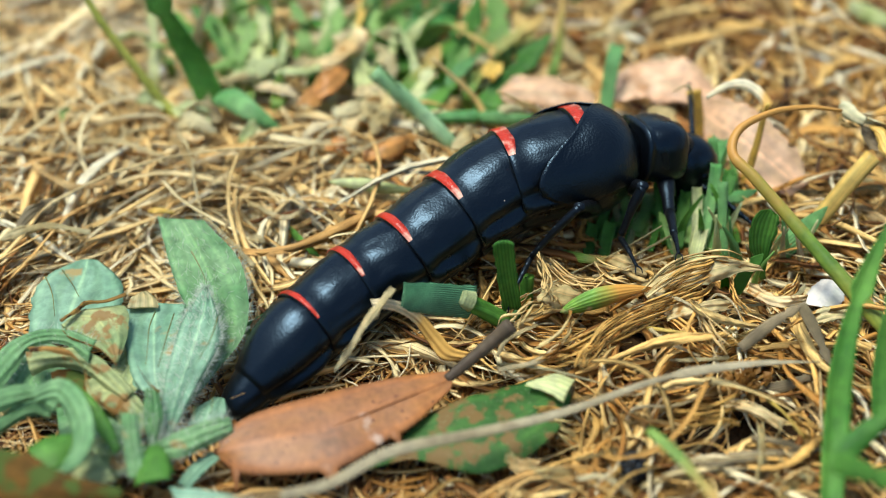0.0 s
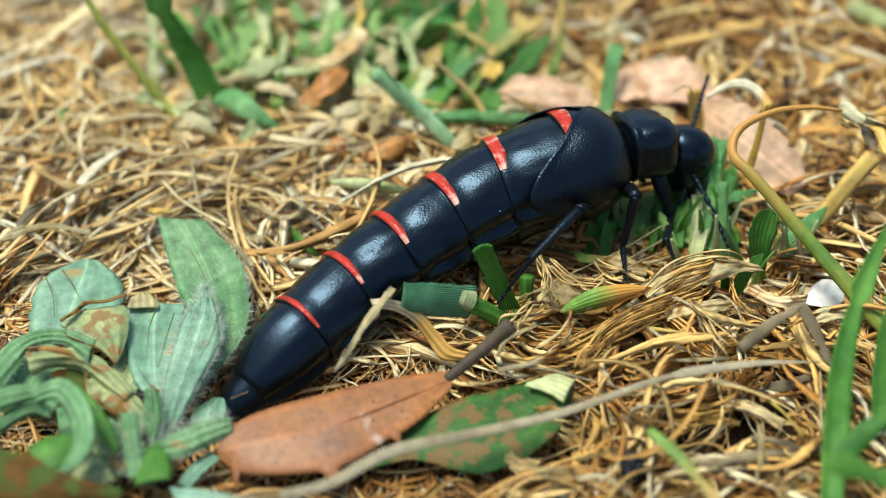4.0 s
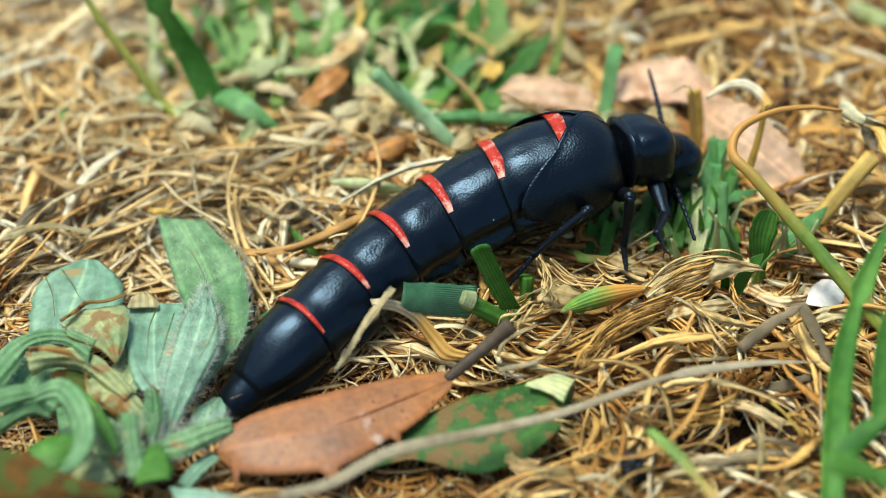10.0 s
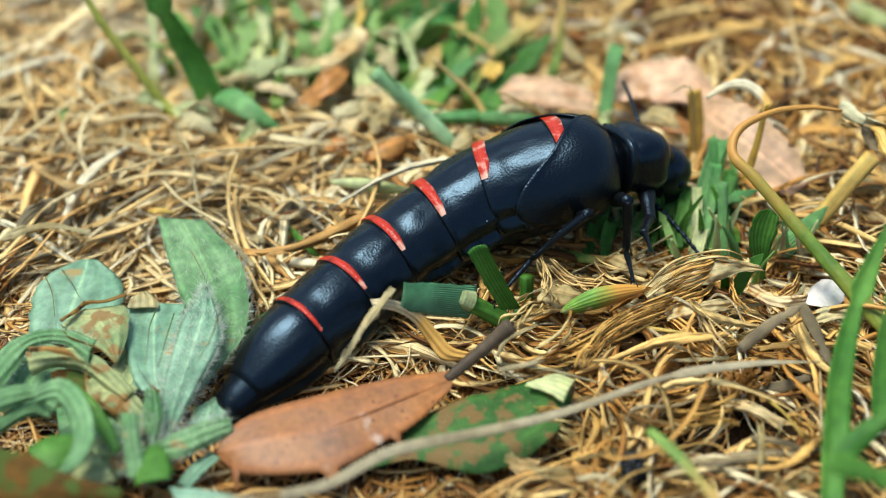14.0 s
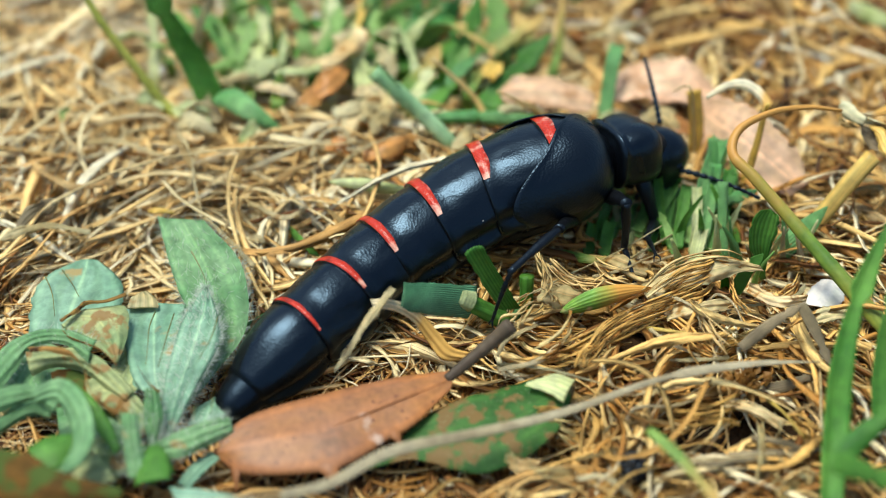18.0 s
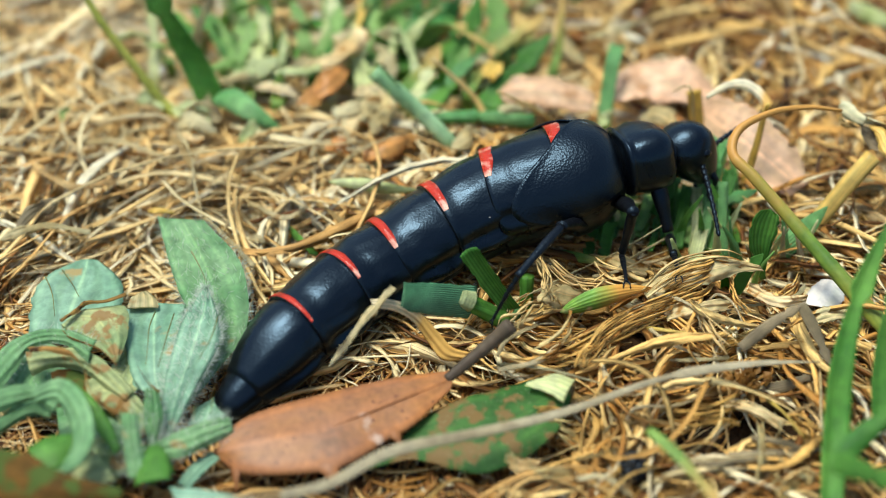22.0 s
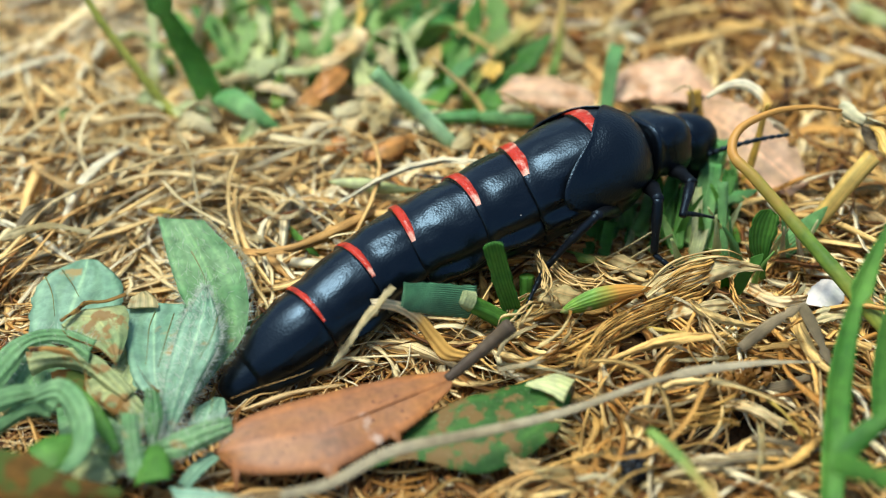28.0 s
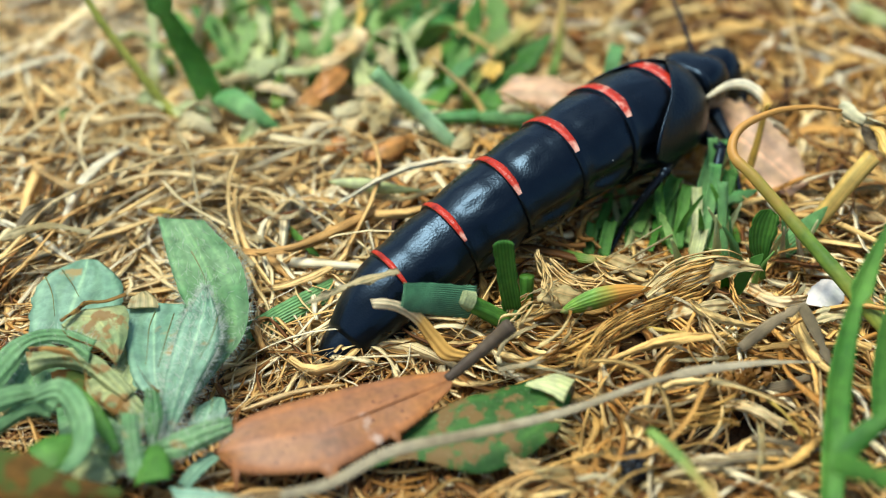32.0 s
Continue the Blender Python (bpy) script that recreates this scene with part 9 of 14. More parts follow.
rosette_sheet([(-38.9, 77.1, 7.6), (-37.3, 77.2, 7.6), (-35.0, 76.7, 7.6), (-33.7, 75.3, 7.6), (-32.8, 73.9, 7.6)], [(-38.4, 76.3, 7.6), (-36.8, 76.4, 7.6), (-34.6, 75.9, 7.6), (-33.2, 74.5, 7.6), (-32.4, 73.1, 7.6)], EDGE_BROWN, "torn brown withered edge", bulge=0.15, wave=0.25, ragged=0.3, steps=40, across=6)
rosette_sheet([(-33.2, 74.8, 7.2), (-32.4, 72.5, 7.2), (-31.1, 71.1, 7.2), (-29.6, 70.1, 7.2), (-29.1, 71.3, 7.2)], [(-32.7, 73.8, 7.2), (-31.8, 71.6, 7.2), (-30.5, 70.2, 7.2), (-29.0, 69.2, 7.2), (-28.6, 70.3, 7.2)], EDGE_BROWN, "torn brown withered edge", bulge=0.15, wave=0.25, ragged=0.3, steps=40, across=6)
rosette_sheet([(-28.5, 75.6, 6.6), (-27.2, 73.6, 6.6), (-26.0, 72.7, 6.6)], [(-28.2, 75.1, 6.6), (-26.9, 73.2, 6.6), (-25.7, 72.2, 6.6)], EDGE_BROWN, "torn brown withered edge", bulge=0.15, wave=0.25, ragged=0.3, steps=40, across=6)
part("vein", tube_mesh([(-28.2, 83.0, 6.2), (-28.4, 80.9, 6.2), (-28.1, 78.3, 6.2), (-27.9, 76.1, 6.2)], 0.08, "stem", 14, 6, 0.2), VEIN_DARK, ROSETTE)
part("vein", tube_mesh([(-26.3, 82.8, 6.2), (-26.5, 80.1, 6.2), (-26.6, 77.6, 6.2), (-26.7, 75.8, 6.2)], 0.08, "stem", 14, 6, 0.2), VEIN_DARK, ROSETTE)
part("vein", tube_mesh([(-39.4, 90.6, 4.6), (-38.0, 88.7, 4.6), (-36.8, 86.7, 4.6)], 0.08, "stem", 14, 6, 0.2), VEIN_DARK, ROSETTE)
part("vein", tube_mesh([(-40.9, 89.6, 4.6), (-39.6, 87.1, 4.6), (-38.6, 83.9, 4.6)], 0.08, "stem", 14, 6, 0.2), VEIN_DARK, ROSETTE)
part("vein", tube_mesh([(-25.6, 90.4, 7.4), (-24.5, 88.3, 7.4), (-23.4, 85.9, 7.4)], 0.08, "stem", 14, 6, 0.2), VEIN_DARK, ROSETTE)
part("vein", tube_mesh([(-21.6, 81.0, 7.6), (-21.9, 78.1, 7.6), (-22.7, 75.3, 7.6)], 0.08, "stem", 14, 6, 0.2), VEIN_DARK, ROSETTE)
part("vein", tube_mesh([(-22.8, 71.9, 5.2), (-22.7, 70.2, 5.2)], 0.08, "stem", 14, 6, 0.2), VEIN_DARK, ROSETTE)
part("vein", tube_mesh([(-21.3, 72.9, 5.2), (-21.2, 70.9, 5.2)], 0.08, "stem", 14, 6, 0.2), VEIN_DARK, ROSETTE)
pellet(16.7, 65.7, 4.2)
SEED = (28.8, 75.9, 2.8)
sheet_thing("leaf_flake", [(36.4, 86.7, 3.4), (37.5, 88.5, 3.8), (38.9, 89.6, 4.2)], [(39.8, 85.7, 3.4), (41.0, 87.2, 3.8), (41.1, 89.0, 4.2)], PEBBLE, "white papery flake of dry leaf on straw", "leaf", bulge=0.06, wave=0.05, ragged=0.1)
leaf_thing("leaf_flake", [(44.4, 103.6, 4.5), (46.9, 104.0, 5.0), (49.1, 103.6, 4.5)], 1.63, CREAM, "pale papery flake of dry leaf on straw", "leaf", side=(0, 0.8, 0.6), ragged=0.4, shape='oval')


def tuft():
    """The thick grass and pale scraps behind the beetle, blade by blade."""
    rnd = np.random.RandomState(8)
    mats = [GRASS_LIGHT, GRASS_BLUE, GRASS_LIGHT, GRASS_PALE, GRASS_LIGHT, GRASS_PALE, GRASS_TURN, CREAM, GRASS_PALE, CREAM]
    words = {GRASS_LIGHT: "light green grass blade in a tuft", GRASS: "green grass blade in a tuft", GRASS_BLUE: "blue-green grass blade in a tuft", GRASS_PALE: "pale yellow-green grass blade in a tuft", GRASS_TURN: "yellowing grass blade in a tuft", CREAM: "dry cream grass blade in a tuft"}
    for c in range(9):
        cx, cy = rnd.uniform(-34, 18), rnd.uniform(134, 156)
        if (cx < -18 or cx > 6) and cy < 136:
            cy += 10
        root = tagged(new("grass_tuft"), "mixed tuft of green, pale and yellowing grass on straw", "grass", "grass tufts")
        for i in range(9):
            x, y = cx + rnd.normal(0, 3.2), cy + rnd.normal(0, 4)
            m = mats[rnd.randint(len(mats))]
            lean = rnd.normal(0.2, 0.75)
            ln = rnd.uniform(9, 19)
            a = rnd.uniform(0.45, 1.3)
            dx, dz, dy = math.sin(lean) * ln, math.sin(a) * ln * 0.75, rnd.uniform(-6, 6)
            z = lie(x, y)
            p = [(x, y, z), (x + dx * 0.45, y + dy * 0.4, z + dz * 0.65 + 1.0), (x + dx, y + dy, z + dz * (1.0 if rnd.rand() > 0.3 else 0.5) + 1.0)]
            tuft_leaf(root, p, rnd.uniform(0.9, 2.1), m, words[m], cup=0.3, steps=14, across=4, twist=rnd.normal(0, 0.7))
    for i in range(50):
        x, y = rnd.uniform(-38, 24), rnd.uniform(116, 156)
        z = lie(x, y) + rnd.uniform(1.8, 4.0)
        a, ln = rnd.uniform(0, 6.28), rnd.uniform(4, 9)
        d = (math.cos(a) * ln, math.sin(a) * ln * 0.7)
        m = [CREAM, CREAM, GRASS_PALE, CREAM][rnd.randint(4)]
        tagged(leaf_thing("leaf_scrap", [(x, y, z), (x + d[0] / 2, y + d[1] / 2, z + rnd.uniform(0.3, 2)), (x + d[0], y + d[1], z)], rnd.uniform(1.5, 3.2), m, "scrap of pale dry leaf in the litter", "leaf", side=(0.2, 0.9, 0.4), shape="lance", cup=0.5, wave=0.5, ragged=0.45, steps=12, across=4, twist=rnd.normal(0, 0.8)), group="leaf scraps")
    for i in range(16):
        x, y = rnd.uniform(-50, 45), rnd.uniform(80, 150)
        bm = bmesh.new()
        bmesh.ops.create_icosphere(bm, subdivisions=2, radius=rnd.uniform(0.5, 1.0) * MM)
        for v in bm.verts:
            v.co *= 1 + 0.35 * noise.noise(v.co * 900 + Vector((i, 0, 0)))
        me = bpy.data.meshes.new("grit")
        bm.to_mesh(me)
        bm.free()
        ob = tagged(part("grit", me, PEBBLE), "small pale grain of grit in the straw", "stone", "grit")
        ob.matrix_basis = pose(x * MM, y * MM, (lie(x, y) + 2.2) * MM)


def seed_head():
    """A small brown withered flower head of many bracts."""
    rnd = np.random.RandomState(3)
    verts, faces = [], []
    for i in range(95):
        a, b = rnd.uniform(0, 6.28), rnd.uniform(0.1, 1.5)
        d = Vector((math.cos(a) * math.cos(b), math.sin(a) * math.cos(b), math.sin(b)))
        c = d * rnd.uniform(0.8, 2.6)
        s = d.orthogonal().normalized() * 0.42
        q = d.cross(s).normalized() * 0.16
        o = len(verts)
        verts += [c - d * 0.5, c + s, c + q, c - s, c - q, c + d * 0.6]
        faces += [(o, o + 1, o + 2), (o, o + 2, o + 3), (o, o + 3, o + 4), (o, o + 4, o + 1), (o + 5, o + 2, o + 1), (o + 5, o + 3, o + 2), (o + 5, o + 4, o + 3), (o + 5, o + 1, o + 4)]
    me = mesh("seed_head", [v * MM for v in verts], faces, smooth=False)
    ob = tagged(part("withered_flower", me, BRACT), "small brown withered flower head in the straw", "flower")
    ob.matrix_basis = pose(SEED[0] * MM, SEED[1] * MM, SEED[2] * MM)


tuft()
seed_head()

STUB = leaf_thing("cut_grass", [(0, 0, 0), (0, 0, 4.5), (0.2, 0, 9.0)], 2.3, GRASS, "cut green grass blade pushed aside by the beetle", "grass", shape="cut", cup=0.5, ragged=0.25)
FLAP = leaf_thing("dry_leaf", [(-0.6, 0, 0.1), (3.0, 0.0, 0.5), (6.0, 0.2, 0.2), (9.0, 0, -0.4)], 1.2, CREAM, "hanging end of a curled pale dry blade", "leaf", side=(0, 1, 0.3), cup=0.2, wave=0.6, twist=1.0, thick=0.05, ragged=0.8, shape="blade", steps=40)

def motions():
    """Every keyed pose of the beetle and of the two blades that it pushes."""
    walk(BEETLE["tail_cone"], [
        (0, pose(-0.01339, 0.08151, 0.00548, -12.1, -17.7, 45.7)), (0.5, pose(-0.01349, 0.08154, 0.00551, -12.0, -17.3, 46.1)),
        (1, pose(-0.01353, 0.08154, 0.00558, -12.4, -17.3, 46.2)), (1.5, pose(-0.01317, 0.08120, 0.00553, -9.2, -17.0, 43.8)),
        (2, pose(-0.01325, 0.08122, 0.00530, -5.3, -16.5, 44.3)), (2.5, pose(-0.01339, 0.08130, 0.00502, -5.7, -15.6, 45.1)),
        (3, pose(-0.01339, 0.08136, 0.00493, -5.5, -15.6, 45.3)), (3.5, pose(-0.01347, 0.08142, 0.00495, -6.1, -15.7, 45.6)),
        (5.5, pose(-0.01373, 0.08145, 0.00498, 3.4, -14.5, 47.4)), (6, pose(-0.01366, 0.08136, 0.00492, 1.8, -13.6, 47.2)),
        (7, pose(-0.01353, 0.08128, 0.00510, 0.8, -14.4, 46.3)), (8, pose(-0.01350, 0.08122, 0.00506, -0.1, -14.2, 45.9)),
        (9, pose(-0.01344, 0.08116, 0.00495, 1.6, -14.5, 45.3)), (9.5, pose(-0.01346, 0.08122, 0.00492, 3.4, -14.7, 45.4)),
        (10, pose(-0.01351, 0.08124, 0.00492, 2.2, -14.3, 45.7)), (11, pose(-0.01357, 0.08119, 0.00489, 2.8, -13.6, 46.2)),
        (11.5, pose(-0.01369, 0.08116, 0.00477, 3.3, -12.0, 47.3)), (12, pose(-0.01366, 0.08109, 0.00483, 2.4, -11.7, 47.3)),
        (13, pose(-0.01355, 0.08107, 0.00494, 2.1, -12.9, 46.2)), (14, pose(-0.01375, 0.08122, 0.00490, 0.1, -12.1, 47.7)),
        (14.5, pose(-0.01374, 0.08123, 0.00491, 0.2, -12.2, 47.6)), (16.5, pose(-0.01375, 0.08119, 0.00493, -0.9, -12.4, 47.4)),
        (17, pose(-0.01375, 0.08118, 0.00491, -1.2, -12.3, 47.4)), (17.5, pose(-0.01380, 0.08126, 0.00487, -0.1, -12.0, 48.0)),
        (18, pose(-0.01388, 0.08124, 0.00485, -0.9, -11.2, 48.6)), (18.5, pose(-0.01383, 0.08113, 0.00486, -3.1, -10.8, 48.3)),
        (19, pose(-0.01379, 0.08108, 0.00494, -2.4, -11.2, 47.9)), (19.5, pose(-0.01372, 0.08102, 0.00502, -2.3, -11.8, 46.9)),
        (20, pose(-0.01362, 0.08094, 0.00508, -2.4, -12.9, 45.7)), (20.5, pose(-0.01359, 0.08095, 0.00506, -2.8, -13.2, 45.4)),
        (21, pose(-0.01355, 0.08106, 0.00516, -4.7, -14.7, 44.7)), (21.5, pose(-0.01356, 0.08115, 0.00516, -7.6, -15.0, 44.8)),
        (22, pose(-0.01426, 0.08151, 0.00511, -8.5, -12.1, 50.7)), (22.5, pose(-0.01479, 0.08223, 0.00488, -17.6, -9.1, 55.1)),
        (23, pose(-0.01476, 0.08211, 0.00482, -20.1, -4.6, 57.1)), (23.5, pose(-0.01423, 0.08237, 0.00492, -15.1, -6.2, 54.3)),
        (24, pose(-0.01346, 0.08262, 0.00509, -11.7, -10.3, 48.1)), (25, pose(-0.01318, 0.08267, 0.00546, -8.0, -10.9, 46.0)),
        (25.5, pose(-0.01315, 0.08271, 0.00529, -7.2, -13.1, 43.6)), (27.5, pose(-0.01291, 0.08263, 0.00494, -4.3, -16.0, 37.3)),
        (28, pose(-0.01292, 0.08262, 0.00493, -2.9, -16.7, 36.6)), (29, pose(-0.01297, 0.08270, 0.00511, -2.8, -17.3, 36.8)),
        (29.5, pose(-0.01305, 0.08275, 0.00515, -2.8, -17.2, 37.3)), (30, pose(-0.01296, 0.08267, 0.00542, -8.1, -17.0, 37.4)),
        (30.3, pose(-0.01214, 0.08248, 0.00539, -7.2, -16.4, 33.9)), (30.5, pose(-0.01158, 0.08244, 0.00532, -6.6, -15.8, 31.5)),
        (31, pose(-0.00895, 0.08483, 0.00517, -0.9, -18.1, 33.1)), (31.5, pose(-0.00661, 0.08623, 0.00491, -4.6, -19.4, 41.3)),
        (31.7, pose(-0.00589, 0.08687, 0.00497, -0.6, -20.3, 42.8)), (32, pose(-0.00477, 0.08787, 0.00507, 6.2, -21.9, 44.8))])
    walk(BEETLE["seg0"], [
        (0, pose(-0.01339, 0.08151, 0.00548, -13.2, -7.3, 46.1)), (0.5, pose(-0.01349, 0.08154, 0.00551, -13.0, -4.7, 44.7)),
        (1, pose(-0.01353, 0.08154, 0.00558, -13.4, -3.5, 44.2)), (1.5, pose(-0.01317, 0.08120, 0.00553, -10.4, -3.6, 43.9)),
        (2, pose(-0.01325, 0.08122, 0.00530, -6.6, -6.7, 45.4)), (2.5, pose(-0.01339, 0.08130, 0.00502, -7.0, -9.3, 45.7)),
        (3, pose(-0.01339, 0.08136, 0.00493, -6.8, -11.5, 46.6)), (3.5, pose(-0.01347, 0.08142, 0.00495, -7.3, -11.3, 46.2)),
        (5.5, pose(-0.01373, 0.08145, 0.00498, 1.9, -8.3, 46.2)), (6, pose(-0.01366, 0.08136, 0.00492, 0.4, -7.0, 46.5)),
        (7, pose(-0.01353, 0.08128, 0.00510, -0.5, -5.8, 47.3)), (8, pose(-0.01350, 0.08122, 0.00506, -1.3, -5.6, 46.4)),
        (9, pose(-0.01344, 0.08116, 0.00495, 0.3, -9.9, 47.4)), (9.5, pose(-0.01346, 0.08122, 0.00492, 1.9, -10.8, 47.3)),
        (10, pose(-0.01351, 0.08124, 0.00492, 0.8, -9.4, 47.2)), (11, pose(-0.01357, 0.08119, 0.00489, 1.4, -8.9, 47.6)),
        (11.5, pose(-0.01369, 0.08116, 0.00477, 1.9, -8.7, 47.5)), (12, pose(-0.01366, 0.08109, 0.00483, 1.1, -7.2, 48.0)),
        (13, pose(-0.01355, 0.08107, 0.00494, 0.8, -7.5, 48.0)), (14, pose(-0.01375, 0.08122, 0.00490, -1.2, -6.5, 47.9)),
        (14.5, pose(-0.01374, 0.08123, 0.00491, -1.1, -6.7, 47.7)), (16.5, pose(-0.01375, 0.08119, 0.00493, -2.0, -7.2, 47.5)),
        (17, pose(-0.01375, 0.08118, 0.00491, -2.2, -7.5, 47.6)), (17.5, pose(-0.01380, 0.08126, 0.00487, -1.3, -7.6, 48.4)),
        (18, pose(-0.01388, 0.08124, 0.00485, -2.1, -6.4, 48.2)), (18.5, pose(-0.01383, 0.08113, 0.00486, -4.3, -6.0, 47.9)),
        (19, pose(-0.01379, 0.08108, 0.00494, -3.5, -6.3, 47.9)), (19.5, pose(-0.01372, 0.08102, 0.00502, -3.5, -5.8, 45.9)),
        (20, pose(-0.01362, 0.08094, 0.00508, -3.6, -6.7, 45.8)), (20.5, pose(-0.01359, 0.08095, 0.00506, -4.1, -7.2, 46.2)),
        (21, pose(-0.01355, 0.08106, 0.00516, -5.9, -7.6, 45.4)), (21.5, pose(-0.01356, 0.08115, 0.00516, -8.7, -7.7, 46.1)),
        (22, pose(-0.01426, 0.08151, 0.00511, -9.9, -5.8, 47.5)), (22.5, pose(-0.01479, 0.08223, 0.00488, -18.7, -4.9, 50.9)),
        (23, pose(-0.01476, 0.08211, 0.00482, -21.0, -3.5, 49.2)), (23.5, pose(-0.01423, 0.08237, 0.00492, -16.1, -5.7, 47.5)),
        (24, pose(-0.01346, 0.08262, 0.00509, -12.8, -6.7, 45.0)), (25, pose(-0.01318, 0.08267, 0.00546, -9.4, -2.6, 44.4)),
        (25.5, pose(-0.01315, 0.08271, 0.00529, -8.5, -4.9, 44.6)), (27.5, pose(-0.01291, 0.08263, 0.00494, -5.7, -11.1, 40.9)),
        (28, pose(-0.01292, 0.08262, 0.00493, -4.4, -12.9, 41.4)), (29, pose(-0.01297, 0.08270, 0.00511, -4.2, -11.1, 40.8)),
        (29.5, pose(-0.01305, 0.08275, 0.00515, -4.2, -10.2, 40.7)), (30, pose(-0.01296, 0.08267, 0.00542, -9.3, -5.4, 41.9)),
        (30.3, pose(-0.01214, 0.08248, 0.00539, -8.3, -7.8, 41.4)), (30.5, pose(-0.01158, 0.08244, 0.00532, -7.5, -9.9, 40.8)),
        (31, pose(-0.00895, 0.08483, 0.00517, -1.7, -12.5, 30.8)), (31.5, pose(-0.00661, 0.08623, 0.00491, -5.0, -18.1, 32.7)),
        (31.7, pose(-0.00589, 0.08687, 0.00497, -1.3, -18.5, 34.5)), (32, pose(-0.00477, 0.08787, 0.00507, 4.9, -19.5, 36.6))])
    walk(BEETLE["seg1"], [
        (0, pose(-0.00900, 0.08609, 0.00629, -16.7, -7.4, 38.1)), (0.5, pose(-0.00898, 0.08601, 0.00604, -16.6, -9.5, 38.5)),
        (1, pose(-0.00896, 0.08599, 0.00597, -17.0, -11.6, 39.3)), (1.5, pose(-0.00854, 0.08566, 0.00594, -14.4, -12.7, 40.2)),
        (2, pose(-0.00884, 0.08569, 0.00603, -11.1, -12.5, 40.6)), (2.5, pose(-0.00909, 0.08570, 0.00602, -11.4, -12.5, 42.0)),
        (3, pose(-0.00922, 0.08575, 0.00616, -11.2, -12.2, 40.8)), (3.5, pose(-0.00927, 0.08579, 0.00617, -11.4, -11.5, 40.4)),
        (5.5, pose(-0.00949, 0.08588, 0.00587, -3.2, -10.0, 47.4)), (6, pose(-0.00944, 0.08581, 0.00567, -4.2, -9.8, 47.2)),
        (7, pose(-0.00933, 0.08582, 0.00573, -4.8, -7.6, 46.1)), (8, pose(-0.00925, 0.08570, 0.00567, -5.5, -10.5, 46.4)),
        (9, pose(-0.00930, 0.08567, 0.00601, -4.2, -9.9, 47.1)), (9.5, pose(-0.00932, 0.08570, 0.00608, -3.1, -9.6, 47.0)),
        (10, pose(-0.00937, 0.08571, 0.00593, -3.8, -9.3, 47.3)), (11, pose(-0.00950, 0.08566, 0.00584, -3.3, -8.3, 47.5)),
        (11.5, pose(-0.00966, 0.08556, 0.00569, -2.7, -7.6, 47.4)), (12, pose(-0.00965, 0.08553, 0.00558, -3.3, -7.4, 47.6)),
        (13, pose(-0.00951, 0.08556, 0.00574, -3.6, -7.0, 47.7)), (14, pose(-0.00967, 0.08574, 0.00559, -5.5, -7.8, 47.1)),
        (14.5, pose(-0.00965, 0.08574, 0.00563, -5.4, -8.9, 47.6)), (16.5, pose(-0.00967, 0.08565, 0.00570, -5.6, -7.9, 48.4)),
        (17, pose(-0.00966, 0.08566, 0.00571, -5.7, -8.2, 48.5)), (17.5, pose(-0.00981, 0.08576, 0.00568, -5.0, -8.0, 48.6)),
        (18, pose(-0.00986, 0.08574, 0.00553, -6.3, -6.3, 50.4)), (18.5, pose(-0.00980, 0.08558, 0.00549, -8.0, -6.8, 50.2)),
        (19, pose(-0.00976, 0.08554, 0.00560, -7.5, -6.8, 49.4)), (19.5, pose(-0.00949, 0.08537, 0.00564, -7.7, -7.3, 47.9)),
        (20, pose(-0.00938, 0.08530, 0.00579, -7.8, -7.3, 45.8)), (20.5, pose(-0.00940, 0.08532, 0.00583, -8.4, -6.9, 47.0)),
        (21, pose(-0.00922, 0.08545, 0.00598, -9.9, -9.6, 44.5)), (21.5, pose(-0.00927, 0.08561, 0.00600, -12.6, -5.8, 43.7)),
        (22, pose(-0.01001, 0.08615, 0.00575, -14.5, -0.9, 43.0)), (22.5, pose(-0.01092, 0.08699, 0.00541, -22.2, -1.1, 43.1)),
        (23, pose(-0.01081, 0.08669, 0.00518, -24.0, -2.2, 39.4)), (23.5, pose(-0.01002, 0.08697, 0.00554, -19.6, -3.9, 38.9)),
        (24, pose(-0.00906, 0.08702, 0.00582, -16.4, -3.1, 36.9)), (25, pose(-0.00874, 0.08702, 0.00574, -13.9, -3.2, 33.8)),
        (25.5, pose(-0.00878, 0.08702, 0.00581, -12.8, -3.4, 32.9)), (27.5, pose(-0.00827, 0.08665, 0.00615, -10.4, -9.8, 38.8)),
        (28, pose(-0.00831, 0.08668, 0.00634, -9.3, -8.4, 38.6)), (29, pose(-0.00827, 0.08677, 0.00633, -8.9, -5.6, 37.6)),
        (29.5, pose(-0.00832, 0.08682, 0.00628, -9.2, -4.4, 36.7)), (30, pose(-0.00828, 0.08687, 0.00601, -13.4, -4.3, 34.0)),
        (30.3, pose(-0.00733, 0.08672, 0.00627, -11.9, -4.1, 32.8)), (30.5, pose(-0.00669, 0.08665, 0.00645, -10.7, -4.3, 31.8)),
        (31, pose(-0.00338, 0.08816, 0.00661, -4.5, -7.5, 36.4)), (31.5, pose(-0.00114, 0.08974, 0.00703, -6.2, -13.4, 39.0)),
        (31.7, pose(-0.00045, 0.09060, 0.00717, -3.6, -14.7, 38.4)), (32, pose(0.00061, 0.09187, 0.00744, 0.7, -16.7, 37.3))])
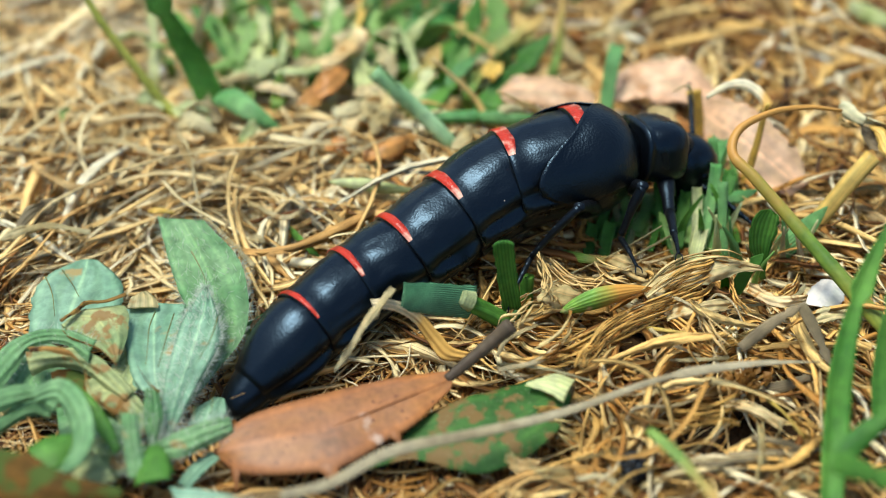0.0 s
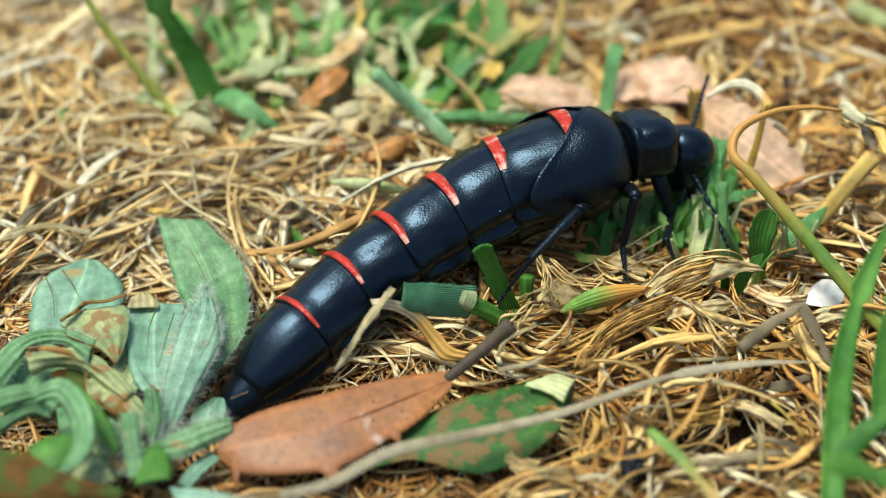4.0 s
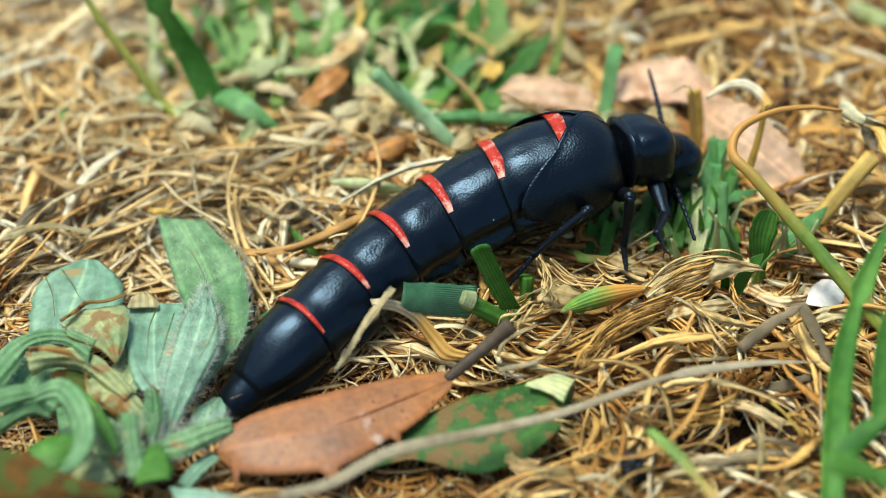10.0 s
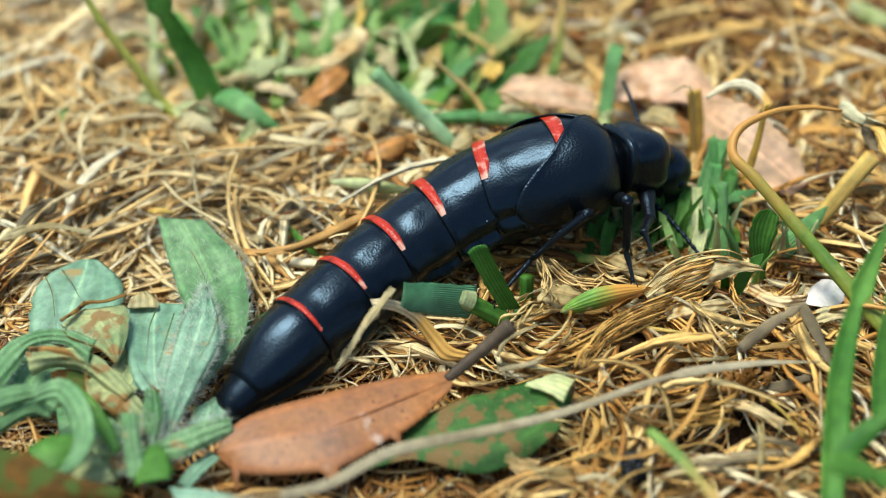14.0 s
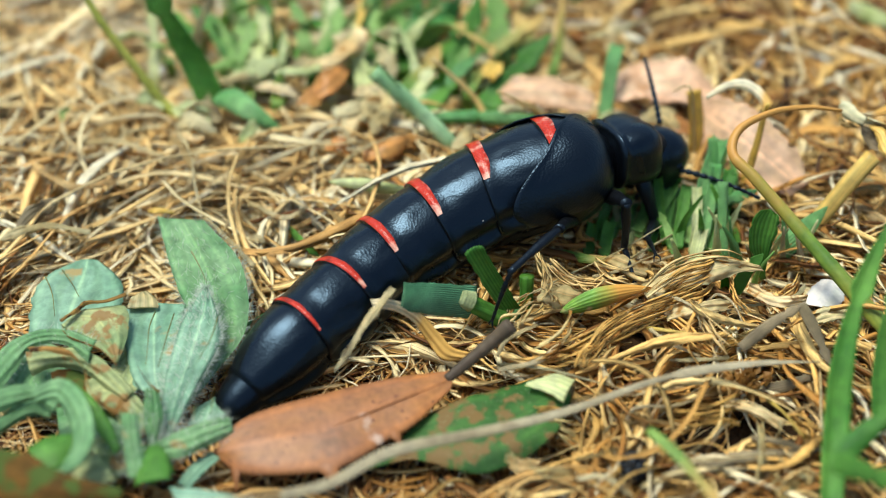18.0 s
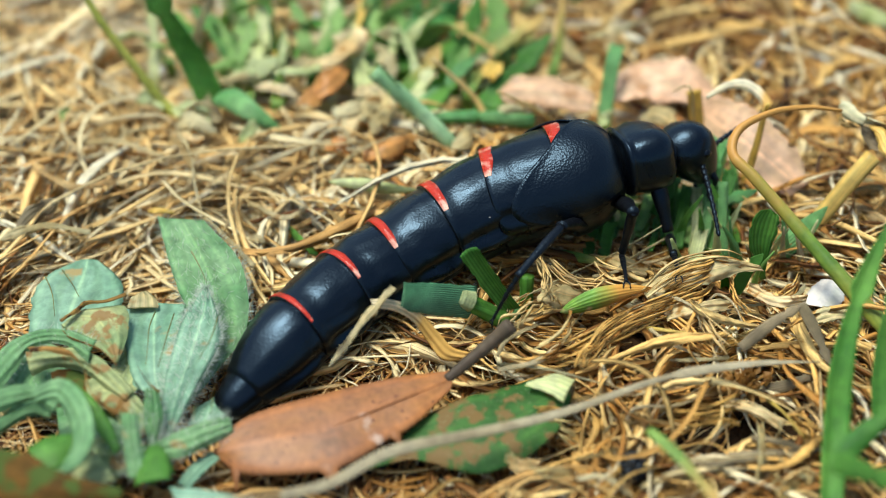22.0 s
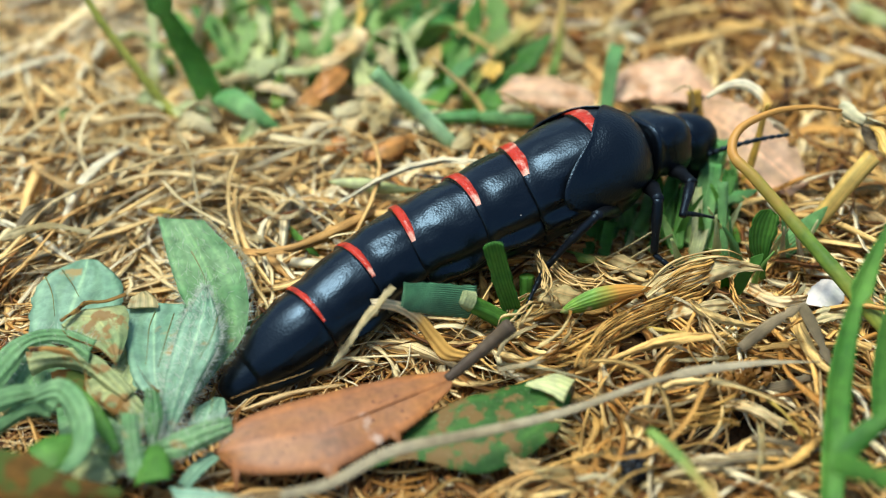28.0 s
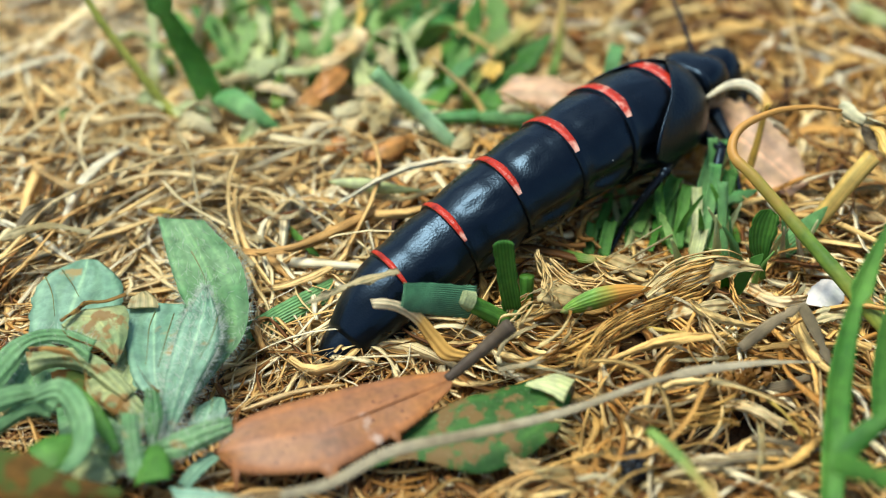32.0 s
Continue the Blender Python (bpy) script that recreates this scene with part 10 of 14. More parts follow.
    walk(BEETLE["seg2"], [
        (0, pose(-0.00404, 0.08997, 0.00711, -20.2, -14.1, 37.7)), (0.5, pose(-0.00405, 0.08993, 0.00708, -20.2, -15.4, 38.7)),
        (1, pose(-0.00411, 0.08995, 0.00725, -20.6, -15.2, 38.0)), (1.5, pose(-0.00375, 0.08970, 0.00735, -18.4, -15.5, 37.5)),
        (2, pose(-0.00410, 0.08974, 0.00742, -15.6, -14.1, 36.0)), (2.5, pose(-0.00450, 0.08984, 0.00739, -15.8, -12.6, 35.1)),
        (3, pose(-0.00455, 0.08979, 0.00750, -15.6, -12.0, 35.4)), (3.5, pose(-0.00458, 0.08979, 0.00742, -15.5, -12.0, 36.2)),
        (5.5, pose(-0.00532, 0.09041, 0.00696, -8.2, -8.4, 35.9)), (6, pose(-0.00528, 0.09031, 0.00672, -8.8, -10.4, 36.8)),
        (7, pose(-0.00504, 0.09029, 0.00656, -9.1, -13.0, 37.0)), (8, pose(-0.00499, 0.09017, 0.00681, -9.7, -12.4, 37.2)),
        (9, pose(-0.00508, 0.09022, 0.00709, -8.8, -10.3, 36.4)), (9.5, pose(-0.00508, 0.09025, 0.00713, -8.1, -9.6, 36.6)),
        (10, pose(-0.00517, 0.09025, 0.00695, -8.3, -9.1, 37.2)), (11, pose(-0.00536, 0.09018, 0.00673, -7.9, -9.9, 36.6)),
        (11.5, pose(-0.00555, 0.09004, 0.00650, -7.2, -11.5, 37.3)), (12, pose(-0.00556, 0.09001, 0.00637, -7.7, -12.1, 38.3)),
        (13, pose(-0.00540, 0.09008, 0.00649, -8.0, -11.8, 37.9)), (14, pose(-0.00554, 0.09019, 0.00642, -9.9, -9.9, 38.2)),
        (14.5, pose(-0.00560, 0.09018, 0.00657, -9.7, -9.4, 37.8)), (16.5, pose(-0.00568, 0.09015, 0.00654, -9.3, -11.9, 36.9)),
        (17, pose(-0.00567, 0.09018, 0.00658, -9.1, -11.6, 37.1)), (17.5, pose(-0.00582, 0.09028, 0.00652, -8.8, -11.0, 37.3)),
        (18, pose(-0.00604, 0.09035, 0.00619, -10.4, -11.8, 37.0)), (18.5, pose(-0.00596, 0.09020, 0.00621, -11.8, -11.2, 36.6)),
        (19, pose(-0.00584, 0.09011, 0.00631, -11.4, -11.4, 35.4)), (19.5, pose(-0.00543, 0.08987, 0.00641, -11.8, -13.1, 35.0)),
        (20, pose(-0.00513, 0.08967, 0.00658, -12.1, -12.5, 34.4)), (20.5, pose(-0.00525, 0.08976, 0.00656, -12.6, -11.8, 35.2)),
        (21, pose(-0.00482, 0.08977, 0.00702, -13.9, -10.9, 32.4)), (21.5, pose(-0.00481, 0.08987, 0.00663, -16.5, -12.0, 33.2)),
        (22, pose(-0.00539, 0.09045, 0.00585, -19.1, -12.9, 32.6)), (22.5, pose(-0.00637, 0.09125, 0.00553, -25.8, -15.7, 33.5)),
        (23, pose(-0.00611, 0.09055, 0.00542, -27.0, -14.0, 30.7)), (23.5, pose(-0.00513, 0.09091, 0.00597, -23.0, -12.0, 25.5)),
        (24, pose(-0.00402, 0.09080, 0.00616, -20.0, -10.2, 23.1)), (25, pose(-0.00340, 0.09059, 0.00610, -18.4, -11.2, 28.4)),
        (25.5, pose(-0.00346, 0.09047, 0.00619, -17.1, -12.5, 28.7)), (27.5, pose(-0.00353, 0.09046, 0.00720, -15.1, -13.4, 24.5)),
        (28, pose(-0.00353, 0.09050, 0.00725, -14.3, -12.4, 24.4)), (29, pose(-0.00335, 0.09055, 0.00694, -13.7, -10.0, 22.8)),
        (29.5, pose(-0.00333, 0.09053, 0.00675, -14.1, -11.2, 22.5)), (30, pose(-0.00311, 0.09035, 0.00648, -17.6, -12.5, 23.9)),
        (30.3, pose(-0.00200, 0.09016, 0.00673, -15.6, -11.9, 26.5)), (30.5, pose(-0.00123, 0.09003, 0.00693, -13.8, -11.6, 28.1)),
        (31, pose(0.00180, 0.09197, 0.00745, -7.4, -16.0, 32.0)), (31.5, pose(0.00392, 0.09383, 0.00858, -7.5, -14.6, 32.9)),
        (31.7, pose(0.00471, 0.09469, 0.00890, -5.9, -13.4, 34.4)), (32, pose(0.00594, 0.09594, 0.00945, -3.5, -11.7, 36.4))])
    walk(BEETLE["seg3"], [
        (0, pose(0.00098, 0.09385, 0.00871, -23.7, -12.7, 36.0)), (0.5, pose(0.00089, 0.09388, 0.00883, -23.7, -12.9, 34.9)),
        (1, pose(0.00089, 0.09386, 0.00897, -24.2, -12.9, 32.3)), (1.5, pose(0.00126, 0.09354, 0.00911, -22.4, -12.9, 31.9)),
        (2, pose(0.00099, 0.09345, 0.00900, -20.1, -10.6, 32.0)), (2.5, pose(0.00064, 0.09344, 0.00879, -20.2, -9.9, 31.0)),
        (3, pose(0.00059, 0.09344, 0.00883, -20.0, -9.2, 31.1)), (3.5, pose(0.00048, 0.09349, 0.00876, -19.6, -9.1, 32.6)),
        (5.5, pose(-0.00042, 0.09396, 0.00785, -13.2, -12.6, 29.2)), (6, pose(-0.00048, 0.09390, 0.00783, -13.4, -14.3, 29.5)),
        (7, pose(-0.00025, 0.09391, 0.00795, -13.4, -14.8, 29.0)), (8, pose(-0.00016, 0.09383, 0.00814, -13.9, -14.0, 28.2)),
        (9, pose(-0.00016, 0.09384, 0.00820, -13.3, -11.8, 28.6)), (9.5, pose(-0.00015, 0.09390, 0.00816, -13.1, -10.7, 28.7)),
        (10, pose(-0.00033, 0.09393, 0.00792, -12.9, -11.0, 28.7)), (11, pose(-0.00053, 0.09378, 0.00778, -12.6, -12.8, 29.7)),
        (11.5, pose(-0.00083, 0.09363, 0.00771, -11.8, -14.2, 29.9)), (12, pose(-0.00093, 0.09366, 0.00763, -12.0, -15.1, 28.5)),
        (13, pose(-0.00072, 0.09372, 0.00772, -12.4, -14.0, 29.3)), (14, pose(-0.00080, 0.09392, 0.00748, -14.2, -14.2, 29.2)),
        (14.5, pose(-0.00084, 0.09387, 0.00757, -13.9, -14.0, 29.8)), (16.5, pose(-0.00095, 0.09370, 0.00778, -12.9, -13.2, 30.3)),
        (17, pose(-0.00093, 0.09376, 0.00780, -12.6, -13.0, 30.8)), (17.5, pose(-0.00110, 0.09388, 0.00767, -12.5, -13.0, 30.6)),
        (18, pose(-0.00131, 0.09391, 0.00743, -14.5, -12.7, 30.4)), (18.5, pose(-0.00119, 0.09373, 0.00738, -15.5, -13.7, 28.7)),
        (19, pose(-0.00099, 0.09356, 0.00751, -15.4, -14.5, 28.3)), (19.5, pose(-0.00053, 0.09329, 0.00780, -16.0, -14.3, 29.8)),
        (20, pose(-0.00014, 0.09309, 0.00792, -16.3, -13.3, 29.5)), (20.5, pose(-0.00031, 0.09325, 0.00783, -16.9, -13.2, 29.7)),
        (21, pose(0.00040, 0.09308, 0.00821, -17.9, -10.3, 26.4)), (21.5, pose(0.00028, 0.09320, 0.00792, -20.4, -9.3, 28.8)),
        (22, pose(-0.00028, 0.09372, 0.00724, -23.7, -10.8, 28.3)), (22.5, pose(-0.00151, 0.09447, 0.00717, -29.4, -11.6, 32.7)),
        (23, pose(-0.00098, 0.09359, 0.00691, -30.0, -18.5, 23.0)), (23.5, pose(0.00047, 0.09358, 0.00729, -26.4, -13.4, 27.2)),
        (24, pose(0.00181, 0.09329, 0.00731, -23.7, -12.7, 28.6)), (25, pose(0.00214, 0.09359, 0.00734, -22.9, -15.0, 28.6)),
        (25.5, pose(0.00213, 0.09353, 0.00760, -21.4, -13.1, 31.3)), (27.5, pose(0.00224, 0.09309, 0.00870, -19.8, -6.8, 30.4)),
        (28, pose(0.00226, 0.09313, 0.00864, -19.2, -5.5, 29.6)), (29, pose(0.00255, 0.09304, 0.00807, -18.4, -9.1, 30.8)),
        (29.5, pose(0.00254, 0.09297, 0.00800, -19.1, -10.6, 30.8)), (30, pose(0.00270, 0.09293, 0.00789, -21.7, -14.1, 32.8)),
        (30.3, pose(0.00377, 0.09303, 0.00808, -19.2, -15.0, 36.8)), (30.5, pose(0.00449, 0.09309, 0.00827, -17.0, -16.3, 38.6)),
        (31, pose(0.00741, 0.09548, 0.00935, -10.2, -11.4, 45.0)), (31.5, pose(0.00950, 0.09743, 0.01031, -8.7, -8.1, 41.3)),
        (31.7, pose(0.01019, 0.09844, 0.01048, -8.2, -5.7, 40.7)), (32, pose(0.01124, 0.09985, 0.01081, -7.7, -1.6, 40.3))])
    walk(BEETLE["seg4"], [
        (0, pose(0.00639, 0.09779, 0.01021, -27.2, -5.9, 17.8)), (0.5, pose(0.00636, 0.09769, 0.01036, -27.3, -6.8, 17.9)),
        (1, pose(0.00655, 0.09744, 0.01051, -27.8, -6.2, 14.8)), (1.5, pose(0.00694, 0.09709, 0.01064, -26.5, -8.0, 15.8)),
        (2, pose(0.00664, 0.09699, 0.01025, -24.6, -8.0, 17.0)), (2.5, pose(0.00631, 0.09685, 0.00994, -24.6, -10.1, 16.9)),
        (3, pose(0.00626, 0.09687, 0.00991, -24.4, -9.8, 17.2)), (3.5, pose(0.00603, 0.09704, 0.00982, -23.6, -10.9, 17.1)),
        (5.5, pose(0.00521, 0.09710, 0.00929, -18.2, -10.1, 17.3)), (6, pose(0.00506, 0.09704, 0.00945, -17.9, -10.6, 18.1)),
        (7, pose(0.00537, 0.09701, 0.00964, -17.7, -10.3, 16.4)), (8, pose(0.00555, 0.09689, 0.00976, -18.1, -10.2, 16.0)),
        (9, pose(0.00557, 0.09696, 0.00957, -17.8, -10.0, 17.7)), (9.5, pose(0.00559, 0.09704, 0.00940, -18.1, -9.4, 18.0)),
        (10, pose(0.00536, 0.09704, 0.00918, -17.4, -10.8, 19.0)), (11, pose(0.00506, 0.09696, 0.00924, -17.3, -10.1, 20.9)),
        (11.5, pose(0.00469, 0.09680, 0.00932, -16.3, -9.3, 20.3)), (12, pose(0.00462, 0.09667, 0.00934, -16.4, -10.1, 20.5)),
        (13, pose(0.00483, 0.09683, 0.00931, -16.8, -8.0, 20.3)), (14, pose(0.00470, 0.09700, 0.00908, -18.5, -16.4, 9.0)),
        (14.5, pose(0.00457, 0.09697, 0.00913, -18.2, -16.4, 9.7)), (16.5, pose(0.00453, 0.09689, 0.00927, -16.6, -7.6, 19.3)),
        (17, pose(0.00455, 0.09702, 0.00927, -16.1, -5.9, 18.5)), (17.5, pose(0.00437, 0.09711, 0.00914, -16.3, -6.4, 17.5)),
        (18, pose(0.00414, 0.09712, 0.00886, -18.6, -11.7, 16.0)), (18.5, pose(0.00434, 0.09677, 0.00892, -19.3, -11.7, 15.0)),
        (19, pose(0.00462, 0.09658, 0.00915, -19.3, -11.1, 16.6)), (19.5, pose(0.00511, 0.09652, 0.00946, -20.2, -8.6, 20.9)),
        (20, pose(0.00561, 0.09634, 0.00949, -20.5, -7.0, 21.0)), (20.5, pose(0.00535, 0.09647, 0.00935, -21.2, -9.1, 21.0)),
        (21, pose(0.00638, 0.09605, 0.00942, -21.9, -5.1, 17.0)), (21.5, pose(0.00603, 0.09636, 0.00899, -24.3, -9.0, 15.5)),
        (22, pose(0.00535, 0.09676, 0.00846, -28.3, -16.3, 7.9)), (22.5, pose(0.00391, 0.09795, 0.00849, -32.9, -28.5, -7.0)),
        (23, pose(0.00461, 0.09597, 0.00894, -33.0, -20.6, 3.1)), (23.5, pose(0.00637, 0.09662, 0.00886, -29.9, -14.4, 11.5)),
        (24, pose(0.00776, 0.09653, 0.00883, -27.3, -12.3, 15.1)), (25, pose(0.00808, 0.09683, 0.00916, -27.4, -6.4, 24.7)),
        (25.5, pose(0.00794, 0.09706, 0.00918, -25.7, -10.3, 22.6)), (27.5, pose(0.00807, 0.09651, 0.00951, -24.5, -12.7, 22.2)),
        (28, pose(0.00813, 0.09646, 0.00930, -24.1, -13.7, 22.6)), (29, pose(0.00831, 0.09647, 0.00914, -23.2, -13.7, 22.4)),
        (29.5, pose(0.00825, 0.09637, 0.00925, -24.0, -14.6, 22.4)), (30, pose(0.00827, 0.09651, 0.00956, -25.9, -14.6, 23.1)),
        (30.3, pose(0.00920, 0.09709, 0.00990, -22.8, -11.2, 32.6)), (30.5, pose(0.00983, 0.09735, 0.01026, -20.1, -9.3, 39.4)),
        (31, pose(0.01237, 0.10044, 0.01077, -13.0, -5.0, 46.8)), (31.5, pose(0.01481, 0.10210, 0.01132, -10.0, -2.9, 43.5)),
        (31.7, pose(0.01551, 0.10301, 0.01118, -10.6, 0.4, 42.2)), (32, pose(0.01653, 0.10434, 0.01100, -12.0, 5.2, 39.3))])
    walk(BEETLE["thorax"], [
        (0, pose(0.01352, 0.10007, 0.01099, -30.7, -3.1, 17.3)), (0.5, pose(0.01349, 0.10000, 0.01126, -30.9, -3.3, 15.1)),
        (1, pose(0.01392, 0.09939, 0.01133, -31.4, -2.3, 14.7)), (1.5, pose(0.01425, 0.09916, 0.01171, -30.5, -5.9, 16.4)),
        (2, pose(0.01367, 0.09914, 0.01128, -29.1, -5.2, 21.0)), (2.5, pose(0.01330, 0.09898, 0.01124, -29.0, -7.2, 19.6)),
        (3, pose(0.01322, 0.09902, 0.01116, -28.8, -7.1, 19.2)), (3.5, pose(0.01291, 0.09916, 0.01121, -27.7, -7.7, 18.6)),
        (5.5, pose(0.01203, 0.09923, 0.01057, -23.2, -11.8, 16.2)), (6, pose(0.01179, 0.09924, 0.01077, -22.5, -12.2, 15.7)),
        (7, pose(0.01224, 0.09903, 0.01094, -22.0, -11.7, 15.3)), (8, pose(0.01250, 0.09888, 0.01106, -22.3, -12.4, 14.3)),
        (9, pose(0.01240, 0.09914, 0.01083, -22.3, -11.2, 14.7)), (9.5, pose(0.01240, 0.09926, 0.01058, -23.1, -10.0, 15.6)),
        (10, pose(0.01207, 0.09936, 0.01053, -22.0, -10.2, 15.3)), (11, pose(0.01165, 0.09948, 0.01050, -21.9, -8.0, 16.3)),
        (11.5, pose(0.01135, 0.09927, 0.01048, -20.9, -8.5, 15.1)), (12, pose(0.01123, 0.09915, 0.01060, -20.8, -9.1, 14.7)),
        (13, pose(0.01149, 0.09930, 0.01031, -21.2, -6.5, 16.4)), (14, pose(0.01150, 0.09807, 0.01110, -22.8, -7.9, 14.5)),
        (14.5, pose(0.01137, 0.09813, 0.01115, -22.5, -7.1, 15.0)), (16.5, pose(0.01126, 0.09924, 0.01022, -20.2, -3.7, 16.5)),
        (17, pose(0.01137, 0.09930, 0.01001, -19.5, -2.3, 16.9)), (17.5, pose(0.01121, 0.09926, 0.00995, -20.0, -4.6, 18.1)),
        (18, pose(0.01090, 0.09905, 0.01032, -22.7, -9.0, 17.9)), (18.5, pose(0.01123, 0.09862, 0.01039, -23.1, -9.9, 17.4)),
        (19, pose(0.01156, 0.09864, 0.01057, -23.3, -9.2, 17.6)), (19.5, pose(0.01195, 0.09914, 0.01056, -24.3, -7.3, 18.7)),
        (20, pose(0.01253, 0.09900, 0.01040, -24.7, -6.4, 19.8)), (20.5, pose(0.01219, 0.09909, 0.01053, -25.4, -7.0, 14.5)),
        (21, pose(0.01352, 0.09823, 0.01009, -26.0, -1.9, 16.2)), (21.5, pose(0.01298, 0.09829, 0.01012, -28.2, -3.7, 18.6)),
        (22, pose(0.01210, 0.09769, 0.01045, -32.9, -14.2, 10.7)), (22.5, pose(0.00982, 0.09723, 0.01173, -36.5, -14.1, 8.6)),
        (23, pose(0.01138, 0.09634, 0.01149, -36.0, -18.1, 3.2)), (23.5, pose(0.01333, 0.09804, 0.01069, -33.3, -10.9, 19.6)),
        (24, pose(0.01469, 0.09840, 0.01040, -30.9, -8.7, 21.9)), (25, pose(0.01482, 0.09993, 0.01000, -31.9, -4.6, 27.1)),
        (25.5, pose(0.01468, 0.09986, 0.01051, -30.0, -4.8, 26.0)), (27.5, pose(0.01472, 0.09922, 0.01113, -29.2, -5.3, 26.5)),
        (28, pose(0.01476, 0.09922, 0.01105, -29.1, -5.9, 26.9)), (29, pose(0.01492, 0.09919, 0.01088, -28.0, -5.4, 27.3)),
        (29.5, pose(0.01487, 0.09910, 0.01112, -29.0, -7.8, 28.2)), (30, pose(0.01491, 0.09934, 0.01144, -30.0, -12.1, 29.3)),
        (30.3, pose(0.01536, 0.10103, 0.01136, -26.4, -11.1, 36.4)), (30.5, pose(0.01551, 0.10203, 0.01147, -23.3, -10.4, 41.4)),
        (31, pose(0.01742, 0.10582, 0.01142, -15.8, -4.5, 46.9)), (31.5, pose(0.02017, 0.10718, 0.01169, -11.2, -1.9, 44.0)),
        (31.7, pose(0.02096, 0.10795, 0.01114, -12.9, 0.8, 41.6)), (32, pose(0.02221, 0.10899, 0.01033, -16.2, 1.9, 42.9))])
    walk(BEETLE["pronotum"], [
        (0, pose(0.02263, 0.10284, 0.01113, -18.4, 8.0, 17.7)), (0.5, pose(0.02284, 0.10213, 0.01133, -18.5, 6.4, 11.9)),
        (1, pose(0.02321, 0.10180, 0.01118, -18.9, 5.0, 9.3)), (1.5, pose(0.02340, 0.10194, 0.01241, -18.3, 1.9, 17.6)),
        (2, pose(0.02218, 0.10298, 0.01176, -17.5, 5.3, 22.6)), (2.5, pose(0.02199, 0.10244, 0.01202, -17.4, 4.0, 19.3)),
        (3, pose(0.02194, 0.10234, 0.01196, -17.3, 3.5, 16.6)), (3.5, pose(0.02169, 0.10231, 0.01204, -16.6, 3.2, 16.5)),
        (5.5, pose(0.02072, 0.10161, 0.01268, -13.9, -1.8, 17.5)), (6, pose(0.02048, 0.10136, 0.01291, -13.5, -2.0, 17.5)),
        (7, pose(0.02095, 0.10128, 0.01300, -13.2, -1.5, 19.3)), (8, pose(0.02131, 0.10089, 0.01333, -13.4, -2.1, 19.6)),
        (9, pose(0.02126, 0.10105, 0.01277, -13.4, 0.8, 17.2)), (9.5, pose(0.02120, 0.10139, 0.01225, -13.9, 2.1, 18.4)),
        (10, pose(0.02095, 0.10129, 0.01210, -13.2, 2.8, 17.6)), (11, pose(0.02060, 0.10146, 0.01149, -13.2, 5.4, 17.7)),
        (11.5, pose(0.02039, 0.10101, 0.01176, -12.5, 4.4, 16.7)), (12, pose(0.02029, 0.10073, 0.01191, -12.5, 4.5, 16.1)),
        (13, pose(0.02042, 0.10141, 0.01116, -12.7, 6.5, 18.6)), (14, pose(0.02025, 0.10107, 0.01126, -13.7, 9.3, 22.4)),
        (14.5, pose(0.02019, 0.10120, 0.01108, -13.5, 10.2, 21.7)), (16.5, pose(0.02031, 0.10154, 0.01029, -12.1, 10.0, 17.3)),
        (17, pose(0.02038, 0.10181, 0.00991, -11.7, 10.7, 17.9)), (17.5, pose(0.02004, 0.10223, 0.01045, -12.0, 6.9, 22.0)),
        (18, pose(0.01960, 0.10213, 0.01143, -13.6, 3.2, 24.3)), (18.5, pose(0.01996, 0.10167, 0.01177, -13.8, 1.5, 24.7)),
        (19, pose(0.02041, 0.10159, 0.01182, -14.0, 1.2, 24.5)), (19.5, pose(0.02091, 0.10184, 0.01158, -14.6, 1.7, 23.8)),
        (20, pose(0.02140, 0.10203, 0.01137, -14.8, 1.5, 25.4)), (20.5, pose(0.02164, 0.10063, 0.01139, -15.2, 1.6, 14.8)),
        (21, pose(0.02261, 0.10076, 0.00996, -15.6, 4.5, 14.8)), (21.5, pose(0.02166, 0.10162, 0.01003, -16.9, 5.1, 19.9)),
        (22, pose(0.02079, 0.09969, 0.01243, -19.8, -4.9, 17.0)), (22.5, pose(0.01824, 0.10026, 0.01200, -21.9, 5.8, 24.5)),
        (23, pose(0.02023, 0.09684, 0.01403, -21.6, -10.4, 6.6)), (23.5, pose(0.02154, 0.10206, 0.01197, -20.0, 1.7, 29.1)),
        (24, pose(0.02288, 0.10262, 0.01131, -18.5, 3.2, 32.1)), (25, pose(0.02292, 0.10444, 0.01049, -19.2, 4.6, 31.8)),
        (25.5, pose(0.02286, 0.10435, 0.01055, -18.0, 5.9, 31.3)), (27.5, pose(0.02281, 0.10389, 0.01100, -17.5, 5.9, 31.7)),
        (28, pose(0.02284, 0.10393, 0.01097, -17.4, 5.5, 31.8)), (29, pose(0.02290, 0.10403, 0.01066, -16.8, 6.8, 32.1)),
        (29.5, pose(0.02271, 0.10416, 0.01146, -17.4, 3.9, 33.7)), (30, pose(0.02253, 0.10455, 0.01307, -18.0, -3.3, 39.9)),
        (30.3, pose(0.02239, 0.10685, 0.01313, -15.9, -3.6, 47.7)), (30.5, pose(0.02219, 0.10825, 0.01330, -14.0, -3.9, 52.4)),
        (31, pose(0.02379, 0.11264, 0.01208, -9.5, 0.4, 56.8)), (31.5, pose(0.02685, 0.11373, 0.01188, -6.7, 3.2, 44.6)),
        (31.7, pose(0.02800, 0.11410, 0.01094, -7.7, 8.8, 32.4)), (32, pose(0.02873, 0.11571, 0.01046, -9.7, 3.7, 47.1))])
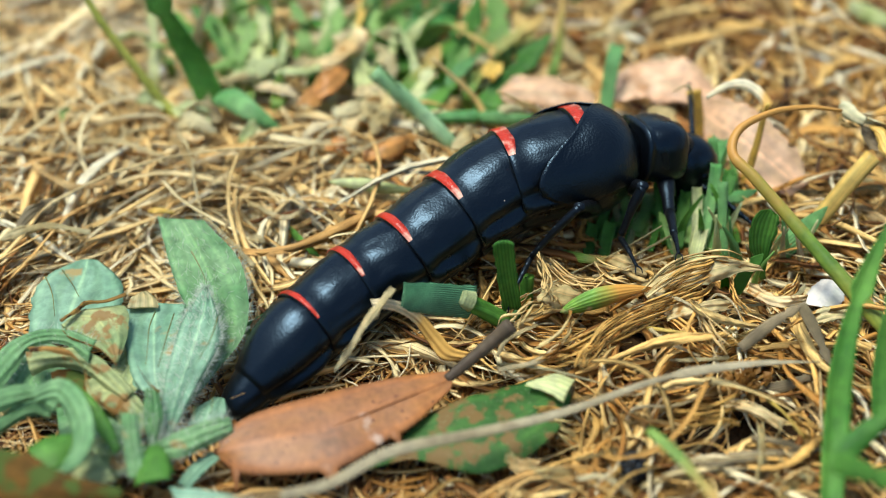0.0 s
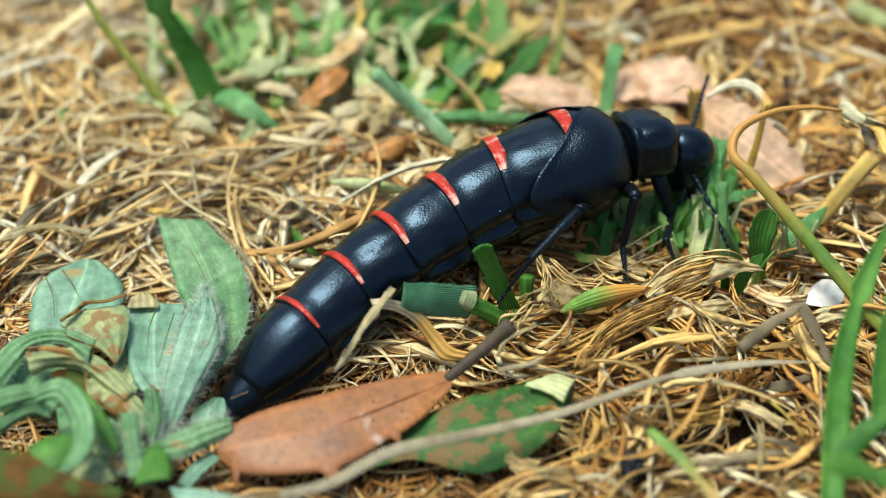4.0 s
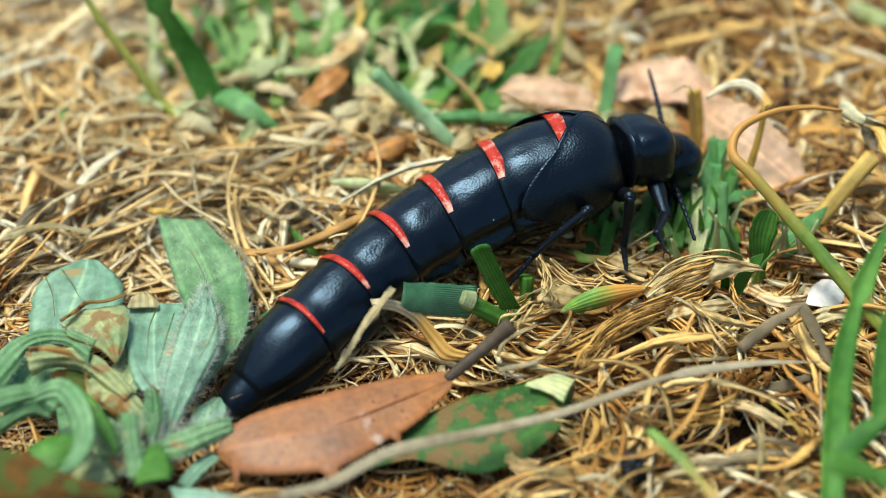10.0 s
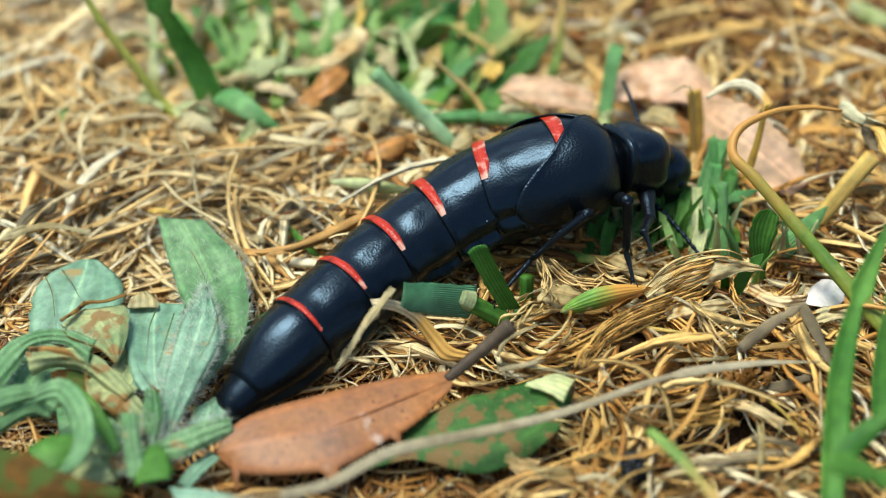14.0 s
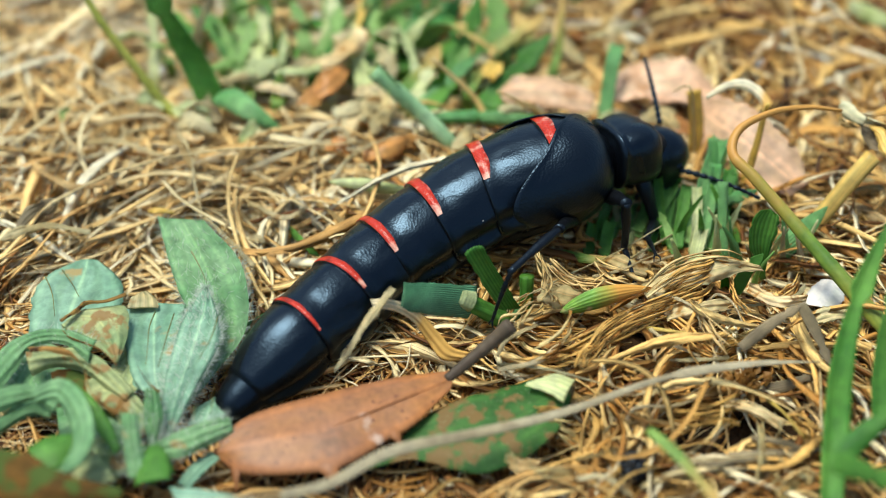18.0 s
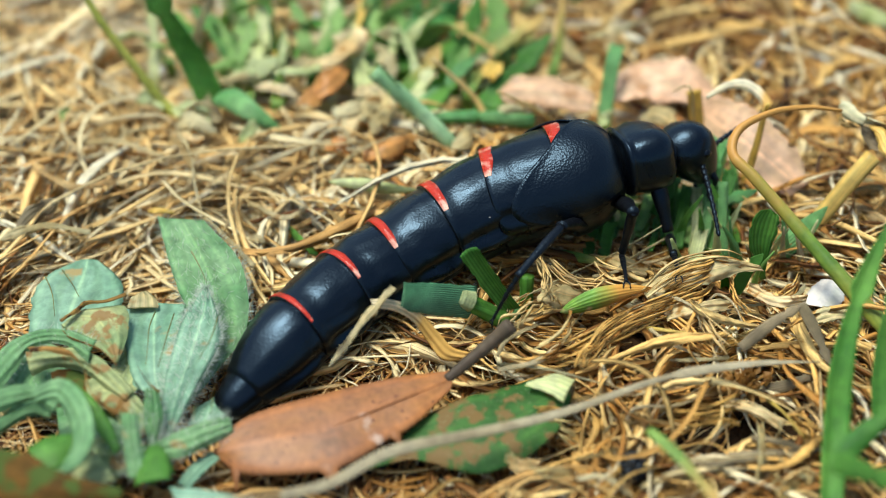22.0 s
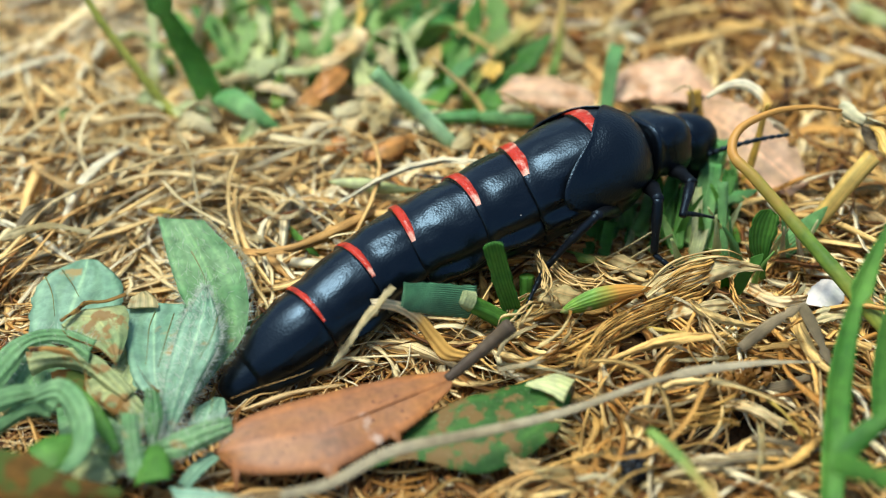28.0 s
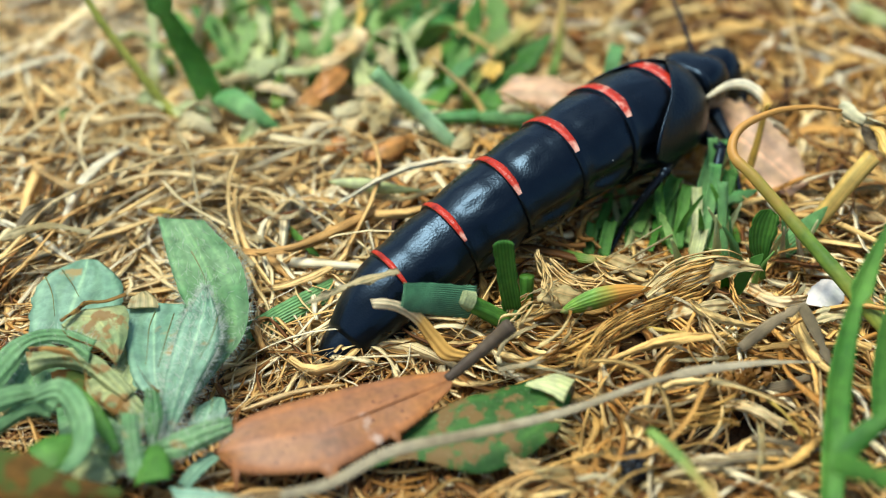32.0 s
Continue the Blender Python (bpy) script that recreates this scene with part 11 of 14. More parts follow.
    walk(BEETLE["head"], [
        (0, pose(0.02686, 0.10429, 0.00777, -125.0, 64.6, -107.0)), (0.5, pose(0.02767, 0.10304, 0.00863, -100.8, 65.4, -87.1)),
        (1, pose(0.02852, 0.10204, 0.00929, -80.5, 64.0, -67.7)), (1.5, pose(0.02844, 0.10362, 0.01063, -90.6, 64.5, -72.1)),
        (2, pose(0.02670, 0.10464, 0.00893, -100.4, 64.9, -76.5)), (2.5, pose(0.02671, 0.10379, 0.00930, -100.7, 65.2, -80.7)),
        (3, pose(0.02684, 0.10329, 0.00939, -101.8, 65.4, -84.8)), (3.5, pose(0.02658, 0.10336, 0.00953, -100.4, 65.3, -83.5)),
        (5.5, pose(0.02548, 0.10336, 0.01034, -94.6, 65.1, -78.4)), (6, pose(0.02518, 0.10329, 0.01061, -93.3, 65.0, -77.1)),
        (7, pose(0.02551, 0.10345, 0.01063, -96.9, 65.1, -79.0)), (8, pose(0.02575, 0.10327, 0.01093, -98.8, 65.2, -81.1)),
        (9, pose(0.02545, 0.10295, 0.00965, -99.9, 65.3, -83.3)), (9.5, pose(0.02529, 0.10333, 0.00900, -102.6, 65.3, -84.5)),
        (10, pose(0.02499, 0.10321, 0.00876, -103.2, 65.4, -85.6)), (11, pose(0.02450, 0.10335, 0.00798, -106.7, 65.4, -88.1)),
        (11.5, pose(0.02429, 0.10287, 0.00823, -106.5, 65.4, -89.4)), (12, pose(0.02414, 0.10258, 0.00833, -107.2, 65.4, -90.8)),
        (13, pose(0.02414, 0.10331, 0.00748, -112.8, 65.4, -93.6)), (14, pose(0.02388, 0.10300, 0.00747, -120.1, 65.3, -96.5)),
        (14.5, pose(0.02390, 0.10298, 0.00729, -118.9, 65.3, -95.5)), (16.5, pose(0.02403, 0.10307, 0.00641, -111.7, 65.4, -92.1)),
        (17, pose(0.02410, 0.10330, 0.00602, -111.9, 65.4, -91.4)), (17.5, pose(0.02397, 0.10425, 0.00704, -113.5, 65.4, -90.7)),
        (18, pose(0.02371, 0.10460, 0.00854, -113.6, 65.4, -90.0)), (18.5, pose(0.02417, 0.10429, 0.00919, -108.5, 65.4, -84.9)),
        (19, pose(0.02472, 0.10433, 0.00955, -103.8, 65.2, -80.1)), (19.5, pose(0.02524, 0.10465, 0.00945, -99.3, 64.9, -75.7)),
        (20, pose(0.02575, 0.10493, 0.00939, -96.9, 64.5, -71.5)), (20.5, pose(0.02654, 0.10260, 0.00953, -71.7, 61.4, -53.7)),
        (21, pose(0.02779, 0.10205, 0.00825, -62.9, 57.6, -41.5)), (21.5, pose(0.02661, 0.10328, 0.00802, -58.5, 51.7, -28.8)),
        (22, pose(0.02591, 0.10175, 0.01159, -44.4, 46.8, -21.2)), (22.5, pose(0.02241, 0.10276, 0.00923, -70.8, 56.7, -39.3)),
        (23, pose(0.02567, 0.09785, 0.01473, -26.9, 43.0, -16.1)), (23.5, pose(0.02572, 0.10479, 0.00943, -105.5, 65.0, -77.1)),
        (24, pose(0.02675, 0.10571, 0.00871, -108.8, 65.0, -77.1)), (25, pose(0.02697, 0.10731, 0.00792, -110.8, 65.1, -79.0)),
        (25.5, pose(0.02699, 0.10722, 0.00807, -111.8, 65.2, -80.0)), (27.5, pose(0.02707, 0.10676, 0.00875, -115.7, 65.3, -83.8)),
        (28, pose(0.02714, 0.10680, 0.00879, -116.5, 65.4, -84.8)), (29, pose(0.02710, 0.10680, 0.00817, -100.6, 63.8, -66.3)),
        (29.5, pose(0.02698, 0.10712, 0.00934, -94.0, 62.5, -58.8)), (30, pose(0.02632, 0.10856, 0.01213, -90.4, 61.1, -52.4)),
        (30.3, pose(0.02535, 0.11149, 0.01208, -89.2, 58.4, -43.6)), (30.5, pose(0.02462, 0.11318, 0.01226, -87.4, 55.8, -37.0)),
        (31, pose(0.02577, 0.11776, 0.01094, -79.9, 44.9, -18.6)), (31.5, pose(0.03067, 0.11751, 0.01025, -71.6, 43.2, -16.4)),
        (31.7, pose(0.03238, 0.11566, 0.00776, -65.5, 42.6, -15.7)), (32, pose(0.03225, 0.11972, 0.00871, -73.2, 41.9, -14.8))])
    walk(BEETLE["antenna_r"], [
        (0, pose(0.02797, 0.10135, 0.00696, -0.0, 5.1, -50.5)), (0.5, pose(0.02911, 0.10016, 0.00788, -0.0, -8.5, -58.3)),
        (1, pose(0.03029, 0.09922, 0.00860, -0.0, -24.6, -67.8)), (1.5, pose(0.02926, 0.10125, 0.01043, -0.0, 6.3, -40.7)),
        (2, pose(0.02755, 0.10232, 0.00878, -0.0, -11.9, -75.8)), (2.5, pose(0.02706, 0.10122, 0.00889, -0.0, 9.7, -74.4)),
        (3, pose(0.02667, 0.10048, 0.00872, -0.0, 27.4, -71.2)), (3.5, pose(0.02666, 0.10062, 0.00893, -0.0, 25.2, -69.4)),
        (5.5, pose(0.02655, 0.10087, 0.01002, -0.0, 16.7, -61.3)), (6, pose(0.02650, 0.10086, 0.01036, -0.0, 14.6, -59.1)),
        (7, pose(0.02661, 0.10057, 0.00989, -0.0, 14.4, -60.5)), (8, pose(0.02663, 0.09994, 0.00971, -0.0, 14.1, -62.0)),
        (9, pose(0.02544, 0.10038, 0.00924, -0.0, 4.1, -81.0)), (9.5, pose(0.02492, 0.10092, 0.00875, 0.0, -0.9, -91.6)),
        (10, pose(0.02446, 0.10069, 0.00841, -0.0, 2.3, -82.0)), (11, pose(0.02365, 0.10063, 0.00741, -0.0, 9.2, -64.2)),
        (11.5, pose(0.02335, 0.10006, 0.00756, -0.0, 9.1, -63.3)), (12, pose(0.02310, 0.09967, 0.00756, -0.0, 9.1, -62.3)),
        (13, pose(0.02289, 0.10017, 0.00647, -0.0, 9.6, -60.0)), (14, pose(0.02245, 0.09966, 0.00623, -0.0, 9.8, -58.0)),
        (14.5, pose(0.02260, 0.09982, 0.00624, -0.0, 10.2, -58.4)), (16.5, pose(0.02324, 0.10060, 0.00611, -0.0, 11.9, -59.8)),
        (17, pose(0.02345, 0.10100, 0.00590, -0.0, 12.4, -60.1)), (17.5, pose(0.02453, 0.10194, 0.00691, -0.0, 7.4, -41.5)),
        (18, pose(0.02546, 0.10229, 0.00841, -0.0, 5.6, -22.8)), (18.5, pose(0.02563, 0.10219, 0.00928, -0.0, -21.0, -36.1)),
        (19, pose(0.02620, 0.10264, 0.01008, -0.0, -27.8, -50.9)), (19.5, pose(0.02696, 0.10308, 0.01012, -0.0, -39.0, -46.6)),
        (20, pose(0.02771, 0.10349, 0.01019, -0.0, -50.0, -39.8)), (20.5, pose(0.02845, 0.10078, 0.00992, -0.0, -46.1, -55.1)),
        (21, pose(0.02967, 0.09984, 0.00823, -0.0, -40.2, -67.4)), (21.5, pose(0.02890, 0.10145, 0.00839, -0.0, -10.3, -79.9)),
        (22, pose(0.02714, 0.09946, 0.01148, -0.0, 11.8, -85.8)), (22.5, pose(0.02885, 0.10185, 0.01060, -0.0, -6.3, -70.2)),
        (23, pose(0.02836, 0.09662, 0.01576, -0.0, -26.9, -48.6)), (23.5, pose(0.02781, 0.10276, 0.00960, -0.0, -18.2, -29.9)),
        (24, pose(0.02818, 0.10346, 0.00864, -0.0, -19.0, -18.3)), (25, pose(0.02854, 0.10458, 0.00734, -0.0, -14.0, -17.9)),
        (25.5, pose(0.02856, 0.10455, 0.00756, -0.0, -16.1, -16.6)), (27.5, pose(0.02864, 0.10435, 0.00852, -0.0, -24.2, -10.3)),
        (28, pose(0.02871, 0.10446, 0.00863, -0.0, -26.0, -8.4)), (29, pose(0.02861, 0.10458, 0.00814, -0.0, -25.0, -18.2)),
        (29.5, pose(0.02840, 0.10572, 0.01019, -0.0, -20.0, -42.4)), (30, pose(0.02812, 0.10662, 0.01239, -0.0, -8.7, -65.3)),
        (30.3, pose(0.02799, 0.10907, 0.01184, -0.0, -7.9, -70.9)), (30.5, pose(0.02782, 0.11045, 0.01168, -0.0, -7.3, -74.8)),
        (31, pose(0.02765, 0.11513, 0.01047, -0.0, -5.2, -84.5)), (31.5, pose(0.03063, 0.11537, 0.01029, -0.0, -11.5, -81.3)),
        (31.7, pose(0.03188, 0.11565, 0.01010, -0.0, -14.2, -79.8)), (32, pose(0.03420, 0.11756, 0.00874, -0.0, -18.1, -77.0))])
    walk(BEETLE["antenna_l"], [
        (0, pose(0.02762, 0.10726, 0.00919, 0.0, -5.2, 84.5)), (0.5, pose(0.02739, 0.10611, 0.01015, 0.0, -4.9, 81.1)),
        (1, pose(0.02722, 0.10520, 0.01091, 0.0, -4.6, 77.8)), (1.5, pose(0.02734, 0.10542, 0.01080, 0.0, -4.7, 74.6)),
        (2, pose(0.02780, 0.10698, 0.00967, 0.0, -5.1, 71.5)), (2.5, pose(0.02770, 0.10632, 0.01025, 0.0, -4.9, 68.5)),
        (3, pose(0.02768, 0.10601, 0.01055, 0.0, -4.9, 65.5)), (3.5, pose(0.02742, 0.10602, 0.01063, 0.0, -7.4, 67.9)),
        (5.5, pose(0.02632, 0.10578, 0.01117, 0.0, -16.5, 76.2)), (6, pose(0.02603, 0.10564, 0.01137, 0.0, -18.6, 78.1)),
        (7, pose(0.02642, 0.10579, 0.01137, 0.0, -17.0, 80.2)), (8, pose(0.02672, 0.10558, 0.01165, 0.0, -15.2, 82.4)),
        (9, pose(0.02562, 0.10588, 0.01103, 0.0, -13.6, 92.1)), (9.5, pose(0.02491, 0.10656, 0.01070, 0.0, -11.8, 92.9)),
        (10, pose(0.02407, 0.10673, 0.01077, 0.0, -9.8, 93.6)), (11, pose(0.02247, 0.10744, 0.01062, 0.0, -5.5, 95.4)),
        (11.5, pose(0.02225, 0.10699, 0.01089, 0.0, -4.3, 95.3)), (12, pose(0.02207, 0.10673, 0.01103, 0.0, -3.2, 95.2)),
        (13, pose(0.02198, 0.10755, 0.01027, 0.0, -1.3, 95.2)), (14, pose(0.02168, 0.10731, 0.01033, 0.0, 1.0, 95.0)),
        (14.5, pose(0.02178, 0.10736, 0.01022, 0.0, 1.0, 95.2)), (16.5, pose(0.02222, 0.10775, 0.00967, 0.0, 0.9, 95.7)),
        (17, pose(0.02238, 0.10806, 0.00937, 0.0, 0.8, 95.8)), (17.5, pose(0.02326, 0.10827, 0.00960, 0.0, -11.3, 96.3)),
        (18, pose(0.02400, 0.10787, 0.01029, 0.0, -20.5, 96.8)), (18.5, pose(0.02425, 0.10744, 0.01081, 0.0, -18.5, 113.0)),
        (19, pose(0.02459, 0.10738, 0.01106, 0.0, -16.8, 128.2)), (19.5, pose(0.02464, 0.10779, 0.01106, 0.0, -15.3, 115.2)),
        (20, pose(0.02469, 0.10816, 0.01109, 0.0, -13.8, 100.3)), (20.5, pose(0.02666, 0.10528, 0.01064, 0.0, -14.1, 88.0)),
        (21, pose(0.02907, 0.10422, 0.00882, 0.0, -14.8, 76.5)), (21.5, pose(0.02952, 0.10541, 0.00854, 0.0, -8.3, 56.6)),
        (22, pose(0.02895, 0.10297, 0.01114, 0.0, -2.3, 39.5)), (22.5, pose(0.02935, 0.10535, 0.01024, 0.0, -9.0, 67.5)),
        (23, pose(0.02761, 0.10002, 0.01529, 0.0, -15.2, 99.4)), (23.5, pose(0.02684, 0.10707, 0.01012, 0.0, 0.7, 62.4)),
        (24, pose(0.02708, 0.10779, 0.00918, 0.0, 4.4, 72.6)), (25, pose(0.02742, 0.10921, 0.00819, 0.0, 4.9, 71.3)),
        (25.5, pose(0.02738, 0.10909, 0.00833, 0.0, 5.4, 70.7)), (27.5, pose(0.02722, 0.10857, 0.00893, 0.0, 7.2, 68.2)),
        (28, pose(0.02722, 0.10860, 0.00896, 0.0, 7.6, 67.5)), (29, pose(0.02572, 0.11027, 0.01013, 0.0, 17.9, 95.8)),
        (29.5, pose(0.02483, 0.11048, 0.01119, 0.0, 21.7, 112.9)), (30, pose(0.02389, 0.11046, 0.01240, 0.0, 23.3, 129.3)),
        (30.3, pose(0.02342, 0.11302, 0.01196, 0.0, 31.4, 127.0)), (30.5, pose(0.02303, 0.11446, 0.01187, 0.0, 37.4, 125.1)),
        (31, pose(0.02224, 0.11933, 0.01087, 0.0, 54.2, 118.4)), (31.5, pose(0.02859, 0.11971, 0.01085, 0.0, -11.4, 94.7)),
        (31.7, pose(0.02901, 0.12005, 0.01071, 0.0, -17.9, 99.2)), (32, pose(0.03000, 0.12208, 0.00948, 0.0, -26.6, 105.6))])
    walk(BEETLE["fr_femur"], [
        (0, pose(0.02371, 0.10053, 0.00917, 0.0, 9.3, -91.5)), (0.5, pose(0.02374, 0.09974, 0.00938, 0.0, 2.1, -93.7)),
        (1, pose(0.02405, 0.09936, 0.00925, 0.0, -4.0, -97.7)), (1.5, pose(0.02468, 0.09970, 0.01049, -112.5, 86.9, -69.2)),
        (2, pose(0.02352, 0.10084, 0.00977, -0.0, 68.9, -43.1)), (2.5, pose(0.02326, 0.10024, 0.01004, -0.0, 65.7, -41.8)),
        (3, pose(0.02311, 0.10009, 0.00998, -0.0, 61.8, -43.7)), (3.5, pose(0.02285, 0.10008, 0.01004, -0.0, 61.2, -45.8)),
        (5.5, pose(0.02207, 0.09954, 0.01061, -0.0, 63.1, -54.2)), (6, pose(0.02183, 0.09932, 0.01083, -0.0, 63.5, -55.8)),
        (7, pose(0.02235, 0.09928, 0.01089, -0.0, 65.4, -38.2)), (8, pose(0.02274, 0.09890, 0.01124, -0.0, 64.3, -19.6)),
        (9, pose(0.02250, 0.09897, 0.01065, -0.0, 68.2, -9.1)), (9.5, pose(0.02245, 0.09930, 0.01013, -0.0, 23.2, -76.9)),
        (10, pose(0.02214, 0.09921, 0.00995, -0.0, 15.7, -79.5)), (11, pose(0.02169, 0.09935, 0.00932, -0.0, 8.6, -82.5)),
        (11.5, pose(0.02147, 0.09891, 0.00957, -0.0, 7.8, -82.7)), (12, pose(0.02134, 0.09862, 0.00972, -0.0, 7.2, -83.7)),
        (13, pose(0.02150, 0.09931, 0.00897, -0.0, 5.9, -87.4)), (14, pose(0.02138, 0.09898, 0.00909, 0.0, 5.4, -90.2)),
        (14.5, pose(0.02126, 0.09908, 0.00889, -0.0, 5.0, -87.5)), (16.5, pose(0.02120, 0.09940, 0.00805, -0.0, 1.7, -82.2)),
        (17, pose(0.02126, 0.09969, 0.00766, -0.0, 0.9, -81.2)), (17.5, pose(0.02121, 0.10022, 0.00823, -0.0, 67.7, -14.2)),
        (18, pose(0.02101, 0.10018, 0.00930, -0.0, 61.6, -42.9)), (18.5, pose(0.02145, 0.09975, 0.00967, -0.0, 67.8, -25.8)),
        (19, pose(0.02190, 0.09966, 0.00972, -0.0, 18.8, -79.1)), (19.5, pose(0.02237, 0.09987, 0.00950, -0.0, 5.5, -83.8)),
        (20, pose(0.02293, 0.10009, 0.00931, -0.0, -2.7, -87.6)), (20.5, pose(0.02278, 0.09843, 0.00934, -0.0, -14.4, -86.3)),
        (21, pose(0.02366, 0.09852, 0.00790, 0.0, -25.4, -92.5)), (21.5, pose(0.02290, 0.09944, 0.00802, -0.0, 5.9, -80.1)),
        (22, pose(0.02226, 0.09745, 0.01065, -0.0, 57.5, -60.9)), (22.5, pose(0.01972, 0.09803, 0.01021, -0.0, 32.7, -21.0)),
        (23, pose(0.02144, 0.09433, 0.01241, -0.0, -24.2, -61.8)), (23.5, pose(0.02328, 0.10007, 0.01012, -0.0, -14.0, -71.6)),
        (24, pose(0.02464, 0.10074, 0.00938, -0.0, -28.9, -85.5)), (25, pose(0.02465, 0.10251, 0.00858, -0.0, -21.3, -84.0)),
        (25.5, pose(0.02451, 0.10241, 0.00859, -0.0, -21.5, -80.9)), (27.5, pose(0.02446, 0.10197, 0.00901, -0.0, -19.8, -75.3)),
        (28, pose(0.02450, 0.10202, 0.00898, -0.0, -19.3, -74.0)), (29, pose(0.02452, 0.10213, 0.00863, -0.0, -27.7, -77.2)),
        (29.5, pose(0.02448, 0.10234, 0.00948, -0.0, -21.6, -79.4)), (30, pose(0.02469, 0.10307, 0.01119, -0.0, -0.9, -82.4)),
        (30.3, pose(0.02469, 0.10574, 0.01116, -0.0, -0.0, -75.6)), (30.5, pose(0.02452, 0.10738, 0.01126, -0.0, 1.9, -68.5)),
        (31, pose(0.02595, 0.11192, 0.00981, -0.0, -15.5, -73.5)), (31.5, pose(0.02865, 0.11256, 0.00948, -0.0, -2.0, -78.4)),
        (31.7, pose(0.02934, 0.11242, 0.00854, -0.0, -8.2, -76.3)), (32, pose(0.03066, 0.11453, 0.00816, -0.0, 17.7, -66.6))])
    walk(BEETLE["fr_tibia"], [
        (0, pose(0.02359, 0.09572, 0.00838, 0.0, -8.9, -92.6)), (0.5, pose(0.02343, 0.09486, 0.00921, 0.0, -7.9, -92.1)),
        (1, pose(0.02339, 0.09451, 0.00960, 0.0, -6.8, -91.6)), (1.5, pose(0.02478, 0.09942, 0.00499, 0.0, -6.4, -93.4)),
        (2, pose(0.02498, 0.09948, 0.00461, 0.0, -5.6, -95.1)), (2.5, pose(0.02496, 0.09871, 0.00496, 0.0, -4.6, -96.8)),
        (3, pose(0.02503, 0.09826, 0.00504, 0.0, -3.7, -98.4)), (3.5, pose(0.02475, 0.09813, 0.00508, 0.0, -5.7, -101.2)),
        (5.5, pose(0.02360, 0.09742, 0.00544, 0.0, -12.4, -112.4)), (6, pose(0.02329, 0.09716, 0.00560, 0.0, -13.7, -115.3)),
        (7, pose(0.02421, 0.09781, 0.00571, 0.0, -9.6, -110.0)), (8, pose(0.02504, 0.09808, 0.00616, 0.0, -4.9, -104.8)),
        (9, pose(0.02454, 0.09864, 0.00548, 0.0, -8.3, -106.9)), (9.5, pose(0.02338, 0.09526, 0.00836, 0.0, -9.8, -108.0)),
        (10, pose(0.02295, 0.09478, 0.00869, 0.0, -11.4, -109.1)), (11, pose(0.02231, 0.09466, 0.00861, 0.0, -14.5, -111.3)),
        (11.5, pose(0.02207, 0.09423, 0.00892, 0.0, -15.4, -110.7)), (12, pose(0.02186, 0.09393, 0.00912, 0.0, -16.3, -110.1)),
        (13, pose(0.02172, 0.09452, 0.00847, 0.0, -18.1, -108.9)), (14, pose(0.02136, 0.09419, 0.00864, 0.0, -19.9, -107.7)),
        (14.5, pose(0.02147, 0.09429, 0.00847, 0.0, -19.6, -108.2)), (16.5, pose(0.02186, 0.09457, 0.00791, 0.0, -18.4, -110.2)),
        (17, pose(0.02201, 0.09485, 0.00758, 0.0, -18.1, -110.7)), (17.5, pose(0.02323, 0.09971, 0.00317, 0.0, -17.9, -111.2)),
        (18, pose(0.02299, 0.09834, 0.00431, 0.0, -17.5, -111.6)), (18.5, pose(0.02334, 0.09883, 0.00451, 0.0, -15.2, -116.6)),
        (19, pose(0.02273, 0.09533, 0.00822, 0.0, -12.3, -121.6)), (19.5, pose(0.02289, 0.09508, 0.00904, 0.0, -8.9, -126.7)),
        (20, pose(0.02314, 0.09520, 0.00954, 0.0, -4.9, -132.2)), (20.5, pose(0.02309, 0.09366, 0.01057, 0.0, 4.3, -119.2)),
        (21, pose(0.02345, 0.09379, 0.01015, 127.1, 87.4, 173.3)), (21.5, pose(0.02375, 0.09457, 0.00751, 0.0, -3.6, -100.9)),
        (22, pose(0.02386, 0.09459, 0.00551, 0.0, -18.8, -94.6)), (22.5, pose(0.02465, 0.09615, 0.00682, -0.0, -11.4, -82.4)),
        (23, pose(0.02354, 0.09041, 0.01441, 0.0, 54.4, 20.6)), (23.5, pose(0.02482, 0.09541, 0.01135, 0.0, 66.1, 15.9)),
        (24, pose(0.02500, 0.09617, 0.01192, -40.1, 78.6, 1.1)), (25, pose(0.02514, 0.09777, 0.01043, 0.0, 13.1, -92.4)),
        (25.5, pose(0.02526, 0.09772, 0.01046, 0.0, 12.4, -95.1)), (27.5, pose(0.02568, 0.09734, 0.01073, 0.0, 11.3, -105.4)),
        (28, pose(0.02582, 0.09740, 0.01066, 0.0, 11.3, -108.0)), (29, pose(0.02555, 0.09757, 0.01110, -102.5, 85.1, -60.4)),
        (29.5, pose(0.02538, 0.09752, 0.01142, -102.8, 79.9, -63.8)), (30, pose(0.02536, 0.09804, 0.01128, -92.8, 77.9, -55.2)),
        (30.3, pose(0.02596, 0.10080, 0.01116, -0.0, 29.1, -89.1)), (30.5, pose(0.02637, 0.10269, 0.01109, -0.0, 17.1, -89.3)),
        (31, pose(0.02734, 0.10722, 0.01117, -0.0, 2.6, -86.0)), (31.5, pose(0.02966, 0.10769, 0.00965, -0.0, 6.8, -87.6)),
        (31.7, pose(0.03052, 0.10758, 0.00926, -0.0, 7.4, -88.6)), (32, pose(0.03259, 0.11008, 0.00661, 0.0, 7.7, -90.3))])
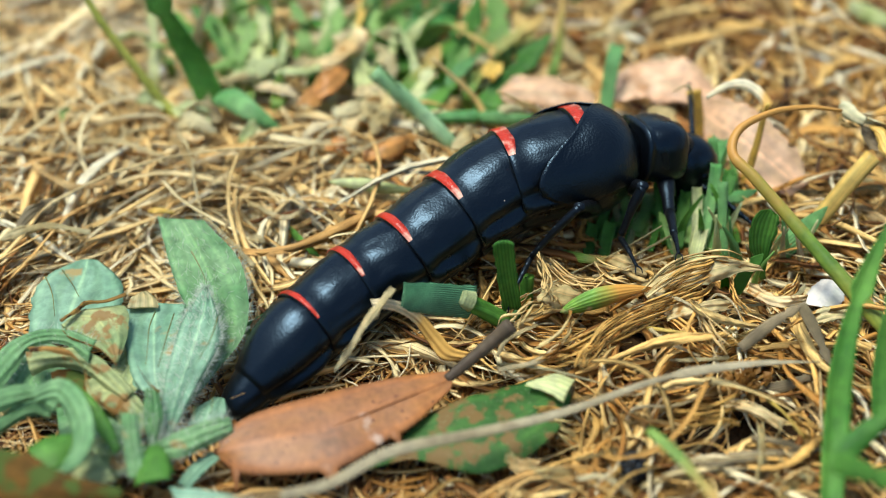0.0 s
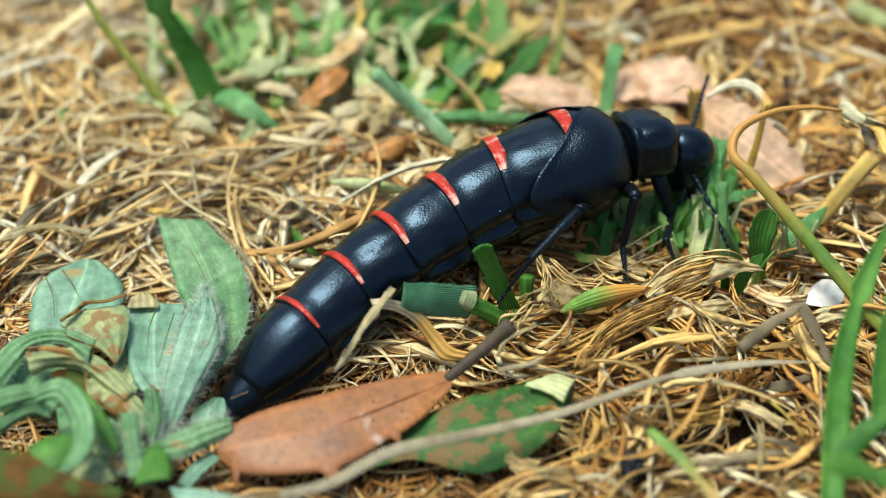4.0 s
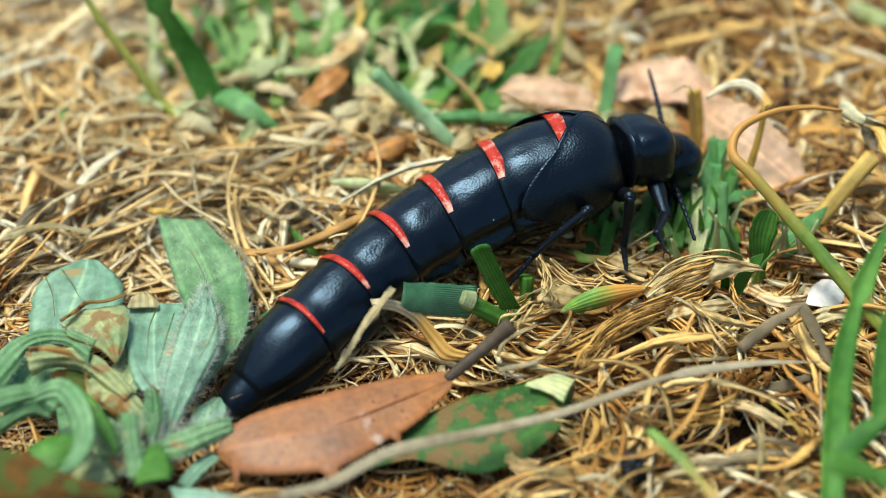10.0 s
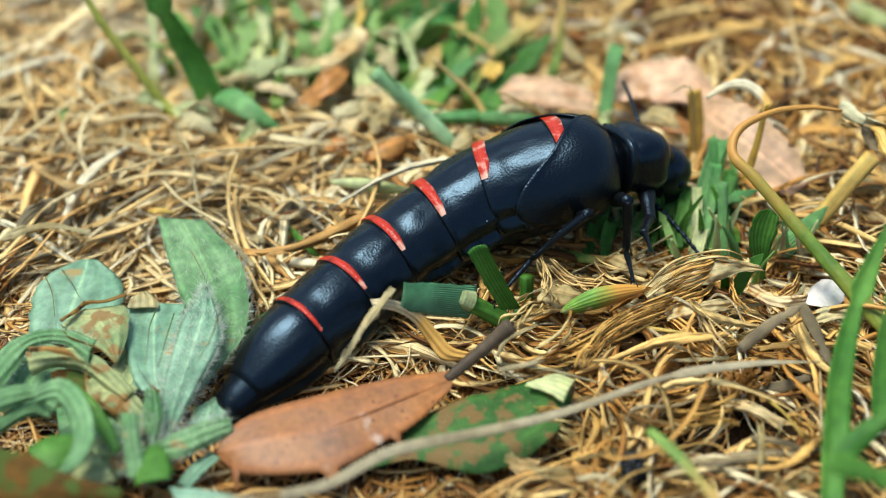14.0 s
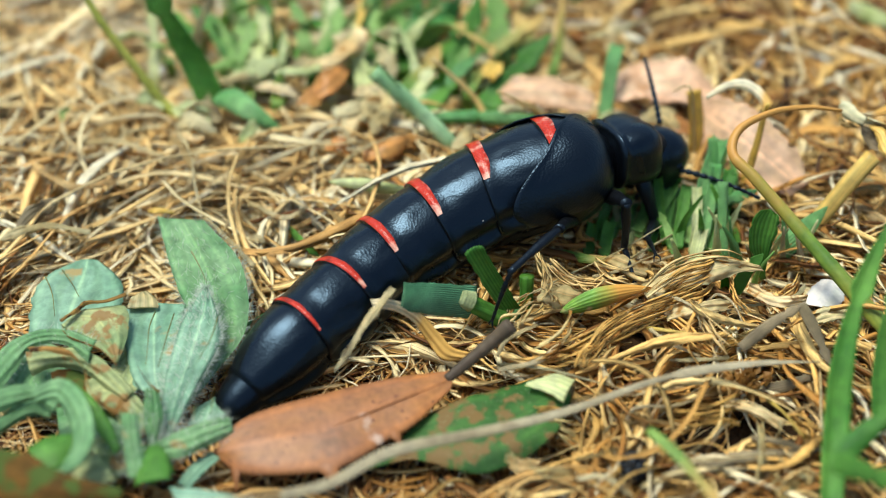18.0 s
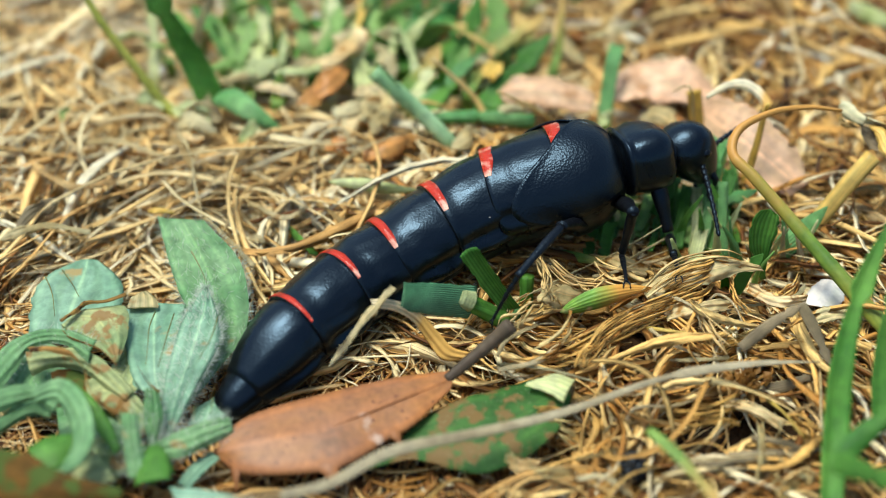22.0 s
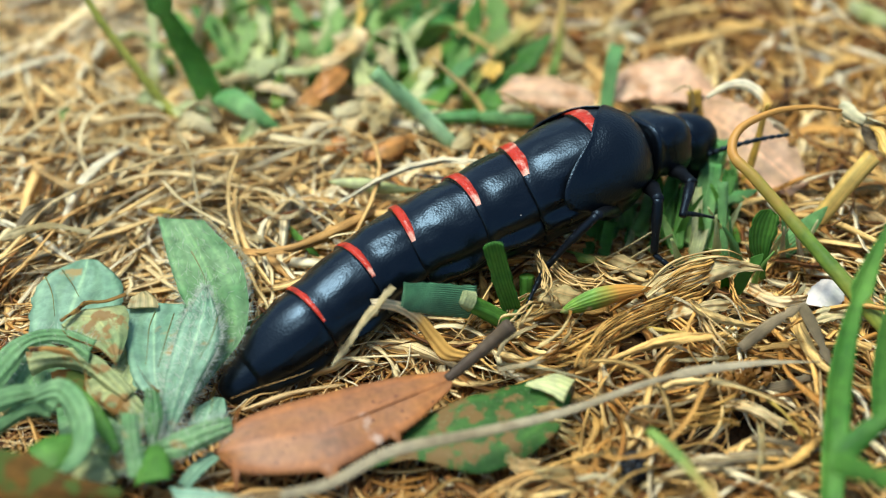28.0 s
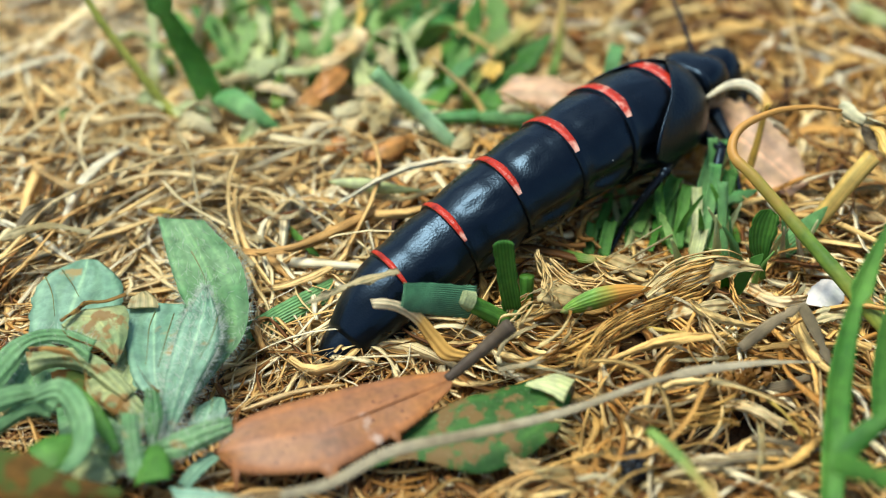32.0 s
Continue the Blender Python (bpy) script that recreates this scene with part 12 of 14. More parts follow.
    walk(BEETLE["fr_tarsus"], [
        (0, pose(0.02340, 0.09158, 0.00903, 0.0, -13.5, -93.2)), (0.5, pose(0.02328, 0.09076, 0.00978, 0.0, -13.5, -92.5)),
        (1, pose(0.02328, 0.09041, 0.01009, 0.0, -13.5, -91.7)), (1.5, pose(0.02452, 0.09506, 0.00548, 0.0, -13.7, -91.7)),
        (2, pose(0.02459, 0.09509, 0.00504, 0.0, -13.9, -91.8)), (2.5, pose(0.02445, 0.09435, 0.00531, 0.0, -14.1, -91.8)),
        (3, pose(0.02439, 0.09391, 0.00532, 0.0, -14.3, -91.9)), (3.5, pose(0.02390, 0.09384, 0.00552, 0.0, -15.0, -90.4)),
        (5.5, pose(0.02198, 0.09349, 0.00638, -0.0, -17.4, -84.3)), (6, pose(0.02149, 0.09336, 0.00663, -0.0, -17.9, -82.7)),
        (7, pose(0.02275, 0.09378, 0.00644, -0.0, -16.0, -87.3)), (8, pose(0.02393, 0.09390, 0.00653, 0.0, -13.7, -91.6)),
        (9, pose(0.02328, 0.09451, 0.00611, 0.0, -15.1, -90.1)), (9.5, pose(0.02210, 0.09133, 0.00907, -0.0, -15.8, -89.3)),
        (10, pose(0.02162, 0.09091, 0.00951, -0.0, -16.5, -88.5)), (11, pose(0.02084, 0.09090, 0.00965, -0.0, -17.9, -86.9)),
        (11.5, pose(0.02065, 0.09048, 0.01003, -0.0, -17.9, -87.5)), (12, pose(0.02049, 0.09019, 0.01029, -0.0, -17.9, -88.2)),
        (13, pose(0.02043, 0.09076, 0.00977, -0.0, -17.9, -89.5)), (14, pose(0.02017, 0.09045, 0.01006, 0.0, -18.0, -90.8)),
        (14.5, pose(0.02024, 0.09054, 0.00987, 0.0, -18.0, -90.3)), (16.5, pose(0.02049, 0.09082, 0.00924, -0.0, -18.2, -88.3)),
        (17, pose(0.02059, 0.09109, 0.00890, -0.0, -18.2, -87.8)), (17.5, pose(0.02170, 0.09575, 0.00454, -0.0, -18.2, -87.3)),
        (18, pose(0.02145, 0.09444, 0.00563, -0.0, -18.2, -86.8)), (18.5, pose(0.02144, 0.09504, 0.00566, -0.0, -16.1, -85.6)),
        (19, pose(0.02059, 0.09184, 0.00911, -0.0, -14.0, -84.3)), (19.5, pose(0.02044, 0.09179, 0.00969, -0.0, -11.7, -83.1)),
        (20, pose(0.02040, 0.09217, 0.00989, -0.0, -9.4, -81.8)), (20.5, pose(0.02113, 0.09014, 0.01026, -0.0, -6.8, -82.5)),
        (21, pose(0.02323, 0.09382, 0.00541, -0.0, -4.7, -83.3)), (21.5, pose(0.02294, 0.09040, 0.00778, -0.0, -10.2, -88.4)),
        (22, pose(0.02353, 0.09050, 0.00690, 0.0, -15.1, -93.5)), (22.5, pose(0.02520, 0.09201, 0.00767, 0.0, -16.2, -91.8)),
        (23, pose(0.02630, 0.09145, 0.01030, 0.0, -17.4, -90.0)), (23.5, pose(0.02673, 0.09595, 0.00688, -0.0, -24.6, -67.2)),
        (24, pose(0.02594, 0.09619, 0.00726, 0.0, 18.4, 15.8)), (25, pose(0.02497, 0.09368, 0.00948, 0.0, 19.1, 20.6)),
        (25.5, pose(0.02489, 0.09362, 0.00955, 0.0, 20.3, 21.0)), (27.5, pose(0.02457, 0.09334, 0.00990, 0.0, 25.0, 22.4)),
        (28, pose(0.02454, 0.09345, 0.00983, 0.0, 26.0, 22.6)), (29, pose(0.02575, 0.09722, 0.00644, 0.0, 25.2, 22.0)),
        (29.5, pose(0.02575, 0.09678, 0.00678, 0.0, 26.2, 24.3)), (30, pose(0.02596, 0.09718, 0.00639, -0.0, -29.1, -51.2)),
        (30.3, pose(0.02602, 0.09724, 0.00918, 0.0, 30.5, 24.6)), (30.5, pose(0.02642, 0.09866, 0.00985, 0.0, 32.3, 22.4)),
        (31, pose(0.02764, 0.10297, 0.01098, 0.0, 36.0, 15.4)), (31.5, pose(0.02983, 0.10355, 0.00916, -0.0, -6.1, -74.3)),
        (31.7, pose(0.03062, 0.10342, 0.00872, -0.0, -3.6, -81.6)), (32, pose(0.03257, 0.10571, 0.00602, 0.0, 1.5, -91.5))])
    walk(BEETLE["fl_femur"], [
        (0, pose(0.02217, 0.10549, 0.00917, 0.0, 60.1, 164.9)), (1, pose(0.02273, 0.10437, 0.00925, 0.0, 54.3, 167.2)),
        (2, pose(0.02212, 0.10448, 0.00977, -27.0, 80.4, 15.7)), (3, pose(0.02164, 0.10433, 0.00998, -20.9, 76.3, 21.8)),
        (3.5, pose(0.02139, 0.10443, 0.01004, -20.2, 76.6, 22.6)), (5.5, pose(0.02067, 0.10434, 0.01061, -27.6, 80.4, 15.1)),
        (7, pose(0.02106, 0.10397, 0.01089, 0.0, 74.5, 4.9)), (9, pose(0.02112, 0.10423, 0.01065, -0.0, 67.8, -11.9)),
        (12, pose(0.01979, 0.10457, 0.00972, 0.0, 75.7, 145.7)), (14.5, pose(0.02042, 0.10225, 0.00889, 0.0, 56.0, 139.4)),
        (16.5, pose(0.01968, 0.10452, 0.00805, 0.0, 65.3, 140.8)), (18, pose(0.01976, 0.10406, 0.00930, 0.0, 75.1, 24.8)),
        (20, pose(0.02124, 0.10479, 0.00931, 0.0, 64.9, 163.2)), (21, pose(0.02224, 0.10341, 0.00790, 0.0, 57.4, 163.6)),
        (22, pose(0.02148, 0.10162, 0.01065, -8.1, 77.5, 36.1)), (22.5, pose(0.01951, 0.09940, 0.01021, 0.0, 36.6, 20.4)),
        (23, pose(0.02115, 0.09944, 0.01241, 0.0, 71.2, 24.5)), (23.5, pose(0.02232, 0.10275, 0.01012, 0.0, 68.5, 113.2)),
        (24, pose(0.02350, 0.10359, 0.00938, 0.0, 63.7, 155.7)), (25.5, pose(0.02273, 0.10604, 0.00859, 0.0, 58.7, 163.5)),
        (27.5, pose(0.02278, 0.10535, 0.00901, 0.0, 59.2, 151.5)), (29, pose(0.02287, 0.10533, 0.00863, 0.0, 56.8, 158.0)),
        (30, pose(0.02318, 0.10575, 0.01119, 0.0, 62.7, 169.0)), (30.5, pose(0.02197, 0.11029, 0.01126, 0.0, 65.1, -177.9)),
        (31, pose(0.02294, 0.11473, 0.00981, 0.0, 51.5, -156.7)), (32, pose(0.02835, 0.11702, 0.00816, 0.0, 52.5, -178.8))])
    walk(BEETLE["fl_tibia"], [
        (0, pose(0.02040, 0.10596, 0.00599, 0.0, -0.0, 143.1)), (1, pose(0.02069, 0.10484, 0.00633, 0.0, -0.0, 134.9)),
        (2, pose(0.02296, 0.10472, 0.00461, 0.0, -8.8, 155.5)), (3, pose(0.02276, 0.10478, 0.00504, 0.0, -5.7, 155.5)),
        (3.5, pose(0.02248, 0.10488, 0.00508, 0.0, -8.6, 157.4)), (5.5, pose(0.02152, 0.10457, 0.00544, 0.0, -2.3, 164.1)),
        (7, pose(0.02249, 0.10409, 0.00571, 0.0, -4.2, 160.1)), (9, pose(0.02319, 0.10380, 0.00548, 0.0, -6.7, 155.6)),
        (12, pose(0.01892, 0.10516, 0.00560, 0.0, -0.0, 159.0)), (14.5, pose(0.01901, 0.10345, 0.00615, 0.0, -0.0, 157.6)),
        (16.5, pose(0.01868, 0.10534, 0.00522, 0.0, -0.0, 162.6)), (18, pose(0.02096, 0.10461, 0.00431, 0.0, -17.9, 166.8)),
        (20, pose(0.01949, 0.10532, 0.00540, 0.0, -0.0, -175.0)), (21, pose(0.02051, 0.10392, 0.00509, 0.0, -0.0, -151.9)),
        (22, pose(0.02241, 0.10230, 0.00545, 0.0, -0.0, 129.3)), (22.5, pose(0.02391, 0.10104, 0.00673, 0.0, -0.0, 100.7)),
        (23, pose(0.02299, 0.10028, 0.00649, -0.0, -0.0, -5.7)), (23.5, pose(0.02163, 0.10436, 0.00569, 0.0, -0.0, 21.5)),
        (24, pose(0.02170, 0.10440, 0.00540, 0.0, -0.0, 32.6)), (25.5, pose(0.02094, 0.10657, 0.00551, 0.0, -0.0, 166.4)),
        (27.5, pose(0.02127, 0.10616, 0.00613, 0.0, -0.0, 177.4)), (29, pose(0.02120, 0.10600, 0.00588, 0.0, -0.0, 112.7)),
        (30, pose(0.02077, 0.10622, 0.00644, 0.0, 4.7, 108.4)), (30.5, pose(0.01975, 0.11021, 0.00647, 0.0, -0.0, -168.8)),
        (31, pose(0.02046, 0.11366, 0.00642, 0.0, -0.0, -161.4)), (32, pose(0.02618, 0.11697, 0.00533, 0.0, -0.0, -165.1))])
    walk(BEETLE["fl_tarsus"], [
        (0, pose(0.01848, 0.10741, 0.00599, 0.0, -59.9, 144.1)), (1, pose(0.01908, 0.10645, 0.00633, 0.0, -65.2, 135.1)),
        (2, pose(0.02044, 0.10586, 0.00504, 0.0, -22.3, 151.1)), (3, pose(0.02020, 0.10595, 0.00532, 0.0, -23.4, 146.8)),
        (3.5, pose(0.01982, 0.10599, 0.00552, 0.0, -25.0, 143.1)), (5.5, pose(0.01851, 0.10543, 0.00557, 0.0, -44.5, 126.6)),
        (7, pose(0.01964, 0.10512, 0.00594, 0.0, -37.5, 129.4)), (9, pose(0.02053, 0.10501, 0.00583, 0.0, -31.9, 132.4)),
        (12, pose(0.01630, 0.10617, 0.00560, 0.0, -71.0, 129.3)), (14.5, pose(0.01650, 0.10448, 0.00615, 0.0, -67.0, 133.7)),
        (16.5, pose(0.01594, 0.10620, 0.00522, 0.0, -68.2, 134.3)), (18, pose(0.01793, 0.10533, 0.00532, 0.0, -36.8, 135.7)),
        (20, pose(0.01577, 0.10500, 0.00540, 0.0, -67.8, 132.1)), (21, pose(0.02033, 0.10382, 0.00509, 0.0, -16.9, 124.6)),
        (22, pose(0.02098, 0.10404, 0.00545, 0.0, -49.2, 127.5)), (22.5, pose(0.02352, 0.10309, 0.00673, 0.0, -45.2, 118.9)),
        (23, pose(0.02582, 0.10000, 0.00649, 0.0, -69.0, 99.6)), (23.5, pose(0.02347, 0.10508, 0.00569, 0.0, -57.0, 103.3)),
        (24, pose(0.02245, 0.10488, 0.00540, 0.0, -5.5, 24.9)), (25.5, pose(0.01825, 0.10722, 0.00551, 0.0, -28.9, 28.5)),
        (27.5, pose(0.01810, 0.10630, 0.00613, 0.0, -23.1, 28.6)), (29, pose(0.02112, 0.10619, 0.00588, 0.0, 18.5, 30.0)),
        (30, pose(0.02060, 0.10672, 0.00639, 0.0, -46.9, 100.9)), (30.5, pose(0.01677, 0.10962, 0.00647, 0.0, -13.6, 51.1)),
        (31, pose(0.01733, 0.11261, 0.00642, 0.0, -28.3, 63.9)), (32, pose(0.02291, 0.11610, 0.00533, 0.0, -9.8, -164.2))])
    walk(BEETLE["mr_femur"], [
        (0, pose(0.01997, 0.09782, 0.00952, -0.0, -42.0, -89.6)), (0.5, pose(0.01986, 0.09750, 0.00982, -0.0, -41.2, -87.9)),
        (1, pose(0.02024, 0.09681, 0.00983, 0.0, -45.0, -93.2)), (1.5, pose(0.02073, 0.09683, 0.01049, 0.0, -37.4, -101.5)),
        (2, pose(0.02030, 0.09737, 0.00990, 0.0, -37.0, -96.2)), (2.5, pose(0.01992, 0.09707, 0.01004, 0.0, -36.2, -93.9)),
        (3, pose(0.01982, 0.09707, 0.00995, 0.0, -35.1, -94.2)), (3.5, pose(0.01950, 0.09718, 0.00997, 0.0, -33.8, -92.1)),
        (5.5, pose(0.01862, 0.09718, 0.00944, -0.0, -35.9, -89.1)), (6, pose(0.01837, 0.09716, 0.00963, -0.0, -34.1, -88.4)),
        (7, pose(0.01879, 0.09693, 0.00972, 0.0, -36.4, -90.5)), (8, pose(0.01902, 0.09664, 0.00993, 0.0, -38.0, -90.6)),
        (9, pose(0.01892, 0.09695, 0.00957, 0.0, -37.8, -90.7)), (9.5, pose(0.01893, 0.09713, 0.00926, 0.0, -38.6, -91.4)),
        (10, pose(0.01859, 0.09725, 0.00916, -0.0, -38.0, -88.1)), (11, pose(0.01815, 0.09746, 0.00891, -0.0, -37.5, -84.2)),
        (11.5, pose(0.01782, 0.09717, 0.00887, -0.0, -38.9, -80.5)), (12, pose(0.01770, 0.09701, 0.00904, -0.0, -38.2, -79.6)),
        (13, pose(0.01795, 0.09732, 0.00853, -0.0, -39.3, -82.2)), (14, pose(0.01793, 0.09582, 0.00956, -0.0, -40.5, -85.9)),
        (14.5, pose(0.01780, 0.09594, 0.00951, -0.0, -39.7, -84.2)), (16.5, pose(0.01762, 0.09728, 0.00809, -0.0, -39.8, -78.8)),
        (17, pose(0.01769, 0.09740, 0.00771, -0.0, -41.7, -79.0)), (17.5, pose(0.01766, 0.09750, 0.00790, -0.0, -39.2, -79.2)),
        (18, pose(0.01749, 0.09720, 0.00888, -0.0, -33.5, -79.6)), (18.5, pose(0.01782, 0.09669, 0.00907, -0.0, -37.7, -81.3)),
        (19, pose(0.01814, 0.09673, 0.00918, -0.0, -39.0, -82.5)), (19.5, pose(0.01852, 0.09729, 0.00906, -0.0, -38.6, -83.6)),
        (20, pose(0.01912, 0.09726, 0.00883, -0.0, -42.9, -88.0)), (20.5, pose(0.01860, 0.09673, 0.00906, -0.0, -39.3, -76.3)),
        (21, pose(0.01986, 0.09600, 0.00817, -0.0, -47.1, -86.4)), (21.5, pose(0.01948, 0.09626, 0.00854, -0.0, -38.4, -89.4)),
        (22, pose(0.01840, 0.09467, 0.01022, -0.0, -31.9, -87.4)), (22.5, pose(0.01596, 0.09388, 0.01174, -0.0, -15.5, -59.4)),
        (23, pose(0.01717, 0.09243, 0.01184, -0.0, -24.7, -73.5)), (23.5, pose(0.02000, 0.09601, 0.01016, -0.0, -25.8, -87.2)),
        (24, pose(0.02141, 0.09670, 0.00949, -0.0, -37.2, -89.8)), (25, pose(0.02161, 0.09879, 0.00875, -0.0, -27.6, -87.7)),
        (25.5, pose(0.02143, 0.09865, 0.00916, -0.0, -25.7, -86.4)), (27.5, pose(0.02148, 0.09810, 0.00976, -0.0, -25.9, -88.6)),
        (28, pose(0.02154, 0.09814, 0.00973, -0.0, -26.0, -89.1)), (29, pose(0.02169, 0.09821, 0.00944, 0.0, -28.4, -91.0)),
        (29.5, pose(0.02171, 0.09821, 0.00998, 0.0, -24.6, -92.0)), (30, pose(0.02183, 0.09858, 0.01080, 0.0, -15.9, -93.2)),
        (30.3, pose(0.02228, 0.10125, 0.01037, -0.0, -7.3, -88.4)), (30.5, pose(0.02233, 0.10295, 0.01021, -0.0, 0.1, -82.4)),
        (31, pose(0.02379, 0.10753, 0.00909, -0.0, 14.4, -79.1)), (31.5, pose(0.02638, 0.10866, 0.00885, -0.0, -0.3, -78.9)),
        (31.7, pose(0.02718, 0.10901, 0.00813, -0.0, -11.2, -75.9)), (32, pose(0.02848, 0.11004, 0.00742, -0.0, -19.6, -69.8))])
    walk(BEETLE["mr_tibia"], [
        (0, pose(0.02000, 0.09355, 0.01336, 0.0, 71.7, -150.0)), (0.5, pose(0.02002, 0.09318, 0.01360, 0.0, 73.2, -153.4)),
        (1, pose(0.02002, 0.09275, 0.01389, 0.0, 74.6, -157.6)), (1.5, pose(0.01982, 0.09236, 0.01398, 151.9, 76.3, -158.7)),
        (2, pose(0.01980, 0.09280, 0.01337, 156.3, 77.1, -155.1)), (2.5, pose(0.01960, 0.09243, 0.01345, 156.3, 78.8, -155.6)),
        (3, pose(0.01947, 0.09236, 0.01327, 158.5, 80.1, -154.1)), (3.5, pose(0.01932, 0.09238, 0.01318, 169.6, 80.5, -144.3)),
        (5.5, pose(0.01869, 0.09251, 0.01283, -146.5, 78.6, -105.8)), (6, pose(0.01851, 0.09239, 0.01286, -138.4, 77.7, -98.9)),
        (7, pose(0.01875, 0.09229, 0.01313, -147.9, 79.9, -106.5)), (8, pose(0.01897, 0.09211, 0.01347, -161.1, 81.8, -117.8)),
        (9, pose(0.01886, 0.09239, 0.01311, -150.5, 81.8, -108.2)), (9.5, pose(0.01882, 0.09261, 0.01286, -145.2, 81.5, -103.4)),
        (10, pose(0.01874, 0.09270, 0.01273, -140.2, 81.4, -98.8)), (11, pose(0.01861, 0.09289, 0.01243, -130.7, 80.9, -90.1)),
        (11.5, pose(0.01856, 0.09273, 0.01251, -126.2, 81.1, -85.8)), (12, pose(0.01851, 0.09254, 0.01261, -121.6, 81.3, -81.3)),
        (13, pose(0.01856, 0.09288, 0.01219, -114.7, 80.3, -75.3)), (14, pose(0.01825, 0.09147, 0.01329, -101.2, 81.7, -61.2)),
        (14.5, pose(0.01825, 0.09154, 0.01318, -98.6, 82.4, -58.1)), (16.5, pose(0.01849, 0.09291, 0.01181, -92.3, 83.8, -51.0)),
        (17, pose(0.01852, 0.09313, 0.01158, -88.8, 84.3, -47.1)), (17.5, pose(0.01850, 0.09307, 0.01158, -80.9, 85.0, -38.8)),
        (18, pose(0.01837, 0.09244, 0.01208, -61.8, 85.7, -19.0)), (18.5, pose(0.01851, 0.09218, 0.01260, -105.6, 85.9, -63.0)),
        (19, pose(0.01873, 0.09229, 0.01281, -135.7, 83.5, -93.6)), (19.5, pose(0.01903, 0.09281, 0.01266, -146.7, 79.4, -105.6)),
        (20, pose(0.01927, 0.09304, 0.01276, 0.0, 75.4, -110.9)), (20.5, pose(0.01965, 0.09240, 0.01271, 170.8, 78.1, -142.9)),
        (21, pose(0.02010, 0.09207, 0.01239, 0.0, 75.7, -171.7)), (21.5, pose(0.01953, 0.09173, 0.01213, 127.1, 80.6, 176.9)),
        (22, pose(0.01862, 0.08982, 0.01325, 85.0, 84.0, 133.5)), (22.5, pose(0.01874, 0.08918, 0.01325, 49.8, 85.4, 96.8)),
        (23, pose(0.01863, 0.08747, 0.01422, 14.8, 83.5, 60.7)), (23.5, pose(0.02025, 0.09080, 0.01268, -112.7, 82.2, -72.1)),
        (24, pose(0.02143, 0.09202, 0.01303, -0.0, 65.0, -88.9)), (25, pose(0.02181, 0.09356, 0.01149, -0.0, 64.7, -89.3)),
        (25.5, pose(0.02176, 0.09334, 0.01171, -0.0, 65.8, -89.4)), (27.5, pose(0.02161, 0.09279, 0.01234, 0.0, 68.3, -91.2)),
        (28, pose(0.02162, 0.09285, 0.01232, 0.0, 69.3, -91.6)), (29, pose(0.02160, 0.09302, 0.01225, 0.0, 63.8, -90.2)),
        (29.5, pose(0.02153, 0.09285, 0.01243, -0.0, 62.5, -89.1)), (30, pose(0.02151, 0.09292, 0.01241, -0.0, 60.4, -88.5)),
        (30.3, pose(0.02245, 0.09536, 0.01112, 0.0, 54.4, -94.1)), (30.5, pose(0.02311, 0.09710, 0.01019, 0.0, 60.5, -95.3)),
        (31, pose(0.02489, 0.10183, 0.00760, 0.0, 40.8, -103.1)), (31.5, pose(0.02752, 0.10283, 0.00888, 0.0, 35.8, -105.5)),
        (31.7, pose(0.02861, 0.10335, 0.00929, 0.0, 32.5, -106.5)), (32, pose(0.03042, 0.10474, 0.00943, 0.0, 29.0, -107.8))])
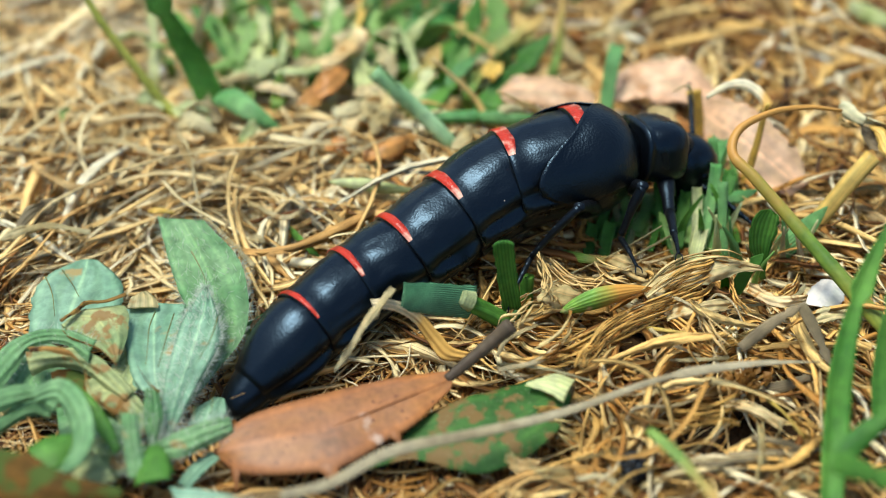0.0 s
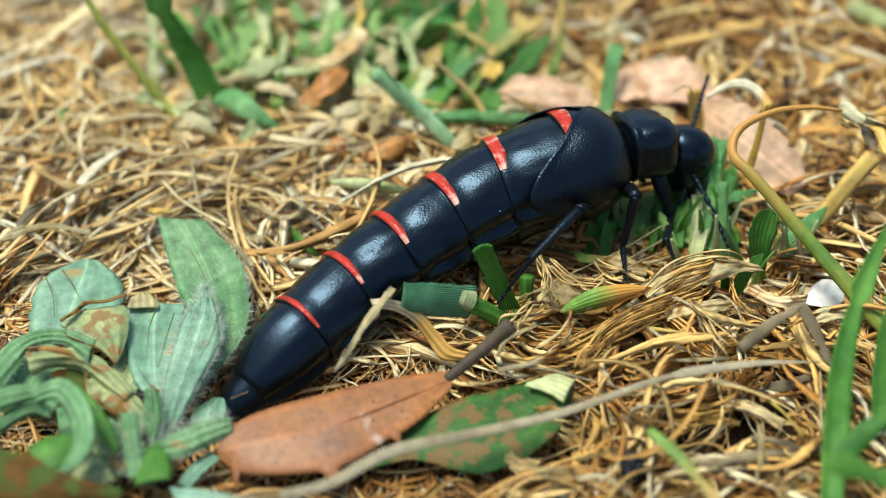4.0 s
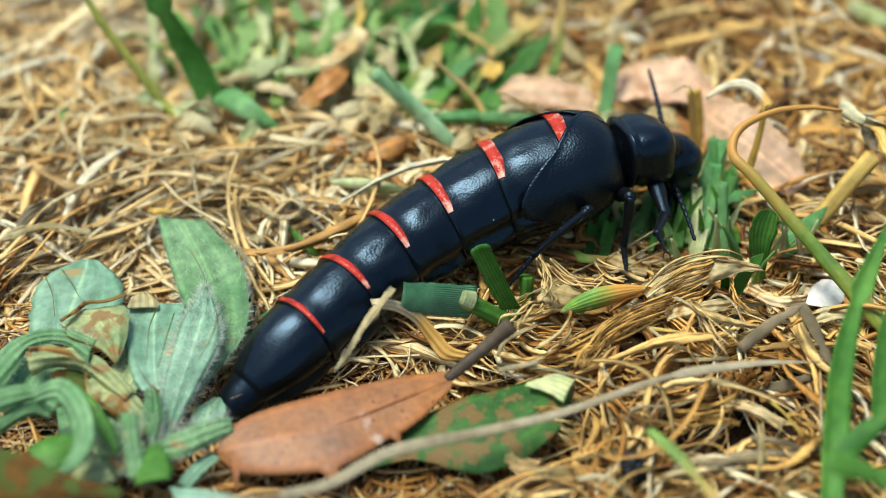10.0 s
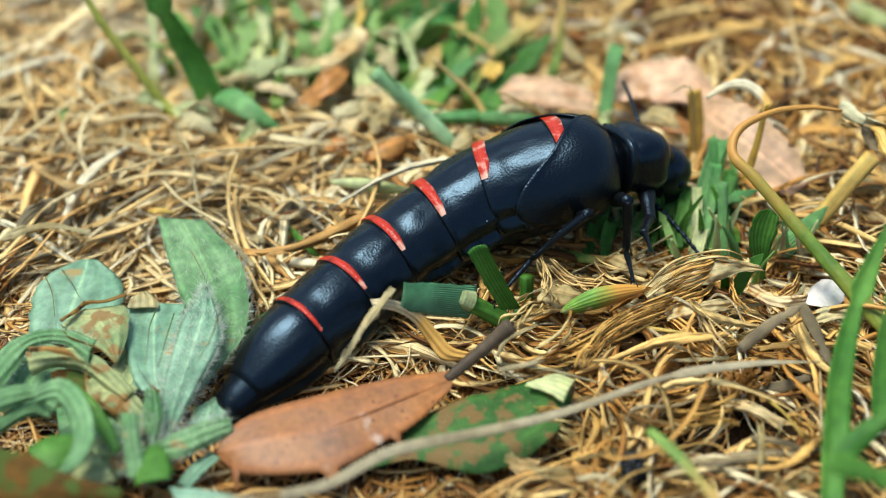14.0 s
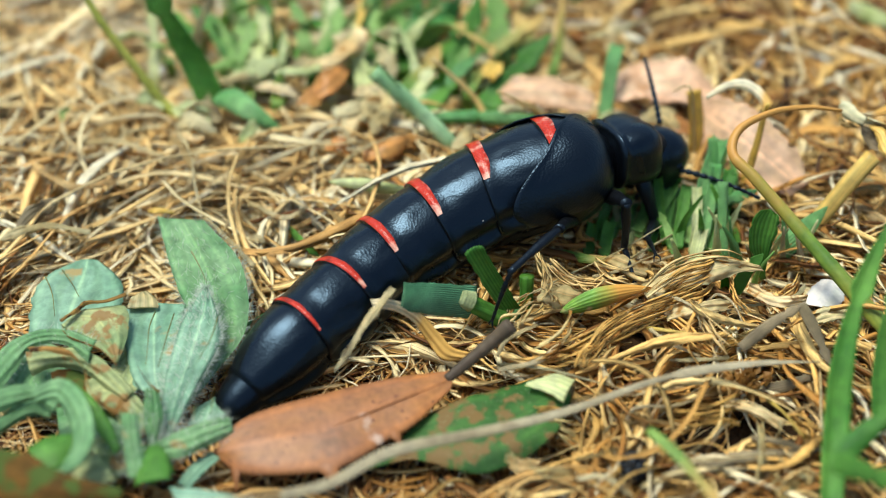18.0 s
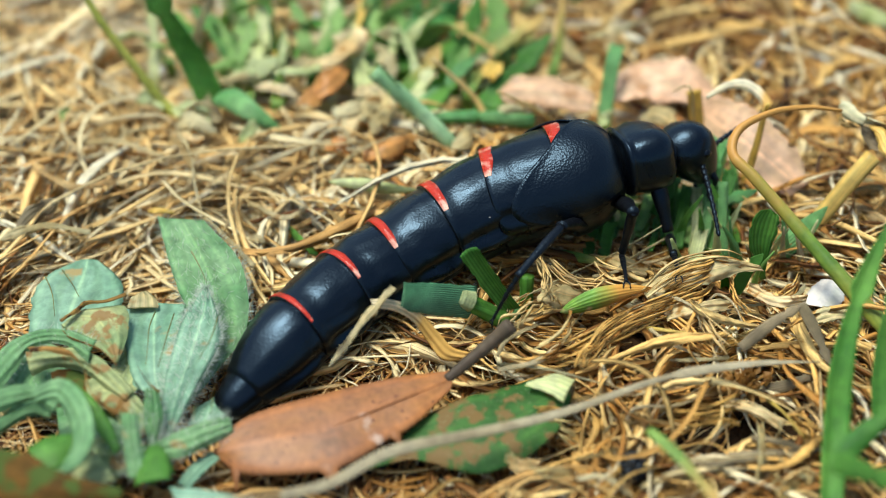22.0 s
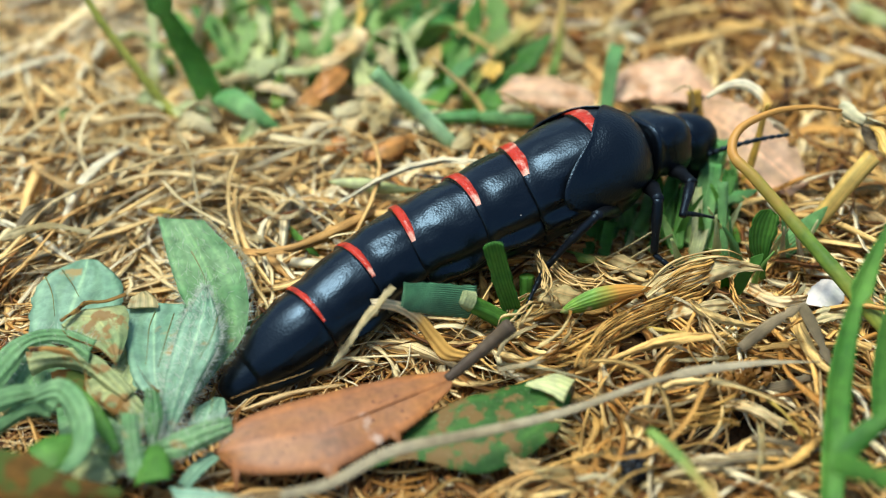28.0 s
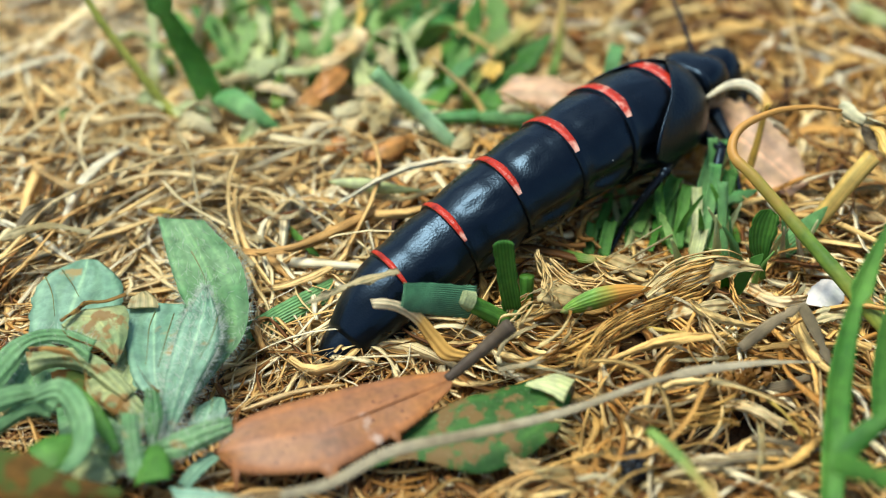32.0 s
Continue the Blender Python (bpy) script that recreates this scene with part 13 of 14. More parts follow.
    walk(BEETLE["mr_tarsus"], [
        (0, pose(0.01828, 0.09256, 0.00736, -0.0, -6.4, -77.9)), (0.5, pose(0.01839, 0.09237, 0.00757, -0.0, -3.0, -84.4)),
        (1, pose(0.01848, 0.09212, 0.00784, 0.0, 1.4, -90.6)), (1.5, pose(0.01844, 0.09182, 0.00790, 0.0, 1.8, -91.6)),
        (2, pose(0.01854, 0.09221, 0.00732, 0.0, 2.1, -92.6)), (2.5, pose(0.01850, 0.09193, 0.00737, 0.0, 2.5, -93.6)),
        (3, pose(0.01852, 0.09189, 0.00718, 0.0, 2.9, -94.5)), (3.5, pose(0.01849, 0.09178, 0.00708, 0.0, 1.1, -94.0)),
        (5.5, pose(0.01836, 0.09132, 0.00672, 0.0, -5.5, -92.0)), (6, pose(0.01830, 0.09107, 0.00676, 0.0, -7.1, -91.4)),
        (7, pose(0.01844, 0.09124, 0.00700, 0.0, -4.6, -93.9)), (8, pose(0.01856, 0.09133, 0.00731, 0.0, -2.0, -96.4)),
        (9, pose(0.01858, 0.09155, 0.00697, 0.0, -2.2, -94.4)), (9.5, pose(0.01860, 0.09172, 0.00675, 0.0, -2.3, -93.4)),
        (10, pose(0.01860, 0.09178, 0.00662, 0.0, -2.4, -92.4)), (11, pose(0.01861, 0.09192, 0.00636, 0.0, -2.5, -90.4)),
        (11.5, pose(0.01863, 0.09179, 0.00642, 0.0, -3.3, -90.1)), (12, pose(0.01865, 0.09162, 0.00651, -0.0, -4.1, -89.9)),
        (13, pose(0.01882, 0.09188, 0.00613, -0.0, -5.6, -89.4)), (14, pose(0.01868, 0.09068, 0.00712, -0.0, -7.1, -88.9)),
        (14.5, pose(0.01869, 0.09084, 0.00702, -0.0, -6.5, -88.4)), (16.5, pose(0.01890, 0.09240, 0.00577, -0.0, -4.2, -86.4)),
        (17, pose(0.01893, 0.09269, 0.00555, -0.0, -3.6, -85.9)), (17.5, pose(0.01891, 0.09273, 0.00555, -0.0, -2.9, -85.4)),
        (18, pose(0.01880, 0.09229, 0.00602, -0.0, -2.3, -84.9)), (18.5, pose(0.01871, 0.09179, 0.00649, -0.0, -3.5, -85.9)),
        (19, pose(0.01868, 0.09159, 0.00667, -0.0, -4.6, -86.9)), (19.5, pose(0.01872, 0.09171, 0.00656, -0.0, -5.7, -87.8)),
        (20, pose(0.01871, 0.09157, 0.00669, -0.0, -6.8, -88.8)), (20.5, pose(0.01863, 0.09163, 0.00664, -0.0, -6.8, -87.7)),
        (21, pose(0.01859, 0.09185, 0.00643, -0.0, -6.7, -86.7)), (21.5, pose(0.01853, 0.09178, 0.00609, -0.0, -9.1, -89.3)),
        (22, pose(0.01818, 0.09029, 0.00710, 0.0, -11.4, -91.8)), (22.5, pose(0.01869, 0.08967, 0.00713, 0.0, -4.9, -95.5)),
        (23, pose(0.01898, 0.08808, 0.00808, 0.0, 2.6, -98.9)), (23.5, pose(0.02051, 0.09001, 0.00660, -0.0, 2.4, -72.0)),
        (24, pose(0.02148, 0.08944, 0.00750, -0.0, 28.2, -23.4)), (25, pose(0.02185, 0.09098, 0.00604, -0.0, 20.5, -32.2)),
        (25.5, pose(0.02178, 0.09087, 0.00622, -0.0, 21.0, -32.7)), (27.5, pose(0.02157, 0.09057, 0.00676, -0.0, 26.8, -30.4)),
        (28, pose(0.02157, 0.09073, 0.00669, -0.0, 24.2, -34.3)), (29, pose(0.02159, 0.09035, 0.00684, -0.0, 28.3, -26.8)),
        (29.5, pose(0.02157, 0.09005, 0.00703, -0.0, 28.5, -24.9)), (30, pose(0.02159, 0.08989, 0.00707, -0.0, 28.8, -22.9)),
        (30.3, pose(0.02220, 0.09189, 0.00627, -0.0, 36.1, -22.9)), (30.5, pose(0.02283, 0.09413, 0.00492, -0.0, 9.5, -55.9)),
        (31, pose(0.02387, 0.09745, 0.00372, -0.0, 6.2, -72.2)), (31.5, pose(0.02625, 0.09825, 0.00545, -0.0, 26.6, -72.7)),
        (31.7, pose(0.02720, 0.09858, 0.00613, -0.0, 37.3, -71.0)), (32, pose(0.02882, 0.09978, 0.00653, -0.0, 41.7, -74.4))])
    walk(BEETLE["ml_femur"], [
        (0, pose(0.01755, 0.10560, 0.00952, 0.0, 70.7, -162.9)), (1, pose(0.01817, 0.10473, 0.00983, 0.0, 70.3, -160.0)),
        (2, pose(0.01741, 0.10489, 0.00990, 0.0, 59.8, -159.9)), (3, pose(0.01718, 0.10465, 0.00995, 0.0, 63.6, -165.7)),
        (3.5, pose(0.01696, 0.10471, 0.00997, 0.0, 65.5, -170.0)), (5.5, pose(0.01649, 0.10449, 0.00944, 0.0, 71.7, -179.6)),
        (7, pose(0.01680, 0.10418, 0.00972, 0.0, 70.9, 179.8)), (9, pose(0.01701, 0.10424, 0.00957, 0.0, 71.6, -179.7)),
        (12, pose(0.01582, 0.10418, 0.00904, 94.4, 81.2, 144.6)), (14.5, pose(0.01585, 0.10324, 0.00951, 120.2, 77.2, 172.4)),
        (16.5, pose(0.01553, 0.10435, 0.00809, 102.2, 79.0, 153.9)), (18, pose(0.01516, 0.10441, 0.00888, 106.6, 77.2, 159.3)),
        (20, pose(0.01650, 0.10454, 0.00883, 0.0, 69.4, -163.7)), (21, pose(0.01768, 0.10351, 0.00817, 0.0, 74.4, -161.2)),
        (22, pose(0.01687, 0.10281, 0.01022, 114.3, 81.0, 164.4)), (22.5, pose(0.01469, 0.10225, 0.01174, 0.0, 67.4, 20.1)),
        (23, pose(0.01670, 0.10086, 0.01184, -20.7, 76.8, 22.1)), (23.5, pose(0.01721, 0.10383, 0.01016, 0.0, 70.7, -175.9)),
        (24, pose(0.01837, 0.10427, 0.00949, 0.0, 67.0, -162.6)), (25.5, pose(0.01787, 0.10593, 0.00916, 0.0, 60.3, -166.0)),
        (27.5, pose(0.01789, 0.10530, 0.00976, 0.0, 57.8, -163.3)), (29, pose(0.01803, 0.10529, 0.00944, 0.0, 55.1, -159.4)),
        (30, pose(0.01786, 0.10565, 0.01080, 0.0, 54.8, -157.4)), (30.5, pose(0.01729, 0.10867, 0.01021, 0.0, 48.3, -148.1)),
        (31, pose(0.01871, 0.11229, 0.00909, 0.0, 37.7, -143.2)), (32, pose(0.02371, 0.11517, 0.00742, 0.0, 41.7, -158.4))])
    walk(BEETLE["ml_tibia"], [
        (0, pose(0.01636, 0.10523, 0.00599, 0.0, -0.0, -169.1)), (1, pose(0.01699, 0.10431, 0.00633, 0.0, -0.0, -169.2)),
        (2, pose(0.01542, 0.10416, 0.00628, 0.0, -0.0, -160.9)), (3, pose(0.01536, 0.10419, 0.00616, 0.0, -0.0, -164.2)),
        (3.5, pose(0.01527, 0.10442, 0.00621, 0.0, -0.0, -170.2)), (5.5, pose(0.01521, 0.10448, 0.00557, 0.0, -0.0, 157.5)),
        (7, pose(0.01549, 0.10418, 0.00594, 0.0, -0.0, 156.4)), (9, pose(0.01576, 0.10424, 0.00583, 0.0, -0.0, 156.9)),
        (12, pose(0.01538, 0.10449, 0.00560, 0.0, -0.0, 116.5)), (14.5, pose(0.01509, 0.10334, 0.00615, 0.0, -0.0, 73.8)),
        (16.5, pose(0.01503, 0.10460, 0.00522, 0.0, -0.0, 66.8)), (18, pose(0.01440, 0.10469, 0.00532, 0.0, -0.0, 38.5)),
        (20, pose(0.01525, 0.10418, 0.00540, 0.0, -0.0, 169.7)), (21, pose(0.01686, 0.10324, 0.00509, 0.0, -0.0, -159.9)),
        (22, pose(0.01614, 0.10301, 0.00545, 0.0, -0.0, -131.5)), (22.5, pose(0.01665, 0.10297, 0.00673, -0.0, -0.0, -77.7)),
        (23, pose(0.01786, 0.10133, 0.00649, -0.0, -0.0, -35.0)), (23.5, pose(0.01565, 0.10371, 0.00569, 0.0, -0.0, 113.1)),
        (24, pose(0.01672, 0.10376, 0.00540, 0.0, -0.0, 149.1)), (25.5, pose(0.01586, 0.10543, 0.00551, 0.0, -0.0, 159.6)),
        (27.5, pose(0.01570, 0.10464, 0.00613, 0.0, -0.0, 163.0)), (29, pose(0.01571, 0.10442, 0.00588, 0.0, -0.0, 163.5)),
        (30, pose(0.01502, 0.10447, 0.00644, 0.0, -0.0, 165.9)), (30.5, pose(0.01446, 0.10691, 0.00647, 0.0, 32.9, -163.9)),
        (31, pose(0.01593, 0.11021, 0.00642, 0.0, 33.6, -149.2)), (32, pose(0.02153, 0.11431, 0.00533, 0.0, -0.0, -152.7))])
    walk(BEETLE["ml_tarsus"], [
        (0, pose(0.01445, 0.10487, 0.00599, 0.0, -38.5, 117.6)), (1, pose(0.01537, 0.10400, 0.00633, 0.0, -28.3, 133.3)),
        (2, pose(0.01412, 0.10371, 0.00628, 0.0, -16.7, 152.2)), (3, pose(0.01434, 0.10390, 0.00616, 0.0, -15.1, 150.5)),
        (3.5, pose(0.01430, 0.10425, 0.00621, 0.0, -15.4, 148.4)), (5.5, pose(0.01444, 0.10480, 0.00557, 0.0, -30.8, 139.5)),
        (7, pose(0.01481, 0.10448, 0.00594, 0.0, -27.8, 140.3)), (9, pose(0.01520, 0.10448, 0.00583, 0.0, -25.9, 139.3)),
        (12, pose(0.01517, 0.10492, 0.00560, 0.0, -25.7, 132.1)), (14.5, pose(0.01522, 0.10379, 0.00615, 0.0, -28.9, 130.5)),
        (16.5, pose(0.01519, 0.10496, 0.00522, 0.0, -19.1, 131.1)), (18, pose(0.01471, 0.10493, 0.00532, 0.0, -19.2, 132.5)),
        (20, pose(0.01409, 0.10439, 0.00540, 0.0, -34.5, 143.8)), (21, pose(0.01544, 0.10271, 0.00509, 0.0, -36.7, 130.7)),
        (22, pose(0.01585, 0.10268, 0.00545, 0.0, -46.1, 124.6)), (22.5, pose(0.01670, 0.10272, 0.00673, 0.0, -17.4, 125.4)),
        (23, pose(0.01825, 0.10106, 0.00649, 0.0, -29.0, 116.4)), (23.5, pose(0.01548, 0.10410, 0.00569, 0.0, -16.7, 112.9)),
        (24, pose(0.01542, 0.10454, 0.00540, 0.0, 6.9, 48.7)), (25.5, pose(0.01442, 0.10597, 0.00551, 0.0, 19.8, 65.4)),
        (27.5, pose(0.01434, 0.10506, 0.00613, 0.0, 28.5, 64.1)), (29, pose(0.01407, 0.10490, 0.00588, 0.0, 25.0, 62.0)),
        (30, pose(0.01313, 0.10494, 0.00644, 0.0, 29.4, 62.1)), (30.5, pose(0.01216, 0.10624, 0.00492, 0.0, 18.0, 145.7)),
        (31, pose(0.01245, 0.10813, 0.00372, 0.0, 9.4, -175.1)), (32, pose(0.01733, 0.11214, 0.00533, 0.0, 43.5, 178.8))])
    walk(BEETLE["hr_femur"], [
        (0, pose(0.01588, 0.09558, 0.00889, 0.0, -37.5, -116.6)), (0.5, pose(0.01569, 0.09541, 0.00917, 0.0, -37.9, -112.6)),
        (1, pose(0.01605, 0.09475, 0.00928, 0.0, -40.8, -116.0)), (1.5, pose(0.01664, 0.09466, 0.00963, 0.0, -36.5, -122.8)),
        (2, pose(0.01638, 0.09489, 0.00908, 0.0, -38.7, -121.3)), (2.5, pose(0.01597, 0.09470, 0.00907, 0.0, -40.0, -118.8)),
        (3, pose(0.01586, 0.09472, 0.00897, 0.0, -39.9, -118.6)), (3.5, pose(0.01552, 0.09489, 0.00893, 0.0, -40.3, -114.0)),
        (5.5, pose(0.01463, 0.09512, 0.00801, 0.0, -46.8, -101.9)), (6, pose(0.01438, 0.09514, 0.00816, 0.0, -45.8, -98.2)),
        (7, pose(0.01477, 0.09494, 0.00828, 0.0, -46.2, -98.3)), (8, pose(0.01499, 0.09473, 0.00844, 0.0, -46.5, -96.3)),
        (9, pose(0.01486, 0.09500, 0.00818, 0.0, -46.4, -95.4)), (9.5, pose(0.01488, 0.09510, 0.00797, 0.0, -47.0, -95.9)),
        (10, pose(0.01454, 0.09525, 0.00784, 0.0, -46.9, -92.0)), (11, pose(0.01408, 0.09539, 0.00776, -0.0, -46.4, -87.4)),
        (11.5, pose(0.01373, 0.09519, 0.00766, -0.0, -47.4, -83.1)), (12, pose(0.01360, 0.09506, 0.00778, -0.0, -46.8, -81.8)),
        (13, pose(0.01386, 0.09523, 0.00748, -0.0, -47.1, -84.4)), (14, pose(0.01381, 0.09386, 0.00842, -0.0, -47.9, -86.0)),
        (14.5, pose(0.01368, 0.09394, 0.00844, -0.0, -46.4, -86.7)), (16.5, pose(0.01349, 0.09519, 0.00726, 0.0, -43.2, -91.2)),
        (17, pose(0.01356, 0.09527, 0.00697, 0.0, -43.6, -93.7)), (17.5, pose(0.01360, 0.09530, 0.00699, 0.0, -39.1, -103.0)),
        (18, pose(0.01351, 0.09500, 0.00766, 0.0, -31.7, -110.0)), (18.5, pose(0.01384, 0.09454, 0.00778, 0.0, -34.7, -111.7)),
        (19, pose(0.01415, 0.09456, 0.00795, 0.0, -34.9, -112.3)), (19.5, pose(0.01454, 0.09502, 0.00799, 0.0, -33.3, -112.6)),
        (20, pose(0.01517, 0.09491, 0.00785, 0.0, -35.3, -117.0)), (20.5, pose(0.01446, 0.09474, 0.00804, 0.0, -33.8, -109.2)),
        (21, pose(0.01570, 0.09386, 0.00756, 0.0, -35.4, -124.0)), (21.5, pose(0.01544, 0.09395, 0.00782, 0.0, -34.0, -125.3)),
        (22, pose(0.01428, 0.09294, 0.00876, 0.0, -36.8, -119.6)), (22.5, pose(0.01176, 0.09227, 0.01034, 0.0, -31.1, -115.8)),
        (23, pose(0.01295, 0.09124, 0.01014, 0.0, -16.0, -150.1)), (23.5, pose(0.01612, 0.09363, 0.00896, 0.0, -25.1, -134.6)),
        (24, pose(0.01759, 0.09417, 0.00842, 0.0, -39.4, -112.6)), (25, pose(0.01798, 0.09588, 0.00802, 0.0, -32.8, -115.5)),
        (25.5, pose(0.01774, 0.09583, 0.00838, 0.0, -31.8, -113.2)), (27.5, pose(0.01783, 0.09525, 0.00893, 0.0, -31.9, -116.4)),
        (28, pose(0.01791, 0.09528, 0.00885, 0.0, -32.2, -117.7)), (29, pose(0.01807, 0.09532, 0.00858, 0.0, -32.7, -118.2)),
        (29.5, pose(0.01818, 0.09527, 0.00895, 0.0, -30.0, -118.4)), (30, pose(0.01843, 0.09562, 0.00944, 0.0, -23.8, -118.9)),
        (30.3, pose(0.01925, 0.09790, 0.00904, 0.0, -27.9, -108.7)), (30.5, pose(0.01957, 0.09937, 0.00888, 0.0, -29.8, -99.6)),
        (31, pose(0.02127, 0.10367, 0.00813, 0.0, -32.0, -90.7)), (31.5, pose(0.02361, 0.10495, 0.00803, 0.0, -24.5, -101.8)),
        (31.7, pose(0.02424, 0.10538, 0.00755, 0.0, -25.0, -103.2)), (32, pose(0.02564, 0.10631, 0.00697, 0.0, -23.1, -108.4))])
    walk(BEETLE["hr_tibia"], [
        (0, pose(0.01345, 0.09072, 0.01305, 0.0, 56.1, -177.8)), (0.5, pose(0.01362, 0.09045, 0.01336, 0.0, 54.9, -178.1)),
        (1, pose(0.01379, 0.09013, 0.01371, 0.0, 53.7, -178.4)), (1.5, pose(0.01368, 0.09006, 0.01368, 0.0, 55.0, -179.8)),
        (2, pose(0.01362, 0.09033, 0.01335, 0.0, 56.0, 179.7)), (2.5, pose(0.01349, 0.09018, 0.01339, 0.0, 11.5, -132.0)),
        (3, pose(0.01339, 0.09020, 0.01328, 0.0, 9.8, -130.2)), (3.5, pose(0.01343, 0.09020, 0.01328, 0.0, 10.6, -131.2)),
        (5.5, pose(0.01368, 0.09059, 0.01294, 0.0, 14.2, -135.6)), (6, pose(0.01369, 0.09036, 0.01314, 0.0, 52.2, -175.0)),
        (7, pose(0.01408, 0.09020, 0.01328, 0.0, 51.3, -176.9)), (8, pose(0.01447, 0.08999, 0.01346, 0.0, 50.4, -178.8)),
        (9, pose(0.01442, 0.09024, 0.01319, 0.0, 48.9, -176.0)), (9.5, pose(0.01440, 0.09040, 0.01303, 0.0, 48.0, -174.5)),
        (10, pose(0.01437, 0.09053, 0.01290, 0.0, 47.2, -173.0)), (11, pose(0.01430, 0.09061, 0.01277, 0.0, 45.5, -170.5)),
        (11.5, pose(0.01429, 0.09054, 0.01276, 0.0, 45.5, -170.5)), (12, pose(0.01427, 0.09037, 0.01284, 0.0, 45.6, -170.8)),
        (13, pose(0.01432, 0.09060, 0.01249, 0.0, 47.9, -175.1)), (14, pose(0.01413, 0.08932, 0.01346, 0.0, 49.7, -179.0)),
        (14.5, pose(0.01395, 0.08926, 0.01336, 0.0, 49.9, -179.5)), (16.5, pose(0.01339, 0.09017, 0.01197, 0.0, 49.6, -178.9)),
        (17, pose(0.01324, 0.09035, 0.01166, 0.0, 10.5, -138.3)), (17.5, pose(0.01241, 0.09014, 0.01128, 0.0, 6.3, -134.6)),
        (18, pose(0.01153, 0.08957, 0.01123, 0.0, 2.9, -131.4)), (18.5, pose(0.01177, 0.08936, 0.01165, 0.0, 5.3, -132.2)),
        (19, pose(0.01204, 0.08940, 0.01184, 0.0, 8.0, -133.1)), (19.5, pose(0.01235, 0.08976, 0.01173, 0.0, 10.9, -134.2)),
        (20, pose(0.01264, 0.08995, 0.01179, 0.0, 14.2, -135.6)), (20.5, pose(0.01260, 0.08941, 0.01183, 0.0, 9.3, -134.8)),
        (21, pose(0.01261, 0.08928, 0.01149, 0.0, 5.1, -134.5)), (21.5, pose(0.01219, 0.08936, 0.01161, 0.0, 5.3, -130.3)),
        (22, pose(0.01161, 0.08825, 0.01279, 0.0, 5.7, -126.3)), (22.5, pose(0.00930, 0.08717, 0.01376, 0.0, -5.5, -107.9)),
        (23, pose(0.00798, 0.08839, 0.01178, 0.0, -16.6, -96.2)), (23.5, pose(0.01206, 0.08951, 0.01166, 0.0, 0.5, -116.3)),
        (24, pose(0.01558, 0.08934, 0.01270, 0.0, 10.2, -130.3)), (25, pose(0.01552, 0.09071, 0.01172, 0.0, 10.5, -127.7)),
        (25.5, pose(0.01544, 0.09044, 0.01201, 0.0, 59.5, -175.5)), (27.5, pose(0.01524, 0.09006, 0.01254, 0.0, 54.1, -170.7)),
        (28, pose(0.01523, 0.09017, 0.01249, 0.0, 52.4, -169.0)), (29, pose(0.01534, 0.09023, 0.01229, 0.0, 56.8, -173.0)),
        (29.5, pose(0.01535, 0.09004, 0.01239, 0.0, 59.2, -176.0)), (30, pose(0.01543, 0.09019, 0.01218, 0.0, 10.5, -127.6)),
        (30.3, pose(0.01730, 0.09215, 0.01226, 0.0, 60.2, 178.9)), (30.5, pose(0.01858, 0.09349, 0.01229, 0.0, 59.3, 177.1)),
        (31, pose(0.02120, 0.09805, 0.01165, 0.0, 9.8, -125.1)), (31.5, pose(0.02236, 0.09900, 0.01080, 0.0, 18.1, -129.4)),
        (31.7, pose(0.02285, 0.09945, 0.01039, 0.0, 22.6, -131.8)), (32, pose(0.02362, 0.10024, 0.00970, 0.0, 57.7, -162.7))])
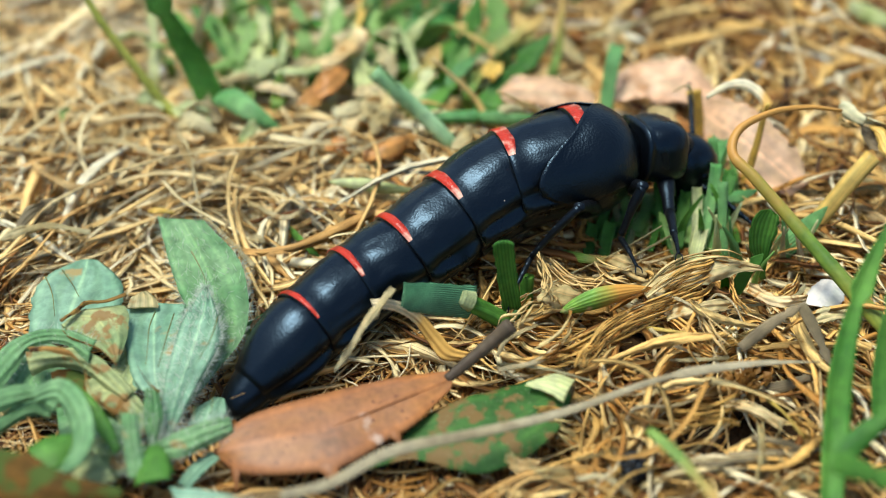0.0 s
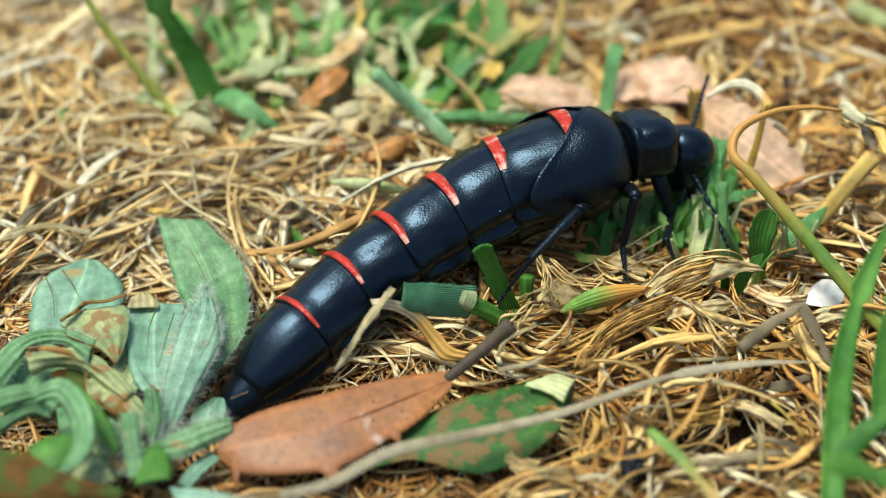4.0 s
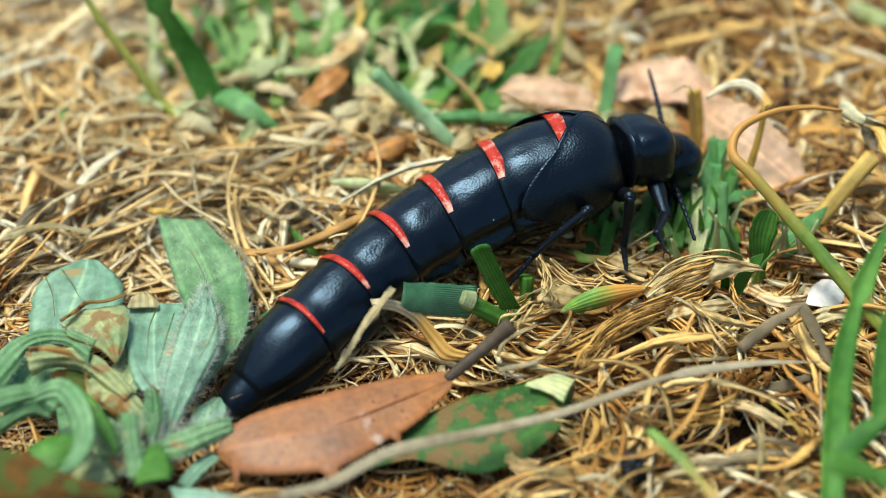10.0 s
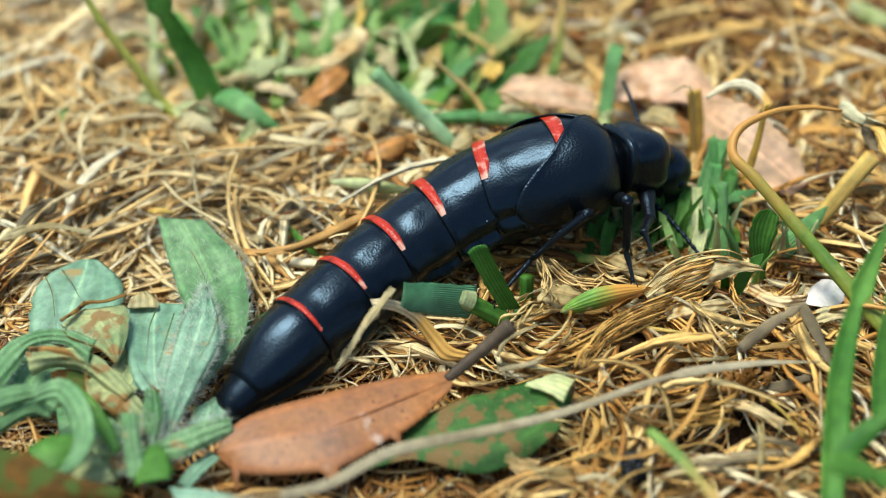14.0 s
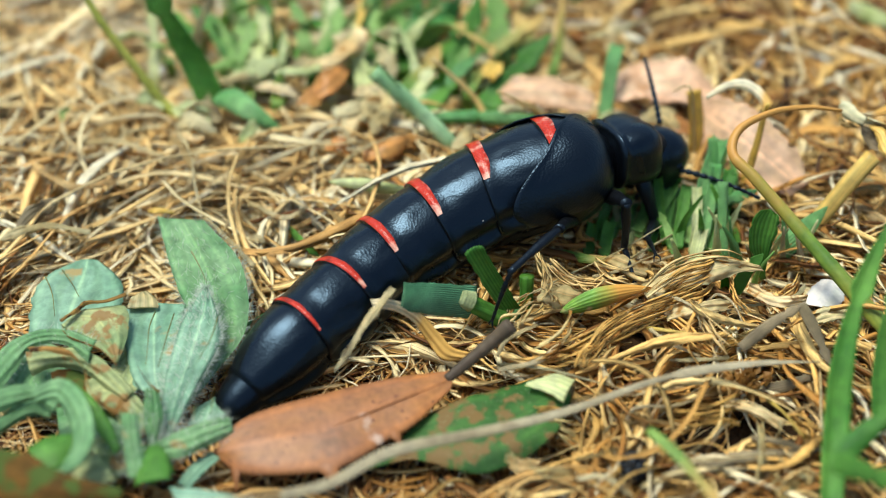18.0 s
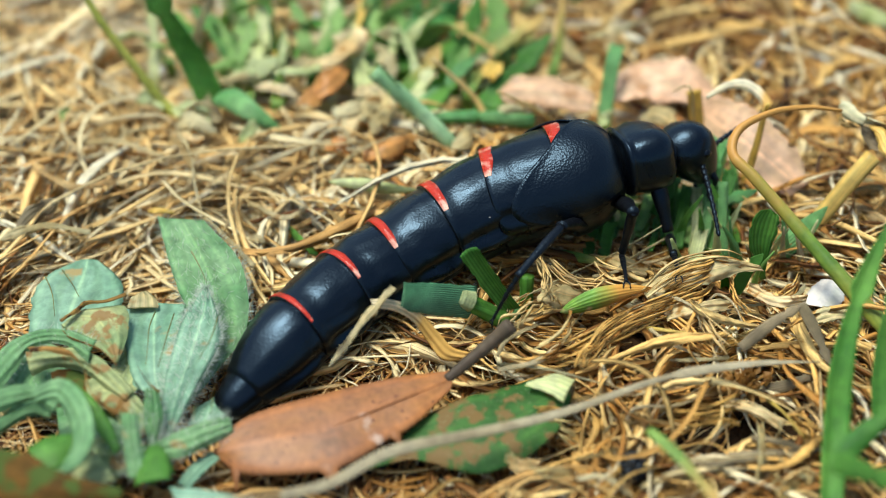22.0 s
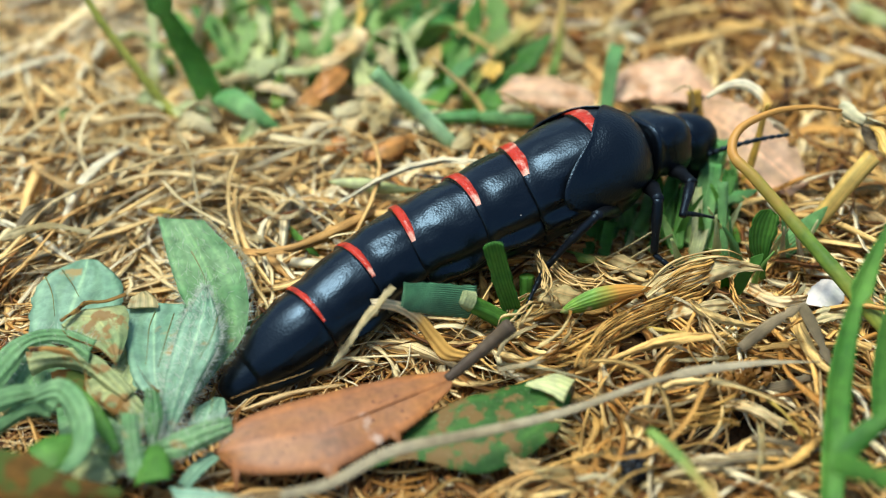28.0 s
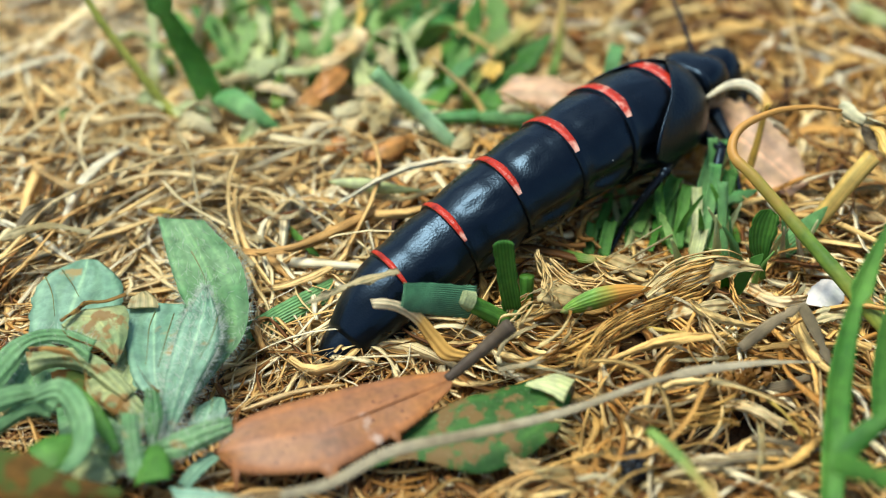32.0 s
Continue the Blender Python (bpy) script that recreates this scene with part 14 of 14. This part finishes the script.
    walk(BEETLE["hr_tarsus"], [
        (0, pose(0.00902, 0.09055, 0.00646, 0.0, 14.1, -115.8)), (0.5, pose(0.00902, 0.09029, 0.00682, 0.0, 12.1, -116.1)),
        (1, pose(0.00901, 0.09000, 0.00721, 0.0, 10.0, -116.4)), (1.5, pose(0.00908, 0.09005, 0.00711, 0.0, 13.1, -119.6)),
        (2, pose(0.00917, 0.09035, 0.00676, 0.0, 16.6, -123.1)), (2.5, pose(0.00866, 0.08482, 0.01192, 0.0, 62.7, -169.8)),
        (3, pose(0.00870, 0.08465, 0.01203, 0.0, 59.7, -167.0)), (3.5, pose(0.00867, 0.08475, 0.01193, 0.0, 59.6, -166.6)),
        (5.5, pose(0.00857, 0.08560, 0.01113, 0.0, 58.4, -164.0)), (6, pose(0.00896, 0.08995, 0.00702, 0.0, 46.8, -146.9)),
        (7, pose(0.00924, 0.08994, 0.00723, 0.0, 47.7, -151.6)), (8, pose(0.00951, 0.08989, 0.00747, 0.0, 48.1, -155.8)),
        (9, pose(0.00932, 0.08989, 0.00734, 0.0, 48.1, -153.2)), (9.5, pose(0.00923, 0.08990, 0.00726, 0.0, 47.9, -151.7)),
        (10, pose(0.00914, 0.08989, 0.00721, 0.0, 47.8, -150.4)), (11, pose(0.00894, 0.08972, 0.00724, 0.0, 48.1, -148.4)),
        (11.5, pose(0.00893, 0.08964, 0.00725, 0.0, 49.8, -151.4)), (12, pose(0.00892, 0.08950, 0.00731, 0.0, 51.4, -154.7)),
        (13, pose(0.00899, 0.09014, 0.00657, 0.0, 17.5, -130.0)), (14, pose(0.00891, 0.08923, 0.00731, 0.0, 14.3, -129.8)),
        (14.5, pose(0.00877, 0.08922, 0.00721, 0.0, 15.2, -128.6)), (16.5, pose(0.00830, 0.09007, 0.00598, 0.0, 18.2, -123.5)),
        (17, pose(0.00774, 0.08544, 0.01030, 0.0, 63.0, -160.0)), (17.5, pose(0.00715, 0.08480, 0.01046, 0.0, 66.4, -153.5)),
        (18, pose(0.00656, 0.08392, 0.01085, 0.0, 69.5, -145.3)), (18.5, pose(0.00675, 0.08382, 0.01095, 0.0, 67.6, -147.2)),
        (19, pose(0.00697, 0.08398, 0.01080, 0.0, 65.2, -147.8)), (19.5, pose(0.00721, 0.08448, 0.01032, 0.0, 62.1, -146.9)),
        (20, pose(0.00745, 0.08486, 0.00995, 0.0, 58.9, -146.2)), (20.5, pose(0.00739, 0.08417, 0.01062, 0.0, 61.9, -148.1)),
        (21, pose(0.00737, 0.08394, 0.01083, 0.0, 63.9, -148.4)), (21.5, pose(0.00735, 0.08366, 0.01092, 0.0, 63.7, -153.3)),
        (22, pose(0.00724, 0.08230, 0.01205, 0.0, 64.8, -161.5)), (22.5, pose(0.00704, 0.08019, 0.01446, 0.0, 71.4, 157.8)),
        (23, pose(0.00724, 0.08162, 0.01380, 0.0, -12.3, -98.7)), (23.5, pose(0.00891, 0.08314, 0.01161, 0.0, -1.6, -112.8)),
        (24, pose(0.01085, 0.08376, 0.01138, 0.0, 63.8, -175.1)), (25, pose(0.01099, 0.08484, 0.01035, 0.0, 62.8, -171.5)),
        (25.5, pose(0.01148, 0.09013, 0.00526, 0.0, 11.9, -123.5)), (27.5, pose(0.01060, 0.08929, 0.00606, 0.0, 5.8, -115.4)),
        (28, pose(0.01041, 0.08923, 0.00612, 0.0, 4.5, -113.5)), (29, pose(0.01104, 0.08971, 0.00566, 0.0, 8.7, -119.3)),
        (29.5, pose(0.01133, 0.08975, 0.00562, 0.0, 11.2, -122.4)), (30, pose(0.01092, 0.08435, 0.01082, 0.0, 63.3, -173.1)),
        (30.3, pose(0.01339, 0.09222, 0.00544, 0.0, 10.0, -116.8)), (30.5, pose(0.01456, 0.09370, 0.00552, 0.0, 8.5, -111.3)),
        (31, pose(0.01708, 0.09219, 0.01041, 0.0, 21.1, -103.8)), (31.5, pose(0.01799, 0.09367, 0.00855, 0.0, 9.7, -108.4)),
        (31.7, pose(0.01840, 0.09448, 0.00761, 0.0, 6.6, -110.3)), (32, pose(0.01969, 0.09902, 0.00321, 0.0, 2.7, -113.2))])
    walk(BEETLE["hl_femur"], [
        (0, pose(0.01291, 0.10512, 0.00889, 0.0, 37.3, -154.5)), (1, pose(0.01350, 0.10447, 0.00928, 0.0, 40.9, -155.8)),
        (2, pose(0.01284, 0.10411, 0.00908, 0.0, 33.0, -147.7)), (3, pose(0.01262, 0.10403, 0.00897, 0.0, 35.8, -150.0)),
        (3.5, pose(0.01241, 0.10414, 0.00893, 0.0, 37.8, -152.4)), (5.5, pose(0.01202, 0.10410, 0.00801, 0.0, 47.9, -156.0)),
        (7, pose(0.01234, 0.10384, 0.00828, 0.0, 50.6, -161.3)), (9, pose(0.01252, 0.10396, 0.00818, 0.0, 55.2, -162.8)),
        (12, pose(0.01129, 0.10387, 0.00778, 134.8, 76.1, -173.5)), (14.5, pose(0.01128, 0.10291, 0.00844, 0.0, 67.4, -163.5)),
        (16.5, pose(0.01093, 0.10386, 0.00726, 0.0, 53.2, -168.3)), (18, pose(0.01064, 0.10385, 0.00766, 0.0, 33.4, -161.3)),
        (20, pose(0.01195, 0.10384, 0.00785, 0.0, 30.9, -153.6)), (21, pose(0.01303, 0.10309, 0.00756, 0.0, 29.9, -155.4)),
        (22, pose(0.01240, 0.10292, 0.00876, 0.0, 43.2, -161.4)), (22.5, pose(0.01020, 0.10253, 0.01034, 0.0, 48.3, -166.7)),
        (23, pose(0.01237, 0.10157, 0.01014, 0.0, 34.7, -162.6)), (23.5, pose(0.01270, 0.10322, 0.00896, 0.0, 31.3, -146.5)),
        (24, pose(0.01386, 0.10346, 0.00842, 0.0, 39.0, -148.3)), (25.5, pose(0.01338, 0.10476, 0.00838, 0.0, 32.7, -146.7)),
        (27.5, pose(0.01342, 0.10409, 0.00893, 0.0, 30.9, -144.6)), (29, pose(0.01358, 0.10401, 0.00858, 0.0, 29.2, -143.0)),
        (30, pose(0.01356, 0.10429, 0.00944, 0.0, 29.4, -141.5)), (30.5, pose(0.01339, 0.10639, 0.00888, 0.0, 27.4, -132.9)),
        (31, pose(0.01503, 0.10952, 0.00813, 0.0, 22.4, -129.7)), (32, pose(0.01978, 0.11261, 0.00697, 0.0, 16.2, -130.9))])
    walk(BEETLE["hl_tibia"], [
        (0, pose(0.00947, 0.10348, 0.00599, 0.0, 5.8, 167.5)), (1, pose(0.01040, 0.10308, 0.00633, 0.0, 6.3, 171.3)),
        (2, pose(0.00920, 0.10181, 0.00628, 0.0, 11.5, 171.7)), (3, pose(0.00925, 0.10208, 0.00616, 0.0, 10.7, 173.6)),
        (3.5, pose(0.00930, 0.10251, 0.00621, 0.0, 10.9, 176.6)), (5.5, pose(0.01001, 0.10320, 0.00557, 0.0, 6.2, -178.7)),
        (7, pose(0.01051, 0.10322, 0.00594, 0.0, 8.0, -178.7)), (9, pose(0.01096, 0.10347, 0.00583, 0.0, 7.0, -177.3)),
        (12, pose(0.01075, 0.10381, 0.00560, 0.0, 5.8, -175.3)), (14.5, pose(0.01037, 0.10264, 0.00615, 0.0, 9.4, 177.8)),
        (16.5, pose(0.00943, 0.10355, 0.00522, 0.0, 4.2, -176.3)), (18, pose(0.00728, 0.10272, 0.00532, 0.0, 6.5, 177.4)),
        (20, pose(0.00829, 0.10202, 0.00540, 0.0, 6.2, 172.3)), (21, pose(0.00912, 0.10130, 0.00509, 0.0, 3.4, 168.2)),
        (22, pose(0.00906, 0.10180, 0.00545, 0.0, 6.0, 171.5)), (22.5, pose(0.00707, 0.10180, 0.00673, 0.0, 19.0, 168.8)),
        (23, pose(0.00733, 0.09999, 0.00649, 0.0, 12.2, 151.6)), (23.5, pose(0.00823, 0.10025, 0.00569, 0.0, 5.6, 153.2)),
        (24, pose(0.01070, 0.10151, 0.00540, 0.0, 3.3, 161.4)), (25.5, pose(0.00964, 0.10230, 0.00551, 0.0, 4.1, 163.7)),
        (27.5, pose(0.00960, 0.10137, 0.00613, 0.0, 6.8, 159.9)), (29, pose(0.00972, 0.10110, 0.00588, 0.0, 5.6, 159.0)),
        (30, pose(0.00938, 0.10096, 0.00644, 0.0, 8.2, 158.0)), (30.5, pose(0.01022, 0.10298, 0.00647, 0.0, 10.0, 158.0)),
        (31, pose(0.01237, 0.10632, 0.00642, 0.0, 10.3, 164.5)), (32, pose(0.01609, 0.10834, 0.00533, 0.0, 4.3, 150.0))])
    walk(BEETLE["hl_tarsus"], [
        (0, pose(0.00168, 0.10520, 0.00518, 0.0, 5.8, 167.5)), (1, pose(0.00146, 0.10446, 0.00533, 0.0, 6.3, 171.3)),
        (2, pose(0.00445, 0.10250, 0.00531, 0.0, 11.5, 171.7)), (3, pose(0.00447, 0.10262, 0.00526, 0.0, 10.7, 173.6)),
        (3.5, pose(0.00449, 0.10280, 0.00527, 0.0, 10.9, 176.6)), (5.5, pose(0.00479, 0.10309, 0.00501, 0.0, 6.2, -178.7)),
        (7, pose(0.00500, 0.10310, 0.00516, 0.0, 8.0, -178.7)), (9, pose(0.00518, 0.10320, 0.00512, 0.0, 7.0, -177.3)),
        (12, pose(0.00510, 0.10334, 0.00502, 0.0, 5.8, -175.3)), (14.5, pose(0.00493, 0.10285, 0.00525, 0.0, 9.4, 177.8)),
        (16.5, pose(0.00454, 0.10323, 0.00486, 0.0, 4.2, -176.3)), (18, pose(0.00364, 0.10288, 0.00490, 0.0, 6.5, 177.4)),
        (20, pose(0.00406, 0.10259, 0.00494, 0.0, 6.2, 172.3)), (21, pose(0.00441, 0.10229, 0.00480, 0.0, 3.4, 168.2)),
        (22, pose(0.00439, 0.10250, 0.00496, 0.0, 6.0, 171.5)), (22.5, pose(0.00355, 0.10250, 0.00549, 0.0, 19.0, 168.8)),
        (23, pose(0.00289, 0.10239, 0.00539, 0.0, 12.2, 151.6)), (23.5, pose(0.00249, 0.10316, 0.00506, 0.0, 5.6, 153.2)),
        (24, pose(0.00305, 0.10407, 0.00494, 0.0, 3.3, 161.4)), (25.5, pose(0.00261, 0.10436, 0.00498, 0.0, 4.1, 163.7)),
        (27.5, pose(0.00259, 0.10394, 0.00524, 0.0, 6.8, 159.9)), (29, pose(0.00264, 0.10381, 0.00514, 0.0, 5.6, 159.0)),
        (30, pose(0.00250, 0.10374, 0.00537, 0.0, 8.2, 158.0)), (30.5, pose(0.00452, 0.10528, 0.00539, 0.0, 10.0, 158.0)),
        (31, pose(0.00679, 0.10787, 0.00536, 0.0, 10.3, 164.5)), (32, pose(0.01121, 0.11116, 0.00491, 0.0, 4.3, 150.0))])
    walk(STUB, [
        (0, pose(0.00701, 0.08480, 0.00450, -3.2, -9.4, 0.5)),
        (1, pose(0.00701, 0.08480, 0.00450, -3.2, -10.1, 0.6)),
        (2, pose(0.00701, 0.08480, 0.00450, -3.3, -14.9, 0.9)),
        (3, pose(0.00701, 0.08480, 0.00450, -3.6, -20.5, 1.3)),
        (6, pose(0.00701, 0.08480, 0.00450, -3.8, -23.6, 1.5)),
        (14, pose(0.00701, 0.08480, 0.00450, -4.0, -25.6, 1.7)),
        (18, pose(0.00701, 0.08480, 0.00450, -4.2, -27.9, 2.0)),
        (20, pose(0.00701, 0.08480, 0.00450, -4.2, -26.6, 1.9)),
        (22, pose(0.00701, 0.08480, 0.00450, -4.8, -31.3, 2.5)),
        (23, pose(0.00701, 0.08480, 0.00450, -5.1, -33.7, 2.9)),
        (23.5, pose(0.00701, 0.08480, 0.00450, -4.1, -25.7, 1.8)),
        (24, pose(0.00701, 0.08480, 0.00450, -3.5, -17.9, 1.1)),
        (25, pose(0.00701, 0.08480, 0.00450, -3.4, -15.7, 0.9)),
        (28, pose(0.00701, 0.08480, 0.00450, -3.4, -15.7, 0.9)),
        (30, pose(0.00701, 0.08480, 0.00450, -3.4, -14.6, 0.9)),
        (30.5, pose(0.00701, 0.08480, 0.00450, -3.3, -9.9, 0.6)),
        (31, pose(0.00701, 0.08480, 0.00450, -3.2, -8.8, 0.5)),
        (32, pose(0.00701, 0.08480, 0.00450, -3.2, -9.4, 0.5))])
    walk(FLAP, [
        (0, pose(-0.00499, 0.08072, 0.01100, 0.0, 27.7, -131.3)),
        (21, pose(-0.00499, 0.08072, 0.01100, 0.0, 27.7, -131.3)),
        (22, pose(-0.00499, 0.08087, 0.01100, 0.0, 25.2, -135.1)),
        (24, pose(-0.00499, 0.08087, 0.01100, 0.0, 25.2, -135.1)),
        (30, pose(-0.00500, 0.08109, 0.01100, 0.0, 26.2, -133.1)),
        (30.5, pose(-0.00501, 0.08132, 0.01100, 0.0, 24.1, -137.2)),
        (31, pose(-0.00492, 0.08185, 0.01100, 0.0, 20.0, -141.2)),
        (31.3, pose(-0.00483, 0.08261, 0.01100, 0.0, 8.5, -151.0)),
        (31.6, pose(-0.00474, 0.08315, 0.01100, 0.0, 0.0, -156.7)),
        (32, pose(-0.00475, 0.08338, 0.01100, 0.0, 0.1, -156.0))])


motions()
